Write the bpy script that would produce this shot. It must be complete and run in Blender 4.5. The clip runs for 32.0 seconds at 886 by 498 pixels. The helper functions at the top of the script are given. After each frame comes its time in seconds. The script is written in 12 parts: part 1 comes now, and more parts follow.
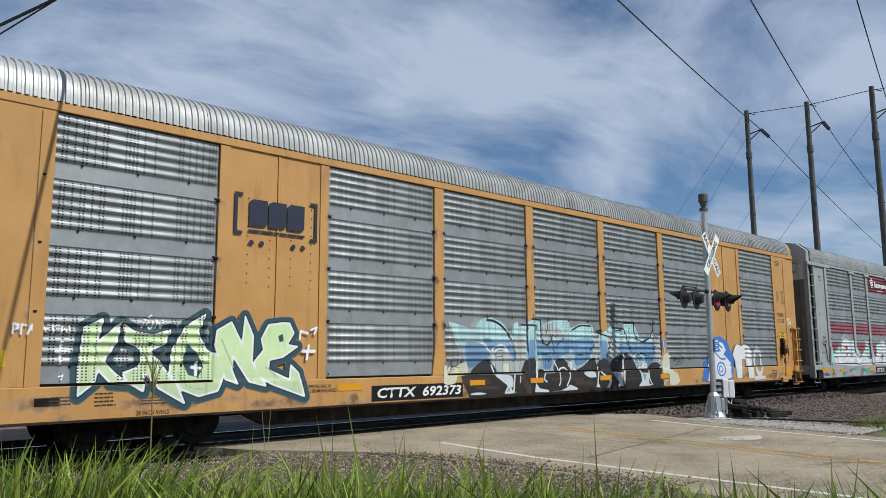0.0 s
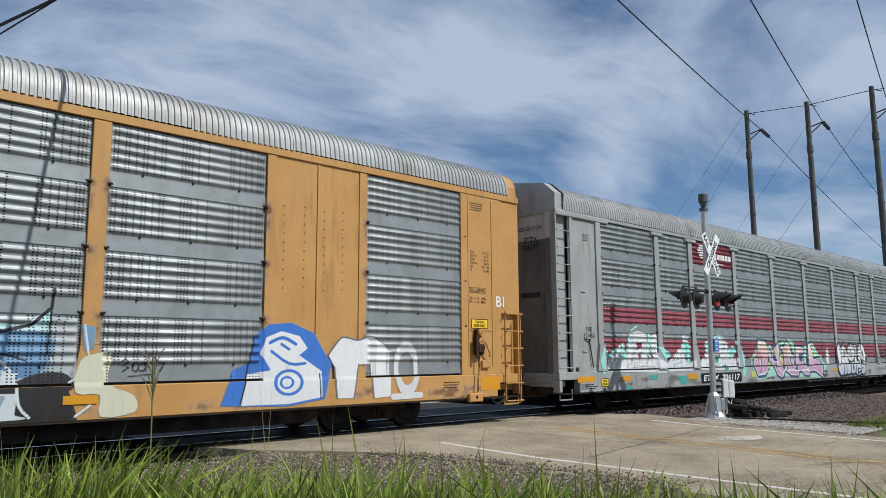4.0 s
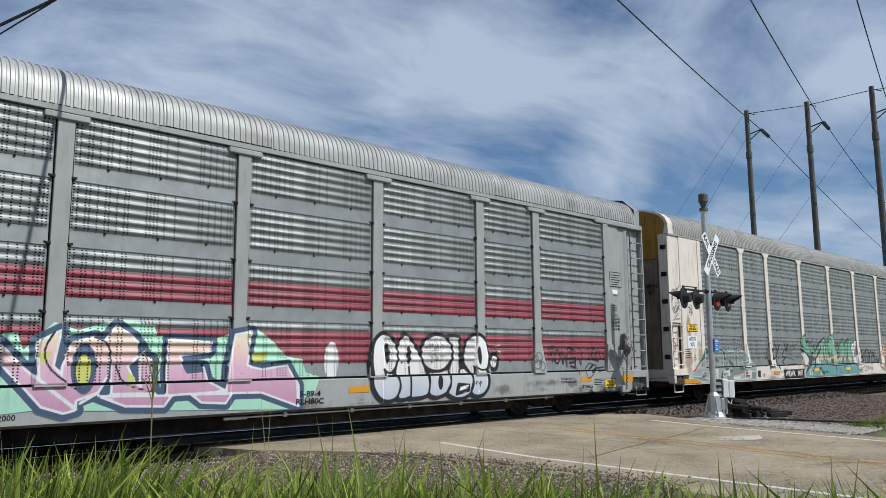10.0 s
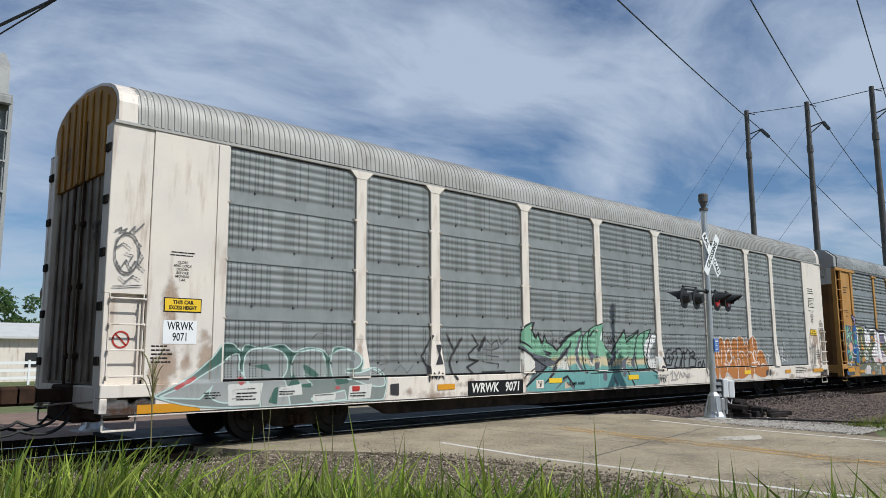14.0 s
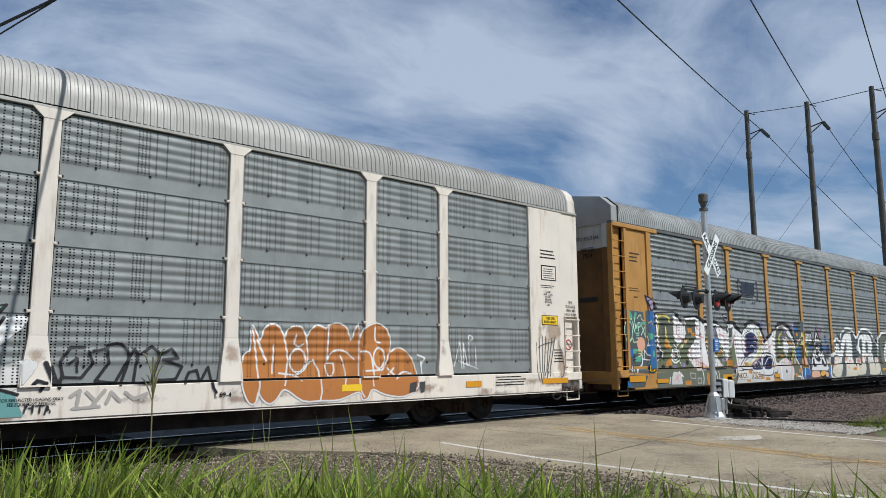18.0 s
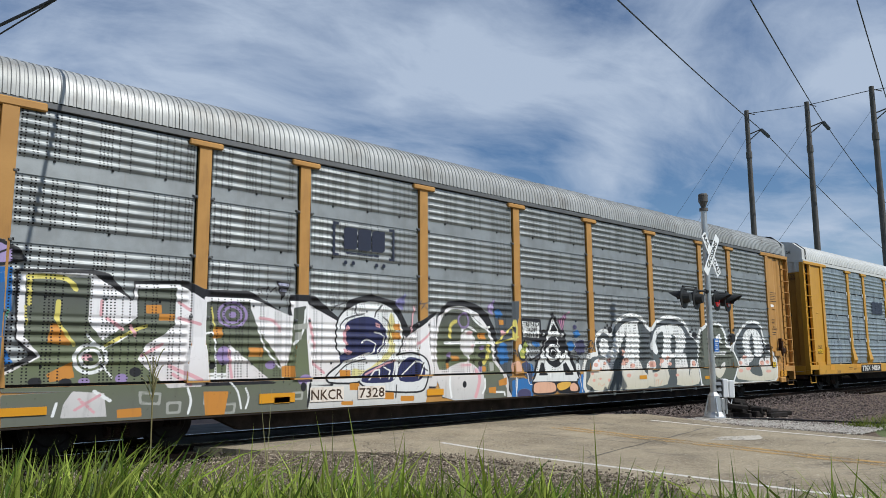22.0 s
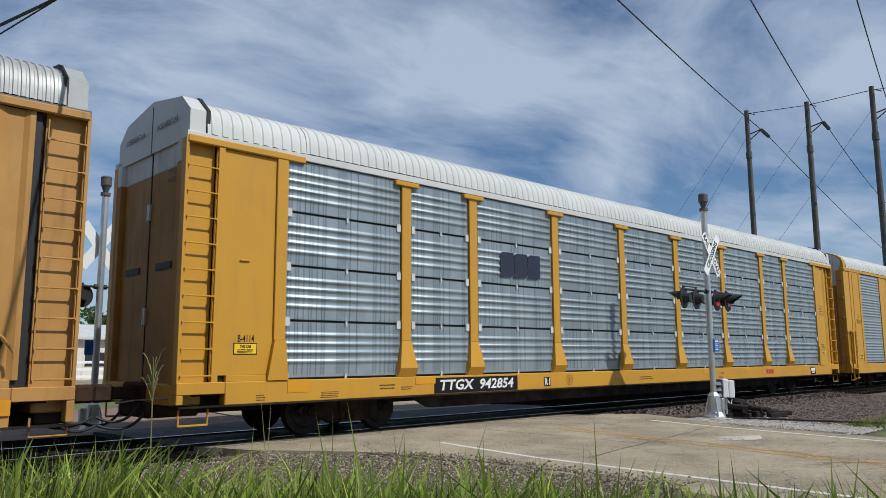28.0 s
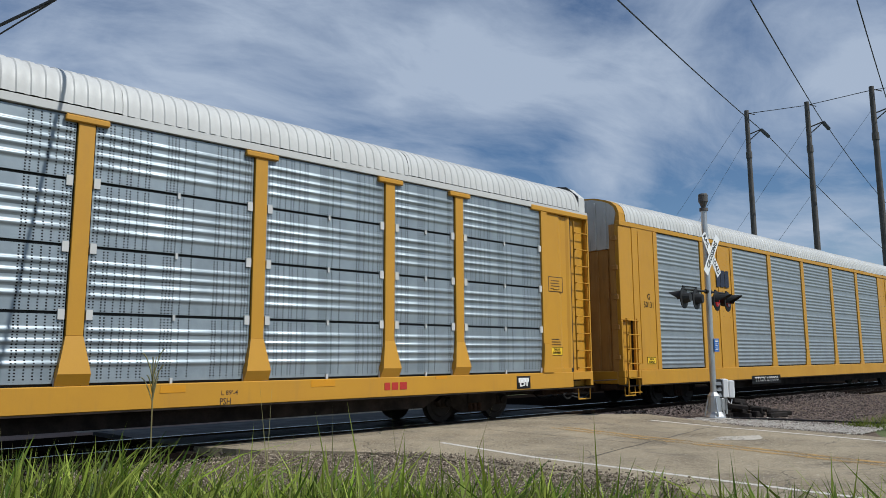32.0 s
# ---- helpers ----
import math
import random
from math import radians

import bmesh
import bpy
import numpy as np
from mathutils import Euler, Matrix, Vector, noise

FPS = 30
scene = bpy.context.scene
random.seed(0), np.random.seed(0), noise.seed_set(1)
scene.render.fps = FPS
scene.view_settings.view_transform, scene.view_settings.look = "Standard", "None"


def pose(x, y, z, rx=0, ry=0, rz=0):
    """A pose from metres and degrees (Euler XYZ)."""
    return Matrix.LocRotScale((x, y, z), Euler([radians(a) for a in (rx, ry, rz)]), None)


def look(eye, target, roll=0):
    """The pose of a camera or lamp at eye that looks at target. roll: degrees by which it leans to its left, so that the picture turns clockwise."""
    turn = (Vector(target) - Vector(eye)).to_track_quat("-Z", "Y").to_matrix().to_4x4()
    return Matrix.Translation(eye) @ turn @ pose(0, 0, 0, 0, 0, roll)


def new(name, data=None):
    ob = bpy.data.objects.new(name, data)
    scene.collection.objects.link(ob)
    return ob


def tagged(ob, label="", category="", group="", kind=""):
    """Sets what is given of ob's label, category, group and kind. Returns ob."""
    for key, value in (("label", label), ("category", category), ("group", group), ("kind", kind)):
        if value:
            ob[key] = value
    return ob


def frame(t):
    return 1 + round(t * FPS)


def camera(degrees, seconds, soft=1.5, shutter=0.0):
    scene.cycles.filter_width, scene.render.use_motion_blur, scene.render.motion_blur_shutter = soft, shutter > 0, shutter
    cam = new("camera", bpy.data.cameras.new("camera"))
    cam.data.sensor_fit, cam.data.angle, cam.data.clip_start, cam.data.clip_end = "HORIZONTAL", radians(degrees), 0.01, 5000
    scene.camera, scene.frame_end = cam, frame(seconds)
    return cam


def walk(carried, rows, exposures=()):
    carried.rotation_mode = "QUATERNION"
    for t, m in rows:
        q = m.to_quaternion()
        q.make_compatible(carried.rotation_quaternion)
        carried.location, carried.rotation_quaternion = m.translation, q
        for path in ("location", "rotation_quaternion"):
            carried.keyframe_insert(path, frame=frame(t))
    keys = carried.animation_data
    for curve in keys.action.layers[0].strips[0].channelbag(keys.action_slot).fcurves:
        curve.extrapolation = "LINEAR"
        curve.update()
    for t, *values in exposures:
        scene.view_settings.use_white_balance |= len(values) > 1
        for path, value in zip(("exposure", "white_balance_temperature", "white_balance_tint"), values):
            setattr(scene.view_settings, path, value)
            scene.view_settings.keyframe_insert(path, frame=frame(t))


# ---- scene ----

# ---------------------------------------------------------------- camera
EYE = Vector((0.0, -12.889, 1.40))
AIM = Vector((0.68128, 0.71826, 0.14128))
cam = camera(60.76, 32.0, soft=0.4)
VIEW = look(EYE, EYE + 10 * AIM, -0.30)
walk(cam, [(0.0, VIEW), (32.0, VIEW)], [(0.0, -0.25, 5880, 8), (20.0, -0.25, 5880, 8), (26.0, -0.25, 5880, 8), (28.0, -0.30, 5875, 8), (30.0, -0.38, 5860, 8), (32.0, -0.40, 5850, 8)])

# ---------------------------------------------------------------- light
TO_SUN = Vector((0.78, -2.32, 2.82)).normalized()
sun_data = bpy.data.lights.new("sun", "SUN")
sun_data.energy, sun_data.angle, sun_data.color = 5.0, radians(0.55), (1.0, 0.94, 0.835)
sun = new("sun", sun_data)
sun.matrix_world = look(TO_SUN * 50, (0, 0, 0))


def sky_world():
    world = bpy.data.worlds.new("sky")
    scene.world = world
    world.use_nodes = True
    nt = world.node_tree
    nt.nodes.clear()
    N, L = nt.nodes.new, nt.links.new
    out, bg = N("ShaderNodeOutputWorld"), N("ShaderNodeBackground")
    sky = N("ShaderNodeTexSky")
    sky.sky_type, sky.sun_disc = "NISHITA", False
    sky.sun_elevation = math.asin(TO_SUN.z)
    sky.sun_rotation = math.atan2(TO_SUN.x, TO_SUN.y)
    sky.air_density, sky.dust_density, sky.ozone_density = 1.0, 0.2, 4.5
    co = N("ShaderNodeTexCoord")
    sep = N("ShaderNodeSeparateXYZ")
    L(co.outputs["Generated"], sep.inputs[0])
    # project the sky's direction on a high flat layer
    zz = math_node(nt, "ADD", math_node(nt, "MAXIMUM", sep.outputs[2], 0.0), 0.22)
    u = math_node(nt, "DIVIDE", sep.outputs[0], zz)
    v = math_node(nt, "DIVIDE", sep.outputs[1], zz)
    comb = N("ShaderNodeCombineXYZ")
    L(u, comb.inputs[0]), L(v, comb.inputs[1])
    mp = N("ShaderNodeMapping")
    mp.inputs["Rotation"].default_value = (0, 0, radians(CLOUD[2]))
    mp.inputs["Scale"].default_value = (1.25, 1.45, 1)
    mp.inputs["Location"].default_value = (CLOUD[0], CLOUD[1], 0)
    L(comb.outputs[0], mp.inputs[0])
    warp = N("ShaderNodeTexNoise")
    warp.inputs["Scale"].default_value, warp.inputs["Detail"].default_value = 0.55, 3
    L(mp.outputs[0], warp.inputs["Vector"])
    bent = N("ShaderNodeVectorMath")
    bent.operation = "MULTIPLY_ADD"
    bent.inputs[1].default_value = (1.3, 1.3, 0)
    L(warp.outputs["Color"], bent.inputs[0]), L(mp.outputs[0], bent.inputs[2])
    n1, n2, n3 = N("ShaderNodeTexNoise"), N("ShaderNodeTexNoise"), N("ShaderNodeTexNoise")
    n1.inputs["Scale"].default_value, n1.inputs["Detail"].default_value = 1.7, 9
    n1.inputs["Roughness"].default_value, n1.inputs["Distortion"].default_value = 0.55, 0.5
    n2.inputs["Scale"].default_value, n2.inputs["Detail"].default_value = 0.55, 2
    fib = N("ShaderNodeMapping")
    fib.inputs["Rotation"].default_value = (0, 0, radians(35))
    fib.inputs["Scale"].default_value = (1.15, 1.7, 1)
    L(bent.outputs[0], fib.inputs[0])
    n3.inputs["Scale"].default_value, n3.inputs["Detail"].default_value, n3.inputs["Roughness"].default_value = 2.6, 8, 0.65
    L(bent.outputs[0], n1.inputs["Vector"]), L(mp.outputs[0], n2.inputs["Vector"]), L(fib.outputs[0], n3.inputs["Vector"])
    mixed = math_node(nt, "ADD", math_node(nt, "MULTIPLY", n1.outputs[0], 0.5), math_node(nt, "MULTIPLY", n2.outputs[0], 0.4))
    mixed = math_node(nt, "ADD", mixed, math_node(nt, "MULTIPLY", n3.outputs[0], 0.24))
    # thicker and thinner fields of the high cloud
    for way, width, amount in FIELDS:
        dot = N("ShaderNodeVectorMath")
        dot.operation = "DOT_PRODUCT"
        L(co.outputs["Generated"], dot.inputs[0])
        dot.inputs[1].default_value = Vector(way).normalized()
        near = N("ShaderNodeMapRange")
        near.interpolation_type = "SMOOTHSTEP"
        near.inputs["From Min"].default_value, near.inputs["From Max"].default_value = math.cos(radians(width)), 1.0
        L(dot.outputs["Value"], near.inputs["Value"])
        mixed = math_node(nt, "ADD", mixed, math_node(nt, "MULTIPLY", near.outputs[0], amount))
    ramp = N("ShaderNodeValToRGB")
    ramp.color_ramp.elements[0].position, ramp.color_ramp.elements[0].color = 0.475, (0.0, 0.0, 0.0, 1)
    ramp.color_ramp.elements[1].position, ramp.color_ramp.elements[1].color = 0.70, (0.90, 0.90, 0.90, 1)
    L(mixed, ramp.inputs[0])
    mix = N("ShaderNodeMix")
    mix.data_type = "RGBA"
    L(ramp.outputs[0], mix.inputs["Factor"])
    L(sky.outputs[0], mix.inputs["A"])
    mix.inputs["B"].default_value = (6.4, 7.05, 8.1, 1)
    L(mix.outputs["Result"], bg.inputs[0])
    bg.inputs[1].default_value = 0.093
    L(bg.outputs[0], out.inputs[0])


CLOUD = (0.3, 0.1, 20)
FIELDS = [((0.708, 0.622, 0.333), 12.0, 0.045), ((0.749, 0.507, 0.426), 6.3, -0.05), ((0.742, 0.625, 0.242), 6.3, -0.05), ((0.806, 0.541, 0.241), 4.6, 0.06), ((0.839, 0.433, 0.330), 10.3, 0.045), ((0.847, 0.391, 0.359), 3.8, -0.05), ((0.905, 0.301, 0.300), 2.9, 0.06), ((0.913, 0.266, 0.310), 3.5, 0.07), ((0.908, 0.337, 0.248), 6.9, -0.06), ((0.917, 0.360, 0.170), 8.0, 0.06), ((0.852, 0.477, 0.215), 5.2, -0.04), ((0.268, 0.881, 0.390), 12.0, 0.02), ((0.467, 0.804, 0.367), 12.5, 0.035), ((0.829, 0.484, 0.278), 5.8, 0.035), ((0.230, 0.918, 0.322), 8.6, 0.02), ((0.568, 0.705, 0.425), 7.5, 0.015), ((0.680, 0.645, 0.360), 8.0, 0.045)]


def math_node(nt, op, a, b=None, c=None, clamp=False):
    n = nt.nodes.new("ShaderNodeMath")
    n.operation, n.use_clamp = op, clamp
    for i, val in enumerate((a, b, c)):
        if val is None:
            continue
        if isinstance(val, (int, float)):
            n.inputs[i].default_value = val
        else:
            nt.links.new(val, n.inputs[i])
    return n.outputs[0]


sky_world()


# ---------------------------------------------------------------- materials
def mix_rgb(nt, f, a, b, blend="MIX"):
    n = nt.nodes.new("ShaderNodeMix")
    n.data_type, n.blend_type = "RGBA", blend
    for key, val in (("Factor", f), ("A", a), ("B", b)):
        if isinstance(val, (int, float)):
            n.inputs[key].default_value = val
        elif isinstance(val, tuple):
            n.inputs[key].default_value = (*val[:3], 1)
        else:
            nt.links.new(val, n.inputs[key])
    return n.outputs["Result"]


def noise_node(nt, vec, scale, detail=4, rough=0.55, stretch=None):
    if stretch:
        mp = nt.nodes.new("ShaderNodeMapping")
        mp.inputs["Scale"].default_value = stretch
        nt.links.new(vec, mp.inputs[0])
        vec = mp.outputs[0]
    n = nt.nodes.new("ShaderNodeTexNoise")
    n.inputs["Scale"].default_value, n.inputs["Detail"].default_value, n.inputs["Roughness"].default_value = scale, detail, rough
    nt.links.new(vec, n.inputs["Vector"])
    return n.outputs[0]


def step_up(nt, val, lo, hi):
    n = nt.nodes.new("ShaderNodeMapRange")
    n.interpolation_type = "SMOOTHSTEP"
    n.inputs[1].default_value, n.inputs[2].default_value = lo, hi
    nt.links.new(val, n.inputs[0])
    return n.outputs[0]


def coords(nt, kind="Object"):
    return nt.nodes.new("ShaderNodeTexCoord").outputs[kind]


def surface(name, col, rough=0.6, metal=0.0, second=None, vary=0.25, scale=2.0, grain=40.0, bump=0.15, bump_dist=0.003,
            dirt=None, dirt_amount=0.0, streak=False, spec=0.4, each=0.0):
    """A painted, metal or stony surface: two scales of colour change, grain, streaks of dirt and fine relief."""
    m = bpy.data.materials.new(name)
    m.use_nodes = True
    nt = m.node_tree
    b = nt.nodes["Principled BSDF"]
    vec = coords(nt)
    if each:
        info, shift, far = nt.nodes.new("ShaderNodeObjectInfo"), nt.nodes.new("ShaderNodeVectorMath"), nt.nodes.new("ShaderNodeCombineXYZ")
        nt.links.new(math_node(nt, "MULTIPLY", info.outputs["Random"], 60.0), far.inputs[0])
        nt.links.new(vec, shift.inputs[0]), nt.links.new(far.outputs[0], shift.inputs[1])
        vec = shift.outputs[0]
    big = noise_node(nt, vec, scale, 5)
    fine = noise_node(nt, vec, grain, 3)
    other = second or tuple(c * (1 - vary) for c in col)
    c = mix_rgb(nt, step_up(nt, big, 0.3, 0.72), col, other)
    c = mix_rgb(nt, math_node(nt, "MULTIPLY", step_up(nt, fine, 0.35, 0.7), vary * 0.6), c, tuple(x * 0.6 for x in col))
    if dirt:
        d = noise_node(nt, vec, 1.6, 6, 0.6, (3.5, 3.5, 0.5) if streak else None)
        c = mix_rgb(nt, math_node(nt, "MULTIPLY", step_up(nt, d, 0.5, 0.75), dirt_amount), c, dirt)
    if each:
        c = mix_rgb(nt, math_node(nt, "MULTIPLY", info.outputs["Random"], each), c, tuple(x * 0.45 for x in col))
    nt.links.new(c, b.inputs["Base Color"])
    r = math_node(nt, "ADD", math_node(nt, "MULTIPLY", big, 0.3), rough - 0.15, clamp=True)
    nt.links.new(r, b.inputs["Roughness"])
    b.inputs["Metallic"].default_value = metal
    b.inputs["Specular IOR Level"].default_value = spec
    if bump:
        bp = nt.nodes.new("ShaderNodeBump")
        bp.inputs["Strength"].default_value, bp.inputs["Distance"].default_value = bump, bump_dist
        nt.links.new(fine, bp.inputs["Height"])
        nt.links.new(bp.outputs[0], b.inputs["Normal"])
    return m


def hole_mask(nt, vec):
    """Rows of small punched holes, in columns of uneven spacing."""
    sep = nt.nodes.new("ShaderNodeSeparateXYZ")
    nt.links.new(vec, sep.inputs[0])
    cx = math_node(nt, "DIVIDE", sep.outputs[0], 0.056)
    cz = math_node(nt, "DIVIDE", sep.outputs[2], 0.043)
    w = nt.nodes.new("ShaderNodeTexWhiteNoise")
    w.noise_dimensions = "1D"
    nt.links.new(math_node(nt, "FLOOR", cx), w.inputs["W"])
    keep = math_node(nt, "LESS_THAN", w.outputs["Value"], 0.50)
    fx = math_node(nt, "MULTIPLY", math_node(nt, "SUBTRACT", math_node(nt, "FRACT", cx), 0.5), 0.056)
    fz = math_node(nt, "MULTIPLY", math_node(nt, "SUBTRACT", math_node(nt, "FRACT", cz), 0.5), 0.043)
    wide = math_node(nt, "LESS_THAN", math_node(nt, "ABSOLUTE", fx), 0.0122)
    tall = math_node(nt, "LESS_THAN", math_node(nt, "ABSOLUTE", fz), 0.0098)
    return math_node(nt, "MULTIPLY", math_node(nt, "MULTIPLY", wide, tall), keep)


def panel_metal(name, col, second, metal=0.35, rough=0.50, holes=True, low=0.24, high=0.96, stripes=None, dirt=(0.16, 0.13, 0.1), dirt_amount=0.35):
    """Galvanised sheet with punched holes between two heights of the panel; stripes: painted bands by height."""
    m = bpy.data.materials.new(name)
    m.use_nodes = True
    nt = m.node_tree
    b = nt.nodes["Principled BSDF"]
    vec = coords(nt)
    info = nt.nodes.new("ShaderNodeObjectInfo")
    shift = nt.nodes.new("ShaderNodeVectorMath")
    shift.operation = "ADD"
    nt.links.new(vec, shift.inputs[0])
    rnd = nt.nodes.new("ShaderNodeCombineXYZ")
    nt.links.new(math_node(nt, "MULTIPLY", info.outputs["Random"], 40.0), rnd.inputs[0])
    nt.links.new(rnd.outputs[0], shift.inputs[1])
    big = noise_node(nt, shift.outputs[0], 2.2, 6, 0.6)
    spangle = noise_node(nt, shift.outputs[0], 55, 2)
    c = mix_rgb(nt, step_up(nt, big, 0.32, 0.7), col, second)
    c = mix_rgb(nt, math_node(nt, "MULTIPLY", spangle, 0.25), c, tuple(x * 0.55 for x in col))
    c = mix_rgb(nt, math_node(nt, "MULTIPLY", info.outputs["Random"], 0.22), c, tuple(x * 0.6 for x in col))
    d = noise_node(nt, shift.outputs[0], 1.8, 6, 0.62, (4, 4, 0.4))
    c = mix_rgb(nt, math_node(nt, "MULTIPLY", step_up(nt, d, 0.52, 0.78), dirt_amount), c, dirt)
    metal_val = metal
    if stripes:
        sep = nt.nodes.new("ShaderNodeSeparateXYZ")
        nt.links.new(vec, sep.inputs[0])
        for lo, hi, paint in stripes:
            band = math_node(nt, "MULTIPLY", math_node(nt, "GREATER_THAN", sep.outputs[2], lo), math_node(nt, "LESS_THAN", sep.outputs[2], hi))
            worn = math_node(nt, "MULTIPLY", band, step_up(nt, noise_node(nt, shift.outputs[0], 5, 6, 0.7), 0.16, 0.34))
            c = mix_rgb(nt, worn, c, paint)
            metal_val = math_node(nt, "MULTIPLY", math_node(nt, "SUBTRACT", 1.0, worn), metal_val)
    if holes:
        sep2 = nt.nodes.new("ShaderNodeSeparateXYZ")
        nt.links.new(vec, sep2.inputs[0])
        zone = math_node(nt, "MULTIPLY", math_node(nt, "GREATER_THAN", sep2.outputs[2], low), math_node(nt, "LESS_THAN", sep2.outputs[2], high))
        hole = math_node(nt, "MULTIPLY", hole_mask(nt, vec), zone)
        c = mix_rgb(nt, hole, c, (0.004, 0.004, 0.004))
        keep = math_node(nt, "SUBTRACT", 1.0, hole)
        metal_val = math_node(nt, "MULTIPLY", keep, metal_val)
        nt.links.new(math_node(nt, "MULTIPLY", keep, 0.5), b.inputs["Specular IOR Level"])
    nt.links.new(c, b.inputs["Base Color"])
    if isinstance(metal_val, (int, float)):
        b.inputs["Metallic"].default_value = metal_val
    else:
        nt.links.new(metal_val, b.inputs["Metallic"])
    nt.links.new(math_node(nt, "ADD", math_node(nt, "MULTIPLY", big, 0.28), rough - 0.12, clamp=True), b.inputs["Roughness"])
    bp = nt.nodes.new("ShaderNodeBump")
    bp.inputs["Strength"].default_value, bp.inputs["Distance"].default_value = 0.25, 0.004
    nt.links.new(noise_node(nt, shift.outputs[0], 7, 3), bp.inputs["Height"])
    nt.links.new(bp.outputs[0], b.inputs["Normal"])
    return m


M = {}
M["old_yellow"] = surface("aged_yellow_paint", (0.50, 0.27, 0.085), 0.55, second=(0.44, 0.23, 0.065), vary=0.14, scale=1.2, dirt=(0.2, 0.1, 0.04), dirt_amount=0.4, streak=True)
M["tan_yellow"] = surface("dull_yellow_paint", (0.45, 0.235, 0.06), 0.55, second=(0.38, 0.19, 0.045), vary=0.16, scale=1.4, dirt=(0.16, 0.08, 0.03), dirt_amount=0.45, streak=True)
M["new_yellow"] = surface("bright_yellow_paint", (0.52, 0.265, 0.022), 0.45, second=(0.48, 0.24, 0.022), vary=0.08, scale=1.0, dirt=(0.3, 0.17, 0.05), dirt_amount=0.25, streak=True)
M["white_paint"] = surface("aged_white_paint", (0.733, 0.655, 0.562), 0.5, second=(0.66, 0.60, 0.53), vary=0.12, scale=1.4, dirt=(0.28, 0.17, 0.10), dirt_amount=0.6, streak=True)
M["grey_paint"] = surface("light_grey_paint", (0.34, 0.345, 0.335), 0.5, second=(0.28, 0.285, 0.275), vary=0.14, scale=1.3, dirt=(0.15, 0.12, 0.09), dirt_amount=0.5, streak=True)
M["door_white"] = surface("pale_end_paint", (0.55, 0.55, 0.53), 0.5, second=(0.48, 0.48, 0.46), vary=0.12, dirt=(0.2, 0.17, 0.13), dirt_amount=0.5, streak=True)
M["roof_old"] = surface("weathered_galvanised_roof", (0.455, 0.455, 0.44), 0.52, metal=0.30, second=(0.35, 0.35, 0.335), vary=0.25, scale=1.1, grain=25, dirt=(0.15, 0.125, 0.10), dirt_amount=0.5, each=0.22)
M["roof_dull"] = surface("dull_galvanised_roof", (0.45, 0.435, 0.405), 0.55, metal=0.18, second=(0.34, 0.325, 0.30), vary=0.25, scale=1.1, grain=25, dirt=(0.16, 0.13, 0.10), dirt_amount=0.5, each=0.25)
M["roof_new"] = surface("white_coated_roof", (0.585, 0.58, 0.555), 0.5, metal=0.0, second=(0.53, 0.525, 0.505), vary=0.10, scale=1.0, grain=20, dirt=(0.32, 0.30, 0.27), dirt_amount=0.25, each=0.10)
RED = (0.25, 0.042, 0.062)
M["panel_old"] = panel_metal("galvanised_panel", (0.295, 0.31, 0.31), (0.21, 0.22, 0.22), metal=0.37, rough=0.47)
M["panel_grey"] = panel_metal("dulled_galvanised_panel", (0.25, 0.265, 0.26), (0.195, 0.207, 0.20), metal=0.16, rough=0.58)
M["panel_new"] = panel_metal("bright_galvanised_panel", (0.345, 0.395, 0.425), (0.25, 0.295, 0.325), metal=0.46, rough=0.45, low=0.03, high=0.99, dirt_amount=0.12)
M["panel_far"] = panel_metal("plain_galvanised_panel", (0.31, 0.35, 0.375), (0.25, 0.285, 0.31), holes=False, dirt_amount=0.2)
M["panel_red_low"] = panel_metal("grey_panel_with_red_bands", (0.30, 0.315, 0.315), (0.22, 0.23, 0.23), stripes=[(0.24, 0.36, RED), (0.375, 0.505, RED), (0.52, 0.65, RED), (0.66, 0.79, RED)])
M["panel_red_mid"] = panel_metal("grey_panel_with_three_red_bands", (0.30, 0.315, 0.315), (0.22, 0.23, 0.23), stripes=[(0.245, 0.37, RED), (0.385, 0.51, RED), (0.525, 0.65, RED)])
M["panel_sign"] = panel_metal("red_painted_panel", (0.30, 0.315, 0.315), (0.22, 0.23, 0.23), stripes=[(0.24, 1.0, (0.17, 0.018, 0.03))])
M["underframe"] = surface("grimy_black_steel", (0.016, 0.013, 0.011), 0.8, spec=0.06, second=(0.045, 0.035, 0.028), vary=0.3, scale=3)
M["rust"] = surface("rusty_brown_steel", (0.06, 0.034, 0.022), 0.85, spec=0.1, second=(0.03, 0.019, 0.015), vary=0.3, scale=4, grain=60)
M["worn_steel"] = surface("grimy_grey_steel", (0.17, 0.16, 0.145), 0.6, second=(0.09, 0.075, 0.06), vary=0.3, scale=6, grain=60)
M["wheel_steel"] = surface("dark_wheel_steel", (0.028, 0.024, 0.021), 0.6, metal=0.1, spec=0.12, second=(0.016, 0.013, 0.012), scale=5)
M["rail_top"] = surface("polished_rail_steel", (0.55, 0.55, 0.56), 0.22, metal=1.0, second=(0.4, 0.38, 0.36), scale=2, bump=0.05)
M["rail_side"] = surface("rusted_rail_steel", (0.04, 0.026, 0.018), 0.85, spec=0.05, second=(0.022, 0.015, 0.012), scale=6)
M["wood_tie"] = surface("creosoted_timber", (0.026, 0.02, 0.016), 0.9, spec=0.05, second=(0.015, 0.012, 0.011), vary=0.35, scale=5, grain=70, bump=0.6, bump_dist=0.006)
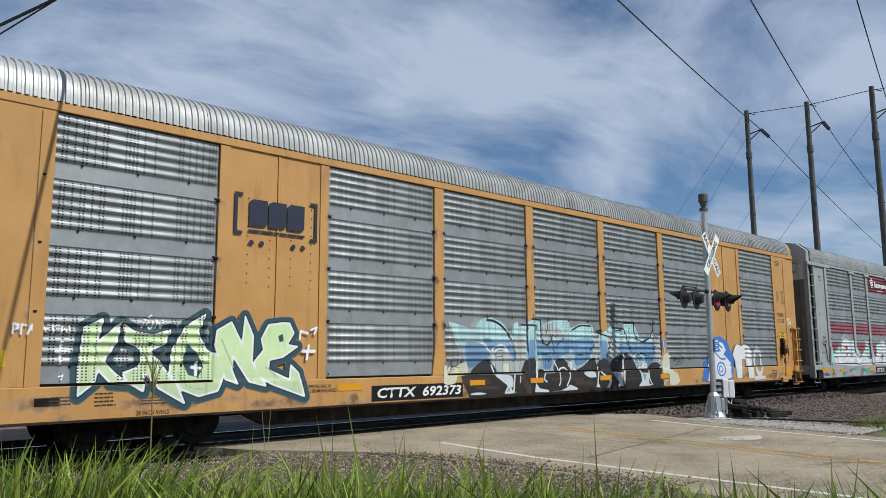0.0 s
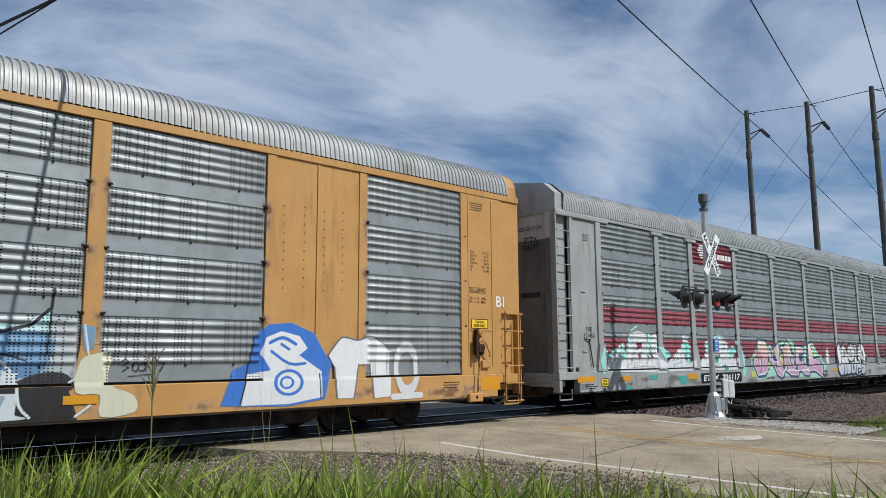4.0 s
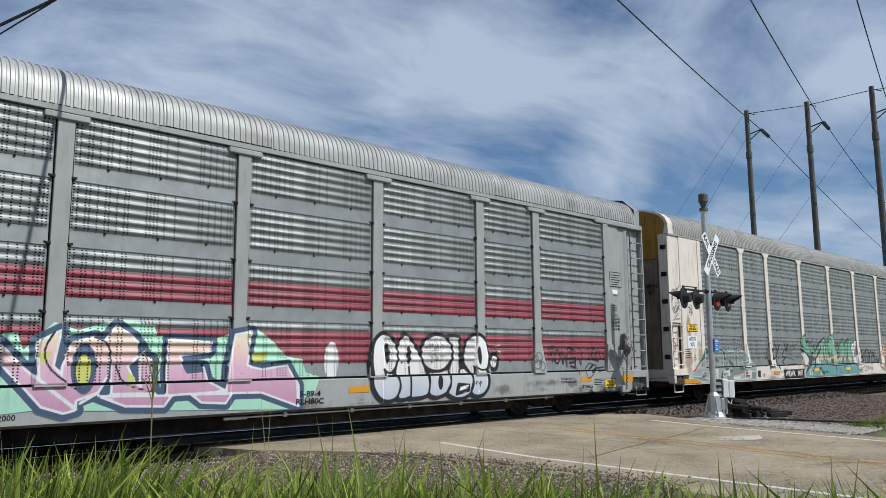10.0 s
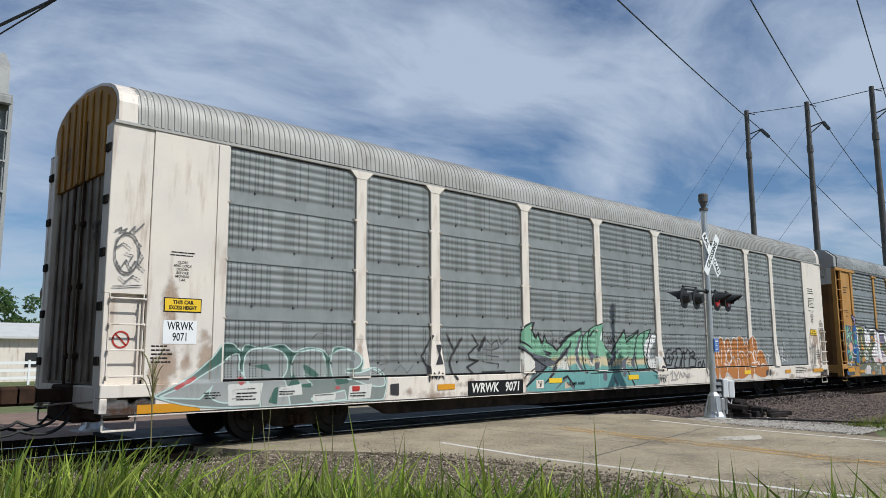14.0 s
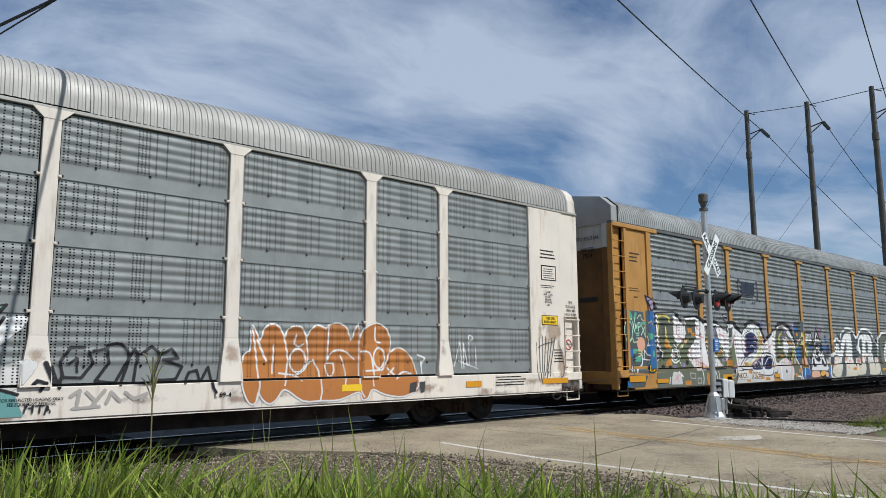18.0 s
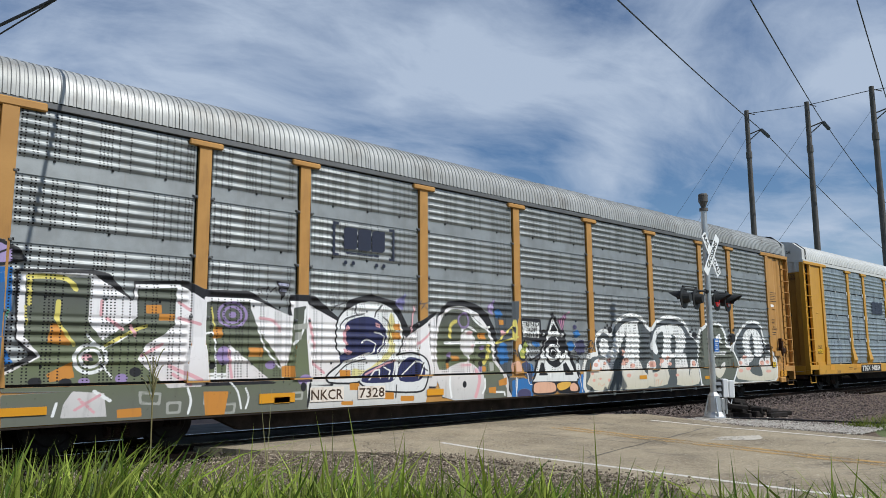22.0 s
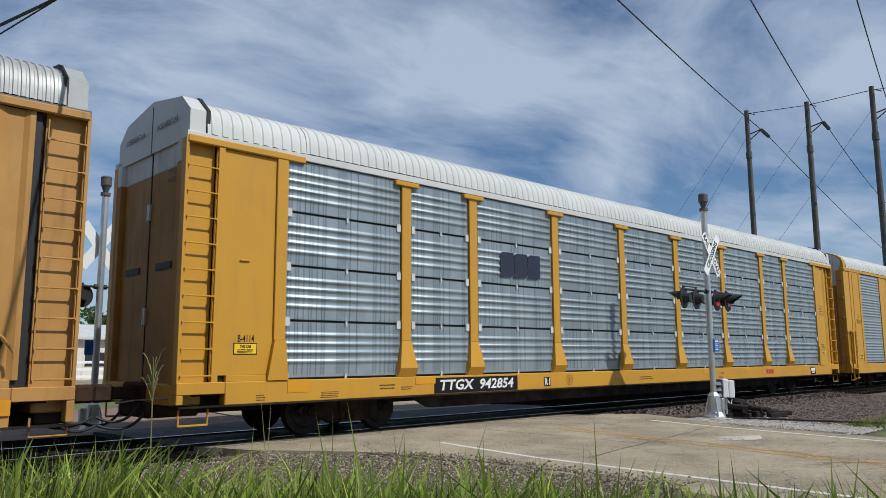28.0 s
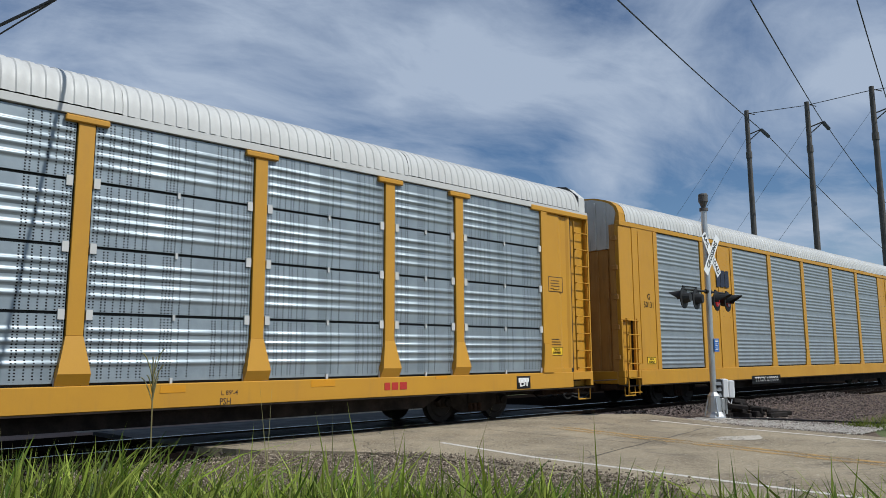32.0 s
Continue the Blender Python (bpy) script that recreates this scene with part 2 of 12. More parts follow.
M["asphalt"] = surface("worn_asphalt", (0.375, 0.312, 0.218), 0.9, spec=0.05, second=(0.235, 0.192, 0.135), vary=0.45, scale=0.7, grain=70, bump=0.6, bump_dist=0.006, dirt=(0.12, 0.105, 0.09), dirt_amount=0.55)


def add_cracks(m, scale, width, colour):
    """Thin dark cracks that break the surface into uneven fields, in part of it."""
    nt = m.node_tree
    b = nt.nodes["Principled BSDF"]
    src = b.inputs["Base Color"].links[0].from_socket
    vec = coords(nt)
    bend = nt.nodes.new("ShaderNodeVectorMath")
    bend.operation = "MULTIPLY_ADD"
    bend.inputs[1].default_value = (0.7, 0.7, 0.0)
    nz = nt.nodes.new("ShaderNodeTexNoise")
    nz.inputs["Scale"].default_value, nz.inputs["Detail"].default_value = 1.7, 5
    nt.links.new(vec, nz.inputs["Vector"])
    nt.links.new(nz.outputs["Color"], bend.inputs[0]), nt.links.new(vec, bend.inputs[2])
    vo = nt.nodes.new("ShaderNodeTexVoronoi")
    vo.feature = "DISTANCE_TO_EDGE"
    vo.inputs["Scale"].default_value = scale
    nt.links.new(bend.outputs[0], vo.inputs["Vector"])
    line = math_node(nt, "LESS_THAN", vo.outputs["Distance"], width)
    some = step_up(nt, noise_node(nt, vec, 0.35, 2), 0.42, 0.55)
    c = mix_rgb(nt, math_node(nt, "MULTIPLY", math_node(nt, "MULTIPLY", line, some), 0.5), src, colour)
    nt.links.new(c, b.inputs["Base Color"])


def add_speckle(m, scale, amount, pale, dark):
    """Coarse aggregate worn bare: small pale and dark grains all over."""
    nt = m.node_tree
    b = nt.nodes["Principled BSDF"]
    src = b.inputs["Base Color"].links[0].from_socket
    vec = coords(nt)
    n = noise_node(nt, vec, scale, 2, 0.7)
    patchy = step_up(nt, noise_node(nt, vec, 0.9, 4), 0.3, 0.65)
    c = mix_rgb(nt, math_node(nt, "MULTIPLY", step_up(nt, n, 0.55, 0.72), amount), src, pale)
    low = math_node(nt, "MULTIPLY", math_node(nt, "SUBTRACT", 1.0, step_up(nt, n, 0.30, 0.46)), patchy)
    c = mix_rgb(nt, math_node(nt, "MULTIPLY", low, amount), c, dark)
    nt.links.new(c, b.inputs["Base Color"])


def worn_paint(name, colour, second, wear):
    """Road paint through which the asphalt shows where it has worn away."""
    m = surface(name, colour, 0.75, second=second, vary=0.2, scale=3, grain=60)
    nt = m.node_tree
    vec = coords(nt)
    gone = math_node(nt, "ADD", math_node(nt, "MULTIPLY", noise_node(nt, vec, 22, 4, 0.7), 0.6), math_node(nt, "MULTIPLY", noise_node(nt, vec, 1.3, 3), 0.4))
    tr, mx = nt.nodes.new("ShaderNodeBsdfTransparent"), nt.nodes.new("ShaderNodeMixShader")
    nt.links.new(step_up(nt, gone, 0.60 - wear * 0.2, 0.74 - wear * 0.2), mx.inputs[0])
    nt.links.new(nt.nodes["Principled BSDF"].outputs[0], mx.inputs[1]), nt.links.new(tr.outputs[0], mx.inputs[2])
    nt.links.new(mx.outputs[0], nt.nodes["Material Output"].inputs[0])
    return m


add_speckle(M["asphalt"], 21.0, 0.60, (0.52, 0.46, 0.36), (0.11, 0.09, 0.065))
add_speckle(M["asphalt"], 55.0, 0.55, (0.55, 0.50, 0.40), (0.09, 0.075, 0.055))
add_cracks(M["asphalt"], 0.45, 0.006, (0.06, 0.055, 0.05))
# Dark crossing surface, blackened further so its colour carries the train's shade.
M["crossing"] = surface("shade_darkened_crossing", (0.017, 0.018, 0.021), 0.66, spec=0.14, second=(0.010, 0.011, 0.013), vary=0.3, scale=2, grain=80, bump=0.3, bump_dist=0.003)
# Oil-dark stone, made blacker still for the shade under the train.
M["oily"] = surface("oily_shaded_ballast", (0.013, 0.010, 0.0085), 0.95, spec=0.0, second=(0.008, 0.0065, 0.0055), vary=0.4, scale=10, grain=45, bump=1.0, bump_dist=0.03)
M["line_white"] = worn_paint("worn_white_road_paint", (0.66, 0.62, 0.56), (0.56, 0.52, 0.46), 0.25)
M["line_yellow"] = worn_paint("faded_yellow_road_paint", (0.50, 0.30, 0.09), (0.42, 0.28, 0.12), 0.85)
M["ballast"] = surface("crushed_stone", (0.20, 0.155, 0.118), 0.9, spec=0.05, second=(0.11, 0.085, 0.066), vary=0.4, scale=12, grain=45, bump=1.0, bump_dist=0.03)
M["dirt"] = surface("reddish_bare_dirt", (0.25, 0.165, 0.125), 0.95, second=(0.19, 0.13, 0.10), vary=0.35, scale=1.5, grain=35, bump=0.8, bump_dist=0.02)
M["soil"] = surface("dry_soil_and_turf", (0.16, 0.16, 0.07), 0.95, second=(0.09, 0.12, 0.035), vary=0.4, scale=1.5, grain=30, bump=0.8, bump_dist=0.03)
M["aluminium"] = surface("dull_aluminium", (0.60, 0.60, 0.59), 0.42, metal=0.8, second=(0.48, 0.48, 0.47), scale=3, bump=0.05)
M["black_paint"] = surface("matt_black_paint", (0.018, 0.018, 0.018), 0.6, vary=0.2)
M["sign_white"] = surface("reflective_white_sheeting", (0.80, 0.80, 0.79), 0.4, vary=0.05, bump=0)
M["ink_black"] = surface("black_lettering", (0.010, 0.010, 0.011), 0.6, spec=0.18, vary=0.1, bump=0)
M["ink_white"] = surface("white_lettering", (0.74, 0.72, 0.68), 0.55, vary=0.12, bump=0)
M["ink_brown"] = surface("dark_brown_lettering", (0.06, 0.035, 0.02), 0.6, vary=0.1, bump=0)
M["ink_red"] = surface("red_lettering", (0.42, 0.03, 0.02), 0.55, vary=0.1, bump=0)
M["ink_navy"] = surface("dark_blue_emblem_paint", (0.02, 0.024, 0.045), 0.5, vary=0.1, bump=0)
M["label_yellow"] = surface("yellow_sticker", (0.80, 0.52, 0.02), 0.45, vary=0.06, bump=0)
M["label_amber"] = surface("amber_reflector_tape", (0.60, 0.27, 0.012), 0.35, vary=0.06, bump=0)
M["label_blue"] = surface("blue_sign_sheeting", (0.03, 0.13, 0.42), 0.4, vary=0.05, bump=0)
M["lit_glass"] = surface("lit_red_signal_glass", (0.45, 0.02, 0.02), 0.2, vary=0.1, bump=0, spec=0.5)
M["lit_glass"].node_tree.nodes["Principled BSDF"].inputs["Emission Color"].default_value = (1.0, 0.03, 0.03, 1)
M["lit_glass"].node_tree.nodes["Principled BSDF"].inputs["Emission Strength"].default_value = 0.22
M["red_glass"] = surface("red_signal_glass", (0.30, 0.012, 0.012), 0.15, vary=0.1, bump=0, spec=0.7)
M["pole_steel"] = surface("weathered_pole", (0.11, 0.10, 0.095), 0.7, second=(0.07, 0.066, 0.06), scale=1.0, grain=30)
M["cable"] = surface("black_cable", (0.02, 0.02, 0.022), 0.6, bump=0)
M["guy_steel"] = surface("grey_strand_wire", (0.16, 0.18, 0.21), 0.5, bump=0)
M["porcelain"] = surface("grey_insulator", (0.18, 0.19, 0.2), 0.3, bump=0)
M["bright_bar"] = surface("bare_steel_bar", (0.45, 0.42, 0.38), 0.5, metal=0.5, second=(0.3, 0.22, 0.15), scale=5)


# ---------------------------------------------------------------- mesh helpers
def box(bm, x0, x1, y0, y1, z0, z1, bevel=0.0):
    vs = [bm.verts.new(c) for c in ((x0, y0, z0), (x1, y0, z0), (x1, y1, z0), (x0, y1, z0), (x0, y0, z1), (x1, y0, z1), (x1, y1, z1), (x0, y1, z1))]
    fs = [bm.faces.new([vs[i] for i in f]) for f in ((3, 2, 1, 0), (4, 5, 6, 7), (0, 1, 5, 4), (1, 2, 6, 5), (2, 3, 7, 6), (3, 0, 4, 7))]
    if bevel:
        edges = list({e for f in fs for e in f.edges})
        bmesh.ops.bevel(bm, geom=edges, offset=bevel, segments=1, affect="EDGES")
    return bm


def rod(bm, a, b, r, seg=8, r2=None):
    a, b = Vector(a), Vector(b)
    d = b - a
    q = d.to_track_quat("Z", "Y").to_matrix().to_4x4()
    bmesh.ops.create_cone(bm, cap_ends=True, segments=seg, radius1=r, radius2=r if r2 is None else r2, depth=d.length,
                          matrix=Matrix.Translation((a + b) / 2) @ q)
    return bm


def tube(bm, pts, r, seg=6):
    """One unbroken tube along a line of points."""
    pts = [Vector(p) for p in pts]
    rings = []
    for i, p in enumerate(pts):
        d = (pts[min(i + 1, len(pts) - 1)] - pts[max(i - 1, 0)]).normalized()
        q = d.to_track_quat("Z", "Y")
        rings.append([bm.verts.new(p + q @ Vector((r * math.cos(k * 2 * math.pi / seg), r * math.sin(k * 2 * math.pi / seg), 0))) for k in range(seg)])
    for a, b in zip(rings[:-1], rings[1:]):
        for k in range(seg):
            bm.faces.new((a[k], a[(k + 1) % seg], b[(k + 1) % seg], b[k]))
    bm.faces.new(rings[0]), bm.faces.new(rings[-1])
    return bm


def prism(bm, outline, axis, lo, hi):
    """An outline in the two other axes, pushed out along the axis from lo to hi."""
    def at(u, v, w):
        return {"x": (w, u, v), "y": (u, w, v), "z": (u, v, w)}[axis]
    a = [bm.verts.new(at(u, v, lo)) for u, v in outline]
    b = [bm.verts.new(at(u, v, hi)) for u, v in outline]
    bm.faces.new(a), bm.faces.new(b)
    for i in range(len(a)):
        j = (i + 1) % len(a)
        bm.faces.new((a[i], a[j], b[j], b[i]))
    bmesh.ops.recalc_face_normals(bm, faces=bm.faces)
    return bm


def mesh_of(name, bm, material, smooth=False):
    me = bpy.data.meshes.new(name)
    bmesh.ops.recalc_face_normals(bm, faces=bm.faces)
    bm.to_mesh(me)
    bm.free()
    me.materials.append(material)
    if smooth:
        me.shade_smooth()
    return me


def put(name, me, parent, m=None, label=""):
    ob = new(name, me)
    ob.parent = parent
    if m is not None:
        ob.matrix_basis = m
    return tagged(ob, label)


def part(name, bm, material, parent, label="", m=None, smooth=False):
    return put(name, mesh_of(name, bm, material, smooth), parent, m, label)


def thing(name, label, category, group="", kind="", m=None):
    ob = new(name)
    if m is not None:
        ob.matrix_basis = m
    return tagged(ob, label, category, group, kind)


def solid(name, bm, material, label, category, group="", kind="", m=None, smooth=False):
    ob = new(name, mesh_of(name, bm, material, smooth))
    if m is not None:
        ob.matrix_basis = m
    return tagged(ob, label, category, group, kind)


def raw_mesh(name, verts, faces, material, smooth=False):
    me = bpy.data.meshes.new(name)
    me.from_pydata(verts, [], faces)
    me.materials.append(material)
    if smooth:
        me.shade_smooth()
    return me


def letters(body, size, material, parent, x, y, z, m=None, align="CENTER", stretch=1.0, label="", name="lettering", bold=0.0):
    """Flat words on the side that faces the road, in the thing's space."""
    cu = bpy.data.curves.new(name, "FONT")
    cu.body, cu.size, cu.align_x, cu.align_y, cu.offset, cu.resolution_u, cu.space_line = body, size, align, "CENTER", bold, 2, 0.95
    tmp = bpy.data.objects.new(name, cu)
    scene.collection.objects.link(tmp)
    me = bpy.data.meshes.new_from_object(tmp)
    bpy.data.objects.remove(tmp)
    me.transform(Matrix.Diagonal((stretch, 1, 1, 1)))
    me.materials.clear()
    me.materials.append(material)
    return put(name, me, parent, m if m is not None else pose(x, y, z, 90), label)


def bars(rows, material, parent, x, y, z, name="lettering", label=""):
    """Small print as bars: rows of (x from, x to, z, height) round a point on the side."""
    bm = bmesh.new()
    for x0, x1, dz, h in rows:
        box(bm, x + x0, x + x1, y - 0.003, y, z + dz, z + dz + h)
    return part(name, bm, material, parent, label)


# ---------------------------------------------------------------- ground, road and track
def ground_z(y):
    """The road and verge fall a little away from the track."""
    a = abs(y)
    return -0.03 if a < 2.2 else -0.03 - 0.09 * min(1.0, (a - 2.2) / 3.0)


def drift(y, slant):
    """The road's far side swings a little as it comes up from the track."""
    return slant * max(-8.0, min(0.0, y + 5.5))


def near_edge(y):
    """The ragged near edge of the asphalt: it widens towards the rails."""
    line = [(-0.8, 5.75), (-1.5, 6.0), (-2.1, 6.25), (-2.6, 6.8), (-3.2, 7.4), (-3.8, 7.66), (-4.7, 7.94), (-7.0, 8.05), (-200, 8.1)]
    for (ya, xa), (yb, xb) in zip(line[:-1], line[1:]):
        if y >= yb:
            f = min(1.0, max(0.0, (ya - y) / (ya - yb)))
            return xa + (xb - xa) * f + 0.05 * noise.noise((y * 3.1, 0.0, 2.0)) + 0.03 * noise.noise((y * 11.0, 0.0, 5.0))
    return 8.1


def far_edge(y):
    """The edge of the asphalt beside the signal; its corner at the rails is cut off."""
    corner = 1.15 * max(0.0, -0.86 - y) - 0.9 if y > -2.4 else 0.87
    return 16.05 + min(0.87, corner) + drift(y, 0.19) - 0.20 * max(0.0, min(3.0, -2.4 - y)) + 0.05 * noise.noise((y * 2.3, 3.0, 1.0))


def build_ground():
    ys = [-2500, -200, -40, -14, -9, -5.2, -3.6, 3.6, 5.2, 9, 40, 200, 2500]
    xs = [-2500, -200, -30, -10, 0, 7, 12, 20, 40, 80, 200, 2500]
    verts = [(x, y, -0.16 if abs(y) < 5.3 else -0.15) for y in ys for x in xs]
    n = len(xs)
    faces = [(j * n + i, j * n + i + 1, (j + 1) * n + i + 1, (j + 1) * n + i) for j in range(len(ys) - 1) for i in range(n - 1)]
    ob = new("ground", raw_mesh("ground", verts, faces, M["soil"]))
    tagged(ob, "flat dry ground with short turf beside the railway", "ground", kind="structure")


def strip(name, lo, hi, y0, y1, lift, material, label, category="road", thick=0.0, steps=60):
    """A band across the track's line: lo and hi give the x of its two sides at a y."""
    ys = np.linspace(y0, y1, steps)
    verts, faces = [], []
    for y in ys:
        for side in (lo, hi):
            verts.append((side(y), y, ground_z(y) + lift))
    for i in range(steps - 1):
        faces.append((2 * i, 2 * i + 1, 2 * i + 3, 2 * i + 2))
    if thick:
        k = len(verts)
        verts += [(x, y, z - thick) for x, y, z in verts]
        for i in range(steps - 1):
            faces.append((2 * i, 2 * i + 2, k + 2 * i + 2, k + 2 * i))
            faces.append((2 * i + 1, k + 2 * i + 1, k + 2 * i + 3, 2 * i + 3))
    ob = new(name, raw_mesh(name, verts, faces, material))
    return tagged(ob, label, category, kind="structure")


M["worn_patch"] = worn_paint("pale_worn_asphalt", (0.56, 0.51, 0.43), (0.46, 0.41, 0.34), 0.65)
M["seam"] = surface("dark_tar_seam", (0.11, 0.095, 0.075), 0.7, second=(0.09, 0.08, 0.07), vary=0.3, scale=6, grain=60)


def build_road():
    strip("road", near_edge, far_edge, -60, -0.86, 0.0, M["asphalt"], "worn pale asphalt road over the level crossing", thick=0.25, steps=420)
    # The train's shadow is put into the apron's colour, as far as y 3.3.
    strip("road_apron", lambda y: 5.6, lambda y: 17.6, 0.86, 3.3, 0.0, M["crossing"], "asphalt beside the rails, darkened for the shade of the train", thick=0.25, steps=6)
    strip("road_far", lambda y: 9.2 + 0.155 * y, lambda y: 16.9 + 0.155 * y, 3.3, 160, 0.0, M["asphalt"], "worn pale asphalt road beyond the tracks", thick=0.25, steps=120)
    strip("road_middle", lambda y: 5.6, lambda y: 16.6, -0.66, 0.66, 0.0, M["crossing"], "dark infill panels between the rails", thick=0.25, steps=4)
    strip("trim_white_a", lambda y: 9.08 + drift(y, 0.03), lambda y: 9.19 + drift(y, 0.03), -40, -3.2, 0.004, M["line_white"], "worn white edge line on the road", "road marking", steps=90)
    strip("trim_white_b", lambda y: 15.56 + drift(y, 0.19), lambda y: 15.68 + drift(y, 0.19), -40, -3.3, 0.004, M["line_white"], "worn white edge line on the road", "road marking", steps=90)
    for name, off in (("trim_yellow_a", -0.24), ("trim_yellow_b", 0.06)):
        strip(name, lambda y: 12.66 + off + drift(y, 0.19), lambda y: 12.82 + off + drift(y, 0.19), -40, -2.9, 0.004, M["line_yellow"], "faded yellow centre line on the road", "road marking", steps=90)
    bm = bmesh.new()
    n = 26
    ring = [bm.verts.new((13.85 + 0.62 * math.cos(a) * (1 + 0.20 * math.sin(3 * a) + 0.1 * math.sin(7 * a)), -6.24 + 0.30 * math.sin(a) * (1 + 0.18 * math.cos(4 * a)) - 0.12 * math.cos(a), ground_z(-6.24) + 0.005)) for a in [2 * math.pi * q / n for q in range(n)]]
    bm.faces.new(ring)
    solid("road_stain", bm, M["worn_patch"], "pale worn stain on the asphalt", "road marking", kind="structure")
    # tar seams where the asphalt was patched
    for a, b, w in (((9.6, -5.86), (15.3, -4.84), 0.020), ((5.9, -1.25), (10.4, -1.02), 0.022), ((10.4, -1.02), (15.9, -1.5), 0.018), ((10.9, -1.1), (11.9, -5.3), 0.012)):
        verts, faces = [], []
        for k in range(41):
            f = k / 40
            x, y = a[0] + (b[0] - a[0]) * f, a[1] + (b[1] - a[1]) * f
            wob, half = 0.04 * noise.noise((f * 9, a[0], 1.0)), w * (0.7 + 0.5 * noise.noise((f * 14, a[1], 7.0)))
            across = Vector((-(b[1] - a[1]), b[0] - a[0])).normalized()
            for q in (-half, half):
                px, py = x + across.x * (wob + q), y + across.y * (wob + q)
                verts.append((px, py, ground_z(py) + 0.0035))
            if k:
                faces.append((2 * k - 2, 2 * k - 1, 2 * k + 1, 2 * k))
        ob = new("road_seam", raw_mesh("road_seam", verts, faces, M["seam"]))
        tagged(ob, "dark tar-filled seam in the asphalt", "road marking", kind="structure")


def rail_mesh(length):
    bm = bmesh.new()
    prof = [(-0.07, -0.17), (0.07, -0.17), (0.07, -0.155), (0.012, -0.13), (0.012, -0.045), (0.036, -0.035), (0.036, 0.0), (-0.036, 0.0), (-0.036, -0.035), (-0.012, -0.045), (-0.012, -0.13), (-0.07, -0.155)]
    prism(bm, prof, "x", 0, length)
    me = mesh_of("rail", bm, M["rail_side"])
    me.materials.append(M["rail_top"])
    for f in me.polygons:
        if f.normal.z > 0.9 and f.center.z > -0.01:
            f.material_index = 1
    return me


def build_track():
    me = rail_mesh(400.0)
    for y in (-0.7525, 0.7525):
        tagged(put("rail", me, None, pose(-180, y, 0)), "steel rail with a polished running surface", "rail", "rails", "structure")
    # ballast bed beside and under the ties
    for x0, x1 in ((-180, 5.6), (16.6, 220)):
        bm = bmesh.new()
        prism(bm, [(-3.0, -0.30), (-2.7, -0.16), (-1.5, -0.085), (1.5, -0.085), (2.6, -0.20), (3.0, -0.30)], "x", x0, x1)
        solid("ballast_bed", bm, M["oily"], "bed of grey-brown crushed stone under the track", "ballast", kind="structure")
    bm = bmesh.new()
    box(bm, -0.11, 0.11, -1.3, 1.3, -0.24, -0.072, 0.012)
    tie = mesh_of("tie", bm, M["wood_tie"])
    ties = thing("track_ties", "dark creosoted timber ties under the rails", "railway ties", kind="structure")
    for k in range(-22, 90):
        x = k * 0.5
        if 5.6 < x < 16.6:
            continue
        put("tie", tie, ties, pose(x, 0, 0, 0, 0, random.uniform(-1, 1)))


def stones(name, count, where, size, material, label):
    """Loose crushed stone: small uneven lumps, each of its own turn and size."""
    base = [(1, 0, 0), (-1, 0, 0), (0, 1, 0), (0, -1, 0), (0, 0, 1), (0, 0, -1)]
    tris = [(0, 2, 4), (2, 1, 4), (1, 3, 4), (3, 0, 4), (2, 0, 5), (1, 2, 5), (3, 1, 5), (0, 3, 5)]
    verts, faces = [], []
    rng = random.Random(name)
    for _ in range(count):
        x, y, z = where(rng)
        s = rng.uniform(*size)
        turn = Euler((rng.uniform(0, 6), rng.uniform(0, 6), rng.uniform(0, 6))).to_matrix()
        k = len(verts)
        for b in base:
            w = turn @ Vector(b) * s * rng.uniform(0.65, 1.15)
            verts.append((x + w.x, y + w.y, z + w.z * 0.75))
        faces += [tuple(k + i for i in t) for t in tris]
    me = raw_mesh(name, verts, faces, material)
    ob = new(name, me)
    return tagged(ob, label, "gravel", kind="stuff")


def stone_material(name, a, b, c):
    m = bpy.data.materials.new(name)
    m.use_nodes = True
    nt = m.node_tree
    bs = nt.nodes["Principled BSDF"]
    geo = nt.nodes.new("ShaderNodeNewGeometry")
    ramp = nt.nodes.new("ShaderNodeValToRGB")
    ramp.color_ramp.elements[0].color, ramp.color_ramp.elements[1].color = (*a, 1), (*b, 1)
    e = ramp.color_ramp.elements.new(0.5)
    e.color = (*c, 1)
    nt.links.new(geo.outputs["Random Per Island"], ramp.inputs[0])
    fine = noise_node(nt, coords(nt), 60, 3)
    col = mix_rgb(nt, math_node(nt, "MULTIPLY", fine, 0.4), ramp.outputs[0], (0.06, 0.05, 0.045))
    nt.links.new(col, bs.inputs["Base Color"])
    bs.inputs["Roughness"].default_value = 0.9
    return m


M["gravel"] = stone_material("grey_gravel", (0.085, 0.064, 0.044), (0.60, 0.50, 0.37), (0.235, 0.185, 0.13))
M["gravel_purple"] = stone_material("purple_brown_gravel", (0.06, 0.046, 0.042), (0.33, 0.25, 0.22), (0.15, 0.115, 0.10))
# Oily stones whose near-black colour also holds the shade below the wagons.
M["gravel_dark"] = stone_material("oily_shaded_gravel", (0.012, 0.010, 0.008), (0.055, 0.042, 0.034), (0.025, 0.019, 0.016))
M["gravel_white"] = stone_material("pale_limestone_chips", (0.30, 0.265, 0.22), (0.74, 0.69, 0.61), (0.52, 0.47, 0.41))


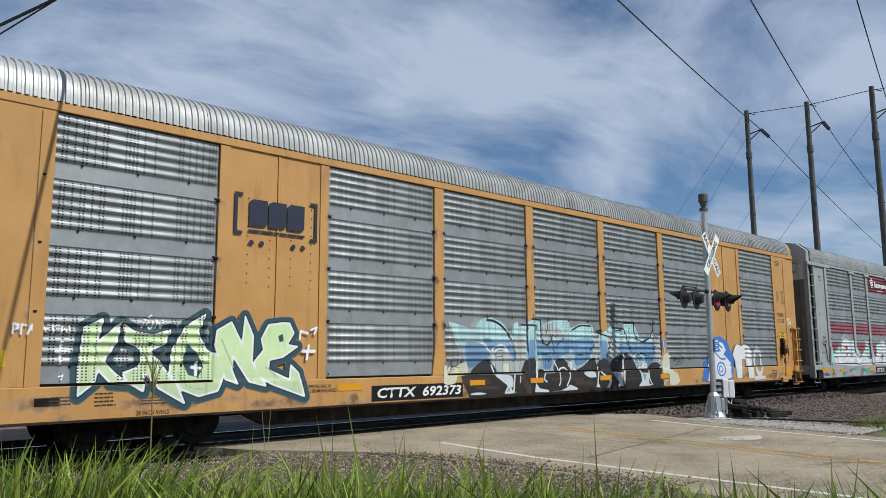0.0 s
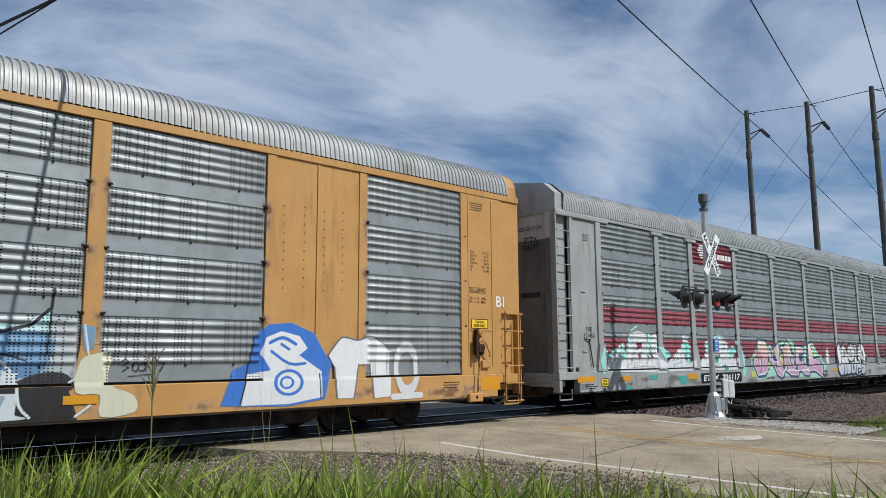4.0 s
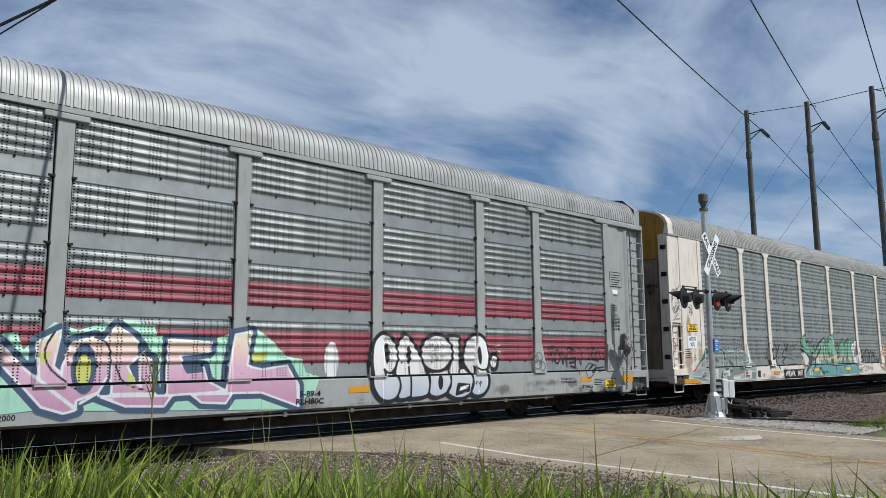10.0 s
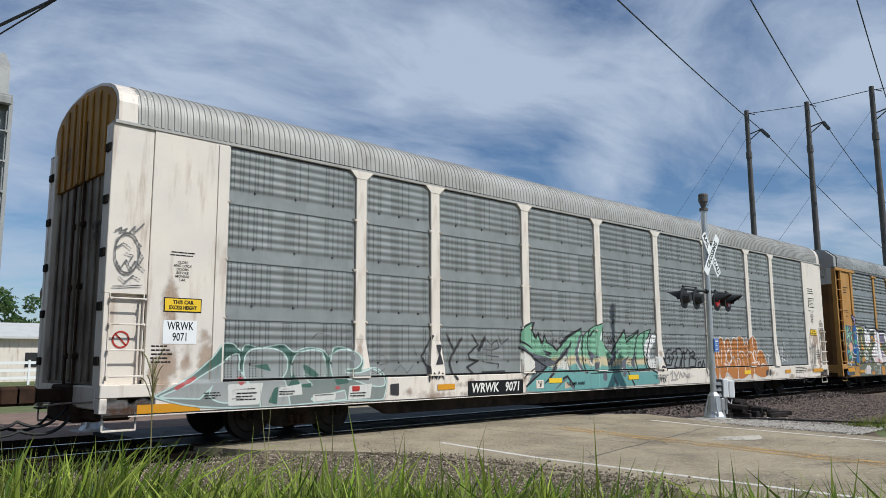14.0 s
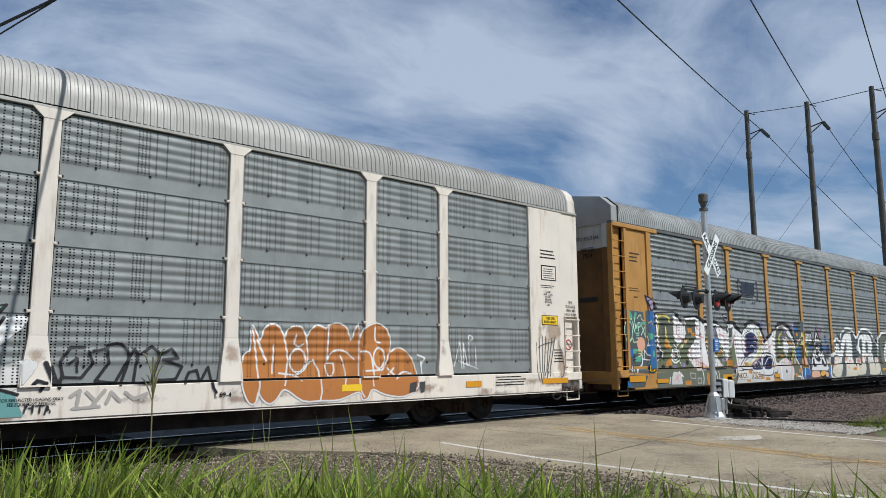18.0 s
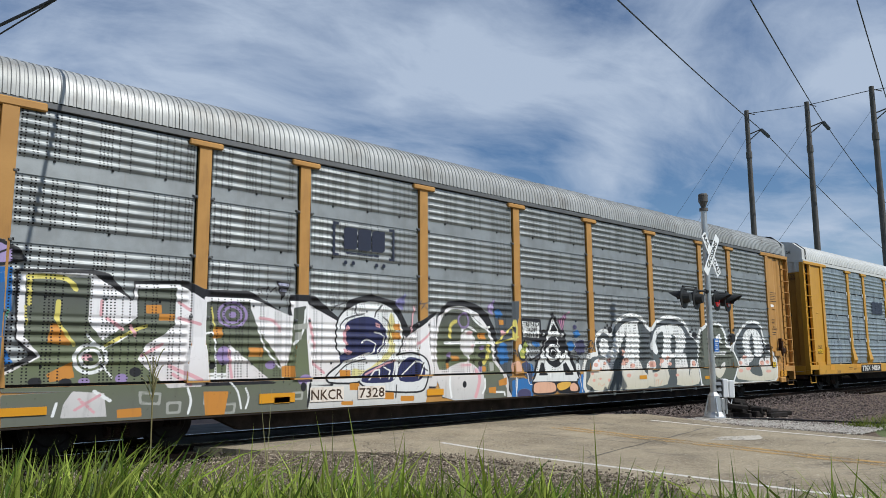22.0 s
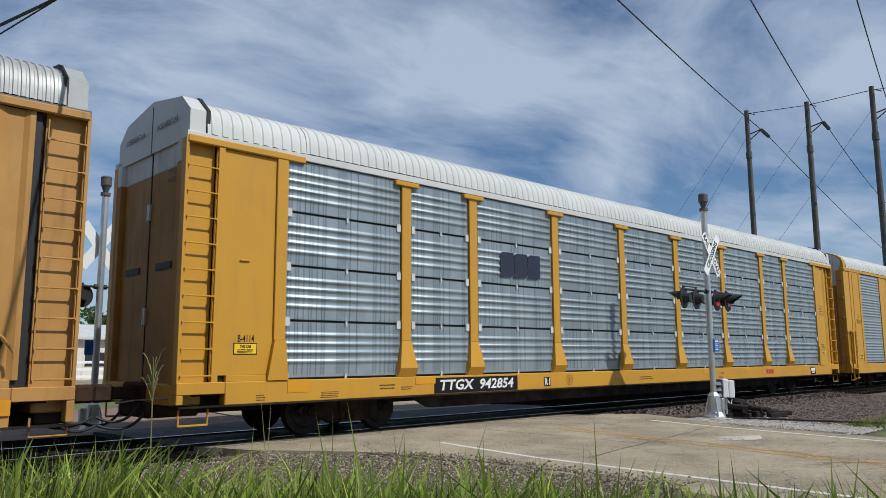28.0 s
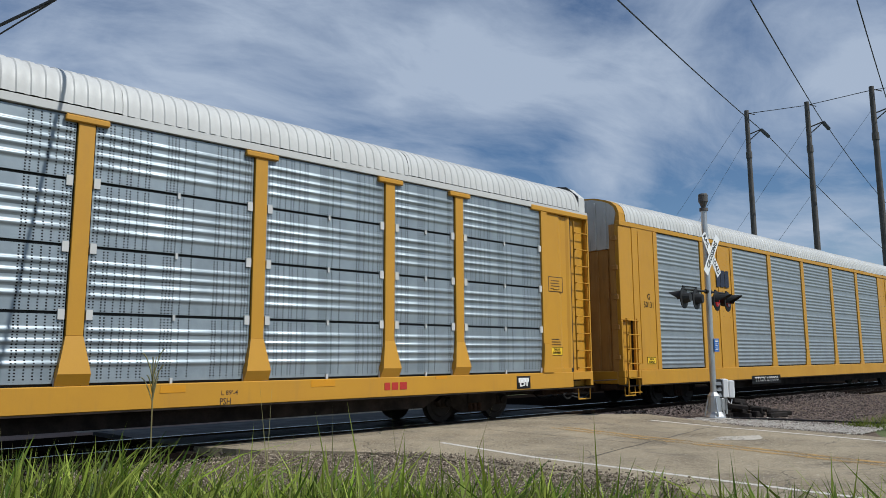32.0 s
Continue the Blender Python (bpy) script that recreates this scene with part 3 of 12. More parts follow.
def build_gravel():
    bm = bmesh.new()
    prism(bm, [(-30, -11), (8.3, -11), (8.3, -4.6), (7.9, -3.6), (7.1, -2.6), (6.6, -1.75), (-30, -1.75)], "z", -0.3, -0.125)
    solid("gravel_bed", bm, M["ballast"], "bed of crushed stone beside the road", "gravel", kind="structure")
    bm = bmesh.new()
    prism(bm, [(14.6, -8.6), (15.6, -1.6), (60, -1.6), (60, -5.0), (22, -6.6), (17.6, -7.3)], "z", -0.3, -0.142)
    solid("gravel_bed", bm, M["ballast"], "bed of purple-brown crushed stone beside the track", "gravel", kind="structure")

    # Beds beyond the track carry the train's shade in their near-black colour.
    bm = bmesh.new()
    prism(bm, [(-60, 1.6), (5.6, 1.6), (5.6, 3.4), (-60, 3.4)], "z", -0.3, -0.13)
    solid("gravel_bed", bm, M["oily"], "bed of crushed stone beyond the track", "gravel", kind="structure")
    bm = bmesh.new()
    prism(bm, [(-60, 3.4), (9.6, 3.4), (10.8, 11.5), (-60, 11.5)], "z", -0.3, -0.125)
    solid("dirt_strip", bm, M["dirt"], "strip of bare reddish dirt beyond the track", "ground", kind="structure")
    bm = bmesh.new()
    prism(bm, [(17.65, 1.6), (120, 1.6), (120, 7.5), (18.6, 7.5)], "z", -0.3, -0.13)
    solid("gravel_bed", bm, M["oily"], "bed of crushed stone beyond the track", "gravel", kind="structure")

    def near(r):
        y = -1.9 - 6.4 * r.random() ** 0.9
        edge = near_edge(y)
        x = edge + 0.10 - 7.5 * r.random() ** 1.3 if r.random() < 0.93 else edge + abs(r.gauss(0, 0.22))
        return x, y, -0.108 + (0.03 if x > edge else 0.0) + 0.02 * r.random()

    def right(r):
        x = 16.3 + 16 * r.random() ** 1.5
        y = r.uniform(-6.4 + 0.05 * (x - 17), -1.2)
        return x, y, -0.12 + 0.05 * max(0, (y + 2.6) / 1.2) * (1 if y > -2.6 else 0)

    def pale(r):
        y = r.uniform(-7.6, -3.4)
        return far_edge(y) - 0.12 + abs(r.gauss(0, 0.62)) + (0.9 * r.random() if y < -4.6 else 0), y, -0.112

    def bed(r):
        x = r.choice((r.uniform(-6, 6.2), r.uniform(16.6, 40)))
        return x, r.uniform(-2.1, 0.6), -0.085 - 0.06 * r.random()
    stones("gravel_near", 21000, near, (0.007, 0.026), M["gravel"], "loose grey crushed stone beside the road")
    stones("gravel_shoulder", 9000, right, (0.015, 0.042), M["gravel_purple"], "loose purple-brown crushed stone along the track")
    stones("gravel_pale", 7500, pale, (0.010, 0.030), M["gravel_white"], "pale limestone chips at the road's edge")
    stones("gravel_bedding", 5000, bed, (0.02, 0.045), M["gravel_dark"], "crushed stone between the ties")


build_ground()
build_road()
build_track()


# ---------------------------------------------------------------- autorack wagons
HALF, PLANE = 13.73, 1.50            # half length of the body, distance of the side panels from the track's middle
SILL_LO, SILL_HI, ROW0, ROW = 0.56, 1.02, 1.06, 0.96
EAVE, PEAK = 4.955, 5.85
RIBS = {"lap": [0.30, 0.44, 0.58, 0.72, 0.86], "soft": [0.30, 0.44, 0.58, 0.72, 0.86], "gap": [0.27, 0.425, 0.58, 0.735], "plain": [0.12, 0.24, 0.36, 0.48, 0.60, 0.72, 0.84]}


def rib_out(kind, z):
    """How far the sheet stands out at height z of its row."""
    out = 0.0
    for r in RIBS[kind]:
        d = abs(z - r) / (0.058 if kind == "soft" else 0.040 if kind == "gap" else 0.042)
        if d < 1:
            out = max(out, (0.021 * math.cos(d * math.pi / 2) ** 1.2) if kind == "soft" else (0.030 if kind == "plain" else 0.036 if kind == "gap" else 0.040) * math.cos(d * math.pi / 2) ** 0.9)
    if kind in ("lap", "soft") and z < 0.22:
        out += 0.016 * (1 - z / 0.22)
    return out


def panel_mesh(name, width, kind, material, height=ROW, gap=0.0):
    """One sheet of side panelling: ribs that fade out at its ends, a folded edge, some thickness."""
    zs = [round(0.02 * i, 3) for i in range(int(round(height / 0.02)) + 1)]
    zs = [gap] + [z for z in zs if z > gap + 0.004]
    w = width / 2
    xs = [-w, -w + 0.03, -w + 0.07, w - 0.07, w - 0.03, w]
    fade = [0, 0.15, 1, 1, 0.15, 0]
    verts, faces = [], []
    for z in zs:
        for x, f in zip(xs, fade):
            base = rib_out(kind, z)
            lap = 0.016 * (1 - z / 0.22) if kind in ("lap", "soft") and z < 0.22 else 0
            verts.append((x, -(lap + (base - lap) * f), z))
    n = len(xs)
    for j in range(len(zs) - 1):
        for i in range(n - 1):
            faces.append((j * n + i, j * n + i + 1, (j + 1) * n + i + 1, (j + 1) * n + i))
    # folded edges back into the wall
    k = len(verts)
    for z in (zs[0], zs[-1]):
        verts += [(x, 0.03, z) for x in xs]
    top = (len(zs) - 1) * n
    for i in range(n - 1):
        faces.append((i + 1, i, k + i, k + i + 1))
        faces.append((top + i, top + i + 1, k + n + i + 1, k + n + i))
    # bolt heads along the seam, or pale clips
    first = len(faces)
    spots = [(-w * 0.62, 0.235), (0.0, 0.235), (w * 0.62, 0.235), (-w + 0.04, 0.04), (w - 0.04, 0.04)] if kind in ("lap", "soft") else [(-w + 0.05, 0.0), (w - 0.05, 0.0), (0.0, 0.0)] if kind == "gap" else []
    for x, z in spots:
        r, d, hz = (0.014, 0.0, 0.016) if kind in ("lap", "soft") else (0.045, 0.03, 0.075 if x else 0.045)
        if kind == "gap" and not x:
            r = 0.02
        k = len(verts)
        verts += [(x - r, 0.0, z - hz), (x + r, 0.0, z - hz), (x + r, 0.0, z + hz), (x - r, 0.0, z + hz)]
        verts += [(a * 1.0, -d - 0.022 * (kind in ("lap", "soft")), b) for a, b in ((x - r, z - hz), (x + r, z - hz), (x + r, z + hz), (x - r, z + hz))]
        faces += [(k + 4, k + 5, k + 6, k + 7), (k, k + 1, k + 5, k + 4), (k + 1, k + 2, k + 6, k + 5), (k + 2, k + 3, k + 7, k + 6), (k + 3, k, k + 4, k + 7)]
    me = raw_mesh(name, verts, faces, material, smooth=True)
    me.materials.append(M["ink_black"] if kind in ("lap", "soft") else M["roof_new"])
    for f in me.polygons[first:]:
        f.material_index = 1
    me.set_sharp_from_angle(angle=radians(50))
    return me


def roof_mesh(name, material, pitch, half, depth=0.03, skirt=0.08):
    """One sheet of the arched roof, with ribs that run over it from eave to eave; skirt: where it ends above the eave."""
    arch = [(-1.538, EAVE + skirt), (-1.53, EAVE + 0.195), (-1.51, EAVE + 0.325), (-1.44, EAVE + 0.495), (-1.28, EAVE + 0.635), (-1.05, EAVE + 0.73), (-0.72, EAVE + 0.82), (-0.35, EAVE + 0.875), (0, EAVE + 0.895)]
    fine = [arch[0]]
    for a, b, c, d in zip([arch[0]] + arch[:-2], arch[:-1], arch[1:], arch[2:] + [(-arch[-2][0], arch[-2][1])]):
        for f in (0.5, 1.0):
            g = [0.5 * (2 * b[k] + (c[k] - a[k]) * f + (2 * a[k] - 5 * b[k] + 4 * c[k] - d[k]) * f * f + (3 * b[k] - a[k] - 3 * c[k] + d[k]) * f ** 3) for k in (0, 1)]
            fine.append(tuple(g))
    arch = fine + [(-y, z) for y, z in fine[-2::-1]]
    normals = []
    for i in range(len(arch)):
        a, b = arch[max(0, i - 1)], arch[min(len(arch) - 1, i + 1)]
        t = Vector((b[0] - a[0], b[1] - a[1])).normalized()
        normals.append((-t.y, t.x))
    n_rib = int(2 * half / pitch)
    verts, faces = [], []
    cols = []
    for k in range(n_rib):
        x = -half + k * pitch
        cols += [(x, 0), (x + 0.30 * pitch, 0), (x + 0.40 * pitch, 1), (x + 0.86 * pitch, 0.9)]
    cols.append((half, 0))
    for x, h in cols:
        for (y, z), (ny, nz) in zip(arch, normals):
            o = depth * h
            verts.append((x, y + ny * o, z + nz * o))
    n = len(arch)
    for i in range(len(cols) - 1):
        for j in range(n - 1):
            faces.append((i * n + j, i * n + j + 1, (i + 1) * n + j + 1, (i + 1) * n + j))
    me = raw_mesh(name, verts, faces, material, smooth=True)
    me.set_sharp_from_angle(angle=radians(32))
    return me


def post_mesh(name, material, width=0.24, flare=0.46, cap=0.5, cap_kind="bar", fold=False):
    """An upright between panels, with a foot that widens and stands out, and a cap under the eave; fold: the foot's last hand's width turns back in."""
    bm = bmesh.new()
    w, f = width / 2, flare / 2
    box(bm, -w, w, -0.045, 0.02, 1.72, EAVE - 0.06, 0.006)
    outline = [(-w, 1.72), (w, 1.72), (f * 0.97, SILL_HI + 0.17), (f, SILL_HI + 0.005), (-f, SILL_HI + 0.005), (-f * 0.97, SILL_HI + 0.17)]
    front = [(x, -0.047 - (0.12 if fold else 0.06) * (1.72 - z) / 0.68, z) for x, z in outline]
    if fold:
        front[3:5] = [(x, -0.05, z) for x, _, z in front[3:5]]
    back = [(x, 0.02, z) for x, z in outline]
    va, vb = [bm.verts.new(c) for c in front], [bm.verts.new(c) for c in back]
    bm.faces.new((va[0], va[1], va[2], va[5]))
    bm.faces.new((va[5], va[2], va[3], va[4]))
    for i in range(6):
        j = (i + 1) % 6
        bm.faces.new((va[i], va[j], vb[j], vb[i]))
    me = mesh_of(name, bm, material)
    bm = bmesh.new()
    if cap_kind == "bar":
        box(bm, -cap / 2, cap / 2, -0.085, 0.0, EAVE - 0.15, EAVE - 0.055, 0.014)
    else:
        prism(bm, [(-cap / 2, EAVE - 0.02), (cap / 2, EAVE - 0.02), (w, EAVE - 0.17), (-w, EAVE - 0.17)], "y", -0.052, 0.0)
    return me, mesh_of("cap", bm, material)


def solid_panel(bm, x0, x1, out=0.02, lo=SILL_HI, hi=EAVE - 0.02):
    box(bm, x0, x1, -PLANE - out, -PLANE + 0.05, lo, hi, 0.006)


def ladder(parent, x, y, z0, z1, width, material, step=0.42, name="ladder"):
    """Side rails and round rungs that stand off the wall."""
    bm = bmesh.new()
    for s in (-1, 1):
        box(bm, x + s * width / 2 - 0.01, x + s * width / 2 + 0.01, y - 0.035, y + 0.01, z0 - 0.06, z1 + 0.06, 0.004)
    rail = part(name, bm, material, parent)
    z = z0
    while z <= z1 + 0.01:
        bm = bmesh.new()
        rod(bm, (x - width / 2, y - 0.075, z), (x + width / 2, y - 0.075, z), 0.013, 6)
        for s in (-1, 1):
            rod(bm, (x + s * width / 2, y - 0.09, z), (x + s * width / 2, y - 0.02, z), 0.02, 6)
        part("rung", bm, material, rail)
        z += step
    return rail


def build_wheel():
    bm = bmesh.new()
    for s in (-1, 1):
        rod(bm, (0, s * 0.70, 0), (0, s * 0.80, 0), 0.405, 28)
        rod(bm, (0, s * 0.675, 0), (0, s * 0.705, 0), 0.432, 28)
        rod(bm, (0, s * 0.79, 0), (0, s * 0.83, 0), 0.31, 24, 0.27)
        rod(bm, (0, s * 0.82, 0), (0, s * 0.93, 0), 0.105, 14)
        for k in range(6):
            a = k * math.pi / 3
            rod(bm, (0.07 * math.cos(a), s * 0.925, 0.07 * math.sin(a)), (0.07 * math.cos(a), s * 0.945, 0.07 * math.sin(a)), 0.014, 6)
    rod(bm, (0, -0.7, 0), (0, 0.7, 0), 0.08, 12)
    return mesh_of("wheelset", bm, M["wheel_steel"])


def build_truck_meshes():
    out = {}
    bm = bmesh.new()
    for s in (-1, 1):
        prism(bm, [(-1.1, 0.46), (-0.95, 0.56), (-0.45, 0.60), (0.45, 0.60), (0.95, 0.56), (1.1, 0.46), (1.02, 0.34), (0.72, 0.36), (0.42, 0.20), (-0.42, 0.20), (-0.72, 0.36), (-1.02, 0.34)], "y", s * 0.90 - 0.06, s * 0.90 + 0.06)
    box(bm, -0.22, 0.22, -1.0, 1.0, 0.38, 0.62, 0.02)
    out["side_frame"] = mesh_of("side_frame", bm, M["underframe"])
    bm = bmesh.new()
    for k in range(6):
        z = 0.24 + k * 0.028
        bmesh.ops.create_cone(bm, cap_ends=True, segments=12, radius1=0.058, radius2=0.058, depth=0.016, matrix=pose(0, 0, z, 6))
    rod(bm, (0, 0, 0.22), (0, 0, 0.40), 0.03, 8)
    out["springs"] = mesh_of("spring", bm, M["rust"])
    bm = bmesh.new()
    box(bm, -0.13, 0.13, -0.09, 0.09, 0.33, 0.54, 0.03)
    rod(bm, (0, -0.13, 0.42), (0, 0.13, 0.42), 0.085, 12)
    out["axle_box"] = mesh_of("axle_box", bm, M["underframe"])
    out["wheelset"] = build_wheel()
    return out


TRUCK = build_truck_meshes()
WHEELS = []          # every wheelset, to be turned with the train's run


def add_trucks(car):
    for s in (-1, 1):
        truck = put("truck", TRUCK["side_frame"], car, pose(s * 10.06, 0, 0), "grimy black two-axle truck")
        for side in (-0.975, 0.975):
            for dx in (-0.14, 0, 0.14):
                put("spring", TRUCK["springs"], truck, pose(dx, side, 0))
        for side in (-0.93, 0.93):
            for dx in (-0.865, 0.865):
                put("axle_box", TRUCK["axle_box"], truck, pose(dx, side, 0))
        for dx in (-0.865, 0.865):
            w = put("wheelset", TRUCK["wheelset"], truck, pose(dx, 0, 0.42))
            WHEELS.append((w, dx))


def bezier(p, f):
    g = 1 - f
    return p[0] * g ** 3 + p[1] * (3 * g * g * f) + p[2] * (3 * g * f * f) + p[3] * f ** 3


def add_coupler(car, s):
    bm = bmesh.new()
    box(bm, min(s * 13.5, s * 14.25), max(s * 13.5, s * 14.25), -0.09, 0.09, 0.74, 0.94, 0.02)
    box(bm, min(s * 14.15, s * 14.47), max(s * 14.15, s * 14.47), -0.16, 0.14, 0.70, 0.99, 0.04)
    box(bm, min(s * 13.55, s * 13.8), max(s * 13.55, s * 13.8), -0.42, 0.42, 0.66, 1.0, 0.03)
    coupler = part("coupler", bm, M["rust"], car, "rusty knuckle coupler")
    bm = bmesh.new()
    box(bm, *sorted((s * 12.9, s * 13.78)), -0.62, 0.62, 0.44, 0.70, 0.03)
    box(bm, *sorted((s * 13.3, s * 13.70)), -1.28, -0.75, 0.50, 0.66, 0.02)
    part("draft_gear", bm, M["rust"], coupler, "grimy rust-brown draft gear")
    for side in (-1, 1):
        bm = bmesh.new()
        pts = [Vector((s * 13.72, side * 0.50, 0.60)), Vector((s * 13.90, side * 0.50, 0.30)), Vector((s * 14.10, side * 0.44, 0.22)), Vector((s * 14.45, side * 0.34, 0.36))]
        tube(bm, [bezier(pts, k / 10) for k in range(11)], 0.024, 8)
        part("brake_hose", bm, M["black_paint"], coupler)
    bm = bmesh.new()
    pts = [Vector((s * 13.75, -0.35, 0.72)), Vector((s * 13.98, -0.34, 0.34)), Vector((s * 14.18, -0.28, 0.34)), Vector((s * 14.42, -0.2, 0.48))]
    tube(bm, [bezier(pts, k / 10) for k in range(11)], 0.022, 8)
    part("air_hose", bm, M["black_paint"], coupler)
    bm = bmesh.new()
    rod(bm, (s * 13.72, -1.3, 0.78), (s * 13.86, -0.3, 0.72), 0.014, 6)
    rod(bm, (s * 13.86, -0.3, 0.72), (s * 14.1, -0.12, 0.68), 0.014, 6)
    part("uncoupling_lever", bm, M["bright_bar"], coupler)


def add_stirrup(car, x, material, side=-1):
    bm = bmesh.new()
    y = side * 1.50
    for d in (-0.24, 0.24):
        rod(bm, (x + d, y, SILL_LO + 0.05), (x + d, y, 0.36), 0.016, 6)
    rod(bm, (x - 0.24, y, 0.36), (x + 0.24, y, 0.36), 0.018, 6)
    part("stirrup_step", bm, material, car)


def body_shell(car, spec):
    """What every wagon has: deck, sills, roof, underframe, running gear, ends."""
    sill = spec["sill"]
    bm = bmesh.new()
    prism(bm, [(-1.42, 0.80), (-1.42, 0.98), (1.42, 0.98), (1.42, 0.80), (0.35, 0.80), (0.30, 0.46), (-0.30, 0.46), (-0.35, 0.80)], "x", -13.4, 13.4)
    for k in range(-6, 7):
        box(bm, k * 2.0 - 0.06, k * 2.0 + 0.06, -1.4, 1.4, 0.68, 0.80)
    part("underframe", bm, M["underframe"], car, "black steel underframe")
    bm = bmesh.new()
    rod(bm, (3.2, -0.75, 0.60), (4.3, -0.75, 0.60), 0.17, 14)
    rod(bm, (-4.4, -0.7, 0.60), (-3.9, -0.7, 0.60), 0.13, 12)
    rod(bm, (-3.9, -0.7, 0.60), (3.0, -0.62, 0.58), 0.02, 6)
    part("brake_gear", bm, M["underframe"], car)
    for s in (-1, 1):
        bm = bmesh.new()
        y0, y1 = sorted((s * 1.36, s * 1.56))
        lo = spec["sill_lo"]
        box(bm, -12.92, 12.92, y0, y1, lo, SILL_HI, 0.012)
        for e in (-1, 1):
            box(bm, *sorted((e * 12.925, e * HALF)), y0, y1, SILL_HI - 0.19, SILL_HI, 0.01)
            box(bm, *sorted((e * 13.62, e * HALF)), y0, y1, lo + 0.03, SILL_HI - 0.195, 0.01)
        yb, yt = sorted((s * 1.30, s * 1.60))
        part("side_sill", bm, sill, car, spec.get("sill_label", ""))
        bm = bmesh.new()
        box(bm, -HALF + 0.02, HALF - 0.02, yb, yt, lo - 0.022, lo - 0.001)
        yb, yt = sorted((s * 1.12, s * 1.34))
        prism(bm, [(-8.7, lo - 0.03), (8.7, lo - 0.03), (8.2, lo - 0.27), (-8.2, lo - 0.27)], "y", yb, yt)
        part("lower_beam", bm, M["underframe"], car, "grimy black lower edge of the sill")
        # Thin pale strip added for the sunlight caught by the sill's flange.
        if spec.get("lip"):
            bm = bmesh.new()
            yb, yt = sorted((s * 1.60, s * 1.606))
            box(bm, -HALF + 0.4, HALF - 0.4, yb, yt, lo - 0.022, lo - 0.006)
            part("sill_lip", bm, spec["lip"], car, "pale strip for the sunlit edge of the sill")
        if spec.get("pipe"):
            bm = bmesh.new()
            q = -s
            rod(bm, (q * 1.6, s * 1.52, lo - 0.07), (q * 9.6, s * 1.52, lo - 0.055), 0.014, 6)
            box(bm, *sorted((q * 1.2, q * 1.62)), s * 1.50 - 0.03, s * 1.50 + 0.03, lo - 0.10, lo - 0.05, 0.01)
            pipe = part("brake_pipe", bm, M["aluminium"], car, "thin pale pipe under the sill")
            for k in range(6):
                bm = bmesh.new()
                box(bm, *sorted((q * (2.3 + 1.4 * k), q * (2.36 + 1.4 * k))), s * 1.52 - 0.02, s * 1.52 + 0.02, lo - 0.10, lo - 0.02, 0.004)
                part("bracket", bm, M["aluminium"], pipe)
        bm = bmesh.new()
        y0, y1 = sorted((s * 1.40, s * 1.545))
        box(bm, -HALF + 0.01, HALF - 0.01, y0, y1, EAVE - 0.035, EAVE + spec["eave_top"], 0.006)
        part("eave_rail", bm, spec["eave"], car)
        bm = bmesh.new()
        box(bm, -HALF + 0.40, HALF - 0.40, *sorted((s * 1.41, s * 1.505)), EAVE + spec["eave_top"] - 0.01, EAVE + 0.24)
        part("roof_stringer", bm, M["underframe"], car, "dark strip under the edge of the roof")
        # Black sheet gives the gaps between panels the shade of the inside.
        bm = bmesh.new()
        y0, y1 = sorted((s * 1.40, s * 1.445))
        box(bm, -13.1, 13.1, y0, y1, SILL_HI - 0.05, EAVE)
        part("inner_wall", bm, M["black_paint"], car, "black sheet for the shade inside, behind the panels")
        add_coupler(car, s)
        for side in (-1, 1):
            add_stirrup(car, s * 13.42, spec["step"], side)
    for z in (2.35, 3.65):
        bm = bmesh.new()
        box(bm, -13.5, 13.5, -1.39, 1.39, z, z + 0.06)
        part("deck", bm, M["underframe"], car)
    for k in range(SHEETS):
        x = -HALF + 0.36 + SHEET * (k + 0.5)
        put("roof_sheet", spec["roof_mesh"], car, pose(x, 0, 0.006 * (k % 2) + 0.003 * ((k * 7) % 5), 0, 0.10 * (k % 3 - 1), 0), spec["roof_label"])
    add_trucks(car)


ROOF_END = [(-1.50, EAVE), (-1.50, EAVE + 0.47), (-1.16, EAVE + 0.76), (0, EAVE + 0.95), (1.16, EAVE + 0.76), (1.50, EAVE + 0.47), (1.50, EAVE)]
ROOF_ROUND = [(-1.53, EAVE), (-1.51, EAVE + 0.325), (-1.44, EAVE + 0.495), (-1.28, EAVE + 0.635), (-1.05, EAVE + 0.73), (-0.72, EAVE + 0.82), (0, EAVE + 0.895)]
ROOF_ROUND = ROOF_ROUND + [(-y, z) for y, z in ROOF_ROUND[-2::-1]]


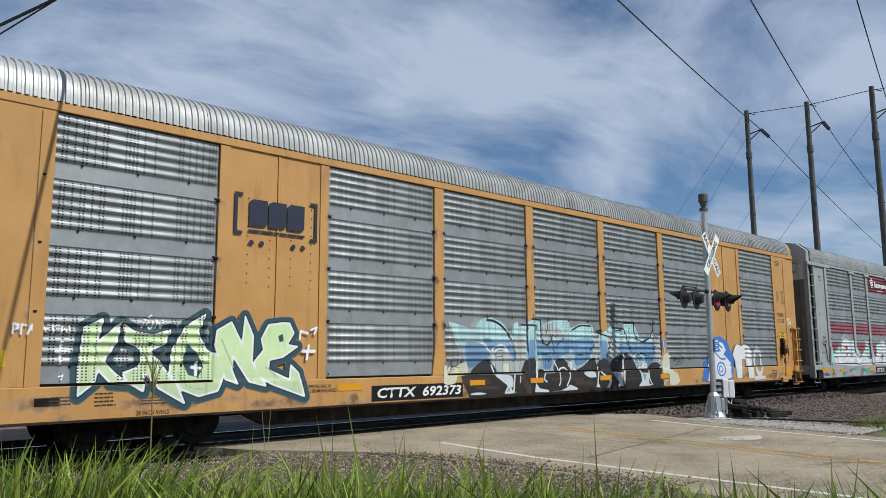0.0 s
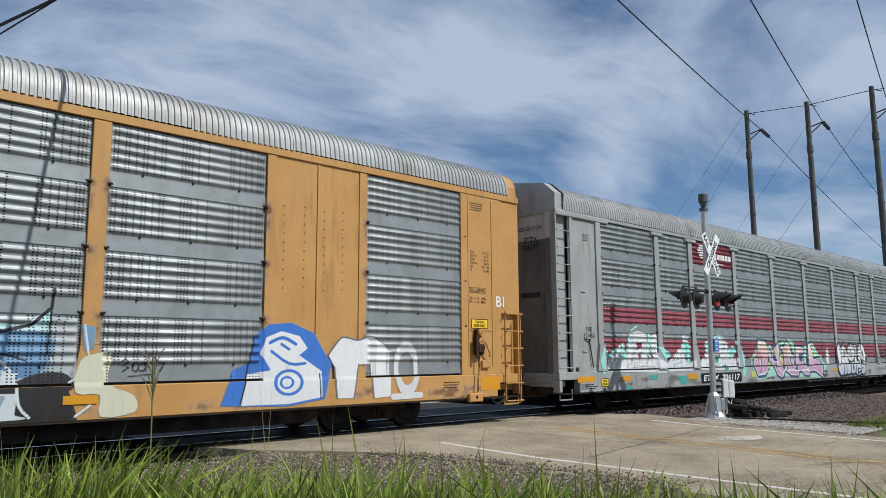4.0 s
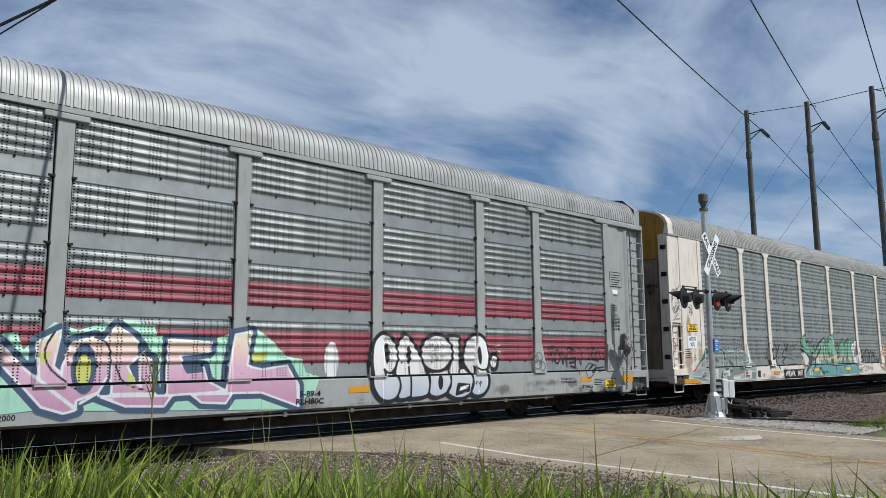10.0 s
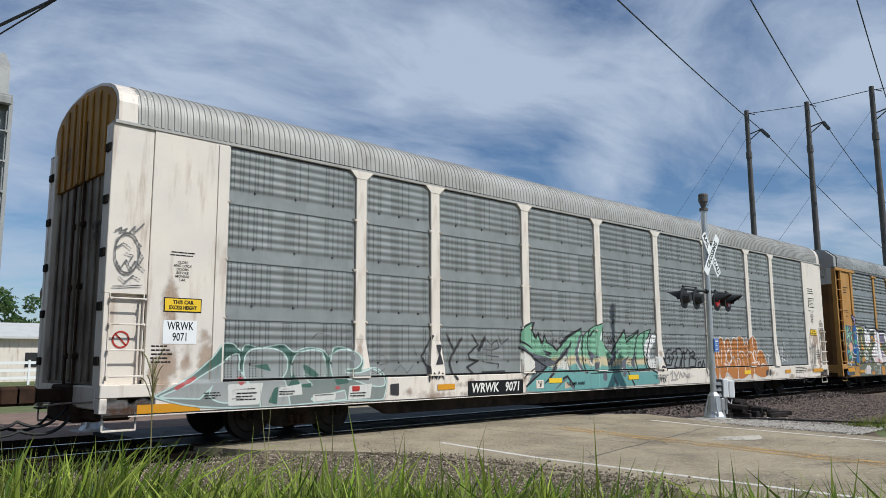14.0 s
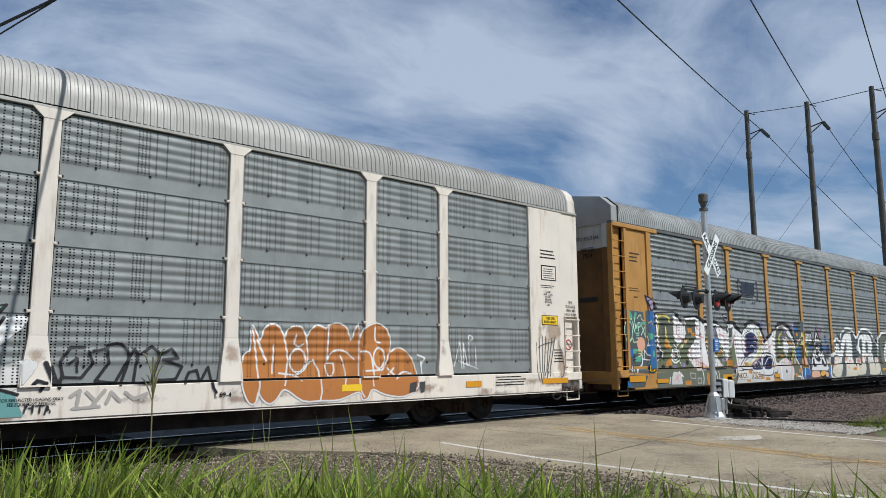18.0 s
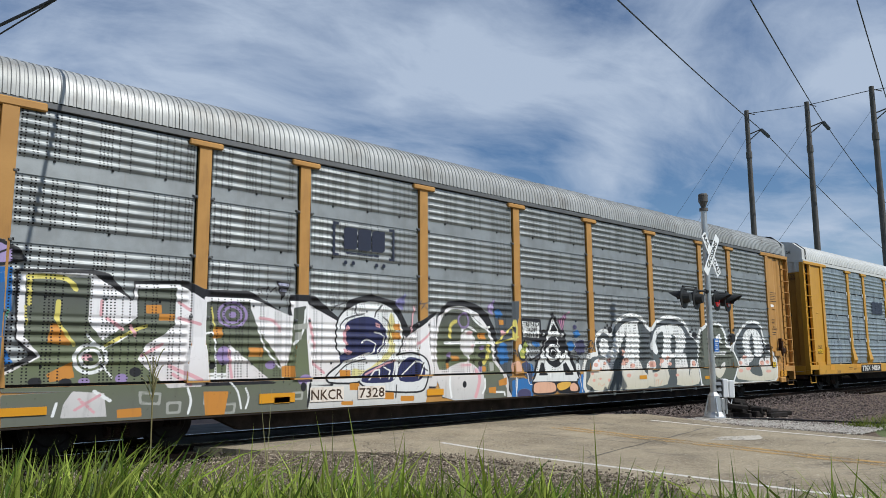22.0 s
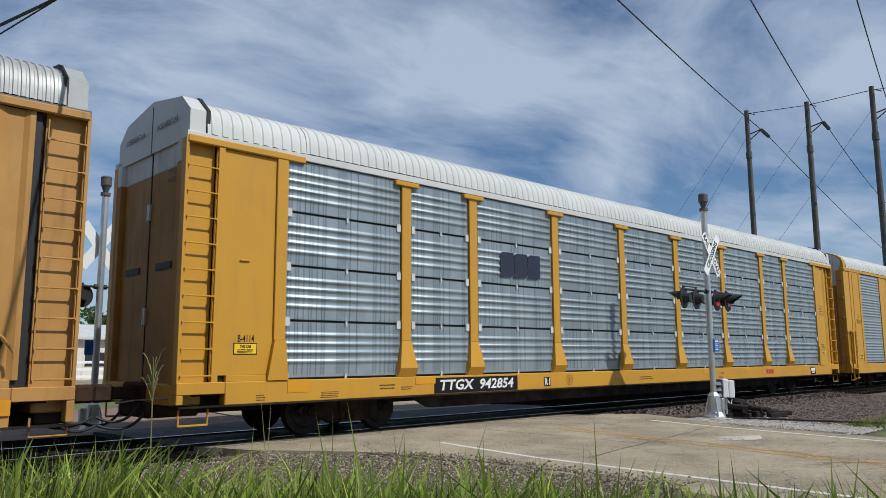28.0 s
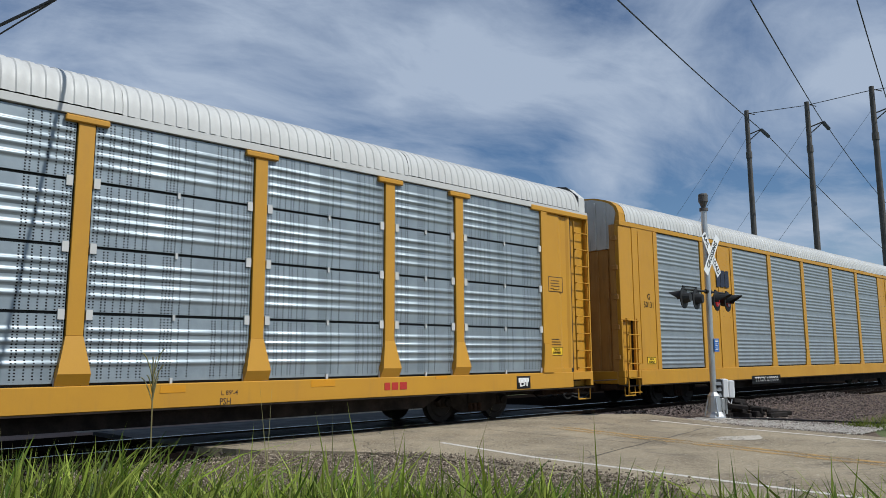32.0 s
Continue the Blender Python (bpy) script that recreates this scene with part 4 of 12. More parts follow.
def end_doors(car, spec, s):
    """The end of a wagon: a framed pair of tall ribbed doors with a roof end above."""
    x = s * (HALF - 0.10)
    lower, upper = spec["end_low"], spec["end_high"]
    split = spec.get("end_split", 4.3)
    for t in (-1, 1):
        y0, y1 = sorted((t * 0.015, t * 1.20))
        bm = bmesh.new()
        xa, xb = sorted((x, x - s * 0.06))
        box(bm, xa, xb, y0, y1, 1.0, split, 0.01)
        door = part("end_door", bm, lower, car)
        for yy in (() if spec.get("smooth_end") else (0.10, 0.42, 0.75, 1.08)):
            xr, xs = sorted((x, x + s * 0.035))
            bm = bmesh.new()
            box(bm, xr, xs, t * yy - 0.035, t * yy + 0.035, 1.05, split - 0.02, 0.008)
            part("door_rib", bm, lower, door)
        smooth = spec.get("smooth_end")
        bm = bmesh.new()
        if smooth:
            box(bm, xa, xb, y0, y1, split, EAVE + 0.45, 0.01)
        else:
            dome = [(t * 0.015, split), (t * 1.195, split)] + [(t * 0.94 * -q[0], EAVE + (q[1] - EAVE) * 0.95) for q in ROOF_ROUND[1:6]] + [(t * 0.015, EAVE + 0.83)]
            prism(bm, dome, "x", *sorted((s * (HALF - 0.12), s * (HALF - 0.045))))
        part("door_top", bm, upper, door, "pale upper end of the door" if smooth else "painted upper end of the door")
        if smooth:
            for z in (1.95, 3.75):
                bm = bmesh.new()
                box(bm, *sorted((x, x + s * 0.05)), *sorted((t * 0.012, t * 0.05)), z, z + 0.30, 0.01)
                part("door_latch", bm, M["aluminium"], door, "bright metal latch")
        else:
            for yy, top in ((0.10, 0.76), (0.42, 0.73), (0.75, 0.68), (1.08, 0.52)):
                bm = bmesh.new()
                box(bm, *sorted((s * (HALF - 0.046), s * (HALF - 0.012))), t * yy - 0.033, t * yy + 0.033, split + 0.004, EAVE + top, 0.008)
                part("door_rib", bm, upper, door)
            bm = bmesh.new()
            rod(bm, (x + s * 0.05, t * 0.2, 1.0), (x + s * 0.05, t * 0.2, EAVE + 0.3), 0.018, 6)
            for z in (1.4, 2.5, 3.5):
                box(bm, *sorted((x, x + s * 0.07)), t * 0.2 - 0.05, t * 0.2 + 0.05, z, z + 0.09, 0.01)
            part("lock_rod", bm, M["rust"], door)
            for z in (1.3, 2.1, 2.9, 3.7, 4.5):
                bm = bmesh.new()
                box(bm, *sorted((s * (HALF - 0.03), s * (HALF + 0.03))), *sorted((t * 1.28, t * 1.46)), z, z + 0.13, 0.012)
                part("door_hinge", bm, M["underframe"] if spec.get("corner") else lower, door)
        # the corner column of the body
        y0, y1 = sorted((t * 1.20, t * 1.385))
        bm = bmesh.new()
        xa2, xb2 = sorted((s * (HALF - 0.006), s * (HALF - 0.22)))
        box(bm, xa2, xb2, y0, y1, 0.98, split if spec.get("smooth_end") else EAVE, 0.012)
        part("corner_post", bm, lower if not spec.get("corner") else spec["corner"], car)
        if spec.get("smooth_end"):
            bm = bmesh.new()
            box(bm, xa2, xb2, y0, y1, split + 0.002, EAVE, 0.012)
            part("corner_post_top", bm, upper, car, "pale upper end of the corner post")
    bm = bmesh.new()
    xa, xb = sorted((s * (HALF - 0.06), s * (HALF - spec.get("hood_len", 0.34))))
    prism(bm, ROOF_END if spec.get("smooth_end") else ROOF_ROUND, "x", xa, xb)
    part("roof_end", bm, spec.get("hood", upper), car, "chamfered hood at the end of the roof")
    if spec.get("smooth_end"):
        # Black strip added for the dark gap between hood and roof.
        bm = bmesh.new()
        xa, xb = sorted((s * (HALF - 0.34), s * (HALF - 0.40)))
        prism(bm, [(y * 1.015, EAVE + (z - EAVE) * 1.03) for y, z in ROOF_END], "x", xa, xb)
        part("roof_seal", bm, M["black_paint"], car, "black strip for the dark gap behind the hood")
        bm = bmesh.new()
        seam = spec.get("seam", 0.055)
        box(bm, *sorted((x, x + s * 0.012)), -seam, seam, 1.05, EAVE + 0.80)
        part("door_seam", bm, M["black_paint"], car)
        bm = bmesh.new()
        box(bm, *sorted((s * (HALF - 0.062), s * (HALF - 0.056))), -seam, seam, EAVE, EAVE + 0.85)
        part("hood_seam", bm, M["black_paint"], car)
        for t in (-1, 1):
            bm = bmesh.new()
            box(bm, *sorted((x, x + s * 0.02)), *sorted((t * 0.35, t * 0.95)), 2.86, 2.98)
            part("door_slot", bm, M["black_paint"], car, "dark slot in the end door")
    bm = bmesh.new()
    xa, xb = sorted((s * HALF, s * (HALF - 0.5)))
    box(bm, xa, xb, -1.35, 1.35, 0.66, 1.0, 0.02)
    part("end_sill", bm, spec["sill"], car)


W9 = [(-11.83, -9.22), (-8.94, -7.30), (-7.02, -4.44), (-4.16, -1.56), (-1.28, 1.28), (1.56, 4.16), (4.44, 7.02), (7.30, 8.94), (9.22, 11.83)]
P9 = [-9.08, -7.16, -4.30, -1.42, 1.42, 4.30, 7.16, 9.08]
W7 = [(-11.95, -9.33), (-7.12, -4.50), (-4.22, -1.57), (-1.30, 1.30), (1.57, 4.22), (4.50, 7.12), (9.33, 11.95)]
P7 = [-4.36, -1.44, 1.44, 4.36]
FLIP = pose(0, 0, 0, 0, 0, 180)
CACHE = {}


def shared(key, make):
    if key not in CACHE:
        CACHE[key] = make()
    return CACHE[key]


def sides(car, spec, bays, posts, post_key):
    """Both sides: panels row by row, posts between them."""
    kind = spec["kind"]
    for turn in (None, FLIP):
        for bi, (x0, x1) in enumerate(bays):
            for r in range(4):
                mat = spec["panel"]
                if turn is None:
                    mat = spec.get("special", {}).get((bi, r), spec.get("rows", {}).get(r, mat))
                elif spec.get("rows"):
                    mat = spec["rows"].get(r, mat)
                wid = round(x1 - x0, 2)
                gap = 0.045 if kind == "gap" and r else 0.0
                me = shared(("panel", wid, kind, mat, gap), lambda: panel_mesh("panel", wid, kind, M[mat], gap=gap))
                m = pose((x0 + x1) / 2, -PLANE, ROW0 + r * ROW)
                put("panel", me, car, m if turn is None else FLIP @ m)
        if spec.get("clip"):
            cm = shared(("clip", spec["clip"]), lambda: clip_mesh(M[spec["clip"]]))
            for x0, x1 in bays:
                for r in (1, 2, 3):
                    for xx in (x0 - 0.005, x1 + 0.005):
                        m = pose(xx, -PLANE, ROW0 + r * ROW + 0.03)
                        put("clip", cm, car, m if turn is None else FLIP @ m)
        for x in posts:
            if post_key == "flush":
                pm = shared(("flush", spec["paint"].name), lambda: mesh_of("post", solid_post(), spec["paint"]))
                m = pose(x, -PLANE, 0)
                put("post", pm, car, m if turn is None else FLIP @ m)
                continue
            pm, cm = shared(("post", spec["post"].name, post_key), lambda: post_mesh("post", spec["post"], **POSTS[post_key]))
            m = pose(x, -PLANE, 0)
            p = put("post", pm, car, m if turn is None else FLIP @ m)
            put("cap", cm, p)


def clip_mesh(material):
    """A small folded clip that holds two sheets at the edge of a bay."""
    bm = bmesh.new()
    box(bm, -0.032, 0.032, -0.05, 0.0, -0.03, 0.02, 0.008)
    box(bm, -0.016, 0.016, -0.062, -0.045, -0.02, 0.008, 0.004)
    return mesh_of("clip", bm, material)


def solid_post():
    bm = bmesh.new()
    box(bm, -0.13, 0.13, -0.045, 0.02, 1.6, EAVE - 0.05, 0.006)
    prism(bm, [(-0.13, 1.6), (0.13, 1.6), (0.21, SILL_HI + 0.004), (-0.21, SILL_HI + 0.004)], "y", -0.047, 0.02)
    return bm


POSTS = {
    "bar": dict(width=0.235, flare=0.42, cap=0.62, cap_kind="bar"),
    "folded": dict(width=0.235, flare=0.46, cap=0.62, cap_kind="bar", fold=True),
    "slim": dict(width=0.215, flare=0.38, cap=0.58, cap_kind="bar"),
    "wedge": dict(width=0.24, flare=0.40, cap=0.56, cap_kind="wedge"),
}


def end_bays(car, spec, s, style):
    """The solid bay between the last panel and the corner, on both sides."""
    for turn in (None, FLIP):
        q = s if turn is None else -s

        def keep(ob):
            if turn is not None:
                ob.matrix_basis = FLIP @ ob.matrix_basis
            return ob
        a = 11.83
        def piece(name, xa, xb, ya, yb, za, zb, bevel=0.006):
            bm = bmesh.new()
            box(bm, *sorted((q * xa, q * xb)), ya, yb, za, zb, bevel)
            return keep(part(name, bm, spec["bay"], car))
        if style == "ladder":
            piece("door_jamb", a, a + 0.22, -PLANE - 0.05, -PLANE + 0.04, 1.70, EAVE - 0.06)
            bm = bmesh.new()
            x_in = q * (a + 0.22)
            prism(bm, [(q * a, 1.70), (x_in, 1.70), (q * (a + 0.34), SILL_HI + 0.004), (q * (a - 0.06), SILL_HI + 0.004)], "y", -PLANE - 0.085, -PLANE + 0.02)
            keep(part("jamb_foot", bm, spec["bay"], car))
            if q > 0:
                bm = bmesh.new()
                y = -PLANE
                prism(bm, [(a + 0.22, y - 0.005), (12.52, y - 0.005), (12.66, y + 0.038), (12.86, y + 0.038), (12.93, y + 0.0), (13.0, y + 0.0), (13.0, y + 0.10), (a + 0.22, y + 0.10)], "z", SILL_HI + 0.1, EAVE - 0.1)
                keep(part("bay_door", bm, spec["bay"], car))
                piece("door_slot", 13.0, 13.15, -PLANE + 0.13, -PLANE + 0.16, SILL_HI, EAVE - 0.04)
                # Near-black plate stands in for the shade deep in the slot.
                bm = bmesh.new()
                box(bm, 13.005, 13.145, -PLANE + 0.09, -PLANE + 0.128, SILL_HI + 0.02, EAVE - 0.12)
                keep(part("slot_shade", bm, M["underframe"], car, "dark plate for the shade in the slot beside the ladder"))
            else:
                piece("bay_door", a + 0.22, 13.05, -PLANE - 0.005, -PLANE + 0.05, SILL_HI + 0.1, EAVE - 0.1)
                piece("corner_column", 13.05, 13.16, -PLANE - 0.045, -PLANE + 0.05, SILL_HI - 0.02, EAVE - 0.02)
            for zz in (1.5, 3.0):
                bm = bmesh.new()
                xm = q * 12.62 if q < 0 else 12.36
                box(bm, xm - 0.09, xm + 0.09, -PLANE - 0.035, -PLANE - 0.005, zz, zz + 0.025, 0.006)
                keep(part("door_grip", bm, spec["bay"], car))
            piece("door_step", a + 0.34, 12.9, -PLANE - 0.03, -PLANE + 0.05, SILL_HI, SILL_HI + 0.1)
            piece("ladder_recess", 13.16, HALF - 0.04, -PLANE + 0.10, -PLANE + 0.16, SILL_HI - 0.02, EAVE - 0.04)
            piece("corner_column", 13.68, HALF, -PLANE - 0.04, -PLANE + 0.12, SILL_HI - 0.02, EAVE - 0.02, 0.004)
            keep(ladder(car, q * 13.42, -PLANE + 0.02, 1.12, 4.72, 0.50, spec["step"]))
            piece("door_track", a - 0.35, HALF - 0.02, -PLANE - 0.065, -PLANE, EAVE - 0.10, EAVE + 0.03, 0.02)
            if spec.get("lever") and q < 0:
                bm = bmesh.new()
                rod(bm, (q * (a + 0.50), -PLANE - 0.05, 1.12), (q * (a + 0.62), -PLANE - 0.03, 1.80), 0.016, 6)
                rod(bm, (q * (a + 0.60), -PLANE - 0.06, 1.80), (q * (a + 0.80), -PLANE - 0.02, 1.83), 0.016, 6)
                keep(part("door_lever", bm, M["black_paint"], car))
        else:
            piece("end_bay", a, 13.10, -PLANE - 0.03, -PLANE + 0.05, SILL_HI, EAVE - 0.02)
            piece("corner_panel", 13.105, HALF, -PLANE - 0.012, -PLANE + 0.11, 2.35, EAVE - 0.02, 0.008)
            piece("ladder_recess", 13.10, HALF - 0.04, -PLANE + 0.10, -PLANE + 0.16, SILL_HI - 0.02, 2.40)
            piece("corner_column", 13.66, HALF, -PLANE - 0.02, -PLANE + 0.11, SILL_HI - 0.02, 2.345)
            piece("bay_post", a, a + 0.2, -PLANE - 0.05, -PLANE - 0.03, SILL_HI, EAVE - 0.06)
            if not spec.get("plain_bay"):
                piece("bay_rib", 12.79, 12.82, -PLANE - 0.045, -PLANE - 0.025, 1.2, EAVE - 0.1, 0.0)
                if q > 0:
                    piece("bay_rib", 12.05, 12.07, -PLANE - 0.04, -PLANE - 0.025, 1.2, EAVE - 0.1, 0.0)
                    piece("bay_rib", 12.07, 12.79, -PLANE - 0.045, -PLANE - 0.025, 1.96, 1.985, 0.0)
            if spec.get("long_ladder"):
                keep(ladder(car, q * 13.38, -PLANE - 0.09, 0.44, 2.34, 0.50, spec["step"], step=0.38))
            else:
                keep(ladder(car, q * 13.40, -PLANE + 0.0, 1.14, 2.30, 0.50, spec["step"], step=0.38))


def brake_gear(car, x, material, iron, beam=True):
    """Hand brake: two plates with sheaves and a lever, a chain down to a bracket on the sill, a beam beside it."""
    y = -PLANE - 0.03
    bm = bmesh.new()
    prism(bm, [(x - 0.17, 1.37), (x - 0.10, 1.37), (x - 0.06, 1.89), (x - 0.17, 1.83)], "y", y - 0.16, y - 0.13)
    prism(bm, [(x - 0.10, 1.43), (x + 0.10, 1.43), (x + 0.14, 1.61), (x + 0.05, 1.79), (x - 0.04, 1.99), (x - 0.10, 1.97)], "y", y - 0.11, y)
    box(bm, x - 0.13, x + 0.06, y - 0.19, y - 0.02, 1.47, 1.65, 0.03)
    brake = part("hand_brake", bm, iron, car, "rusty hand brake with sheaves and a chain")
    for zz, r in ((1.91, 0.065), (1.73, 0.075), (1.57, 0.05)):
        bm = bmesh.new()
        rod(bm, (x - 0.02, y - 0.11, zz), (x - 0.02, y - 0.17, zz), r, 14)
        rod(bm, (x - 0.02, y - 0.17, zz), (x - 0.02, y - 0.19, zz), r * 0.4, 8)
        part("sheave", bm, material, brake)
    bm = bmesh.new()
    tube(bm, [(x, y - 0.17, 1.77), (x + 0.13, y - 0.16, 1.67), (x + 0.27, y - 0.12, 1.49), (x + 0.28, y - 0.12, 1.39)], 0.02, 6)
    part("lever", bm, material, brake)
    bm = bmesh.new()
    for k in range(16):
        z = 1.43 - k * 0.048
        a = Vector((x - 0.05 - 0.004 * k, y - 0.12, z))
        d = Vector((0.016, 0, 0)) if k % 2 else Vector((0, 0.016, 0))
        tube(bm, [a - d, a - d - Vector((0, 0, 0.05)), a + d - Vector((0, 0, 0.05)), a + d, a - d], 0.0075, 5)
    tagged(part("chain", bm, M["underframe"], brake, "oily black chain"), kind="stuff")
    bm = bmesh.new()
    box(bm, x - 0.34, x + 0.06, -1.66, -1.562, SILL_LO - 0.10, SILL_LO + 0.08, 0.02)
    rod(bm, (x - 0.14, -1.66, SILL_LO), (x - 0.14, -1.57, SILL_LO), 0.035, 8)
    part("chain_bracket", bm, material, brake)
    if beam:
        bm = bmesh.new()
        box(bm, x - 0.66, x - 0.19, y - 0.12, y - 0.03, 1.37, 1.55, 0.01)
        part("brake_beam", bm, material, brake)
    else:
        bm = bmesh.new()
        box(bm, x + 0.12, x + 0.36, y - 0.06, y - 0.002, 1.16, 1.32, 0.01)
        part("brake_pocket", bm, material, brake)


def yellow_plate(car, x, z, w=0.42, h=0.22, y=None, words=("THIS CAR", "EXCESS HEIGHT")):
    y = -PLANE - 0.036 if y is None else y
    bm = bmesh.new()
    box(bm, x - w / 2, x + w / 2, y - 0.004, y, z - h / 2, z + h / 2)
    plate = part("warning_label", bm, M["ink_black"], car, "yellow warning label with a black rim")
    bm = bmesh.new()
    box(bm, x - w / 2 + 0.015, x + w / 2 - 0.015, y - 0.007, y - 0.004, z - h / 2 + 0.015, z + h / 2 - 0.015)
    part("label_face", bm, M["label_yellow"], plate)
    for k, row in enumerate(words):
        letters(row, h * 0.36, M["ink_black"], plate, x, y - 0.009, z + (0.18 - 0.38 * k) * h, stretch=w / (0.62 if k else 0.5) * 0.80, bold=0.003)


# End paints: grime, plus the shade on the wagon ends put into the colour.
M["grimy_shaded_white"] = surface("grimy_shaded_white_end_paint", (0.26, 0.22, 0.175), 0.6, second=(0.13, 0.10, 0.075), vary=0.3, scale=1.1, dirt=(0.07, 0.045, 0.03), dirt_amount=0.85, streak=True)
M["grimy_shaded_grey"] = surface("grimy_shaded_grey_end_paint", (0.17, 0.17, 0.165), 0.6, second=(0.11, 0.108, 0.10), vary=0.25, scale=1.2, dirt=(0.05, 0.042, 0.035), dirt_amount=0.6, streak=True)
M["grimy_shaded_yellow"] = surface("grimy_shaded_yellow_end_paint", (0.36, 0.18, 0.02), 0.6, second=(0.27, 0.13, 0.018), vary=0.25, scale=1.2, dirt=(0.08, 0.045, 0.02), dirt_amount=0.5, streak=True)
M["grimy_shaded_tan"] = surface("grimy_shaded_ochre_end_paint", (0.19, 0.09, 0.022), 0.65, second=(0.09, 0.042, 0.013), vary=0.25, scale=1.2, dirt=(0.07, 0.04, 0.02), dirt_amount=0.6, streak=True)
SHEETS = 14
SHEET = 2 * (HALF - 0.36) / SHEETS
ROOF_A = roof_mesh("roof_sheet", M["roof_old"], SHEET / 18, SHEET / 2, 0.026, 0.10)
ROOF_B = roof_mesh("roof_sheet", M["roof_old"], SHEET / 18, SHEET / 2, 0.018, 0.055)
ROOF_C = roof_mesh("roof_sheet", M["roof_dull"], SHEET / 18, SHEET / 2, 0.015, 0.02)
ROOF_E = roof_mesh("roof_sheet", M["roof_new"], SHEET / 10, SHEET / 2, 0.017, 0.09)
M["eave_dark"] = surface("dark_grey_steel", (0.15, 0.15, 0.15), 0.5, metal=0.3, second=(0.11, 0.11, 0.11), scale=2)
CARS = []


def begin(label, start, spec):
    car = thing("autorack_wagon", label, "freight wagon", "wagons of the freight train", m=pose(start, 0, 0))
    CARS.append((car, start))
    body_shell(car, spec)
    for s in (-1, 1):
        end_doors(car, spec, s)
    return car


def solid_bays(car, spec):
    """The two plain bays of the older kind of wagon, and its end bays."""
    for turn in (None, FLIP):
        for s in (-1, 1):
            bm = bmesh.new()
            x0, x1 = sorted((s * 7.14, s * 9.31))
            solid_panel(bm, x0, x1, out=0.012)
            ob = part("plain_bay", bm, spec["bay"], car)
            for xx in (7.14, 8.18, 9.13):
                xa, xb = sorted((s * xx, s * (xx + (0.18 if xx != 8.18 else 0.03))))
                bm = bmesh.new()
                box(bm, xa, xb, -PLANE - 0.035, -PLANE - 0.012, SILL_HI, EAVE - 0.05, 0.004)
                part("bay_post" if xx != 8.18 else "bay_seam", bm, spec["bay"], ob)
            bm = bmesh.new()
            for k in range(4):
                for j in range(10):
                    xx = s * (7.5 + 0.42 * k)
                    zz = 2.6 + 0.16 * j + (0.04 if k % 2 else 0)
                    bmesh.ops.create_icosphere(bm, subdivisions=1, radius=0.014, matrix=pose(xx, -PLANE - 0.013, zz))
            tagged(part("rivets", bm, M["ink_brown"], ob), kind="stuff")
            if turn is not None:
                ob.matrix_basis = FLIP


def build_car_a():
    spec = dict(eave_top=0.10, long_ladder=True, clip="rust", hood=M["old_yellow"], sill_lo=0.54, paint=M["old_yellow"], sill=M["old_yellow"], eave=M["old_yellow"], bay=M["old_yellow"], step=M["old_yellow"], end_low=M["old_yellow"], end_high=M["old_yellow"],
                roof_mesh=ROOF_A, roof_label="ribbed galvanised roof", kind="lap", panel="panel_old")
    car = begin("aged yellow autorack wagon with galvanised panels and graffiti", 15.02, spec)
    sides(car, spec, W7, P7, "flush")
    solid_bays(car, spec)
    for s in (-1, 1):
        end_bays(car, spec, s, "plain")
    return car


def build_car_b():
    spec = dict(eave_top=0.055, lever=True, clip="underframe", pipe=True, hood=M["roof_old"], smooth_end=True, sill_lo=0.51, paint=M["grey_paint"], sill=M["grey_paint"], eave=M["grey_paint"], bay=M["grey_paint"], step=M["grey_paint"], end_low=M["grimy_shaded_grey"], end_high=M["door_white"],
                post=M["grey_paint"], roof_mesh=ROOF_B, roof_label="ribbed galvanised roof", kind="lap", panel="panel_old",
                rows={0: "panel_red_low", 1: "panel_red_mid"}, special={(2, 3): "panel_sign"})
    car = begin("grey autorack wagon with red bands on galvanised panels", 43.84, spec)
    sides(car, spec, W9, P9, "bar")
    for s in (-1, 1):
        end_bays(car, spec, s, "ladder")
    return car


def build_car_c():
    spec = dict(eave_top=0.02, plain_bay=True, clip="white_paint", lip=M["white_paint"], hood=M["white_paint"], hood_len=0.6, sill_lo=0.58, paint=M["white_paint"], sill=M["white_paint"], eave=M["roof_dull"], bay=M["white_paint"], step=M["white_paint"], end_low=M["grimy_shaded_white"], end_high=M["grimy_shaded_yellow"], end_split=4.25, corner=M["white_paint"],
                post=M["white_paint"], roof_mesh=ROOF_C, roof_label="dull ribbed metal roof", kind="soft", panel="panel_grey")
    car = begin("white autorack wagon with dull grey panels and white posts", 72.67, spec)
    sides(car, spec, W9, P9, "wedge")
    for s in (-1, 1):
        end_bays(car, spec, s, "plain")
    return car


def build_car_d():
    spec = dict(eave_top=0.055, clip="eave_dark", pipe=True, hood=M["roof_old"], smooth_end=True, sill_lo=0.5, paint=M["tan_yellow"], sill=M["tan_yellow"], eave=M["eave_dark"], bay=M["tan_yellow"], step=M["tan_yellow"], end_low=M["grimy_shaded_tan"], end_high=M["door_white"],
                post=M["tan_yellow"], roof_mesh=ROOF_B, roof_label="ribbed galvanised roof", kind="lap", panel="panel_old")
    car = begin("galvanised autorack wagon with ochre posts, covered in graffiti", 101.66, spec)
    sides(car, spec, W9, P9, "slim")
    for s in (-1, 1):
        end_bays(car, spec, s, "ladder")
    return car


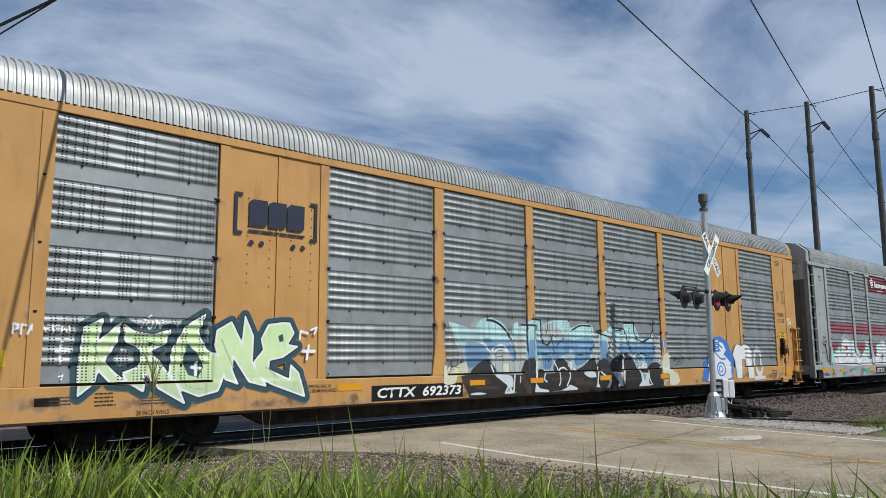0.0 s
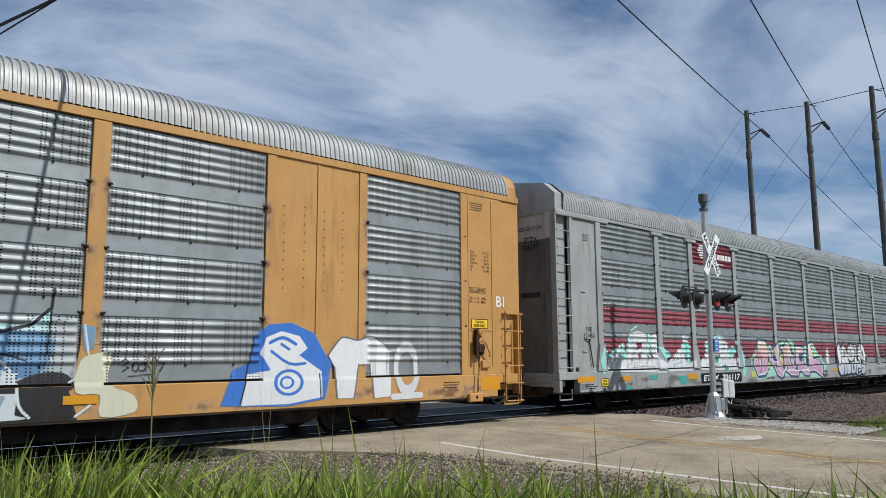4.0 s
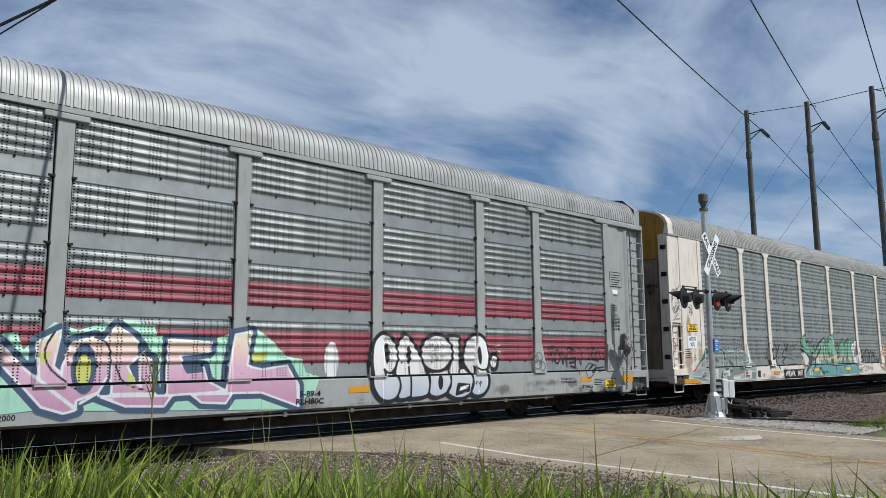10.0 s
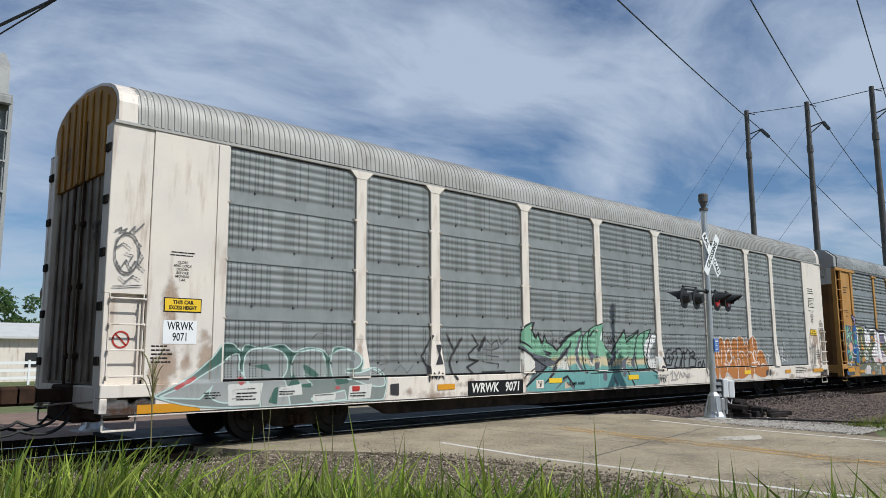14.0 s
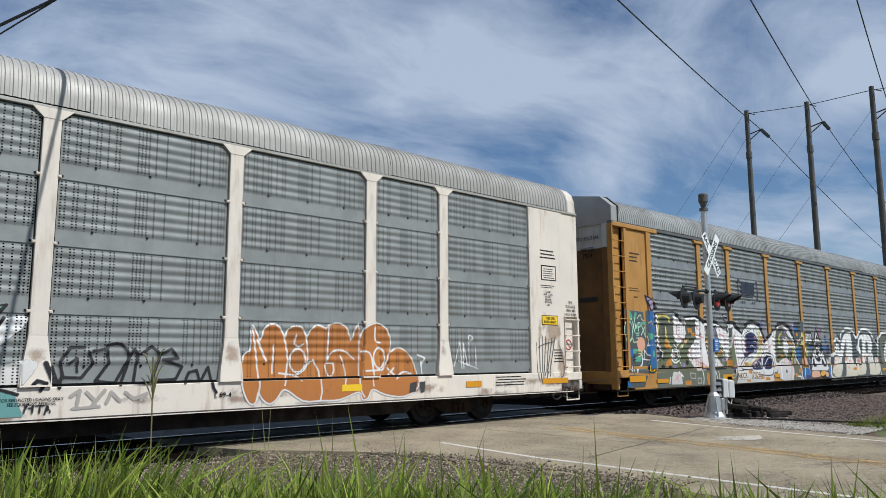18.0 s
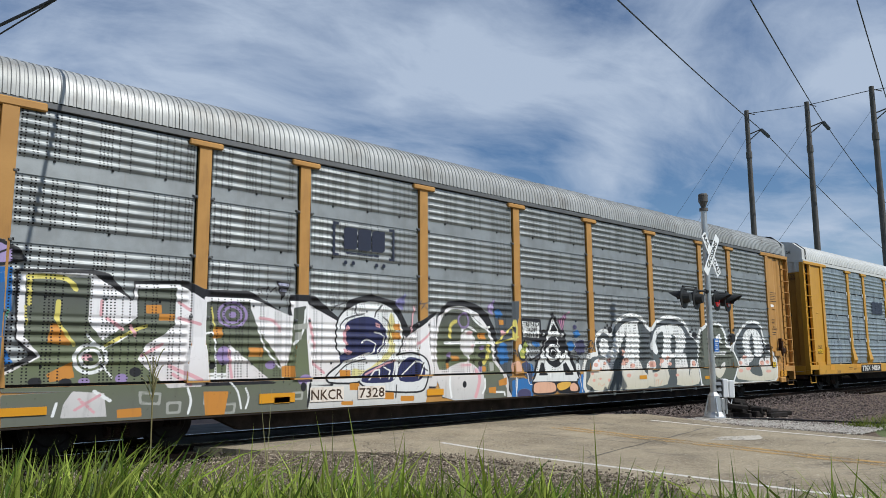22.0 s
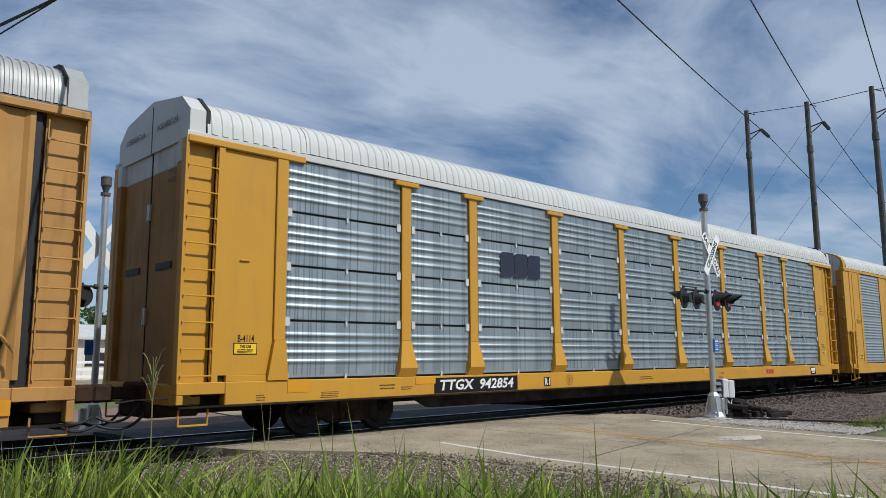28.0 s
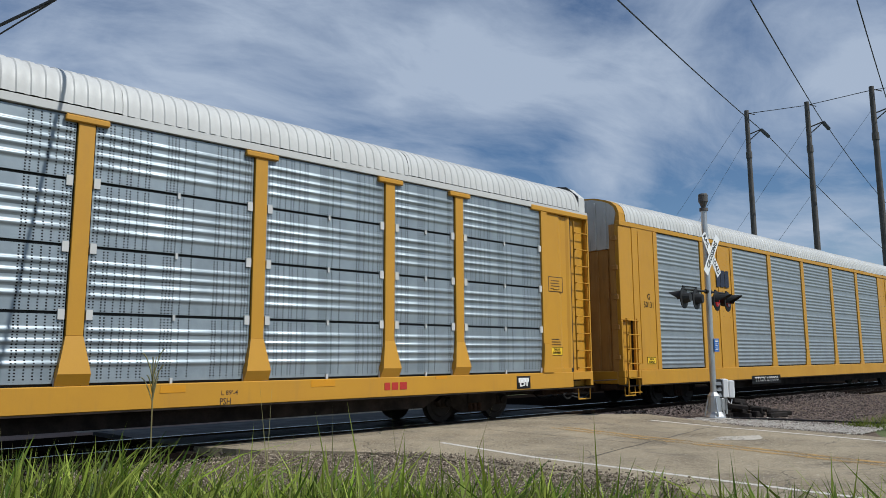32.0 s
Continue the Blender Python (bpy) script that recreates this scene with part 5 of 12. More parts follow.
def build_car_e():
    spec = dict(eave_top=0.09, hood=M["roof_new"], seam=0.014, end_split=4.56, smooth_end=True, sill_lo=0.65, paint=M["new_yellow"], sill=M["new_yellow"], eave=M["roof_new"], bay=M["new_yellow"], step=M["new_yellow"], end_low=M["grimy_shaded_yellow"], end_high=M["door_white"],
                post=M["new_yellow"], roof_mesh=ROOF_E, roof_label="white ribbed roof", kind="gap", panel="panel_new")
    car = begin("clean bright yellow autorack wagon with silver panels", 130.58, spec)
    sides(car, spec, W9, P9, "folded")
    for s in (-1, 1):
        end_bays(car, spec, s, "ladder")
    return car


def build_car_f():
    spec = dict(eave_top=0.09, long_ladder=True, hood=M["new_yellow"], sill_lo=0.62, paint=M["new_yellow"], sill=M["new_yellow"], eave=M["new_yellow"], bay=M["new_yellow"], step=M["new_yellow"], end_low=M["tan_yellow"], end_high=M["door_white"],
                roof_mesh=ROOF_E, roof_label="white ribbed roof", kind="plain", panel="panel_far")
    car = begin("bright yellow autorack wagon with plain bays and silver panels", 159.45, spec)
    sides(car, spec, W7, P7, "flush")
    solid_bays(car, spec)
    for s in (-1, 1):
        end_bays(car, spec, s, "plain")
    return car


car_a, car_b, car_c, car_d, car_e, car_f = build_car_a(), build_car_b(), build_car_c(), build_car_d(), build_car_e(), build_car_f()


# ---------------------------------------------------------------- lettering and graffiti on the wagons
def words(car, body, material, x0, x1, z0, z1, y, align):
    """Words that fill a box on the side that faces the road."""
    ob = letters(body, 1.0, material, car, 0, 0, 0, m=pose(0, y, 0, 90), align=align, bold=0.026 if "  " in body else 0.014)
    me = ob.data
    if "  " in body:
        me.transform(Matrix(((1, 0.16, 0, 0), (0, 1, 0, 0), (0, 0, 1, 0), (0, 0, 0, 1))))
    xs, ys = [v.co.x for v in me.vertices], [v.co.y for v in me.vertices]
    sx, sy = (x1 - x0) / (max(xs) - min(xs)), (z1 - z0) / (max(ys) - min(ys))
    me.transform(Matrix.Translation((x0, z0, 0)) @ Matrix.Diagonal((sx, sy, 1, 1)) @ Matrix.Translation((-min(xs), -min(ys), 0)))
    return ob


def plate(car, name, material, x0, x1, z0, z1, y, label=""):
    bm = bmesh.new()
    box(bm, x0, x1, y - 0.003, y + 0.002, z0, z1)
    return part(name, bm, material, car, label)


def ring_mark(car, material, x, z, r, y):
    """A thin painted ring round a marking."""
    n, verts, faces = 28, [], []
    for k in range(n):
        a = 2 * math.pi * k / n
        verts += [(x + math.cos(a) * q, y, z + math.sin(a) * q) for q in (r - 0.012, r)]
        j = 2 * ((k + 1) % n)
        faces.append((2 * k, 2 * k + 1, j + 1, j))
    put("ring_mark", raw_mesh("ring_mark", verts, faces, material), car)


def small_print(car, material, x0, x1, z0, z1, rows, y):
    """Print too small to read: a bar for each row, broken into words."""
    rng = random.Random(int((x0 * 7 + z0) * 100))
    step = (z1 - z0) / rows
    bm = bmesh.new()
    for k in range(rows):
        x = x0 + (x1 - x0) * 0.08 * rng.random()
        end = x1 - (x1 - x0) * 0.25 * rng.random()
        while x < end - 0.02:
            w = min(rng.uniform(0.06, 0.22) * (x1 - x0) + 0.015, end - x)
            zz = z0 + step * (k + 0.22)
            box(bm, x, x + w, y - 0.002, y, zz, zz + step * 0.36)
            x += w + 0.012
    ob = part("small_print", bm, material, car)
    return tagged(ob, kind="stuff")


def emblem(car, x0, x1, z0, z1, y, framed):
    """The railway's mark as three plain dark blocks, some with corner brackets and dots."""
    w, h = x1 - x0, z1 - z0
    a, b = (x0 + 0.16 * w, x1 - 0.16 * w) if framed else (x0, x1)
    lo, hi = (z0 + 0.38 * h, z1 - 0.10 * h) if framed else (z0, z1)
    third = (b - a) / 3
    for k in range(3):
        bm = bmesh.new()
        u, v = a + k * third + 0.012, a + (k + 1) * third - 0.012
        c = 0.22 * (v - u)
        g = 0.10 * (hi - lo)
        shapes = [(u + c, hi), (v, hi), (v, lo + g), (v - c, lo), (u, lo), (u, hi - g)]
        prism(bm, shapes, "y", y - 0.004, y)
        part("emblem_block", bm, M["ink_navy"], car, "dark blue painted emblem block")
    if framed:
        bm = bmesh.new()
        t = 0.035 * w
        for s, e in ((1, x0), (-1, x1)):
            u, v = sorted((e, e + s * t))
            box(bm, u, v, y - 0.004, y, z0 + 0.2 * h, z1)
            u, v = sorted((e + s * t, e + s * 2.6 * t))
            box(bm, u, v, y - 0.004, y, z1 - t, z1)
            box(bm, u, v, y - 0.004, y, z0 + 0.2 * h, z0 + 0.2 * h + t)
        for cx in (0.2, 0.32, 0.70, 0.82):
            rod(bm, (x0 + cx * w, y - 0.004, z0 + 0.06 * h), (x0 + cx * w, y, z0 + 0.06 * h), 0.05 * h, 14)
        part("emblem_bracket", bm, M["ink_navy"], car)
        small_print(car, M["ink_navy"], x0 + 0.15 * w, x1 - 0.12 * w, z0 + 0.24 * h, z0 + 0.36 * h, 1, y)


def end_words(car, body, material, x, y0, y1, z0, z1):
    """Words on the end that faces down the line."""
    ob = words(car, body, material, y0, y1, z0, z1, 0, "CENTER")
    ob.matrix_basis = pose(x, 0, 0, 90, 0, -90)
    return ob


INK = (0.014, 0.014, 0.017)
PALE = [(0.7, (0.62, 0.62, 0.61)), (2.2, (0.72, 0.72, 0.71))]
CHALK = (0.74, 0.74, 0.72)
TEAL_DK = (0.03, 0.07, 0.085)
MINT = [(0.8, (0.26, 0.58, 0.52)), (1.9, (0.34, 0.70, 0.62))]
MINT_PALE = [(0.8, (0.34, 0.58, 0.44)), (1.9, (0.42, 0.70, 0.52))]


def rounded(pts):
    """A closed outline with its corners eased into curves."""
    out, n = [], len(pts)
    for i in range(n):
        a, b, c, d = (Vector(pts[(i + k) % n]) for k in (-1, 0, 1, 2))
        for f in (0.0, 0.34, 0.67):
            out.append(tuple(0.5 * (2 * b + (c - a) * f + (2 * a - 5 * b + 4 * c - d) * f * f + (3 * b - a - 3 * c + d) * f ** 3)))
    return out


def eased(pts):
    """A stroke with its gentle bends drawn as curves; sharp corners stay."""
    v = [Vector(p) for p in pts]
    if any((b - a).angle(c - b, 0.0) > 1.3 for a, b, c in zip(v, v[1:], v[2:])):
        return pts
    out = [pts[0]]
    for a, b, c, d in zip([v[0]] + v[:-2], v[:-1], v[1:], v[2:] + [v[-1]]):
        for f in (0.34, 0.67, 1.0):
            out.append(tuple(0.5 * (2 * b + (c - a) * f + (2 * a - 5 * b + 4 * c - d) * f * f + (3 * b - a - 3 * c + d) * f ** 3)))
    return out


def away(shape, X, Z):
    """Signed distance of the points from one shape: stroke, filled outline, ellipse, ring, or the edge of another shape."""
    kind = shape[0]
    if kind == "e":
        cx, cz, rx, rz = shape[1:]
        return (np.sqrt(((X - cx) / rx) ** 2 + ((Z - cz) / rz) ** 2) - 1) * min(rx, rz)
    if kind == "o":
        return np.abs(away(shape[2], X, Z)) - shape[1] / 2
    if kind == "r":
        w, cx, cz, rx, rz = shape[1:]
        return np.abs((np.sqrt(((X - cx) / rx) ** 2 + ((Z - cz) / rz) ** 2) - 1) * min(rx, rz)) - w / 2
    pts = shape[1]
    if kind == "c":
        kind, pts = "p", rounded(pts)
    if kind != "p" and len(pts) > 2:
        pts = eased(pts)
    pairs = list(zip(pts[:-1], pts[1:]))
    if kind == "p":
        pairs.append((pts[-1], pts[0]))
    best = np.full(X.shape, 99.0)
    inside = np.zeros(X.shape, bool)
    for (ax, az), (bx, bz) in pairs:
        dx, dz = bx - ax, bz - az
        f = np.clip(((X - ax) * dx + (Z - az) * dz) / max(1e-9, dx * dx + dz * dz), 0, 1)
        best = np.minimum(best, np.hypot(X - ax - f * dx, Z - az - f * dz))
        if kind == "p" and az != bz:
            inside ^= ((az > Z) != (bz > Z)) & (X < ax + (Z - az) / dz * dx)
    if kind == "p":
        return np.where(inside, -best, best)
    return best - kind / 2


def side_out(spec, x, z):
    """How far the wagon's side stands out at a place; second: whether it is punched sheet."""
    if z <= SILL_HI + 0.001:
        return 1.566, 0
    for px in spec["posts"]:
        d = abs(x - px)
        w, f = spec["post_w"] / 2, spec["post_f"] / 2
        half = w if z >= 1.72 else w + (f - w) * min(1, (1.72 - z) / 0.5)
        if d <= half + 0.004:
            return PLANE + (0.052 if z >= 1.72 or spec["flush"] else 0.054 + 0.06 * (1.72 - z) / 0.68), 0
    for x0, x1 in spec["bays"]:
        if x0 - 0.02 <= x <= x1 + 0.02:
            zl = (z - ROW0) % ROW
            edge = min(x - x0, x1 - x)
            f = min(1, max(0, (edge - 0.02) / 0.05))
            lap = 0.016 * (1 - zl / 0.22) if spec["kind"] in ("lap", "soft") and zl < 0.22 else 0
            return PLANE + 0.006 + lap + (rib_out(spec["kind"], zl) - lap) * f, 1
    if not spec["plain_end"] and 11.77 < abs(x) < 12.17 and z < 1.70:
        return PLANE + 0.089, 0
    return PLANE + (0.052 if spec["flush"] or abs(x) < 12.05 else 0.034 if spec["plain_end"] else 0.012), 0


class Art:
    """A painted piece that lies on the wagon's side and follows its ribs, built of layers of colour."""

    def __init__(self, car, spec, label, lift=0.004, name="graffiti", soft=False):
        self.lift, self.name, self.soft = lift, name, soft
        self.car, self.spec, self.label, self.layers = car, spec, label, []

    def layer(self, grow, colour, shapes):
        self.layers.append((grow, colour, list(shapes)))

    def finish(self):
        pts = []
        for grow, _, shapes in self.layers:
            for s in shapes:
                s = s[2] if s[0] == "o" else s
                if s[0] == "e":
                    pts += [(s[1] - s[3], s[2] - s[4]), (s[1] + s[3], s[2] + s[4])]
                elif s[0] == "r":
                    pts += [(s[2] - s[4] - 0.1, s[3] - s[5] - 0.1), (s[2] + s[4] + 0.1, s[3] + s[5] + 0.1)]
                else:
                    pts += s[1]
        x0, x1 = min(p[0] for p in pts) - 0.4, max(p[0] for p in pts) + 0.4
        z1 = max(p[1] for p in pts) + 0.4
        lo = self.spec["sill_lo"] + 0.012
        xs = np.arange(x0, x1, 0.022)
        edges = [e for a, b in self.spec["bays"] for e in (a - 0.002, a + 0.003, b - 0.003, b + 0.002) if x0 < e < x1]
        xs = np.unique(np.concatenate([xs, edges]))
        zs = np.concatenate([np.linspace(lo, SILL_HI, 15), np.arange(ROW0, z1, 0.02)])
        X, Z = np.meshgrid(xs, zs)
        fields, near = [], np.full(X.shape, 99.0)
        for grow, _, shapes in self.layers:
            d = np.full(X.shape, 99.0)
            for s in shapes:
                d = np.minimum(d, away(s, X, Z))
            d = d - grow
            fields.append(d)
            near = np.minimum(near, d)
        n, rows = len(xs), len(zs)
        out, perf = np.zeros(X.shape), np.zeros(X.shape)
        mask = near < 0.08
        for j, i in zip(*np.nonzero(mask)):
            out[j, i], perf[j, i] = side_out(self.spec, xs[i], zs[j])
        keep, faces, index = {}, [], -np.ones(X.shape, int)
        verts = []
        for j in range(rows - 1):
            for i in range(n - 1):
                if j == 14 and perf[15, i:i + 2].max() > 0:
                    continue
                sq = mask[j:j + 2, i:i + 2]
                if not sq.all() or near[j:j + 2, i:i + 2].min() > 0.012:
                    continue
                f = []
                for a, b in ((j, i), (j, i + 1), (j + 1, i + 1), (j + 1, i)):
                    if index[a, b] < 0:
                        index[a, b] = len(verts)
                        verts.append((xs[b], -out[a, b] - self.lift, zs[a]))
                        keep[len(verts) - 1] = (a, b)
                    f.append(int(index[a, b]))
                faces.append(f)
        me = raw_mesh(self.name, verts, faces, self.material(), smooth=True)
        ja = np.array([keep[k][0] for k in range(len(verts))])
        ia = np.array([keep[k][1] for k in range(len(verts))])
        for k, d in enumerate(fields):
            at = me.attributes.new("paint%d" % k, "FLOAT", "POINT")
            at.data.foreach_set("value", np.ascontiguousarray(d[ja, ia], dtype=np.float32))
        at = me.attributes.new("punched", "FLOAT", "POINT")
        at.data.foreach_set("value", np.ascontiguousarray(perf[ja, ia], dtype=np.float32))
        return put(self.name, me, self.car, None, self.label)

    def material(self):
        m = bpy.data.materials.new("spray_paint")
        m.use_nodes = True
        nt = m.node_tree
        b = nt.nodes["Principled BSDF"]
        vec = coords(nt)
        sep = nt.nodes.new("ShaderNodeSeparateXYZ")
        nt.links.new(vec, sep.inputs[0])
        cloud = noise_node(nt, vec, 2.3, 4)
        zz = math_node(nt, "ADD", sep.outputs[2], math_node(nt, "MULTIPLY", math_node(nt, "SUBTRACT", cloud, 0.5), 0.35))
        rough_edge = math_node(nt, "MULTIPLY", math_node(nt, "SUBTRACT", noise_node(nt, vec, 7 if self.soft else 30, 5), 0.5), 0.22 if self.soft else 0.012)
        col, cover = (0.5, 0.5, 0.5), None
        for k, (_, colour, _s) in enumerate(self.layers):
            at = nt.nodes.new("ShaderNodeAttribute")
            at.attribute_name = "paint%d" % k
            d = math_node(nt, "ADD", at.outputs["Fac"], rough_edge)
            on = math_node(nt, "SUBTRACT", 1.0, step_up(nt, d, -0.08 if self.soft else -0.007, 0.03 if self.soft else 0.007))
            if isinstance(colour, list):
                ramp = nt.nodes.new("ShaderNodeValToRGB")
                nt.links.new(math_node(nt, "DIVIDE", math_node(nt, "SUBTRACT", zz, 0.5), 2.0), ramp.inputs[0])
                els = ramp.color_ramp.elements
                for q, (z, c) in enumerate(colour):
                    e = els[q] if q < 2 else els.new(0.5)
                    e.position, e.color = (z - 0.5) / 2.0, (*c, 1)
                c = ramp.outputs[0]
            else:
                c = colour
            col = mix_rgb(nt, on, col, c)
            on = math_node(nt, "MULTIPLY", on, 0.5) if self.soft else on
            cover = on if cover is None else math_node(nt, "MAXIMUM", cover, on)
        grime = noise_node(nt, vec, 3.0, 6, 0.65, (3, 3, 0.5))
        col = mix_rgb(nt, math_node(nt, "MULTIPLY", step_up(nt, grime, 0.5, 0.8), 0.3), col, (0.085, 0.07, 0.06))
        at = nt.nodes.new("ShaderNodeAttribute")
        at.attribute_name = "punched"
        hole = math_node(nt, "MULTIPLY", hole_mask(nt, vec), math_node(nt, "GREATER_THAN", at.outputs["Fac"], 0.5))
        col = mix_rgb(nt, hole, col, (0.006, 0.006, 0.006))
        nt.links.new(col, b.inputs["Base Color"])
        b.inputs["Roughness"].default_value = 0.62
        b.inputs["Specular IOR Level"].default_value = 0.3
        tr = nt.nodes.new("ShaderNodeBsdfTransparent")
        mx = nt.nodes.new("ShaderNodeMixShader")
        worn = math_node(nt, "MULTIPLY", cover, math_node(nt, "SUBTRACT", 1.0, math_node(nt, "MULTIPLY", step_up(nt, noise_node(nt, vec, 9, 6, 0.7), 0.60, 0.75), 0.5)))
        nt.links.new(worn, mx.inputs[0]), nt.links.new(tr.outputs[0], mx.inputs[1]), nt.links.new(b.outputs[0], mx.inputs[2])
        nt.links.new(mx.outputs[0], nt.nodes["Material Output"].inputs[0])
        return m


def side_spec(bays, posts, post_w, post_f, kind, flush, plain_end, sill_lo):
    return dict(bays=bays, posts=posts, post_w=post_w, post_f=post_f, kind=kind, flush=flush, plain_end=plain_end, sill_lo=sill_lo)


SPEC_A = side_spec(W7, P7, 0.26, 0.42, "lap", True, True, 0.54)
SPEC_B = side_spec(W9, P9, 0.235, 0.42, "lap", False, False, 0.51)
SPEC_C = side_spec(W9, P9, 0.24, 0.40, "soft", False, True, 0.58)
SPEC_D = side_spec(W9, P9, 0.215, 0.38, "lap", False, False, 0.50)

art = Art(car_a, SPEC_A, "pale green graffiti shapes with a dark teal outline")
sh = [('p', [(-11.29, 1.84), (-11.04, 1.97), (-11.1, 1.63), (-10.78, 1.92), (-10.83, 1.64), (-11.0, 1.36), (-10.82, 1.18), (-10.63, 1.03), (-10.89, 1.05), (-11.07, 1.24), (-11.11, 1.07), (-11.34, 0.88), (-11.34, 1.36)]), ('p', [(-10.73, 1.9), (-10.57, 1.79), (-10.3, 1.75), (-10.02, 1.83), (-10.11, 1.61), (-10.35, 1.51), (-10.17, 1.34), (-9.91, 1.01), (-9.77, 0.71), (-10.19, 0.95), (-10.39, 1.19), (-10.42, 0.91), (-10.65, 1.05), (-10.72, 1.19), (-10.49, 1.27), (-10.45, 1.44), (-10.51, 1.57), (-10.71, 1.65)])]
sh += [('p', [(-9.46, 2.09), (-9.78, 1.89), (-9.99, 1.52), (-10.01, 1.18), (-9.83, 0.92), (-9.55, 0.81), (-9.23, 0.88), (-9.11, 1.16), (-9.2, 1.43), (-9.41, 1.51), (-9.58, 1.79)]), ('p', [(-9.27, 1.84), (-9.02, 1.98), (-8.82, 1.62), (-8.78, 2.08), (-8.62, 1.76), (-8.63, 1.34), (-8.36, 0.93), (-8.68, 1.01), (-8.98, 1.43), (-8.99, 1.21), (-8.88, 0.98), (-9.1, 1.06), (-9.3, 1.6)])]
sh += [('p', [(-8.07, 1.99), (-8.34, 1.95), (-8.47, 1.71), (-8.42, 1.53), (-8.59, 1.34), (-8.54, 1.11), (-8.26, 0.96), (-7.6, 0.73), (-7.73, 1.14), (-7.89, 1.28), (-7.91, 1.03), (-8.32, 1.2), (-8.31, 1.36), (-8.05, 1.41), (-7.76, 1.59), (-7.97, 1.62), (-7.84, 1.82), (-7.93, 1.99)])]
art.layer(0.105, TEAL_DK, sh)
art.layer(0.03, INK, sh)
art.layer(0.012, CHALK, sh)
art.layer(-0.02, [(0.75, (0.46, 0.56, 0.34)), (1.5, (0.60, 0.73, 0.40)), (1.9, (0.54, 0.70, 0.36))], sh)
sh = [('p', [(-9.74, 1.63), (-9.82, 1.35), (-9.71, 1.14), (-9.55, 1.1), (-9.46, 1.26), (-9.56, 1.45)]), ('p', [(-10.38, 1.65), (-10.27, 1.66), (-10.34, 1.56)]), ('p', [(-8.15, 1.76), (-8.06, 1.81), (-8.04, 1.68), (-8.12, 1.66)])]
art.layer(0, TEAL_DK, sh)
sh = [(0.03, [(-11.14, 1.6), (-11.06, 1.36)]), (0.03, [(-10.6, 1.69), (-10.2, 1.64)]), (0.03, [(-9.88, 1.18), (-9.74, 0.97), (-9.46, 0.91)]), (0.03, [(-9.19, 1.7), (-8.97, 1.25)]), (0.03, [(-8.37, 1.25), (-8.04, 0.99)])]
art.layer(0, (0.36, 0.48, 0.28), sh)
sh = [(0.03, [(-12.21, 1.74), (-12.21, 1.88), (-12.15, 1.86), (-12.16, 1.8)]), (0.03, [(-12.11, 1.73), (-12.11, 1.87), (-12.05, 1.85)]), (0.03, [(-12.03, 1.73), (-11.98, 1.87), (-11.95, 1.73)]), (0.03, [(-11.91, 1.76), (-11.84, 1.87), (-11.78, 1.75)]), (0.03, [(-11.77, 1.87), (-11.62, 1.86)]), (0.03, [(-11.7, 1.86), (-11.7, 1.74)]), (0.03, [(-11.6, 1.74), (-11.58, 1.85), (-11.5, 1.74), (-11.49, 1.85)]), (0.05, [(-11.65, 1.5), (-11.48, 1.49)]), (0.05, [(-11.58, 1.64), (-11.58, 1.33)]), (0.03, [(-10.47, 1.86), (-10.44, 1.98), (-10.37, 1.96), (-10.41, 1.9), (-10.35, 1.84)]), (0.03, [(-10.32, 1.86), (-10.31, 1.96)]), (0.03, [(-10.27, 1.86), (-10.25, 1.98), (-10.18, 1.86), (-10.15, 1.98)])]
sh += [(0.03, [(-10.38, 2.01), (-10.33, 2.05)]), (0.05, [(-9.66, 1.26), (-9.51, 1.24)]), (0.05, [(-9.59, 1.33), (-9.59, 1.14)]), (0.04, [(-7.72, 1.72), (-7.7, 1.86), (-7.55, 1.82)]), (0.04, [(-7.49, 1.88), (-7.37, 1.93), (-7.42, 1.81)]), (0.06, [(-7.65, 1.51), (-7.41, 1.51)]), (0.05, [(-7.53, 1.61), (-7.57, 1.37)]), (0.03, [(-11.59, 1.15), (-11.54, 1.18), (-11.56, 1.09)])]
art.layer(0, CHALK, sh)
art.finish()

art = Art(car_a, SPEC_A, "blue, pale cyan and black graffiti with white lines")
sh = [('p', [(-4.11, 2.14), (-3.43, 2.0), (-3.15, 2.19), (-2.78, 2.26), (-2.43, 2.16), (-2.18, 1.92), (-2.1, 1.88), (-2.08, 2.12), (-1.9, 2.19), (-1.86, 2.07), (-1.72, 2.1), (-1.51, 2.22), (-1.26, 2.31), (-1.04, 2.29), (-0.99, 2.16), (-0.58, 2.26), (0.02, 2.28), (0.03, 2.07), (0.35, 2.17), (0.67, 2.22), (0.97, 2.15), (1.03, 1.96), (1.22, 1.94), (1.8, 2.17), (1.82, 2.14), (2.37, 2.13), (2.39, 2.28), (2.86, 2.3), (2.99, 2.11), (3.1, 1.89), (3.48, 1.86), (3.73, 2.04), (3.85, 2.18), (3.84, 1.47), (4.08, 1.04), (4.1, 0.49), (-3.52, 0.56), (-3.7, 0.93), (-3.58, 1.09), (-3.69, 1.45), (-3.91, 1.86)])]
art.layer(0, [(0.9, (0.27, 0.33, 0.35)), (1.35, (0.32, 0.40, 0.43)), (1.62, (0.37, 0.55, 0.57)), (2.1, (0.40, 0.60, 0.60))], sh)
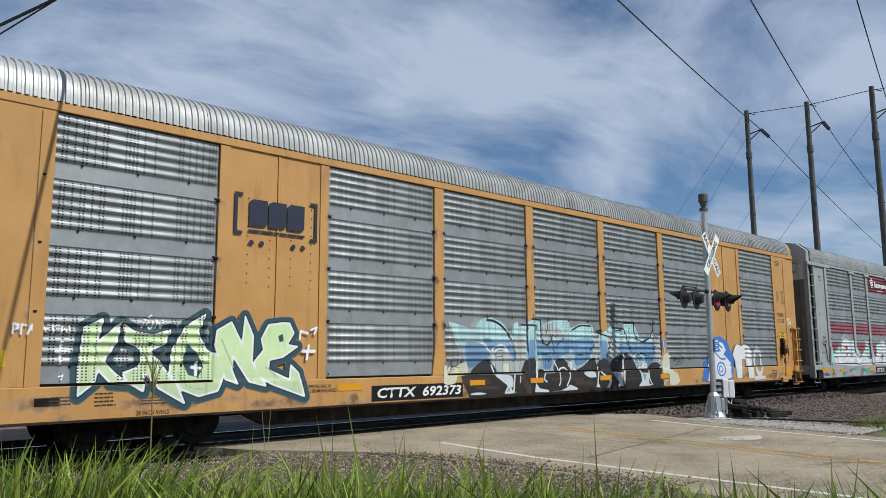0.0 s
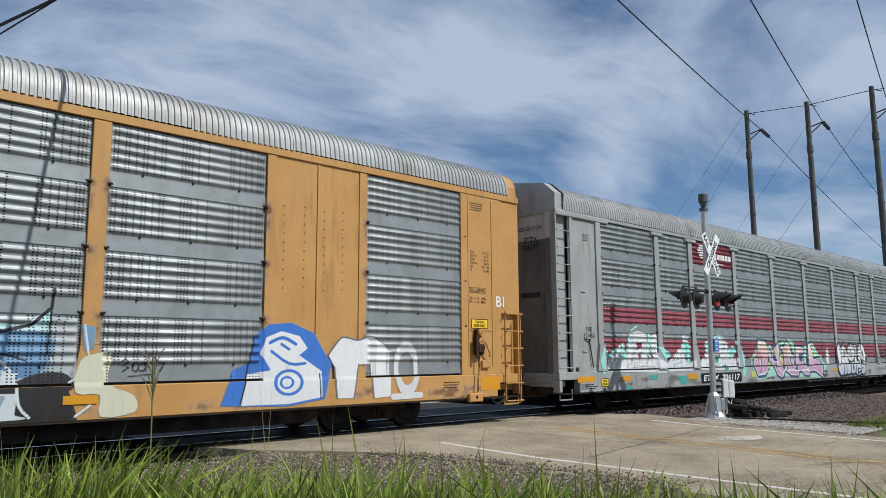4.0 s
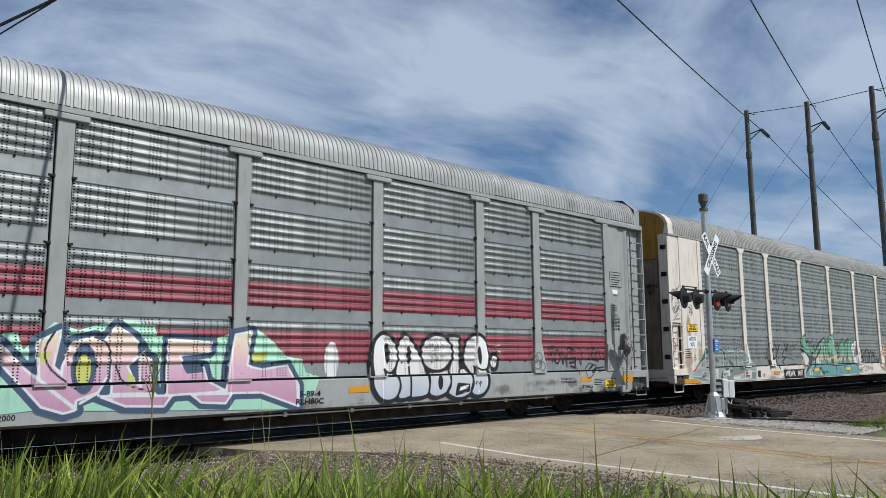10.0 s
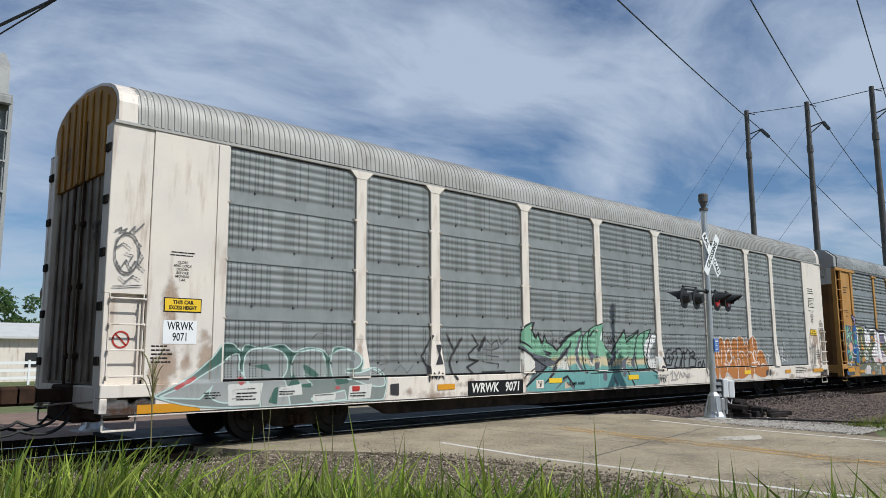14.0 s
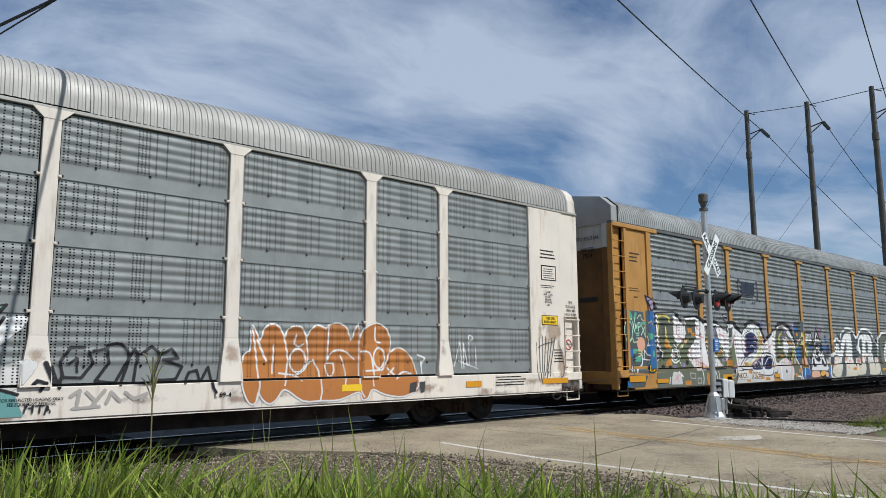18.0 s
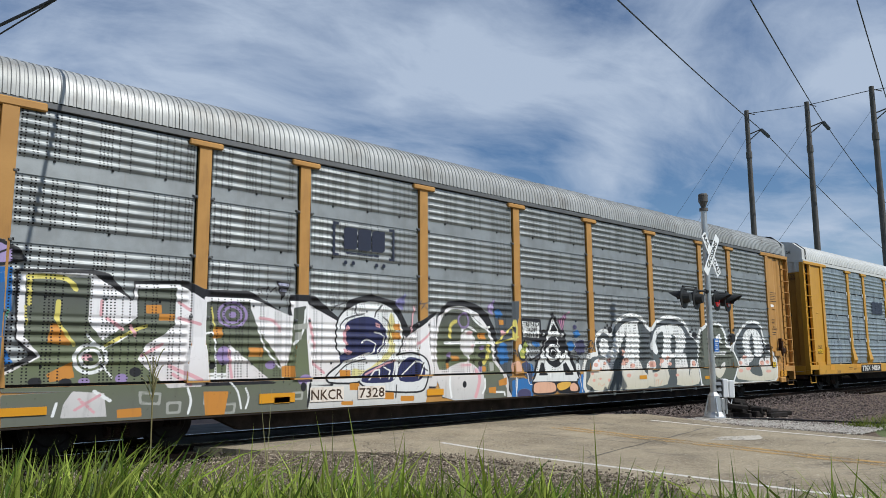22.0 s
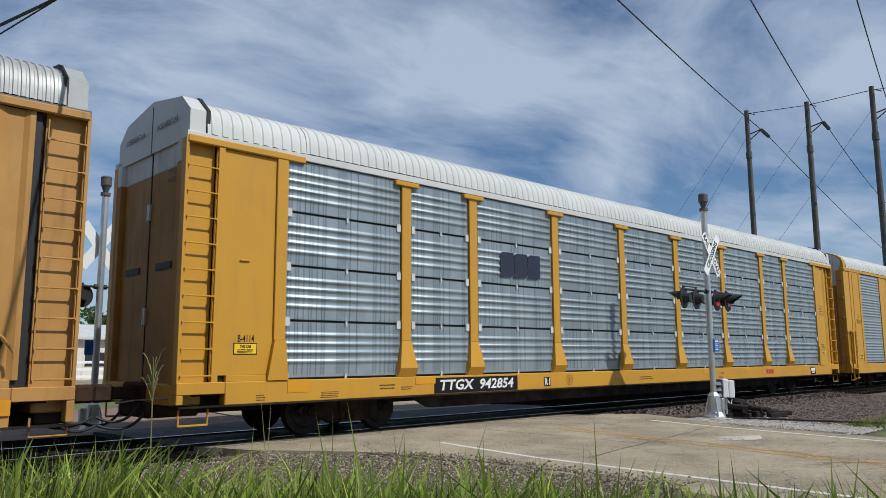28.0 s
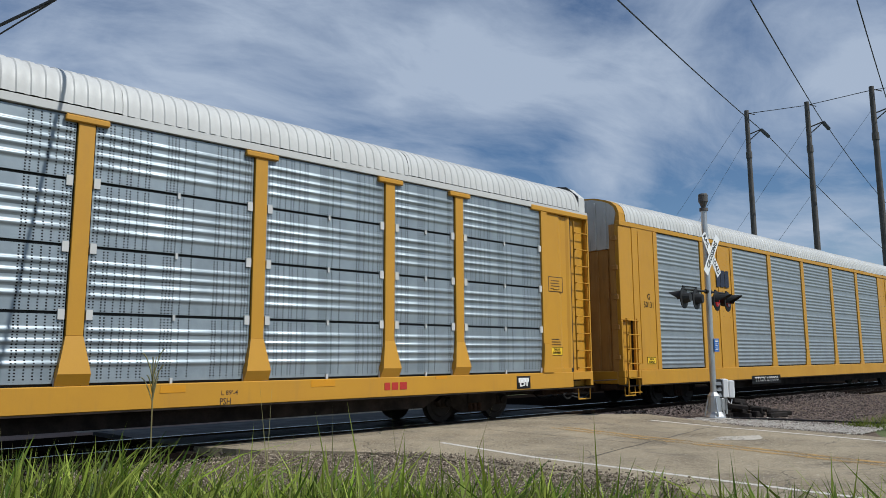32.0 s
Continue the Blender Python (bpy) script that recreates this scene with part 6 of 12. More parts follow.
sh = [('c', [(-2.79, 1.42), (-2.69, 1.61), (-2.36, 1.67), (-2.2, 1.46), (-2.16, 1.07), (-2.48, 1.06), (-2.74, 1.2)]), ('c', [(-0.55, 2.07), (-0.34, 2.04), (-0.18, 1.85), (-0.38, 1.76), (-0.57, 1.84)]), ('c', [(-3.49, 2.01), (-3.32, 2.2), (-3.17, 2.21), (-3.34, 1.99)]), ('p', [(-2.14, 1.77), (-1.83, 1.89), (-1.66, 1.77), (-1.63, 1.18), (-1.87, 1.06), (-2.02, 1.07), (-2.16, 1.49)]), ('p', [(-1.11, 2.24), (-0.99, 2.16), (-0.67, 2.18), (-0.58, 2.26), (-0.6, 1.96), (-0.72, 1.71), (-0.93, 1.68), (-1.05, 1.87)]), ('p', [(1.03, 2.01), (1.22, 1.92), (1.24, 1.31), (0.8, 1.18), (1.01, 1.68)]), ('p', [(1.62, 1.9), (1.82, 2.03), (1.87, 1.91), (2.08, 1.62), (2.07, 1.43), (1.77, 1.25), (1.66, 1.37)])]
sh += [('p', [(3.83, 1.91), (4.17, 1.96), (4.19, 1.13), (3.92, 1.13)])]
art.layer(0, (0.36, 0.38, 0.38), sh)
sh = [('c', [(-3.55, 1.2), (-3.58, 1.71), (-3.19, 1.76), (-2.95, 1.81), (-2.7, 1.72), (-2.36, 1.72), (-2.17, 1.69), (-1.98, 1.42), (-2.08, 1.33), (-2.28, 1.57), (-2.69, 1.55), (-2.82, 1.44), (-2.99, 1.34), (-3.26, 1.22)]), ('p', [(-1.57, 1.74), (-1.47, 1.79), (-1.36, 1.76), (-1.34, 1.3), (-1.62, 1.3), (-1.59, 1.58)]), ('c', [(-1.28, 1.67), (-1.06, 1.78), (-0.74, 1.63), (-0.64, 1.78), (0.16, 1.81), (0.11, 1.71), (-0.03, 1.51), (-0.41, 1.37), (-0.59, 1.32), (-0.77, 1.12), (-1.01, 1.12), (-1.05, 1.41), (-1.26, 1.41)]), ('c', [(0.09, 1.76), (0.47, 1.83), (0.95, 1.82), (1.03, 1.64), (0.85, 1.44), (0.59, 1.23), (0.23, 1.18), (0.17, 1.45), (0.07, 1.58)])]
sh += [('p', [(1.29, 1.77), (1.43, 1.8), (1.55, 1.75), (1.56, 1.27), (1.26, 1.27)]), ('c', [(2.04, 1.62), (2.32, 1.73), (2.65, 1.72), (3.79, 1.76), (3.84, 1.41), (3.6, 1.13), (3.09, 1.28), (2.82, 1.41), (2.65, 1.49), (2.34, 1.39)]), ('p', [(4.22, 1.89), (4.41, 1.85), (4.41, 1.54), (4.29, 1.5)])]
art.layer(0, [(0.9, (0.085, 0.155, 0.28)), (1.3, (0.11, 0.21, 0.35)), (1.6, (0.15, 0.27, 0.41))], sh)
sh = [('c', [(-2.62, 1.7), (-2.33, 1.72), (-2.17, 1.65), (-2.28, 1.66), (-2.51, 1.68)]), ('c', [(-1.23, 1.58), (-0.97, 1.56), (-0.65, 1.52), (-0.96, 1.5)]), ('c', [(0.17, 1.63), (0.58, 1.68), (0.9, 1.63), (0.58, 1.59)]), ('c', [(2.23, 1.7), (2.6, 1.75), (3.28, 1.74), (3.74, 1.79), (3.28, 1.68), (2.6, 1.67)]), ('c', [(-3.51, 1.6), (-3.15, 1.64), (-2.9, 1.59), (-3.18, 1.55)])]
art.layer(0, (0.21, 0.33, 0.50), sh)
sh = [('c', [(-3.44, 1.05), (-3.26, 1.22), (-3.03, 1.33), (-2.87, 1.34), (-2.78, 1.25), (-2.66, 1.03)]), ('c', [(-1.8, 0.97), (-1.74, 1.2), (-1.61, 1.34), (-1.47, 1.36), (-1.35, 1.33), (-1.28, 0.95)]), ('c', [(-1.29, 0.99), (-1.21, 1.11), (-1.03, 1.09), (-1.01, 0.98)]), ('c', [(-0.63, 0.99), (-0.55, 1.29), (-0.41, 1.35), (-0.22, 1.32), (-0.06, 1.19), (-0.04, 0.97)]), ('c', [(0.06, 0.99), (0.49, 1.14), (0.75, 1.27), (0.96, 1.36), (1.08, 1.26), (1.08, 0.97)]), ('c', [(1.07, 0.97), (1.24, 1.31), (1.56, 1.29), (1.69, 0.9)]), ('c', [(1.62, 1.02), (1.85, 1.33), (2.2, 1.43), (2.39, 1.49), (2.61, 1.41), (2.8, 1.27), (2.98, 0.98)]), ('c', [(3.35, 0.99), (3.6, 1.17), (3.86, 1.22), (4.09, 1.18), (4.14, 0.97)])]
sh += [('p', [(-3.79, 1.01), (-3.69, 0.81), (-3.52, 0.54), (-1.6, 0.51), (1.52, 0.51), (4.25, 0.49), (4.21, 0.67), (4.08, 1.02), (1.66, 1.05), (-1.62, 0.99), (-3.44, 1.03)])]
art.layer(0, [(0.6, (0.020, 0.017, 0.016)), (1.4, (0.030, 0.030, 0.034))], sh)
sh = [(0.12, [(-3.69, 0.89), (-3.17, 0.9), (-2.93, 0.86)]), (0.16, [(-1.78, 0.91), (-1.6, 0.63)]), (0.062, [(-0.76, 0.87), (0.44, 0.85)]), (0.1, [(0.19, 0.77), (0.87, 0.72)]), (0.1, [(-0.44, 0.9), (0.02, 0.86)]), (0.062, [(2.4, 0.79), (2.96, 0.81)]), (0.070, [(-3.36, 0.75), (-2.64, 0.73)])]
art.layer(0, (0.050, 0.034, 0.024), sh)
sh = [('c', [(-2.73, 1.01), (-2.29, 0.99), (-2.16, 0.92), (-2.16, 0.73), (-2.31, 0.76), (-2.54, 0.88)]), ('p', [(-2.45, 0.59), (-2.31, 0.8), (-2.15, 0.63), (-1.88, 0.59)]), ('c', [(-3.48, 0.63), (-3.25, 0.65), (-2.98, 0.6), (-3.48, 0.6)]), ('p', [(-1.4, 0.59), (-1.36, 0.8), (-1.23, 0.67), (-0.9, 0.62), (-0.88, 0.57)]), ('c', [(-0.81, 0.58), (-0.47, 0.6), (-0.19, 0.66), (-0.08, 0.72), (0.26, 0.6), (-0.14, 0.59)]), ('c', [(0.49, 1.0), (0.81, 1.01), (1.03, 0.89), (0.7, 0.88)]), ('p', [(0.98, 0.63), (1.06, 0.76), (1.18, 0.62)]), ('p', [(1.72, 0.99), (2.27, 0.98), (2.2, 0.63), (1.93, 0.62), (2.02, 0.72)]), ('p', [(3.06, 0.95), (3.46, 0.94), (3.44, 0.66), (3.65, 0.6), (2.91, 0.59), (3.09, 0.72)])]
sh += [('c', [(0.52, 0.96), (0.72, 1.02), (0.98, 0.99), (0.95, 0.88), (0.72, 0.92)]), ('p', [(-0.06, 1.21), (0.02, 1.31), (0.11, 1.22), (0.09, 1.09), (0.02, 1.13)]), ('p', [(3.0, 1.06), (3.29, 1.19), (3.09, 1.3), (3.34, 1.23), (3.48, 1.05)])]
art.layer(0, (0.52, 0.56, 0.56), sh)
sh = [('p', [(1.76, 0.96), (1.98, 0.96), (1.97, 0.76)]), ('p', [(3.13, 0.92), (3.33, 0.92), (3.24, 0.71)]), ('p', [(-2.31, 0.74), (-2.23, 0.66), (-2.36, 0.62)])]
art.layer(0, (0.22, 0.30, 0.36), sh)
sh = [(0.039, [(-3.55, 1.74), (-3.25, 1.73), (-3.01, 1.64), (-2.84, 1.48)]), (0.035, [(-3.16, 1.8), (-2.97, 1.63), (-2.83, 1.49)]), (0.039, [(-2.82, 1.46), (-2.69, 1.61), (-2.44, 1.65), (-2.28, 1.55)]), (0.031, [(-2.76, 1.33), (-2.72, 1.48), (-2.54, 1.57), (-2.35, 1.54), (-2.25, 1.45)]), (0.031, [(-2.7, 1.23), (-2.57, 1.42), (-2.35, 1.44)]), (0.039, [(-2.81, 1.22), (-2.71, 1.01)]), (0.047, [(-2.09, 0.99), (-2.13, 0.63)]), (0.031, [(-1.89, 0.95), (-1.9, 0.83)]), (0.055, [(-1.29, 1.27), (-1.33, 0.83)]), (0.039, [(-0.99, 1.06), (-1.05, 0.88), (-0.95, 0.81)]), (0.039, [(-0.69, 1.35), (-0.49, 1.11), (-0.44, 0.82), (-0.5, 0.72)])]
sh += [(0.039, [(-0.47, 1.02), (-0.4, 1.1), (-0.25, 1.13), (-0.11, 1.04), (-0.06, 0.91), (-0.2, 0.7)]), (0.035, [(-0.07, 1.18), (0.26, 1.05)]), (0.035, [(0.04, 1.1), (0.1, 1.28)]), (0.047, [(1.14, 1.13), (1.06, 0.74)]), (0.039, [(1.22, 1.01), (1.62, 0.76), (1.48, 0.6)]), (0.039, [(2.34, 1.47), (2.26, 0.67)]), (0.039, [(2.33, 1.47), (2.26, 1.08), (2.2, 0.63)]), (0.039, [(2.85, 1.28), (2.96, 1.06), (3.11, 0.92)]), (0.039, [(2.82, 1.39), (3.09, 1.47), (3.4, 1.19), (3.48, 0.79), (3.62, 0.62)]), (0.031, [(2.96, 1.06), (3.45, 1.2)]), (0.039, [(1.21, 1.01), (1.67, 0.77), (1.55, 0.6)]), (0.031, [(4.27, 1.88), (4.36, 1.36)]), (0.031, [(4.11, 1.07), (4.45, 1.33)])]
sh += [(0.035, [(4.4, 0.75), (4.2, 0.6)]), (0.031, [(-4.07, 2.11), (-3.72, 1.41)]), (0.03, [(2.03, 1.29), (2.09, 1.3)]), (0.03, [(1.66, 1.05), (1.66, 1.41)])]
art.layer(0, (0.58, 0.61, 0.60), sh)
sh = [(0.058, [(-2.92, 2.19), (-2.72, 2.18), (-2.5, 2.1), (-2.3, 1.96), (-2.16, 1.79)]), (0.043, [(-1.78, 2.12), (-1.25, 2.11), (-1.31, 1.82)]), (0.047, [(-1.43, 2.26), (-1.08, 2.25), (-1.09, 1.87), (-1.02, 1.72), (-0.9, 1.65), (-0.76, 1.71), (-0.67, 1.88)]), (0.031, [(-0.83, 2.17), (-0.84, 2.04), (-0.91, 1.93)]), (0.035, [(-0.65, 1.77), (-0.62, 1.45)]), (0.031, [(-0.47, 1.67), (-0.21, 1.84)]), (0.043, [(0.13, 2.04), (0.41, 2.14), (0.67, 2.16), (0.89, 2.14)]), (0.035, [(1.01, 1.68), (0.85, 1.53)]), (0.03, [(0.3, 1.43), (0.54, 1.43)]), (0.031, [(-1.05, 1.45), (-0.82, 1.45)]), (0.031, [(1.16, 2.06), (1.31, 1.96), (1.49, 1.91)]), (0.03, [(-2.11, 1.71), (-1.98, 1.4)])]
sh += [(0.047, [(1.84, 2.13), (2.22, 2.12), (2.38, 2.09), (2.55, 1.75), (2.69, 1.5)]), (0.035, [(1.97, 2.05), (2.26, 2.07)]), (0.047, [(2.39, 2.27), (2.86, 2.28), (2.85, 2.06), (2.98, 1.84), (3.23, 1.77), (3.58, 1.86), (3.83, 2.11), (3.85, 2.37)]), (0.031, [(3.83, 2.11), (3.8, 1.47)]), (0.031, [(1.83, 1.95), (1.69, 1.66), (1.64, 1.37)]), (0.031, [(1.77, 1.25), (2.07, 1.43)]), (0.031, [(3.01, 1.43), (3.24, 1.47), (3.54, 1.38)]), (0.039, [(1.16, 2.05), (1.32, 1.95), (1.62, 1.9)]), (0.03, [(4.32, 1.33), (4.38, 1.17)]), (0.025, [(-1.59, 2.36), (-1.59, 1.46)]), (0.025, [(-1.37, 2.38), (-1.35, 1.58)]), (0.02, [(-2.63, 1.52), (-2.43, 1.55)]), (0.02, [(-2.68, 1.38), (-2.42, 1.42)])]
sh += [(0.03, [(2.2, 0.98), (2.2, 0.65)])]
art.layer(0, INK, sh)
sh = [('c', [(4.23, 1.36), (4.43, 1.47), (4.69, 1.47), (4.64, 1.05), (5.0, 0.87), (5.04, 0.63), (4.54, 0.58), (4.52, 0.89), (4.19, 0.93)]), ('c', [(-4.23, 1.24), (-3.96, 1.18), (-3.59, 1.29), (-3.57, 1.04), (-3.87, 1.02), (-3.95, 0.86), (-4.27, 0.85), (-4.26, 1.07)]), ('c', [(-2.42, 1.23), (-2.22, 1.23), (-2.2, 1.07), (-2.4, 1.06)]), ('c', [(1.85, 1.52), (1.94, 1.58), (1.94, 1.41), (1.83, 1.37)])]
art.layer(0, (0.56, 0.55, 0.40), sh)
sh = [(0.022, [(-4.23, 1.28), (-4.12, 1.16), (-4.01, 1.32), (-3.96, 1.12)]), ('r', 0.022, -3.92, 1.28, 0.09, 0.08), (0.02, [(-4.19, 1.44), (-3.95, 1.4)]), (0.022, [(-4.08, 1.06), (-4.0, 1.22), (-3.8, 1.17)]), (0.025, [(4.8, 1.34), (4.88, 1.4), (4.92, 1.34), (4.84, 1.3), (4.94, 1.27), (4.84, 1.21)]), ('r', 0.025, 5.03, 1.27, 0.05, 0.06), ('r', 0.025, 5.13, 1.27, 0.05, 0.06), (0.025, [(5.2, 1.2), (5.17, 1.34), (5.26, 1.24), (5.23, 1.45)]), (0.025, [(5.3, 1.2), (5.32, 1.43), (5.37, 1.29)]), (0.025, [(5.41, 1.2), (5.47, 1.32), (5.39, 1.34)]), (0.025, [(4.93, 1.14), (5.35, 1.17)])]
art.layer(0, INK, sh)
art.finish()

art = Art(car_a, SPEC_A, "blue and white graffiti over a plain bay")
sh = [('p', [(6.38, 0.64), (6.6, 1.2), (6.88, 1.31), (6.96, 1.74), (7.23, 1.96), (7.68, 2.0), (8.15, 1.82), (8.35, 1.51), (8.52, 1.3), (8.39, 0.68), (7.63, 0.58)])]
art.layer(0, (0.05, 0.16, 0.50), sh)
sh = [('p', [(6.73, 0.63), (6.85, 1.13), (7.29, 1.19), (7.1, 1.47), (7.19, 1.74), (7.48, 1.85), (7.84, 1.77), (8.01, 1.56), (7.84, 1.44), (8.31, 1.16), (8.33, 0.71), (7.63, 0.62)]), ('p', [(8.45, 1.44), (8.74, 1.76), (9.1, 1.71), (9.48, 1.79), (9.9, 1.54), (9.89, 0.66), (9.49, 0.64), (9.41, 1.27), (9.13, 1.27), (9.02, 0.66), (8.65, 0.67), (8.59, 1.23)])]
art.layer(0, PALE, sh)
sh = [('r', 0.05, 7.64, 0.98, 0.26, 0.2), ('r', 0.04, 7.6, 0.98, 0.12, 0.09), (0.06, [(7.26, 1.65), (7.51, 1.74), (7.77, 1.63)]), (0.05, [(7.29, 1.51), (7.64, 1.3), (7.97, 1.3)]), (0.05, [(7.48, 1.63), (7.64, 1.54)])]
art.layer(0, (0.05, 0.16, 0.50), sh)
sh = [(0.03, [(8.45, 1.44), (8.74, 1.76), (9.1, 1.71), (9.48, 1.79), (9.9, 1.54)]), (0.03, [(8.59, 1.23), (8.65, 0.67)]), (0.03, [(9.13, 1.27), (9.02, 0.66)]), (0.03, [(9.41, 1.27), (9.49, 0.64)])]
art.layer(0, (0.10, 0.11, 0.14), sh)
sh = [('r', 0.13, 10.31, 1.18, 0.26, 0.42), (0.12, [(9.95, 0.65), (10.66, 0.66)])]
art.layer(0, (0.56, 0.56, 0.56), sh)
sh = [(0.03, [(6.73, 0.63), (6.85, 1.13), (6.98, 1.74)]), (0.03, [(8.27, 1.12), (8.3, 0.68)])]
art.layer(0, INK, sh)
art.finish()

art = Art(car_b, SPEC_B, "white and mint green graffiti on grey panels")
sh = [('p', [(-11.67, 1.0), (-11.62, 1.34), (-11.29, 1.59), (-11.09, 1.7), (-10.95, 1.35), (-10.82, 1.51), (-10.71, 1.78), (-10.54, 2.02), (-10.24, 2.08), (-9.79, 2.0), (-9.71, 1.68), (-9.59, 1.95), (-9.25, 2.02), (-9.25, 1.33), (-8.88, 1.21), (-8.87, 0.92)]), ('p', [(-8.76, 1.15), (-8.27, 1.48), (-7.89, 1.69), (-7.75, 1.32), (-7.48, 1.16), (-7.2, 1.32), (-7.28, 0.96), (-8.75, 0.95)]), ('p', [(-6.89, 1.05), (-6.63, 1.48), (-6.33, 1.51), (-6.14, 1.85), (-5.54, 1.98), (-5.04, 1.78), (-5.04, 1.48), (-4.79, 1.3), (-4.42, 1.3), (-4.49, 0.94), (-6.89, 0.97)]), ('p', [(-7.89, 1.95), (-7.69, 2.0), (-7.51, 1.94), (-7.57, 1.79), (-7.81, 1.78)])]
art.layer(0, [(0.7, (0.48, 0.49, 0.49)), (1.1, (0.66, 0.66, 0.66)), (1.9, (0.60, 0.60, 0.60))], sh)
sh = [('p', [(-10.31, 1.75), (-9.99, 1.77), (-10.03, 1.66), (-10.28, 1.54)]), ('p', [(-10.25, 1.4), (-10.13, 1.51), (-10.07, 1.41), (-10.21, 1.3)]), ('p', [(-9.81, 1.41), (-9.48, 1.45), (-9.5, 1.34), (-9.79, 1.34)]), ('p', [(-5.94, 1.4), (-5.54, 1.44), (-5.67, 1.31), (-5.93, 1.28)]), ('p', [(-6.72, 1.49), (-6.51, 1.56), (-6.57, 1.36), (-6.75, 1.31)])]
art.layer(0, (0.20, 0.028, 0.045), sh)
sh = [('p', [(-12.0, 1.46), (-11.9, 1.64), (-11.72, 1.59), (-11.64, 1.44), (-11.38, 1.57), (-11.15, 1.66), (-11.23, 1.52), (-11.62, 1.34), (-11.79, 1.25), (-11.86, 0.92), (-11.96, 0.94), (-12.08, 1.27)]), ('p', [(-11.02, 1.72), (-10.9, 1.74), (-10.85, 1.35), (-10.92, 1.24), (-11.02, 1.44)]), ('p', [(-10.85, 1.3), (-10.73, 1.78), (-10.61, 2.0), (-10.56, 1.93), (-10.68, 1.57)]), (0.13, [(-9.65, 1.95), (-9.66, 1.41)]), ('p', [(-9.26, 1.67), (-8.89, 1.61), (-8.49, 1.43), (-8.88, 1.23), (-9.06, 1.43)]), ('p', [(-7.94, 1.74), (-7.55, 1.8), (-7.4, 1.69), (-7.47, 1.21), (-7.2, 1.23), (-7.56, 1.15), (-7.82, 1.51)])]
sh += [('p', [(-6.55, 1.81), (-6.14, 1.85), (-6.3, 1.53), (-6.48, 1.51)]), ('p', [(-5.13, 1.54), (-4.69, 1.72), (-4.45, 1.54), (-4.79, 1.3)]), ('p', [(-4.55, 1.84), (-4.33, 1.88), (-4.37, 1.69)]), ('p', [(-4.15, 1.79), (-3.85, 1.29), (-3.94, 0.8), (-4.18, 0.66), (-4.22, 1.29)]), (0.05, [(-10.56, 2.07), (-10.24, 2.2)]), (0.05, [(-6.02, 1.9), (-5.7, 2.0), (-5.37, 1.98)])]
art.layer(0, MINT, sh)
sh = [('p', [(-9.86, 0.87), (-9.31, 0.88), (-9.39, 0.76), (-9.72, 0.75)]), ('p', [(-8.35, 0.82), (-7.66, 0.82), (-7.79, 0.58), (-8.07, 0.58)]), ('p', [(-10.96, 0.49), (-10.88, 0.66), (-10.56, 0.56)]), ('p', [(-5.5, 1.07), (-5.22, 1.13), (-5.12, 0.97), (-5.35, 0.92)]), ('e', -5.78, 1.28, 0.12, 0.12), ('p', [(-10.15, 1.43), (-10.05, 1.58), (-10.09, 1.4)]), ('p', [(-9.65, 1.72), (-9.58, 1.72), (-9.59, 1.41), (-9.7, 1.41)])]
art.layer(0, (0.07, 0.33, 0.28), sh)
sh = [(0.05, [(-11.53, 0.84), (-11.26, 0.88), (-11.12, 0.83)]), (0.05, [(-11.48, 0.77), (-11.26, 0.81)]), (0.03, [(-11.54, 1.22), (-11.5, 1.31), (-11.44, 1.18), (-11.37, 1.35)]), (0.03, [(-11.27, 1.18), (-11.14, 1.3), (-11.08, 1.09)]), (0.03, [(-11.57, 1.11), (-11.5, 1.05), (-11.43, 1.15)]), (0.03, [(-10.8, 1.12), (-10.66, 1.21)]), (0.04, [(-10.51, 1.09), (-9.89, 1.11), (-9.34, 1.05)]), (0.04, [(-8.44, 1.13), (-7.88, 1.22)]), (0.04, [(-6.48, 1.15), (-5.87, 1.08), (-5.54, 1.19)])]
art.layer(0, (0.42, 0.43, 0.43), sh)
art.finish()

art = Art(car_b, SPEC_B, "pink and peach graffiti with a dark blue outline")
sh = [('p', [(-3.44, 1.32), (-3.14, 1.45), (-2.96, 1.69), (-2.82, 1.95), (-2.25, 1.92), (-2.06, 1.72), (-1.87, 1.74), (-1.78, 1.48), (-1.41, 1.89), (-1.08, 1.78), (-0.55, 1.95), (0.0, 1.89), (0.03, 1.71), (0.63, 1.75), (0.88, 1.64), (1.66, 1.92), (2.02, 1.68), (2.31, 1.41), (2.63, 1.35), (2.71, 1.13), (2.98, 1.06), (2.88, 0.83), (2.36, 0.55), (-0.25, 0.66), (-1.62, 0.73), (-3.13, 0.61), (-3.41, 0.98)])]
art.layer(0.02, MINT_PALE, sh)
sh = [('p', [(-2.82, 1.89), (-2.29, 1.85), (-2.12, 1.48), (-2.2, 1.03), (-2.52, 0.76), (-3.05, 0.74), (-3.27, 1.02), (-3.22, 1.23), (-2.93, 1.32), (-2.88, 1.64)]), ('p', [(-2.29, 1.85), (-1.78, 1.31), (-1.42, 0.98), (-1.06, 0.69), (-1.23, 0.65), (-1.52, 0.75), (-2.12, 1.44)]), ('p', [(-1.61, 1.63), (-1.31, 1.8), (-1.4, 1.3), (-1.07, 0.97), (-1.07, 0.71), (-1.58, 1.13)]), ('p', [(-1.29, 1.3), (-1.15, 1.63), (-0.85, 1.71), (-0.64, 1.6), (-0.62, 1.18), (-0.78, 0.92), (-1.09, 0.81), (-1.31, 0.98)])]
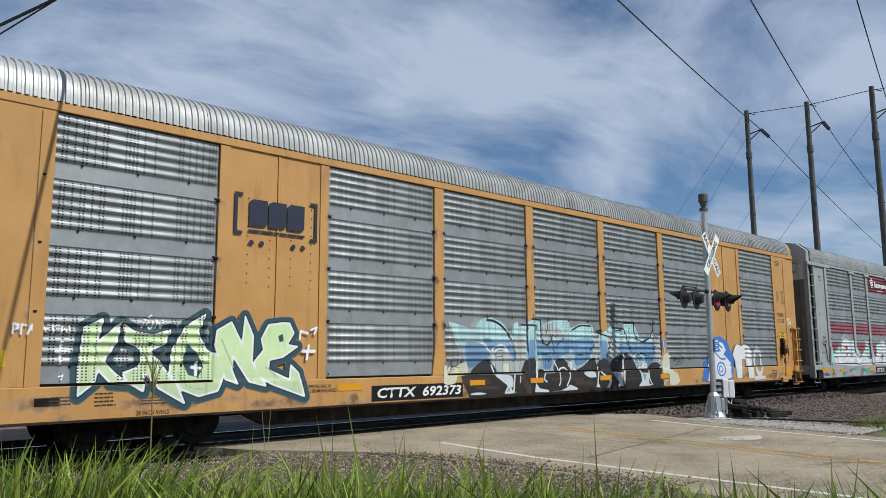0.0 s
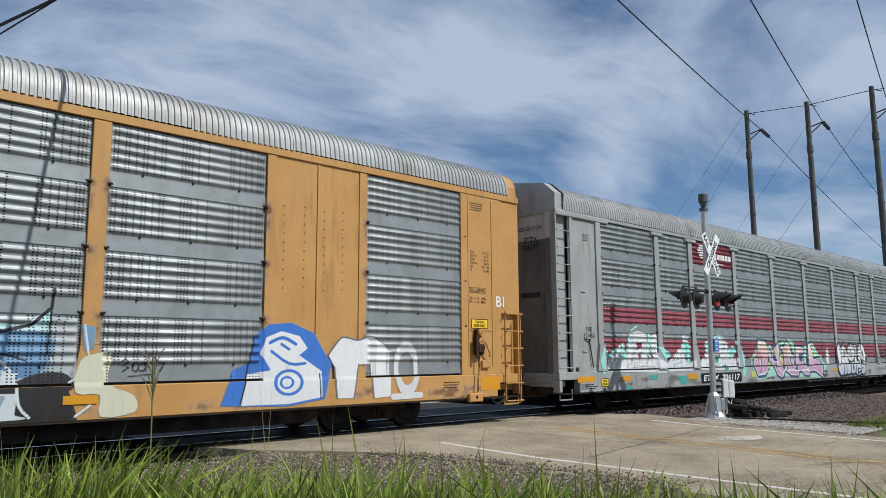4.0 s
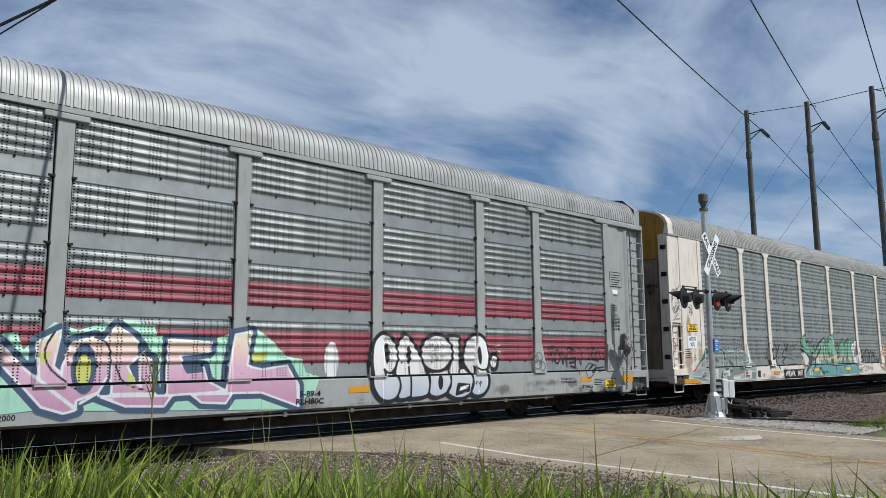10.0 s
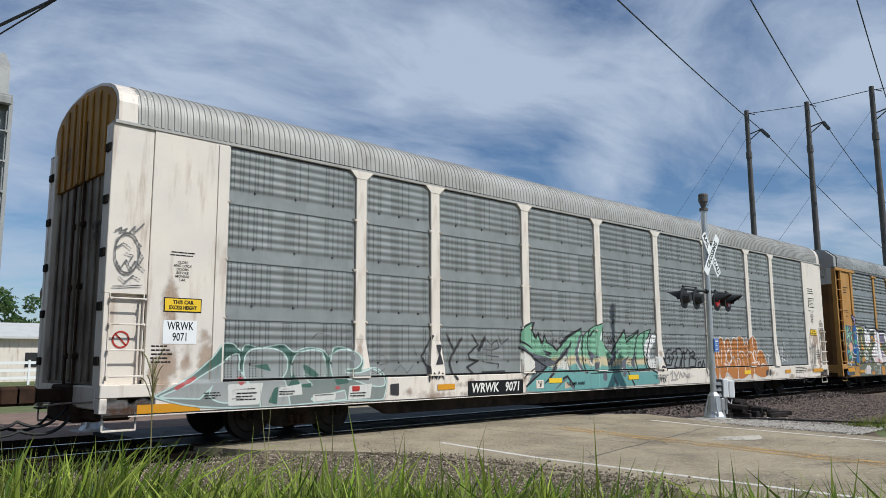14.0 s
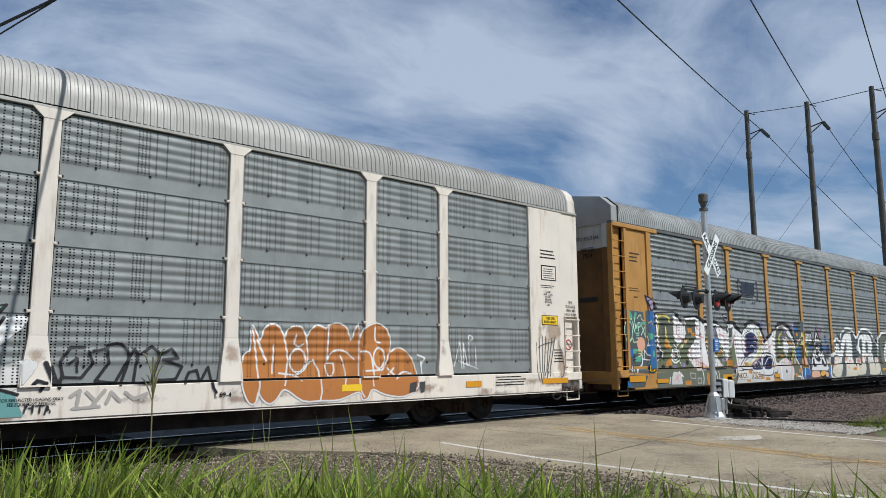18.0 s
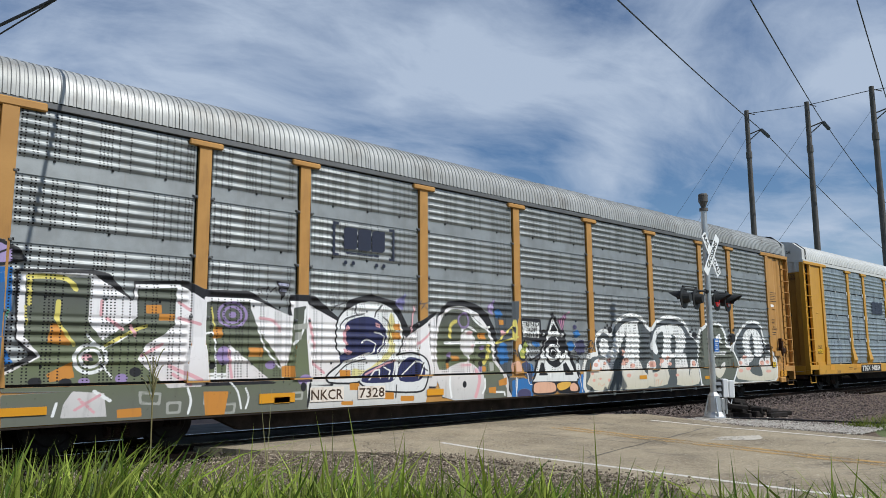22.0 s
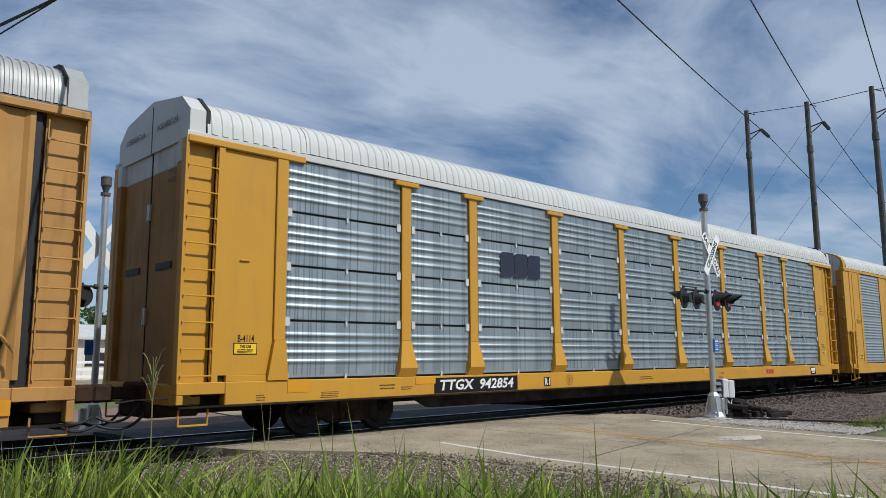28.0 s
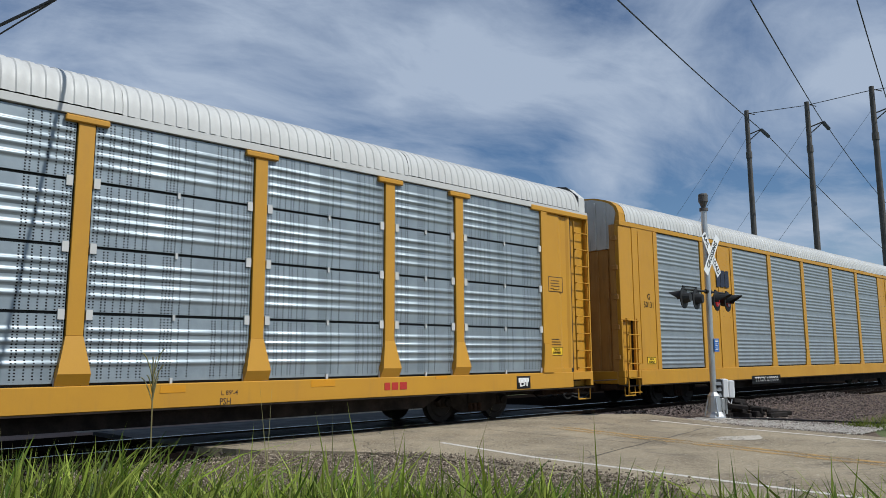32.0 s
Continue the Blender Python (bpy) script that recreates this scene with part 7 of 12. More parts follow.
sh += [('p', [(-0.71, 1.66), (-0.55, 1.88), (-0.3, 1.72), (-0.14, 1.51), (-0.36, 1.29), (-0.24, 1.03), (0.05, 0.88), (-0.6, 0.89), (-0.6, 1.3)]), ('p', [(-0.2, 1.44), (-0.01, 1.39), (0.01, 0.87), (-0.17, 0.88)]), ('p', [(0.24, 1.69), (0.94, 1.65), (0.92, 1.5), (0.44, 1.44), (0.48, 1.29), (0.83, 1.26), (0.9, 1.03), (1.22, 0.87), (0.22, 0.84)]), ('p', [(1.34, 1.78), (1.66, 1.84), (1.55, 1.28), (1.87, 1.21), (2.35, 1.27), (2.56, 0.93), (2.57, 0.57), (1.83, 0.83), (1.2, 0.84), (1.24, 1.28)]), ('p', [(-0.78, 0.87), (0.31, 0.84), (0.19, 0.68), (-0.39, 0.71)])]
sh += [('p', [(0.6, 0.85), (1.3, 0.83), (1.2, 0.68), (0.79, 0.71)])]
art.layer(0.1, [(0.7, (0.055, 0.085, 0.14)), (2.0, (0.065, 0.10, 0.16))], sh)
art.layer(0.015, PALE, sh)
art.layer(-0.02, [(0.75, (0.46, 0.25, 0.36)), (1.25, (0.58, 0.37, 0.47)), (1.5, (0.68, 0.48, 0.42)), (1.8, (0.70, 0.62, 0.46))], sh)
sh = [('e', -0.98, 1.26, 0.17, 0.36), ('p', [(0.44, 1.36), (0.79, 1.34), (0.83, 1.18), (0.55, 1.16)]), ('p', [(-0.23, 1.64), (-0.08, 1.56), (-0.23, 1.44)])]
art.layer(0, (0.06, 0.09, 0.15), sh)
sh = [('e', -0.98, 1.24, 0.1, 0.22), ('p', [(-2.22, 1.2), (-2.09, 1.14), (-2.13, 0.95), (-2.25, 0.95)]), ('p', [(-1.61, 1.47), (-1.42, 1.51), (-1.52, 1.3)]), ('p', [(-0.38, 1.23), (-0.24, 1.11), (-0.32, 0.95)]), ('p', [(1.66, 1.48), (1.97, 1.52), (1.87, 1.33), (1.7, 1.31)]), ('p', [(-3.36, 1.32), (-3.14, 1.4), (-3.16, 1.26)]), ('p', [(-3.62, 0.88), (-3.27, 0.87), (-3.3, 0.68), (-3.52, 0.69)])]
art.layer(0, (0.50, 0.50, 0.12), sh)
sh = [('e', -2.82, 1.4, 0.18, 0.16), ('e', -2.63, 1.31, 0.12, 0.1)]
art.layer(0, (0.62, 0.30, 0.28), sh)
sh = [(0.03, [(-2.29, 1.85), (-2.12, 1.48), (-2.2, 0.99)]), (0.03, [(-2.91, 1.31), (-2.73, 1.36), (-2.63, 1.2), (-2.96, 0.77)]), (0.03, [(-0.85, 1.71), (-0.64, 1.56), (-0.62, 1.12)]), (0.03, [(-1.4, 1.77), (-1.52, 1.51), (-1.42, 1.24), (-1.07, 0.97)]), (0.03, [(0.18, 1.67), (0.2, 0.89)]), (0.03, [(-0.53, 1.3), (-0.39, 1.03), (0.03, 0.9)])]
art.layer(0, INK, sh)
sh = [('e', 3.26, 1.34, 0.16, 0.34), (0.04, [(2.52, 0.97), (2.55, 0.59)]), (0.04, [(-2.96, 0.77), (-2.25, 0.86)]), (0.04, [(-1.02, 0.78), (-0.78, 0.92)]), (0.04, [(-2.73, 1.23), (-2.76, 0.96)])]
art.layer(0, PALE, sh)
art.finish()

art = Art(car_b, SPEC_B, "white bubble graffiti with a black outline")
sh = [('c', [(4.18, 1.04), (4.15, 1.32), (4.2, 1.64), (4.34, 1.81), (4.46, 1.84), (4.65, 1.77), (4.79, 1.58), (4.82, 1.38), (4.77, 1.2), (4.68, 1.11), (4.79, 1.02), (4.86, 0.89), (4.84, 0.75), (4.73, 0.62), (4.55, 0.58), (4.36, 0.64), (4.21, 0.84)])]
sh += [('c', [(4.81, 1.61), (4.93, 1.79), (5.0, 1.83), (5.1, 1.79), (5.27, 1.6), (5.47, 1.31), (5.61, 0.94), (5.61, 0.74), (5.49, 0.63), (5.13, 0.61), (5.09, 0.63), (4.95, 0.6), (4.79, 0.63), (4.85, 0.82), (4.83, 0.99), (4.76, 1.1), (4.83, 1.35)])]
sh += [('e', 5.86, 1.48, 0.44, 0.36)]
sh += [('c', [(5.63, 1.09), (5.84, 1.1), (6.16, 1.15), (6.22, 0.89), (6.14, 0.71), (5.86, 0.61), (5.66, 0.64), (5.6, 0.73), (5.64, 0.91)])]
sh += [('c', [(6.15, 1.8), (6.44, 1.81), (6.5, 1.72), (6.51, 1.19), (6.63, 1.17), (6.84, 1.0), (6.88, 0.81), (6.74, 0.62), (6.44, 0.55), (6.2, 0.62), (6.11, 0.71), (6.22, 0.88), (6.18, 1.11), (6.31, 1.37), (6.29, 1.62)])]
sh += [('c', [(6.64, 1.5), (6.71, 1.71), (6.9, 1.84), (7.11, 1.85), (7.3, 1.7), (7.35, 1.46), (7.29, 1.2), (7.23, 1.11), (7.34, 0.96), (7.32, 0.76), (7.16, 0.61), (6.94, 0.59), (6.8, 0.68), (6.86, 0.86), (6.85, 1.02), (6.7, 1.19), (6.62, 1.35)])]
sh += [('e', 7.56, 1.29, 0.12, 0.15)]
art.layer(0.02, INK, [(k, [(x - 0.06, z - 0.05) for x, z in v[0]]) for k, *v in sh if k != "e"])
art.layer(0.055, INK, sh)
art.layer(-0.005, [(0.6, (0.40, 0.43, 0.50)), (0.98, (0.52, 0.54, 0.58)), (1.06, (0.62, 0.61, 0.60)), (1.5, (0.70, 0.69, 0.68))], sh)
art.layer(0, INK, [("o", 0.045, k) for k in sh])
sh = [('e', 4.53, 1.45, 0.08, 0.22)]
sh += [('e', 5.1, 1.44, 0.06, 0.18)]
sh += [('e', 5.92, 0.89, 0.07, 0.15)]
sh += [('e', 7.06, 1.43, 0.06, 0.2)]
sh += [(0.05, [(4.42, 1.16), (4.49, 1.12), (4.68, 1.1), (4.78, 1.18)])]
sh += [(0.05, [(4.43, 1.17), (4.45, 1.03)])]
sh += [(0.045, [(5.72, 1.14), (5.91, 1.1), (6.18, 1.16)])]
sh += [(0.045, [(5.72, 1.14), (5.74, 1.03)])]
sh += [(0.04, [(6.92, 1.2), (7.09, 1.12), (7.27, 1.14)])]
sh += [(0.04, [(6.95, 1.17), (6.96, 1.05)])]
sh += [(0.045, [(6.48, 1.04), (6.51, 1.13), (6.62, 1.17), (6.75, 1.1), (6.86, 0.98)])]
sh += [(0.05, [(5.11, 1.2), (5.13, 0.87), (5.12, 0.63)])]
sh += [(0.022, [(5.6, 1.59), (5.65, 1.68), (5.68, 1.57), (5.73, 1.68), (5.75, 1.57)])]
sh += [(0.022, [(5.79, 1.67), (5.81, 1.56), (5.87, 1.57), (5.86, 1.67), (5.92, 1.56)])]
sh += [(0.022, [(5.95, 1.67), (5.97, 1.57), (6.01, 1.65), (6.08, 1.62), (6.02, 1.55)])]
sh += [(0.022, [(5.71, 1.52), (5.91, 1.53)])]
sh += [(0.022, [(5.66, 1.45), (5.78, 1.34)])]
sh += [(0.022, [(5.78, 1.46), (5.69, 1.35)])]
sh += [(0.022, [(5.81, 1.45), (5.83, 1.35), (5.91, 1.39), (5.83, 1.45)])]
sh += [(0.022, [(5.95, 1.45), (5.97, 1.35)])]
sh += [(0.022, [(6.01, 1.46), (6.02, 1.36)])]
sh += [(0.022, [(5.96, 1.4), (6.1, 1.43), (6.1, 1.35)])]
sh += [(0.022, [(5.83, 1.32), (5.96, 1.33)])]
sh += [('e', 5.57, 1.58, 0.02, 0.02)]
sh += [('e', 6.15, 1.61, 0.02, 0.02)]
sh += [('p', [(6.41, 0.87), (6.77, 0.84), (6.77, 0.68), (6.33, 0.6), (6.37, 0.79)])]
sh += [(0.022, [(6.93, 0.83), (6.98, 0.89), (6.97, 0.8)])]
sh += [(0.022, [(7.02, 0.87), (7.05, 0.82), (7.09, 0.89), (7.07, 0.76)])]
sh += [(0.02, [(7.13, 0.89), (7.12, 0.83)])]
art.layer(0, INK, sh)
sh = [(0.02, [(6.46, 0.83), (6.72, 0.81)])]
sh += [(0.02, [(6.48, 0.78), (6.7, 0.76)])]
sh += [(0.02, [(6.47, 0.74), (6.69, 0.72)])]
sh += [(0.02, [(6.45, 0.69), (6.65, 0.67)])]
sh += [('e', 7.04, 0.67, 0.02, 0.03)]
art.layer(0, CHALK, sh)
art.finish()

art = Art(car_b, SPEC_B, "thin black scribbles on red bands")
sh = [(0.035, [(9.63, 1.25), (9.55, 1.48), (9.51, 1.62), (9.62, 1.66), (9.66, 1.54), (9.56, 1.41)]), ('r', 0.035, 9.8, 1.39, 0.1, 0.16), (0.035, [(9.94, 1.53), (10.02, 1.2), (10.1, 1.43), (10.17, 1.15), (10.21, 1.58)]), (0.05, [(10.23, 1.62), (10.48, 1.55), (10.27, 1.51)]), (0.05, [(10.26, 1.34), (10.48, 1.37)]), (0.05, [(10.28, 1.24), (10.51, 1.26), (10.49, 1.12), (10.31, 1.16)]), (0.035, [(10.65, 1.61), (10.78, 1.48), (10.74, 1.18), (10.66, 1.33)]), (0.03, [(10.56, 1.14), (10.58, 0.96)]), (0.03, [(10.97, 1.53), (11.07, 1.61), (11.1, 1.43), (10.98, 1.31), (11.15, 1.33)]), ('r', 0.03, 11.27, 1.45, 0.08, 0.14)]
sh += [('r', 0.03, 11.44, 1.41, 0.08, 0.14), (0.03, [(10.86, 1.02), (10.96, 0.84), (11.15, 0.93), (11.37, 1.16), (11.08, 1.23), (10.89, 1.09)]), (0.05, [(11.08, 1.09), (11.22, 1.17)]), (0.05, [(11.13, 1.01), (11.32, 1.08)]), (0.04, [(11.37, 1.1), (11.68, 1.12)]), (0.04, [(11.4, 1.02), (11.63, 1.04)])]
art.layer(0, INK, sh)
sh = [('r', 0.025, 8.88, 1.35, 0.12, 0.1), ('r', 0.025, 9.04, 1.39, 0.12, 0.1), ('r', 0.025, 8.97, 1.21, 0.13, 0.1), ('r', 0.025, 9.13, 1.18, 0.1, 0.1), ('r', 0.025, 9.08, 1.27, 0.05, 0.05), (0.02, [(8.84, 1.04), (9.31, 1.05)]), (0.025, [(11.71, 1.12), (11.75, 1.27), (11.84, 1.06), (11.91, 1.32)])]
art.layer(0, (0.10, 0.10, 0.10), sh)
sh = [(0.03, [(7.59, 1.62), (7.73, 1.65)]), (0.03, [(7.64, 1.48), (7.74, 1.52), (7.79, 1.45)])]
art.layer(0, (0.46, 0.44, 0.42), sh)
art.finish()

art = Art(car_c, SPEC_C, "dark green graffiti with grey letters and pale outlines")
sh = [('c', [(-12.85, 0.87), (-12.39, 1.09), (-12.02, 1.39), (-11.84, 1.61), (-11.65, 1.61), (-11.5, 1.5), (-11.43, 1.6), (-11.29, 1.59), (-11.19, 1.55), (-10.98, 1.58), (-10.7, 1.61), (-10.5, 1.48), (-10.26, 1.56), (-9.95, 1.54), (-9.75, 1.41), (-9.64, 1.57), (-9.39, 1.56), (-9.14, 1.44), (-9.05, 1.31), (-9.09, 1.15), (-8.74, 1.2), (-8.54, 1.1), (-8.47, 0.95), (-8.53, 0.69), (-8.64, 0.62), (-9.45, 0.64), (-11.11, 0.6), (-12.21, 0.66), (-12.85, 0.81)])]
art.layer(0.025, (0.45, 0.56, 0.52), sh)
sh = [('c', [(-12.85, 0.87), (-12.39, 1.09), (-12.02, 1.39), (-11.84, 1.61), (-11.65, 1.61), (-11.5, 1.5), (-11.43, 1.6), (-11.29, 1.59), (-11.19, 1.55), (-10.98, 1.58), (-10.7, 1.61), (-10.5, 1.48), (-10.26, 1.56), (-9.95, 1.54), (-9.75, 1.41), (-9.64, 1.57), (-9.39, 1.56), (-9.14, 1.44), (-9.05, 1.31), (-9.09, 1.15), (-8.74, 1.2), (-8.54, 1.1), (-8.47, 0.95), (-8.53, 0.69), (-8.64, 0.62), (-9.45, 0.64), (-11.11, 0.6), (-12.21, 0.66), (-12.85, 0.81)])]
art.layer(0, [(0.7, (0.20, 0.22, 0.205)), (1.1, (0.16, 0.20, 0.18)), (1.3, (0.055, 0.12, 0.095)), (1.7, (0.05, 0.11, 0.09))], sh)
sh = [('c', [(-11.99, 0.99), (-11.88, 1.2), (-11.74, 1.39), (-11.55, 1.45), (-11.54, 1.22), (-11.43, 1.06), (-11.45, 0.75), (-11.79, 0.7), (-12.04, 0.8)]), ('c', [(-11.39, 1.48), (-11.15, 1.55), (-10.84, 1.53), (-10.66, 1.41), (-10.63, 1.21), (-10.73, 1.05), (-10.69, 0.95), (-10.95, 0.92), (-11.33, 0.96), (-11.44, 1.19)]), ('c', [(-10.48, 1.41), (-10.26, 1.51), (-9.95, 1.5), (-9.85, 1.3), (-9.86, 1.06), (-10.09, 1.08), (-10.27, 1.2), (-10.28, 1.03), (-10.16, 0.93), (-10.42, 0.97), (-10.54, 1.14)]), ('c', [(-9.69, 1.44), (-9.48, 1.53), (-9.18, 1.48), (-9.09, 1.33), (-9.22, 1.21), (-9.4, 1.19), (-9.38, 1.12), (-9.13, 1.11), (-8.79, 1.18), (-8.58, 1.07), (-8.53, 0.88), (-8.87, 0.89), (-9.29, 1.01), (-9.62, 1.02), (-9.71, 1.23)])]
sh += [('p', [(-11.19, 0.91), (-10.67, 0.93), (-10.59, 0.61), (-11.14, 0.6)]), ('p', [(-10.15, 0.69), (-9.45, 0.8), (-9.41, 0.66), (-10.04, 0.62)]), ('p', [(-12.85, 0.82), (-12.38, 1.0), (-11.83, 1.32), (-11.99, 0.99), (-12.22, 0.78)])]
art.layer(0.022, (0.48, 0.60, 0.55), sh)
sh = [('c', [(-11.99, 0.99), (-11.88, 1.2), (-11.74, 1.39), (-11.55, 1.45), (-11.54, 1.22), (-11.43, 1.06), (-11.45, 0.75), (-11.79, 0.7), (-12.04, 0.8)]), ('c', [(-11.39, 1.48), (-11.15, 1.55), (-10.84, 1.53), (-10.66, 1.41), (-10.63, 1.21), (-10.73, 1.05), (-10.69, 0.95), (-10.95, 0.92), (-11.33, 0.96), (-11.44, 1.19)]), ('c', [(-10.48, 1.41), (-10.26, 1.51), (-9.95, 1.5), (-9.85, 1.3), (-9.86, 1.06), (-10.09, 1.08), (-10.27, 1.2), (-10.28, 1.03), (-10.16, 0.93), (-10.42, 0.97), (-10.54, 1.14)]), ('c', [(-9.69, 1.44), (-9.48, 1.53), (-9.18, 1.48), (-9.09, 1.33), (-9.22, 1.21), (-9.4, 1.19), (-9.38, 1.12), (-9.13, 1.11), (-8.79, 1.18), (-8.58, 1.07), (-8.53, 0.88), (-8.87, 0.89), (-9.29, 1.01), (-9.62, 1.02), (-9.71, 1.23)])]
sh += [('p', [(-11.19, 0.91), (-10.67, 0.93), (-10.59, 0.61), (-11.14, 0.6)]), ('p', [(-10.15, 0.69), (-9.45, 0.8), (-9.41, 0.66), (-10.04, 0.62)]), ('p', [(-12.85, 0.82), (-12.38, 1.0), (-11.83, 1.32), (-11.99, 0.99), (-12.22, 0.78)])]
art.layer(0, [(0.7, (0.33, 0.335, 0.32)), (1.2, (0.26, 0.275, 0.265)), (1.7, (0.20, 0.215, 0.21))], sh)
sh = [('p', [(-11.01, 0.66), (-10.9, 0.89), (-10.82, 0.92), (-10.84, 0.62)]), ('p', [(-11.29, 1.27), (-11.01, 1.3), (-10.93, 1.17), (-11.14, 1.22)]), ('c', [(-10.31, 1.26), (-10.21, 1.26), (-9.98, 1.1), (-10.09, 1.06), (-10.25, 1.15)]), ('p', [(-10.64, 0.91), (-10.5, 1.14), (-10.39, 0.94), (-10.16, 0.96), (-10.16, 0.88)]), ('p', [(-9.68, 1.02), (-9.42, 1.05), (-9.33, 0.94), (-9.62, 0.91)])]
art.layer(0, (0.05, 0.115, 0.09), sh)
sh = [('p', [(-11.75, 0.98), (-11.11, 0.99), (-11.18, 0.64), (-11.73, 0.64)]), ('p', [(-10.8, 0.9), (-10.37, 0.95), (-10.34, 0.77), (-10.82, 0.74)]), ('p', [(-9.34, 0.89), (-8.82, 0.91), (-8.86, 0.65), (-9.37, 0.64)]), ('p', [(-10.13, 0.76), (-9.63, 0.78), (-9.65, 0.65), (-10.12, 0.64)])]
art.layer(0, (0.58, 0.57, 0.53), sh)
sh = [('p', [(-9.29, 0.88), (-9.11, 0.88), (-9.11, 0.78), (-9.28, 0.78)]), ('e', -11.51, 1.03, 0.06, 0.07), ('e', -9.6, 0.86, 0.06, 0.03), (0.07, [(-12.6, 0.95), (-12.5, 1.0)]), (0.06, [(-12.43, 1.03), (-12.31, 1.09)])]
art.layer(0, (0.40, 0.09, 0.09), sh)
sh = [(0.022, [(-10.79, 0.88), (-10.6, 0.88)]), (0.022, [(-10.79, 0.81), (-10.49, 0.82)]), (0.022, [(-11.68, 0.88), (-11.26, 0.9)]), (0.022, [(-11.67, 0.82), (-11.25, 0.83)]), (0.022, [(-11.67, 0.75), (-11.35, 0.76)]), (0.022, [(-10.08, 0.74), (-9.69, 0.75)]), (0.018, [(-9.29, 0.73), (-8.95, 0.74)]), (0.018, [(-9.28, 0.69), (-8.99, 0.69)])]
art.layer(0, (0.05, 0.05, 0.05), sh)
sh = [('p', [(-8.38, 0.89), (-8.16, 0.9), (-8.16, 0.66), (-8.37, 0.69)]), (0.06, [(-6.83, 1.85), (-6.72, 1.66), (-6.64, 1.5), (-6.75, 1.33), (-6.69, 1.07), (-6.57, 0.94)]), (0.07, [(-6.64, 1.5), (-6.42, 1.77)]), (0.05, [(-6.08, 1.86), (-5.91, 1.65), (-6.2, 1.46), (-6.17, 1.35), (-5.91, 1.31), (-6.25, 1.18), (-6.08, 1.05)]), (0.09, [(-5.88, 1.54), (-5.7, 1.8)]), (0.05, [(-7.25, 1.82), (-7.43, 1.56), (-7.54, 1.4), (-7.37, 1.2), (-7.36, 0.92)]), ('p', [(-7.18, 1.64), (-7.01, 1.65), (-7.07, 1.48), (-7.0, 1.25), (-7.22, 1.24), (-7.11, 1.44)]), (0.035, [(-7.29, 0.96), (-7.27, 1.08), (-7.17, 0.96), (-7.14, 1.1)]), (0.035, [(-7.11, 0.95), (-7.04, 1.07), (-6.96, 0.95)])]
sh += [(0.03, [(-5.61, 1.74), (-5.49, 1.65), (-5.31, 1.76), (-5.25, 1.63)]), (0.03, [(-5.73, 1.56), (-5.49, 1.54), (-5.25, 1.59)]), (0.03, [(-5.67, 1.43), (-5.25, 1.39)]), (0.03, [(-5.64, 1.28), (-5.25, 1.24), (-5.28, 1.15)]), (0.04, [(-5.79, 1.07), (-5.07, 1.08)]), (0.03, [(-5.25, 1.85), (-5.16, 1.66), (-4.93, 1.81)]), (0.02, [(-10.12, 1.74), (-10.0, 1.83), (-9.73, 1.78)]), (0.02, [(-9.48, 1.7), (-9.51, 1.84), (-9.28, 1.88)])]
art.layer(0, (0.03, 0.03, 0.032), sh)
sh = [(0.022, [(-8.8, 1.59), (-8.62, 1.69), (-8.53, 1.59), (-8.75, 1.46)]), (0.022, [(-8.7, 1.37), (-8.52, 1.44), (-8.38, 1.29), (-8.61, 1.25)]), (0.022, [(-8.3, 1.71), (-8.16, 1.56), (-8.25, 1.4)]), (0.022, [(-7.77, 1.52), (-7.65, 1.42), (-7.75, 1.64)]), (0.022, [(-8.24, 1.13), (-8.06, 1.25), (-7.91, 1.09), (-7.75, 1.24)]), (0.022, [(-8.79, 1.16), (-8.65, 1.1), (-8.47, 1.18)])]
art.layer(0, (0.12, 0.125, 0.12), sh)
art.finish()

art = Art(car_c, SPEC_C, "green, cream and teal spiky graffiti")
sh = [('p', [(-2.9, 1.43), (-3.05, 1.69), (-2.86, 1.83), (-2.58, 1.94), (-2.2, 2.09), (-2.23, 1.93), (-2.13, 1.89), (-1.86, 2.06), (-1.63, 2.15), (-1.29, 2.23), (-1.26, 2.1), (-1.36, 1.8), (-1.26, 1.68), (-0.95, 1.46), (-0.69, 1.73), (-0.29, 2.1), (-0.23, 1.87), (0.06, 1.95), (0.39, 2.1), (0.34, 1.93), (0.68, 2.06), (1.01, 2.12), (0.82, 1.85), (0.64, 1.6), (0.82, 1.22), (1.21, 1.03), (-2.9, 0.95)]), ('p', [(-4.52, 1.82), (-4.47, 1.99), (-4.36, 2.1), (-4.21, 2.15), (-4.0, 2.18), (-4.08, 2.06), (-4.08, 1.97), (-3.98, 1.82), (-3.87, 1.96), (-3.82, 1.79), (-3.74, 1.71), (-3.64, 1.89), (-3.59, 1.73), (-3.39, 1.65), (-3.21, 1.54), (-2.8, 1.82), (-2.48, 1.97), (-2.23, 2.08), (-2.21, 1.91), (-2.29, 1.63), (-2.19, 0.97), (-4.03, 1.0), (-4.06, 1.24), (-4.27, 1.49), (-4.48, 1.64)])]
art.layer(0.02, INK, sh)
art.layer(-0.01, [(0.9, (0.13, 0.29, 0.27)), (1.14, (0.14, 0.31, 0.28)), (1.19, (0.50, 0.42, 0.26)), (1.32, (0.54, 0.45, 0.28)), (1.39, (0.19, 0.37, 0.25)), (2.3, (0.16, 0.34, 0.22))], sh)
sh = [('p', [(-3.2, 0.95), (1.15, 0.98), (1.3, 0.64), (-0.82, 0.62), (-3.17, 0.54)]), ('p', [(-4.4, 0.62), (-4.36, 0.74), (-4.07, 1.16), (-4.04, 1.01), (-1.92, 1.0), (-1.9, 0.49)])]
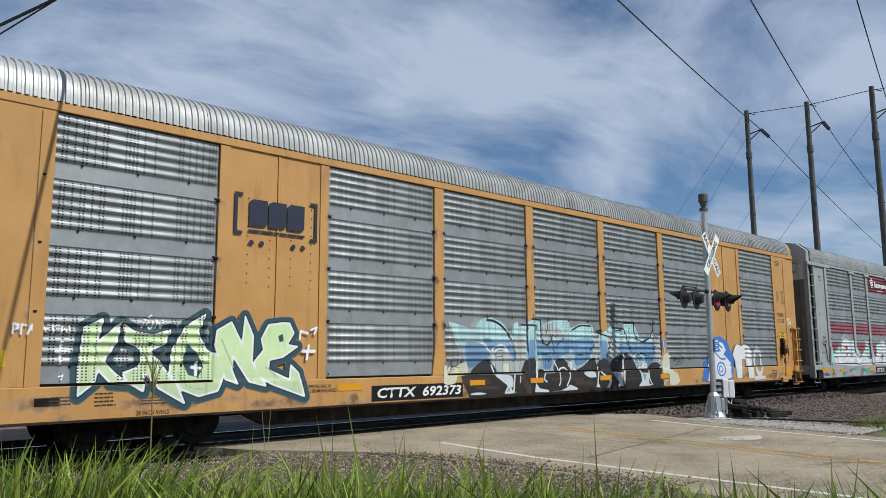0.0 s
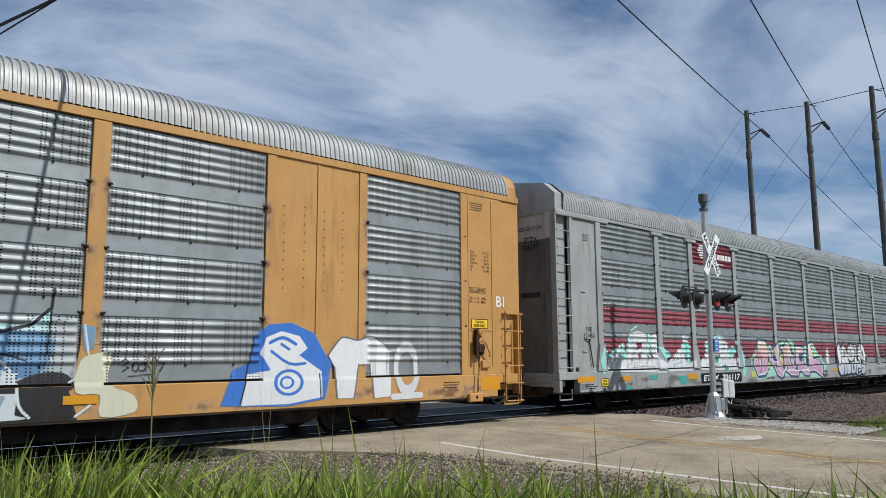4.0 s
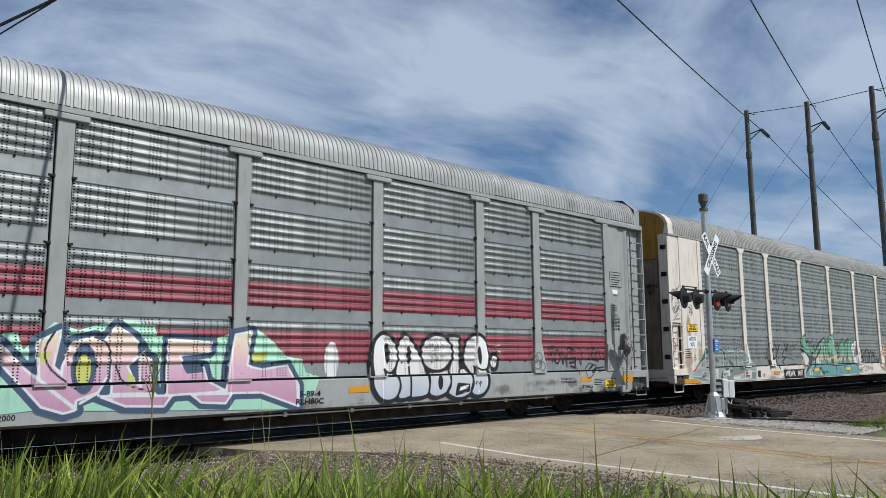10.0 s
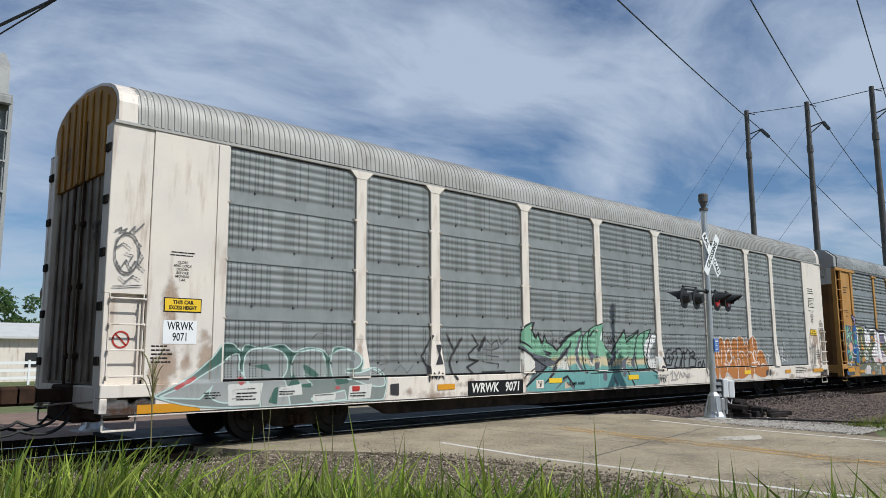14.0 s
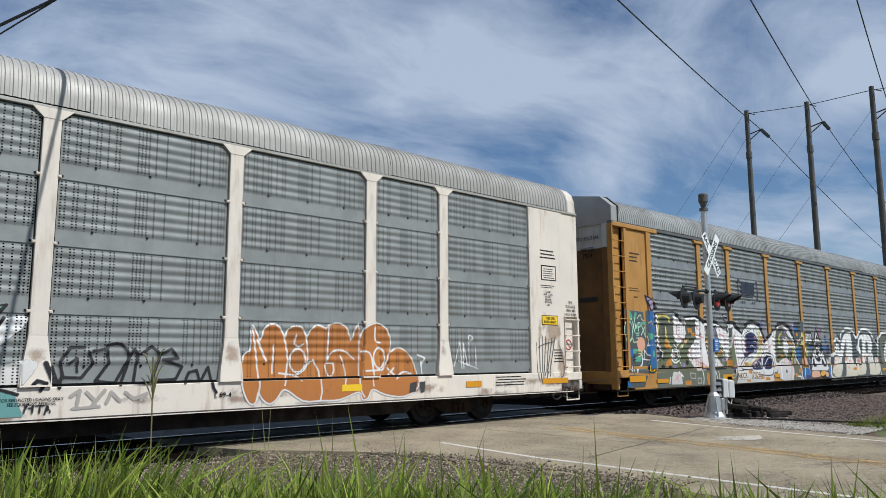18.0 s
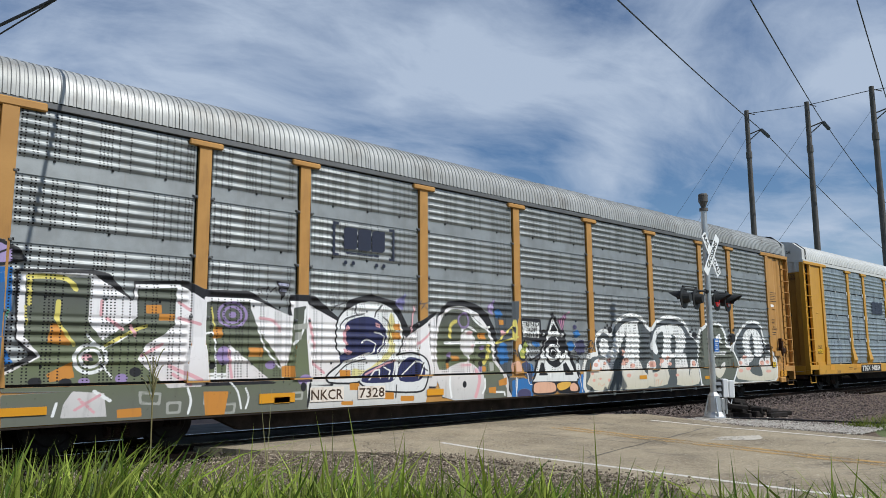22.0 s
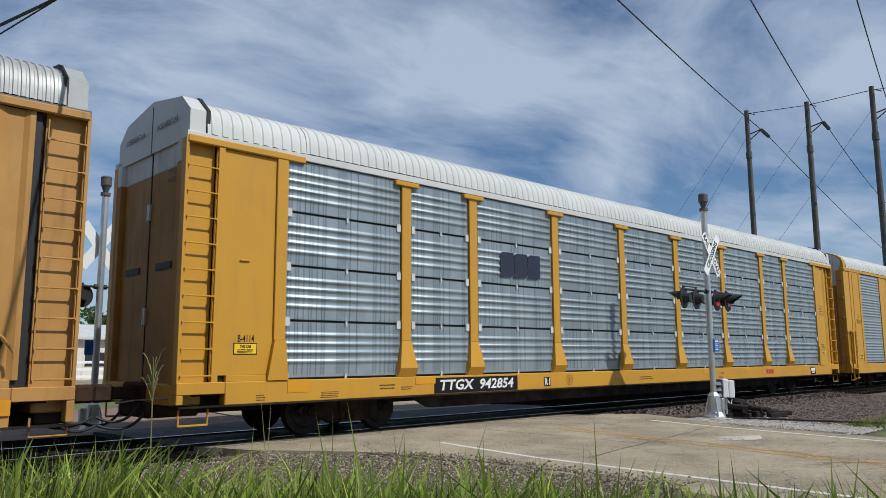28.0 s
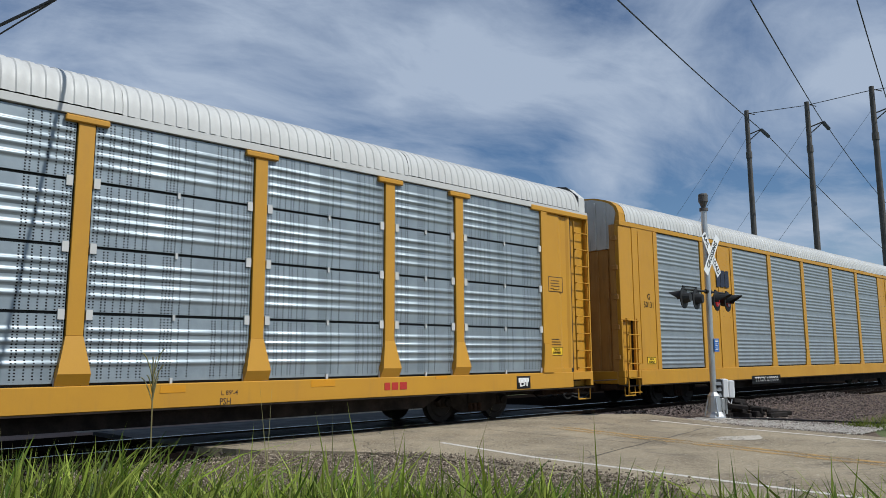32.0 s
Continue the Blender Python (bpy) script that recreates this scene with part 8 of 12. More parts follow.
art.layer(0, [(0.5, (0.13, 0.29, 0.28)), (1.05, (0.15, 0.33, 0.31))], sh)
sh = [('c', [(0.64, 1.6), (0.8, 1.87), (1.12, 1.97), (1.29, 1.96), (1.21, 1.8), (0.92, 1.51), (0.98, 1.32), (1.28, 1.39), (1.43, 1.31), (1.15, 0.98), (0.82, 1.13)]), ('c', [(-2.32, 1.7), (-2.26, 1.83), (-2.22, 1.77), (-2.31, 1.55), (-2.36, 1.31), (-2.15, 1.03), (-2.25, 1.03), (-2.45, 1.27), (-2.46, 1.47)]), ('p', [(-3.08, 1.09), (-2.83, 1.43), (-2.78, 1.2), (-2.66, 1.04), (-2.81, 1.08)]), ('c', [(-1.39, 1.99), (-1.35, 2.04), (-1.4, 1.8), (-1.46, 1.84)]), ('p', [(-1.9, 1.32), (-1.74, 1.28), (-1.72, 1.14), (-1.81, 1.18)]), ('p', [(-0.48, 1.15), (-0.41, 1.13), (-0.38, 0.93), (-0.47, 0.98)]), ('p', [(-3.05, 1.13), (-3.03, 1.28), (-2.86, 1.37)])]
art.layer(0, [(0.8, (0.54, 0.52, 0.48)), (1.9, (0.70, 0.70, 0.68))], sh)
sh = [('p', [(-3.04, 1.49), (-2.84, 1.58), (-2.6, 1.72), (-2.78, 1.47), (-2.79, 1.31), (-2.68, 1.08), (-2.48, 0.92), (-2.73, 1.04), (-2.89, 1.31)]), ('c', [(-2.48, 1.47), (-2.38, 1.7), (-2.25, 1.95), (-2.22, 1.79), (-2.34, 1.58), (-2.32, 1.35), (-2.19, 1.11), (-2.05, 0.99), (-2.15, 0.98), (-2.37, 1.19)]), ('p', [(-1.91, 1.55), (-1.46, 1.33), (-1.74, 1.36), (-1.75, 1.18), (-1.9, 1.38)]), ('p', [(-1.0, 1.25), (-0.9, 1.46), (-0.5, 1.62), (-0.68, 1.46), (-0.85, 1.25), (-0.93, 1.08)]), ('p', [(-0.61, 0.98), (-0.44, 1.26), (-0.11, 1.42), (-0.25, 1.24), (-0.29, 1.02), (-0.37, 0.84), (-0.52, 0.89), (-0.41, 1.11)]), ('p', [(-0.03, 1.21), (0.13, 1.46), (0.28, 1.51), (0.16, 1.32), (0.15, 1.03), (0.02, 1.14)])]
sh += [('c', [(-1.39, 0.82), (-1.36, 1.0), (-1.27, 1.04), (-1.21, 0.87), (-1.26, 0.77)]), ('p', [(-1.67, 1.22), (-1.54, 1.28), (-1.72, 0.89), (-1.67, 1.05)]), ('p', [(-1.16, 1.27), (-0.94, 1.21), (-1.06, 1.14)]), ('p', [(-0.92, 0.91), (-0.69, 0.62), (-0.89, 0.73)])]
art.layer(0, (0.11, 0.115, 0.135), sh)
sh = [(0.05, [(-3.06, 1.7), (-2.72, 1.91), (-2.25, 2.05)]), (0.05, [(-2.12, 1.89), (-2.19, 1.59), (-2.15, 1.27), (-2.05, 0.99)]), (0.05, [(-1.86, 2.06), (-1.96, 1.71), (-1.89, 1.42)]), (0.05, [(-1.29, 2.21), (-1.34, 1.93), (-1.26, 1.68)]), (0.05, [(-0.93, 1.44), (-0.69, 1.73), (-0.28, 2.07)]), (0.05, [(-0.28, 2.05), (-0.22, 1.76), (0.07, 1.9), (0.39, 2.07)]), (0.05, [(0.39, 2.07), (0.27, 1.83), (0.16, 1.46), (0.3, 1.0)]), (0.05, [(0.71, 2.03), (0.59, 1.75), (0.66, 1.27), (0.77, 0.99)]), (0.05, [(1.01, 2.12), (0.8, 1.84)]), (0.05, [(0.99, 1.95), (0.76, 1.41), (0.85, 1.08), (1.21, 0.93)]), (0.035, [(-1.06, 1.87), (-1.03, 1.72)])]
sh += [(0.03, [(-0.98, 1.72), (-0.97, 1.88), (-0.9, 1.73), (-0.88, 1.86)]), (0.03, [(-0.77, 1.86), (-0.83, 1.79), (-0.76, 1.74)]), (0.05, [(-0.24, 0.97), (-0.08, 0.77), (0.04, 0.63)]), (0.05, [(-1.8, 1.94), (-1.66, 2.05), (-1.85, 1.9)]), (0.06, [(-3.03, 0.87), (-2.87, 0.92), (-2.61, 0.68), (-2.78, 0.71)])]
art.layer(0, INK, sh)
sh = [('p', [(-2.98, 0.78), (-2.87, 0.78), (-2.74, 0.67), (-2.98, 0.63)])]
art.layer(0, (0.52, 0.40, 0.30), sh)
sh = [('p', [(-4.53, 1.51), (-4.07, 1.27), (-4.24, 1.1), (-4.46, 0.93), (-4.55, 1.01)]), ('p', [(-2.91, 1.4), (-2.83, 1.41), (-2.73, 1.05), (-2.9, 1.16), (-3.1, 1.13), (-3.18, 1.05), (-3.2, 1.15)])]
art.layer(0, (0.58, 0.56, 0.50), sh)
sh = [('p', [(-4.59, 1.64), (-4.48, 1.64), (-4.27, 1.5), (-3.6, 1.39), (-3.26, 1.28), (-2.62, 1.73), (-2.92, 1.44), (-3.21, 1.21), (-3.59, 1.15), (-3.93, 1.19), (-4.05, 1.3), (-4.47, 1.54)]), ('p', [(-4.05, 1.27), (-3.91, 1.19), (-3.99, 1.01), (-4.23, 0.79), (-4.38, 0.74), (-4.18, 0.94)]), ('p', [(-3.94, 1.21), (-3.75, 1.24), (-3.59, 1.15), (-3.92, 1.01), (-4.02, 1.01)]), ('p', [(-3.67, 1.54), (-3.41, 1.47), (-3.44, 1.38), (-3.6, 1.41)]), ('p', [(-3.27, 1.2), (-3.17, 1.13), (-3.57, 0.82), (-3.72, 0.78)]), ('p', [(-2.96, 0.88), (-2.85, 0.88), (-3.31, 0.63), (-3.37, 0.63)]), ('p', [(-2.8, 0.77), (-2.71, 0.79), (-2.57, 0.61), (-2.67, 0.62)])]
art.layer(0, (0.10, 0.105, 0.12), sh)
sh = [(0.045, [(-4.53, 1.76), (-4.47, 1.99), (-4.34, 2.1), (-4.16, 2.16)]), (0.045, [(-4.53, 1.76), (-4.38, 1.69), (-4.11, 1.56)]), (0.05, [(-3.19, 1.53), (-2.8, 1.82), (-2.48, 1.97), (-2.21, 2.08)]), (0.06, [(-4.04, 2.16), (-4.09, 2.0), (-3.96, 1.82)]), (0.045, [(-3.96, 1.82), (-3.87, 1.95), (-3.82, 1.77), (-3.73, 1.69)]), (0.045, [(-3.73, 1.69), (-3.64, 1.9), (-3.57, 1.73), (-3.33, 1.65), (-3.19, 1.53)]), (0.035, [(-3.7, 1.53), (-3.41, 1.47), (-3.57, 1.42)]), (0.05, [(-2.62, 1.72), (-2.92, 1.45), (-3.24, 1.22)]), (0.04, [(-3.24, 1.19), (-3.42, 0.98), (-3.72, 0.78)]), (0.035, [(-4.07, 1.16), (-4.27, 1.05), (-4.45, 0.92)]), (0.045, [(-4.59, 1.61), (-4.27, 1.46), (-3.59, 1.15)])]
sh += [(0.05, [(-3.59, 1.15), (-4.03, 0.93), (-4.38, 0.73)]), (0.03, [(-4.03, 1.0), (-4.06, 1.24)]), (0.022, [(-3.38, 1.8), (-3.31, 1.82), (-3.36, 1.7), (-3.29, 1.71)]), (0.022, [(-3.25, 1.83), (-3.27, 1.76), (-3.18, 1.76)]), (0.022, [(-3.2, 1.82), (-3.2, 1.69)]), (0.022, [(-3.14, 1.82), (-3.06, 1.83), (-3.11, 1.69)])]
art.layer(0, INK, sh)
art.finish()

art = Art(car_c, SPEC_C, "black outlined bubble graffiti")
sh = [(0.05, [(2.05, 1.56), (1.86, 1.56), (1.73, 1.36), (1.78, 1.14), (2.02, 1.13), (2.17, 1.33), (2.11, 1.49)]), (0.05, [(2.17, 1.51), (2.36, 1.54), (2.39, 1.33), (2.21, 1.08), (2.46, 1.05)]), (0.05, [(2.36, 1.59), (2.55, 1.61), (2.68, 1.41), (2.56, 1.02)]), (0.05, [(2.49, 1.05), (2.75, 1.54), (2.81, 1.46), (2.75, 1.04), (3.02, 1.03)]), (0.05, [(2.85, 1.46), (3.01, 1.58), (3.15, 1.46), (3.02, 1.03)]), (0.05, [(3.15, 1.46), (3.32, 1.54), (3.43, 1.4), (3.19, 1.38), (3.5, 1.27), (3.4, 1.08), (3.12, 1.07)]), (0.04, [(1.84, 1.33), (1.96, 1.41), (1.96, 1.21)]), (0.05, [(1.38, 1.05), (1.43, 1.11), (1.55, 1.07), (1.49, 0.97)])]
sh += [(0.07, [(1.53, 1.34), (1.65, 1.06)]), (0.05, [(1.63, 1.29), (1.73, 1.0), (1.77, 1.19)]), (0.05, [(3.54, 1.02), (3.61, 1.18), (3.74, 1.21), (3.79, 1.04), (3.61, 1.05)]), (0.05, [(3.82, 1.07), (3.93, 1.26), (4.01, 0.93), (4.06, 0.86)]), (0.03, [(1.3, 0.68), (1.32, 0.78), (1.39, 0.73)]), (0.03, [(1.41, 0.78), (1.4, 0.67)]), (0.03, [(1.44, 0.77), (1.55, 0.77)]), (0.03, [(1.5, 0.76), (1.49, 0.67)]), (0.03, [(1.56, 0.66), (1.59, 0.77), (1.63, 0.67)])]
art.layer(0, INK, sh)
sh = [(0.05, [(1.88, 0.88), (2.0, 0.96), (1.97, 0.76)]), (0.05, [(2.09, 0.93), (2.22, 0.8), (2.34, 0.95)]), (0.05, [(2.22, 0.8), (2.16, 0.72)]), (0.05, [(2.37, 0.77), (2.43, 0.92), (2.56, 0.79)]), (0.05, [(2.63, 0.91), (2.76, 0.81), (2.95, 0.88), (2.86, 0.79)]), (0.04, [(1.91, 0.71), (2.28, 0.73)])]
art.layer(0, (0.36, 0.33, 0.30), sh)
art.finish()

art = Art(car_c, SPEC_C, "orange bubble graffiti with white outlines")
sh = [('c', [(4.51, 1.03), (4.52, 1.28), (4.57, 1.46), (4.68, 1.54), (4.69, 1.92), (4.84, 1.67), (4.93, 1.89), (5.09, 1.96), (5.23, 1.87), (5.31, 1.71), (5.38, 1.87), (5.54, 1.94), (5.68, 1.88), (5.75, 1.74), (5.87, 1.9), (6.01, 1.96), (6.17, 1.89), (6.22, 1.96), (6.45, 2.01), (6.63, 1.9), (6.72, 1.69), (6.88, 2.0), (6.91, 1.71), (7.04, 1.93), (7.31, 2.03), (7.54, 1.94), (7.65, 1.72), (7.63, 1.48), (7.78, 1.55), (7.96, 1.55), (8.18, 1.38), (8.3, 1.13), (8.33, 0.83), (7.98, 0.66), (7.51, 0.71), (7.2, 0.82), (7.08, 0.66), (6.97, 0.64), (6.88, 0.78), (6.45, 0.66), (6.06, 0.66), (5.68, 0.67), (5.31, 0.88), (5.15, 0.72), (5.02, 0.65), (4.89, 0.73), (4.8, 0.86), (4.75, 0.68), (4.66, 0.67), (4.56, 0.83)])]
art.layer(0.03, PALE, sh)
art.layer(0, [(0.7, (0.40, 0.155, 0.045)), (1.2, (0.45, 0.17, 0.038)), (1.9, (0.37, 0.14, 0.035))], sh)
sh = [(0.032, [(4.69, 1.92), (4.78, 1.36), (4.83, 0.94), (4.78, 0.7)]), (0.032, [(5.31, 1.71), (5.38, 1.35), (5.31, 0.93)]), (0.032, [(5.75, 1.74), (5.79, 1.44), (5.75, 1.22), (5.57, 1.11)]), (0.032, [(6.23, 1.93), (6.2, 1.52), (6.18, 1.34)]), (0.032, [(6.91, 1.71), (6.91, 1.34), (6.91, 0.87), (7.02, 0.67)]), (0.032, [(5.75, 1.26), (5.89, 1.36), (6.02, 1.17), (6.07, 0.81), (6.04, 0.66)]), (0.032, [(6.18, 1.34), (6.32, 1.51), (6.58, 1.51), (6.79, 1.36)]), (0.032, [(6.15, 1.26), (6.19, 1.12), (6.26, 1.03), (6.35, 1.16), (6.33, 1.3), (6.18, 1.3)]), (0.032, [(6.48, 1.43), (6.59, 1.16), (6.57, 0.89)])]
sh += [(0.032, [(5.54, 1.79), (5.5, 1.63), (5.6, 1.59), (5.69, 1.63)]), ('r', 0.032, 5.58, 1.35, 0.16, 0.2), (0.032, [(5.21, 1.14), (5.53, 1.09), (5.65, 1.0)]), (0.032, [(7.26, 1.96), (7.26, 1.72), (7.43, 1.67)]), ('r', 0.032, 7.36, 1.38, 0.16, 0.2), (0.032, [(7.01, 1.15), (7.45, 1.16)]), (0.032, [(7.16, 1.34), (7.23, 0.86)]), (0.032, [(7.63, 1.48), (7.5, 1.19), (7.39, 1.14)]), (0.032, [(6.94, 1.51), (7.11, 1.48), (7.19, 1.24)]), (0.035, [(7.59, 1.19), (7.76, 1.06)]), (0.035, [(7.75, 1.19), (7.6, 1.06)]), (0.04, [(7.79, 0.99), (7.97, 1.11), (8.18, 1.08)]), (0.035, [(8.35, 1.45), (8.55, 1.38), (8.45, 1.23)])]
sh += [(0.035, [(8.45, 1.33), (8.48, 1.04)]), (0.04, [(4.79, 1.69), (4.96, 1.35)]), (0.03, [(5.1, 1.61), (5.08, 1.14)])]
art.layer(0, PALE, sh)
sh = [(0.03, [(9.39, 1.21), (9.55, 1.75), (9.61, 1.16)]), (0.03, [(9.67, 1.16), (9.64, 1.69), (9.78, 1.21)]), (0.03, [(9.84, 1.21), (9.82, 1.7), (9.95, 1.75)]), ('r', 0.03, 9.86, 1.79, 0.06, 0.06), (0.03, [(9.5, 1.32), (10.07, 1.15)]), (0.03, [(10.01, 1.62), (10.04, 1.21)])]
art.layer(0, PALE, sh)
sh = [('p', [(8.12, 0.89), (8.31, 0.93), (8.28, 0.73), (8.1, 0.7)]), ('p', [(8.36, 0.91), (8.53, 0.92), (8.51, 0.72), (8.41, 0.69)])]
art.layer(0, (0.05, 0.05, 0.05), sh)
sh = [(0.028, [(12.02, 1.71), (12.07, 0.86)]), (0.028, [(12.14, 1.84), (12.16, 0.9)]), (0.028, [(12.38, 1.86), (12.3, 0.95)]), (0.028, [(12.62, 1.84), (12.42, 1.0)]), (0.022, [(12.1, 1.6), (12.3, 1.68), (12.7, 1.74)]), (0.028, [(12.27, 1.87), (12.24, 0.81)]), (0.028, [(12.5, 1.79), (12.36, 0.81)]), (0.028, [(12.74, 1.87), (12.48, 0.93)]), (0.028, [(12.91, 1.63), (13.07, 1.08), (12.74, 0.8)])]
art.layer(0, (0.06, 0.055, 0.05), sh)
art.finish()

art = Art(car_c, SPEC_C, "thin black drawing on the white corner panel")
sh = [('r', 0.022, -13.44, 2.96, 0.18, 0.3), (0.022, [(-13.63, 3.28), (-13.54, 3.34), (-13.56, 3.27), (-13.46, 3.33), (-13.49, 3.28)]), (0.022, [(-13.42, 3.28), (-13.34, 3.38), (-13.34, 3.29), (-13.21, 3.43)]), (0.022, [(-13.62, 3.01), (-13.5, 3.11), (-13.39, 3.03)]), (0.022, [(-13.6, 2.84), (-13.53, 2.72), (-13.45, 2.86), (-13.38, 2.71), (-13.32, 2.85), (-13.23, 2.75)]), (0.022, [(-13.54, 2.6), (-13.45, 2.52), (-13.34, 2.63), (-13.23, 2.57)]), (0.022, [(-13.46, 2.96), (-13.35, 2.93), (-13.4, 2.84)]), (0.022, [(-13.28, 3.04), (-13.2, 2.91), (-13.26, 2.79), (-13.17, 2.71)]), (0.022, [(-13.63, 2.45), (-13.2, 2.49)]), (0.022, [(-13.6, 3.18), (-13.62, 2.96)])]
sh += [(0.022, [(-13.33, 3.17), (-13.24, 3.08)])]
art.layer(0, (0.09, 0.085, 0.08), sh)
art.finish()

art = Art(car_d, SPEC_D, "black, white and olive graffiti with many coloured details")
sh = [('p', [(-11.73, 2.62), (-10.73, 2.68), (-10.5, 2.64), (-10.13, 2.25), (-10.13, 2.55), (-9.31, 2.61), (-9.02, 2.49), (-8.22, 2.51), (-7.46, 2.13), (-7.43, 2.49), (-6.92, 2.5), (-6.37, 2.11), (-6.16, 2.46), (-5.65, 2.59), (-5.0, 2.48), (-4.7, 1.98), (-3.95, 2.32), (-4.0, 0.78), (-11.81, 0.96), (-11.85, 1.23), (-11.49, 1.45), (-11.68, 1.66)]), ('p', [(-3.94, 2.16), (-3.81, 2.4), (-3.59, 2.55), (-3.19, 2.59), (-2.76, 2.53), (-2.41, 2.34), (-2.18, 1.99), (-2.09, 1.63), (-2.11, 1.41), (-1.9, 1.16), (-1.72, 0.87), (-1.72, 0.54), (-1.79, 0.45), (-3.83, 0.58)])]
art.layer(0, INK, sh)
sh = [('p', [(-2.25, 2.59), (-1.39, 2.65), (-1.41, 2.28), (-1.58, 1.78), (-1.69, 0.97), (-1.84, 0.98), (-2.15, 1.41), (-2.14, 1.95)]), ('p', [(-1.84, 0.94), (-1.29, 0.93), (-0.98, 0.69), (-1.01, 0.5), (-1.7, 0.51)])]
art.layer(0, (0.07, 0.08, 0.09), sh)
sh = [('c', [(-2.07, 1.65), (-1.84, 1.69), (-1.76, 1.3), (-1.85, 1.27), (-2.0, 1.23), (-2.1, 1.41)]), ('p', [(-1.7, 0.87), (-1.31, 0.91), (-0.95, 0.88), (-1.01, 0.52), (-1.67, 0.5)]), ('e', -2.07, 2.34, 0.12, 0.1), ('c', [(-1.36, 1.24), (-0.92, 1.22), (-0.95, 0.95), (-1.23, 0.96)]), ('e', -0.78, 1.7, 0.14, 0.09), ('e', 0.76, 1.94, 0.11, 0.09), ('e', 0.53, 1.65, 0.15, 0.12), ('p', [(0.7, 0.86), (1.05, 0.89), (1.06, 0.39), (0.76, 0.4)])]
sh += [('p', [(-1.71, 0.65), (-0.98, 0.65), (-0.96, 0.31), (-1.69, 0.33)])]
art.layer(0, (0.035, 0.14, 0.36), sh)
sh = [('p', [(-11.69, 2.58), (-10.72, 2.61), (-10.12, 2.24), (-10.11, 2.5), (-9.41, 2.54), (-8.98, 2.3), (-9.02, 0.92), (-9.53, 0.92), (-11.81, 0.97), (-11.83, 1.2), (-11.37, 1.43), (-11.66, 1.67)]), ('p', [(-9.01, 2.37), (-8.16, 2.38), (-7.36, 2.11), (-7.42, 2.38), (-7.08, 2.38), (-6.92, 1.02), (-9.03, 1.02)]), ('p', [(-7.08, 2.35), (-6.37, 2.04), (-6.43, 1.79), (-6.22, 2.2), (-5.71, 2.46), (-5.13, 2.3), (-4.78, 1.77), (-3.95, 2.25), (-3.98, 0.81), (-6.95, 0.91)]), ('p', [(-10.92, 0.95), (-10.49, 0.91), (-10.44, 0.58), (-11.06, 0.59), (-11.03, 0.78)])]
sh += [('c', [(-3.93, 2.03), (-3.78, 2.28), (-3.58, 2.42), (-3.31, 2.46), (-3.02, 2.43), (-2.72, 2.31), (-2.47, 2.09), (-2.28, 1.81), (-2.19, 1.56), (-2.2, 1.38), (-1.99, 1.16), (-1.83, 0.91), (-1.81, 0.66), (-1.85, 0.48), (-3.83, 0.6)])]
art.layer(0, [(0.7, (0.52, 0.50, 0.48)), (1.04, (0.62, 0.58, 0.56)), (1.5, (0.70, 0.67, 0.66)), (2.3, (0.72, 0.70, 0.70))], sh)
sh = [('p', [(-11.6, 2.54), (-10.74, 2.55), (-10.75, 1.92), (-10.54, 1.66), (-10.05, 2.01), (-10.07, 2.43), (-9.46, 2.49), (-9.47, 1.91), (-9.98, 1.46), (-9.83, 1.27), (-9.53, 0.94), (-11.81, 0.97), (-11.82, 1.16), (-11.34, 1.43), (-11.57, 1.7)]), ('p', [(-8.97, 2.29), (-8.21, 2.33), (-7.55, 1.24), (-7.55, 0.94), (-7.76, 1.01), (-7.99, 1.04), (-8.55, 1.64), (-8.59, 1.06), (-8.91, 1.07)]), ('p', [(-7.33, 2.26), (-7.11, 2.3), (-7.04, 0.97), (-7.55, 0.93), (-7.46, 1.24), (-7.37, 1.61)]), ('p', [(-11.81, 0.93), (-10.88, 0.95), (-7.01, 0.97), (-7.04, 0.5), (-10.17, 0.54), (-11.79, 0.63)])]
sh += [('c', [(-3.92, 1.84), (-3.74, 2.24), (-3.52, 2.37), (-3.21, 2.38), (-2.84, 2.23), (-2.49, 2.0), (-2.36, 1.77), (-2.29, 1.52), (-2.29, 1.34), (-2.42, 1.24), (-2.75, 1.14), (-3.23, 1.29), (-3.87, 1.14)]), ('p', [(-2.65, 1.14), (-2.28, 1.33), (-2.06, 1.13), (-1.92, 0.87), (-1.89, 0.55), (-2.61, 0.53), (-2.56, 0.83)])]
sh += [('p', [(-11.79, 0.74), (-7.01, 0.66), (-7.0, 0.18), (-11.77, 0.42)]), ('p', [(-2.62, 0.7), (-1.88, 0.73), (-1.85, 0.37), (-2.6, 0.36)])]
art.layer(0, [(0.7, (0.13, 0.135, 0.105)), (1.3, (0.125, 0.145, 0.075)), (1.9, (0.095, 0.105, 0.08)), (2.3, (0.085, 0.09, 0.08))], sh)
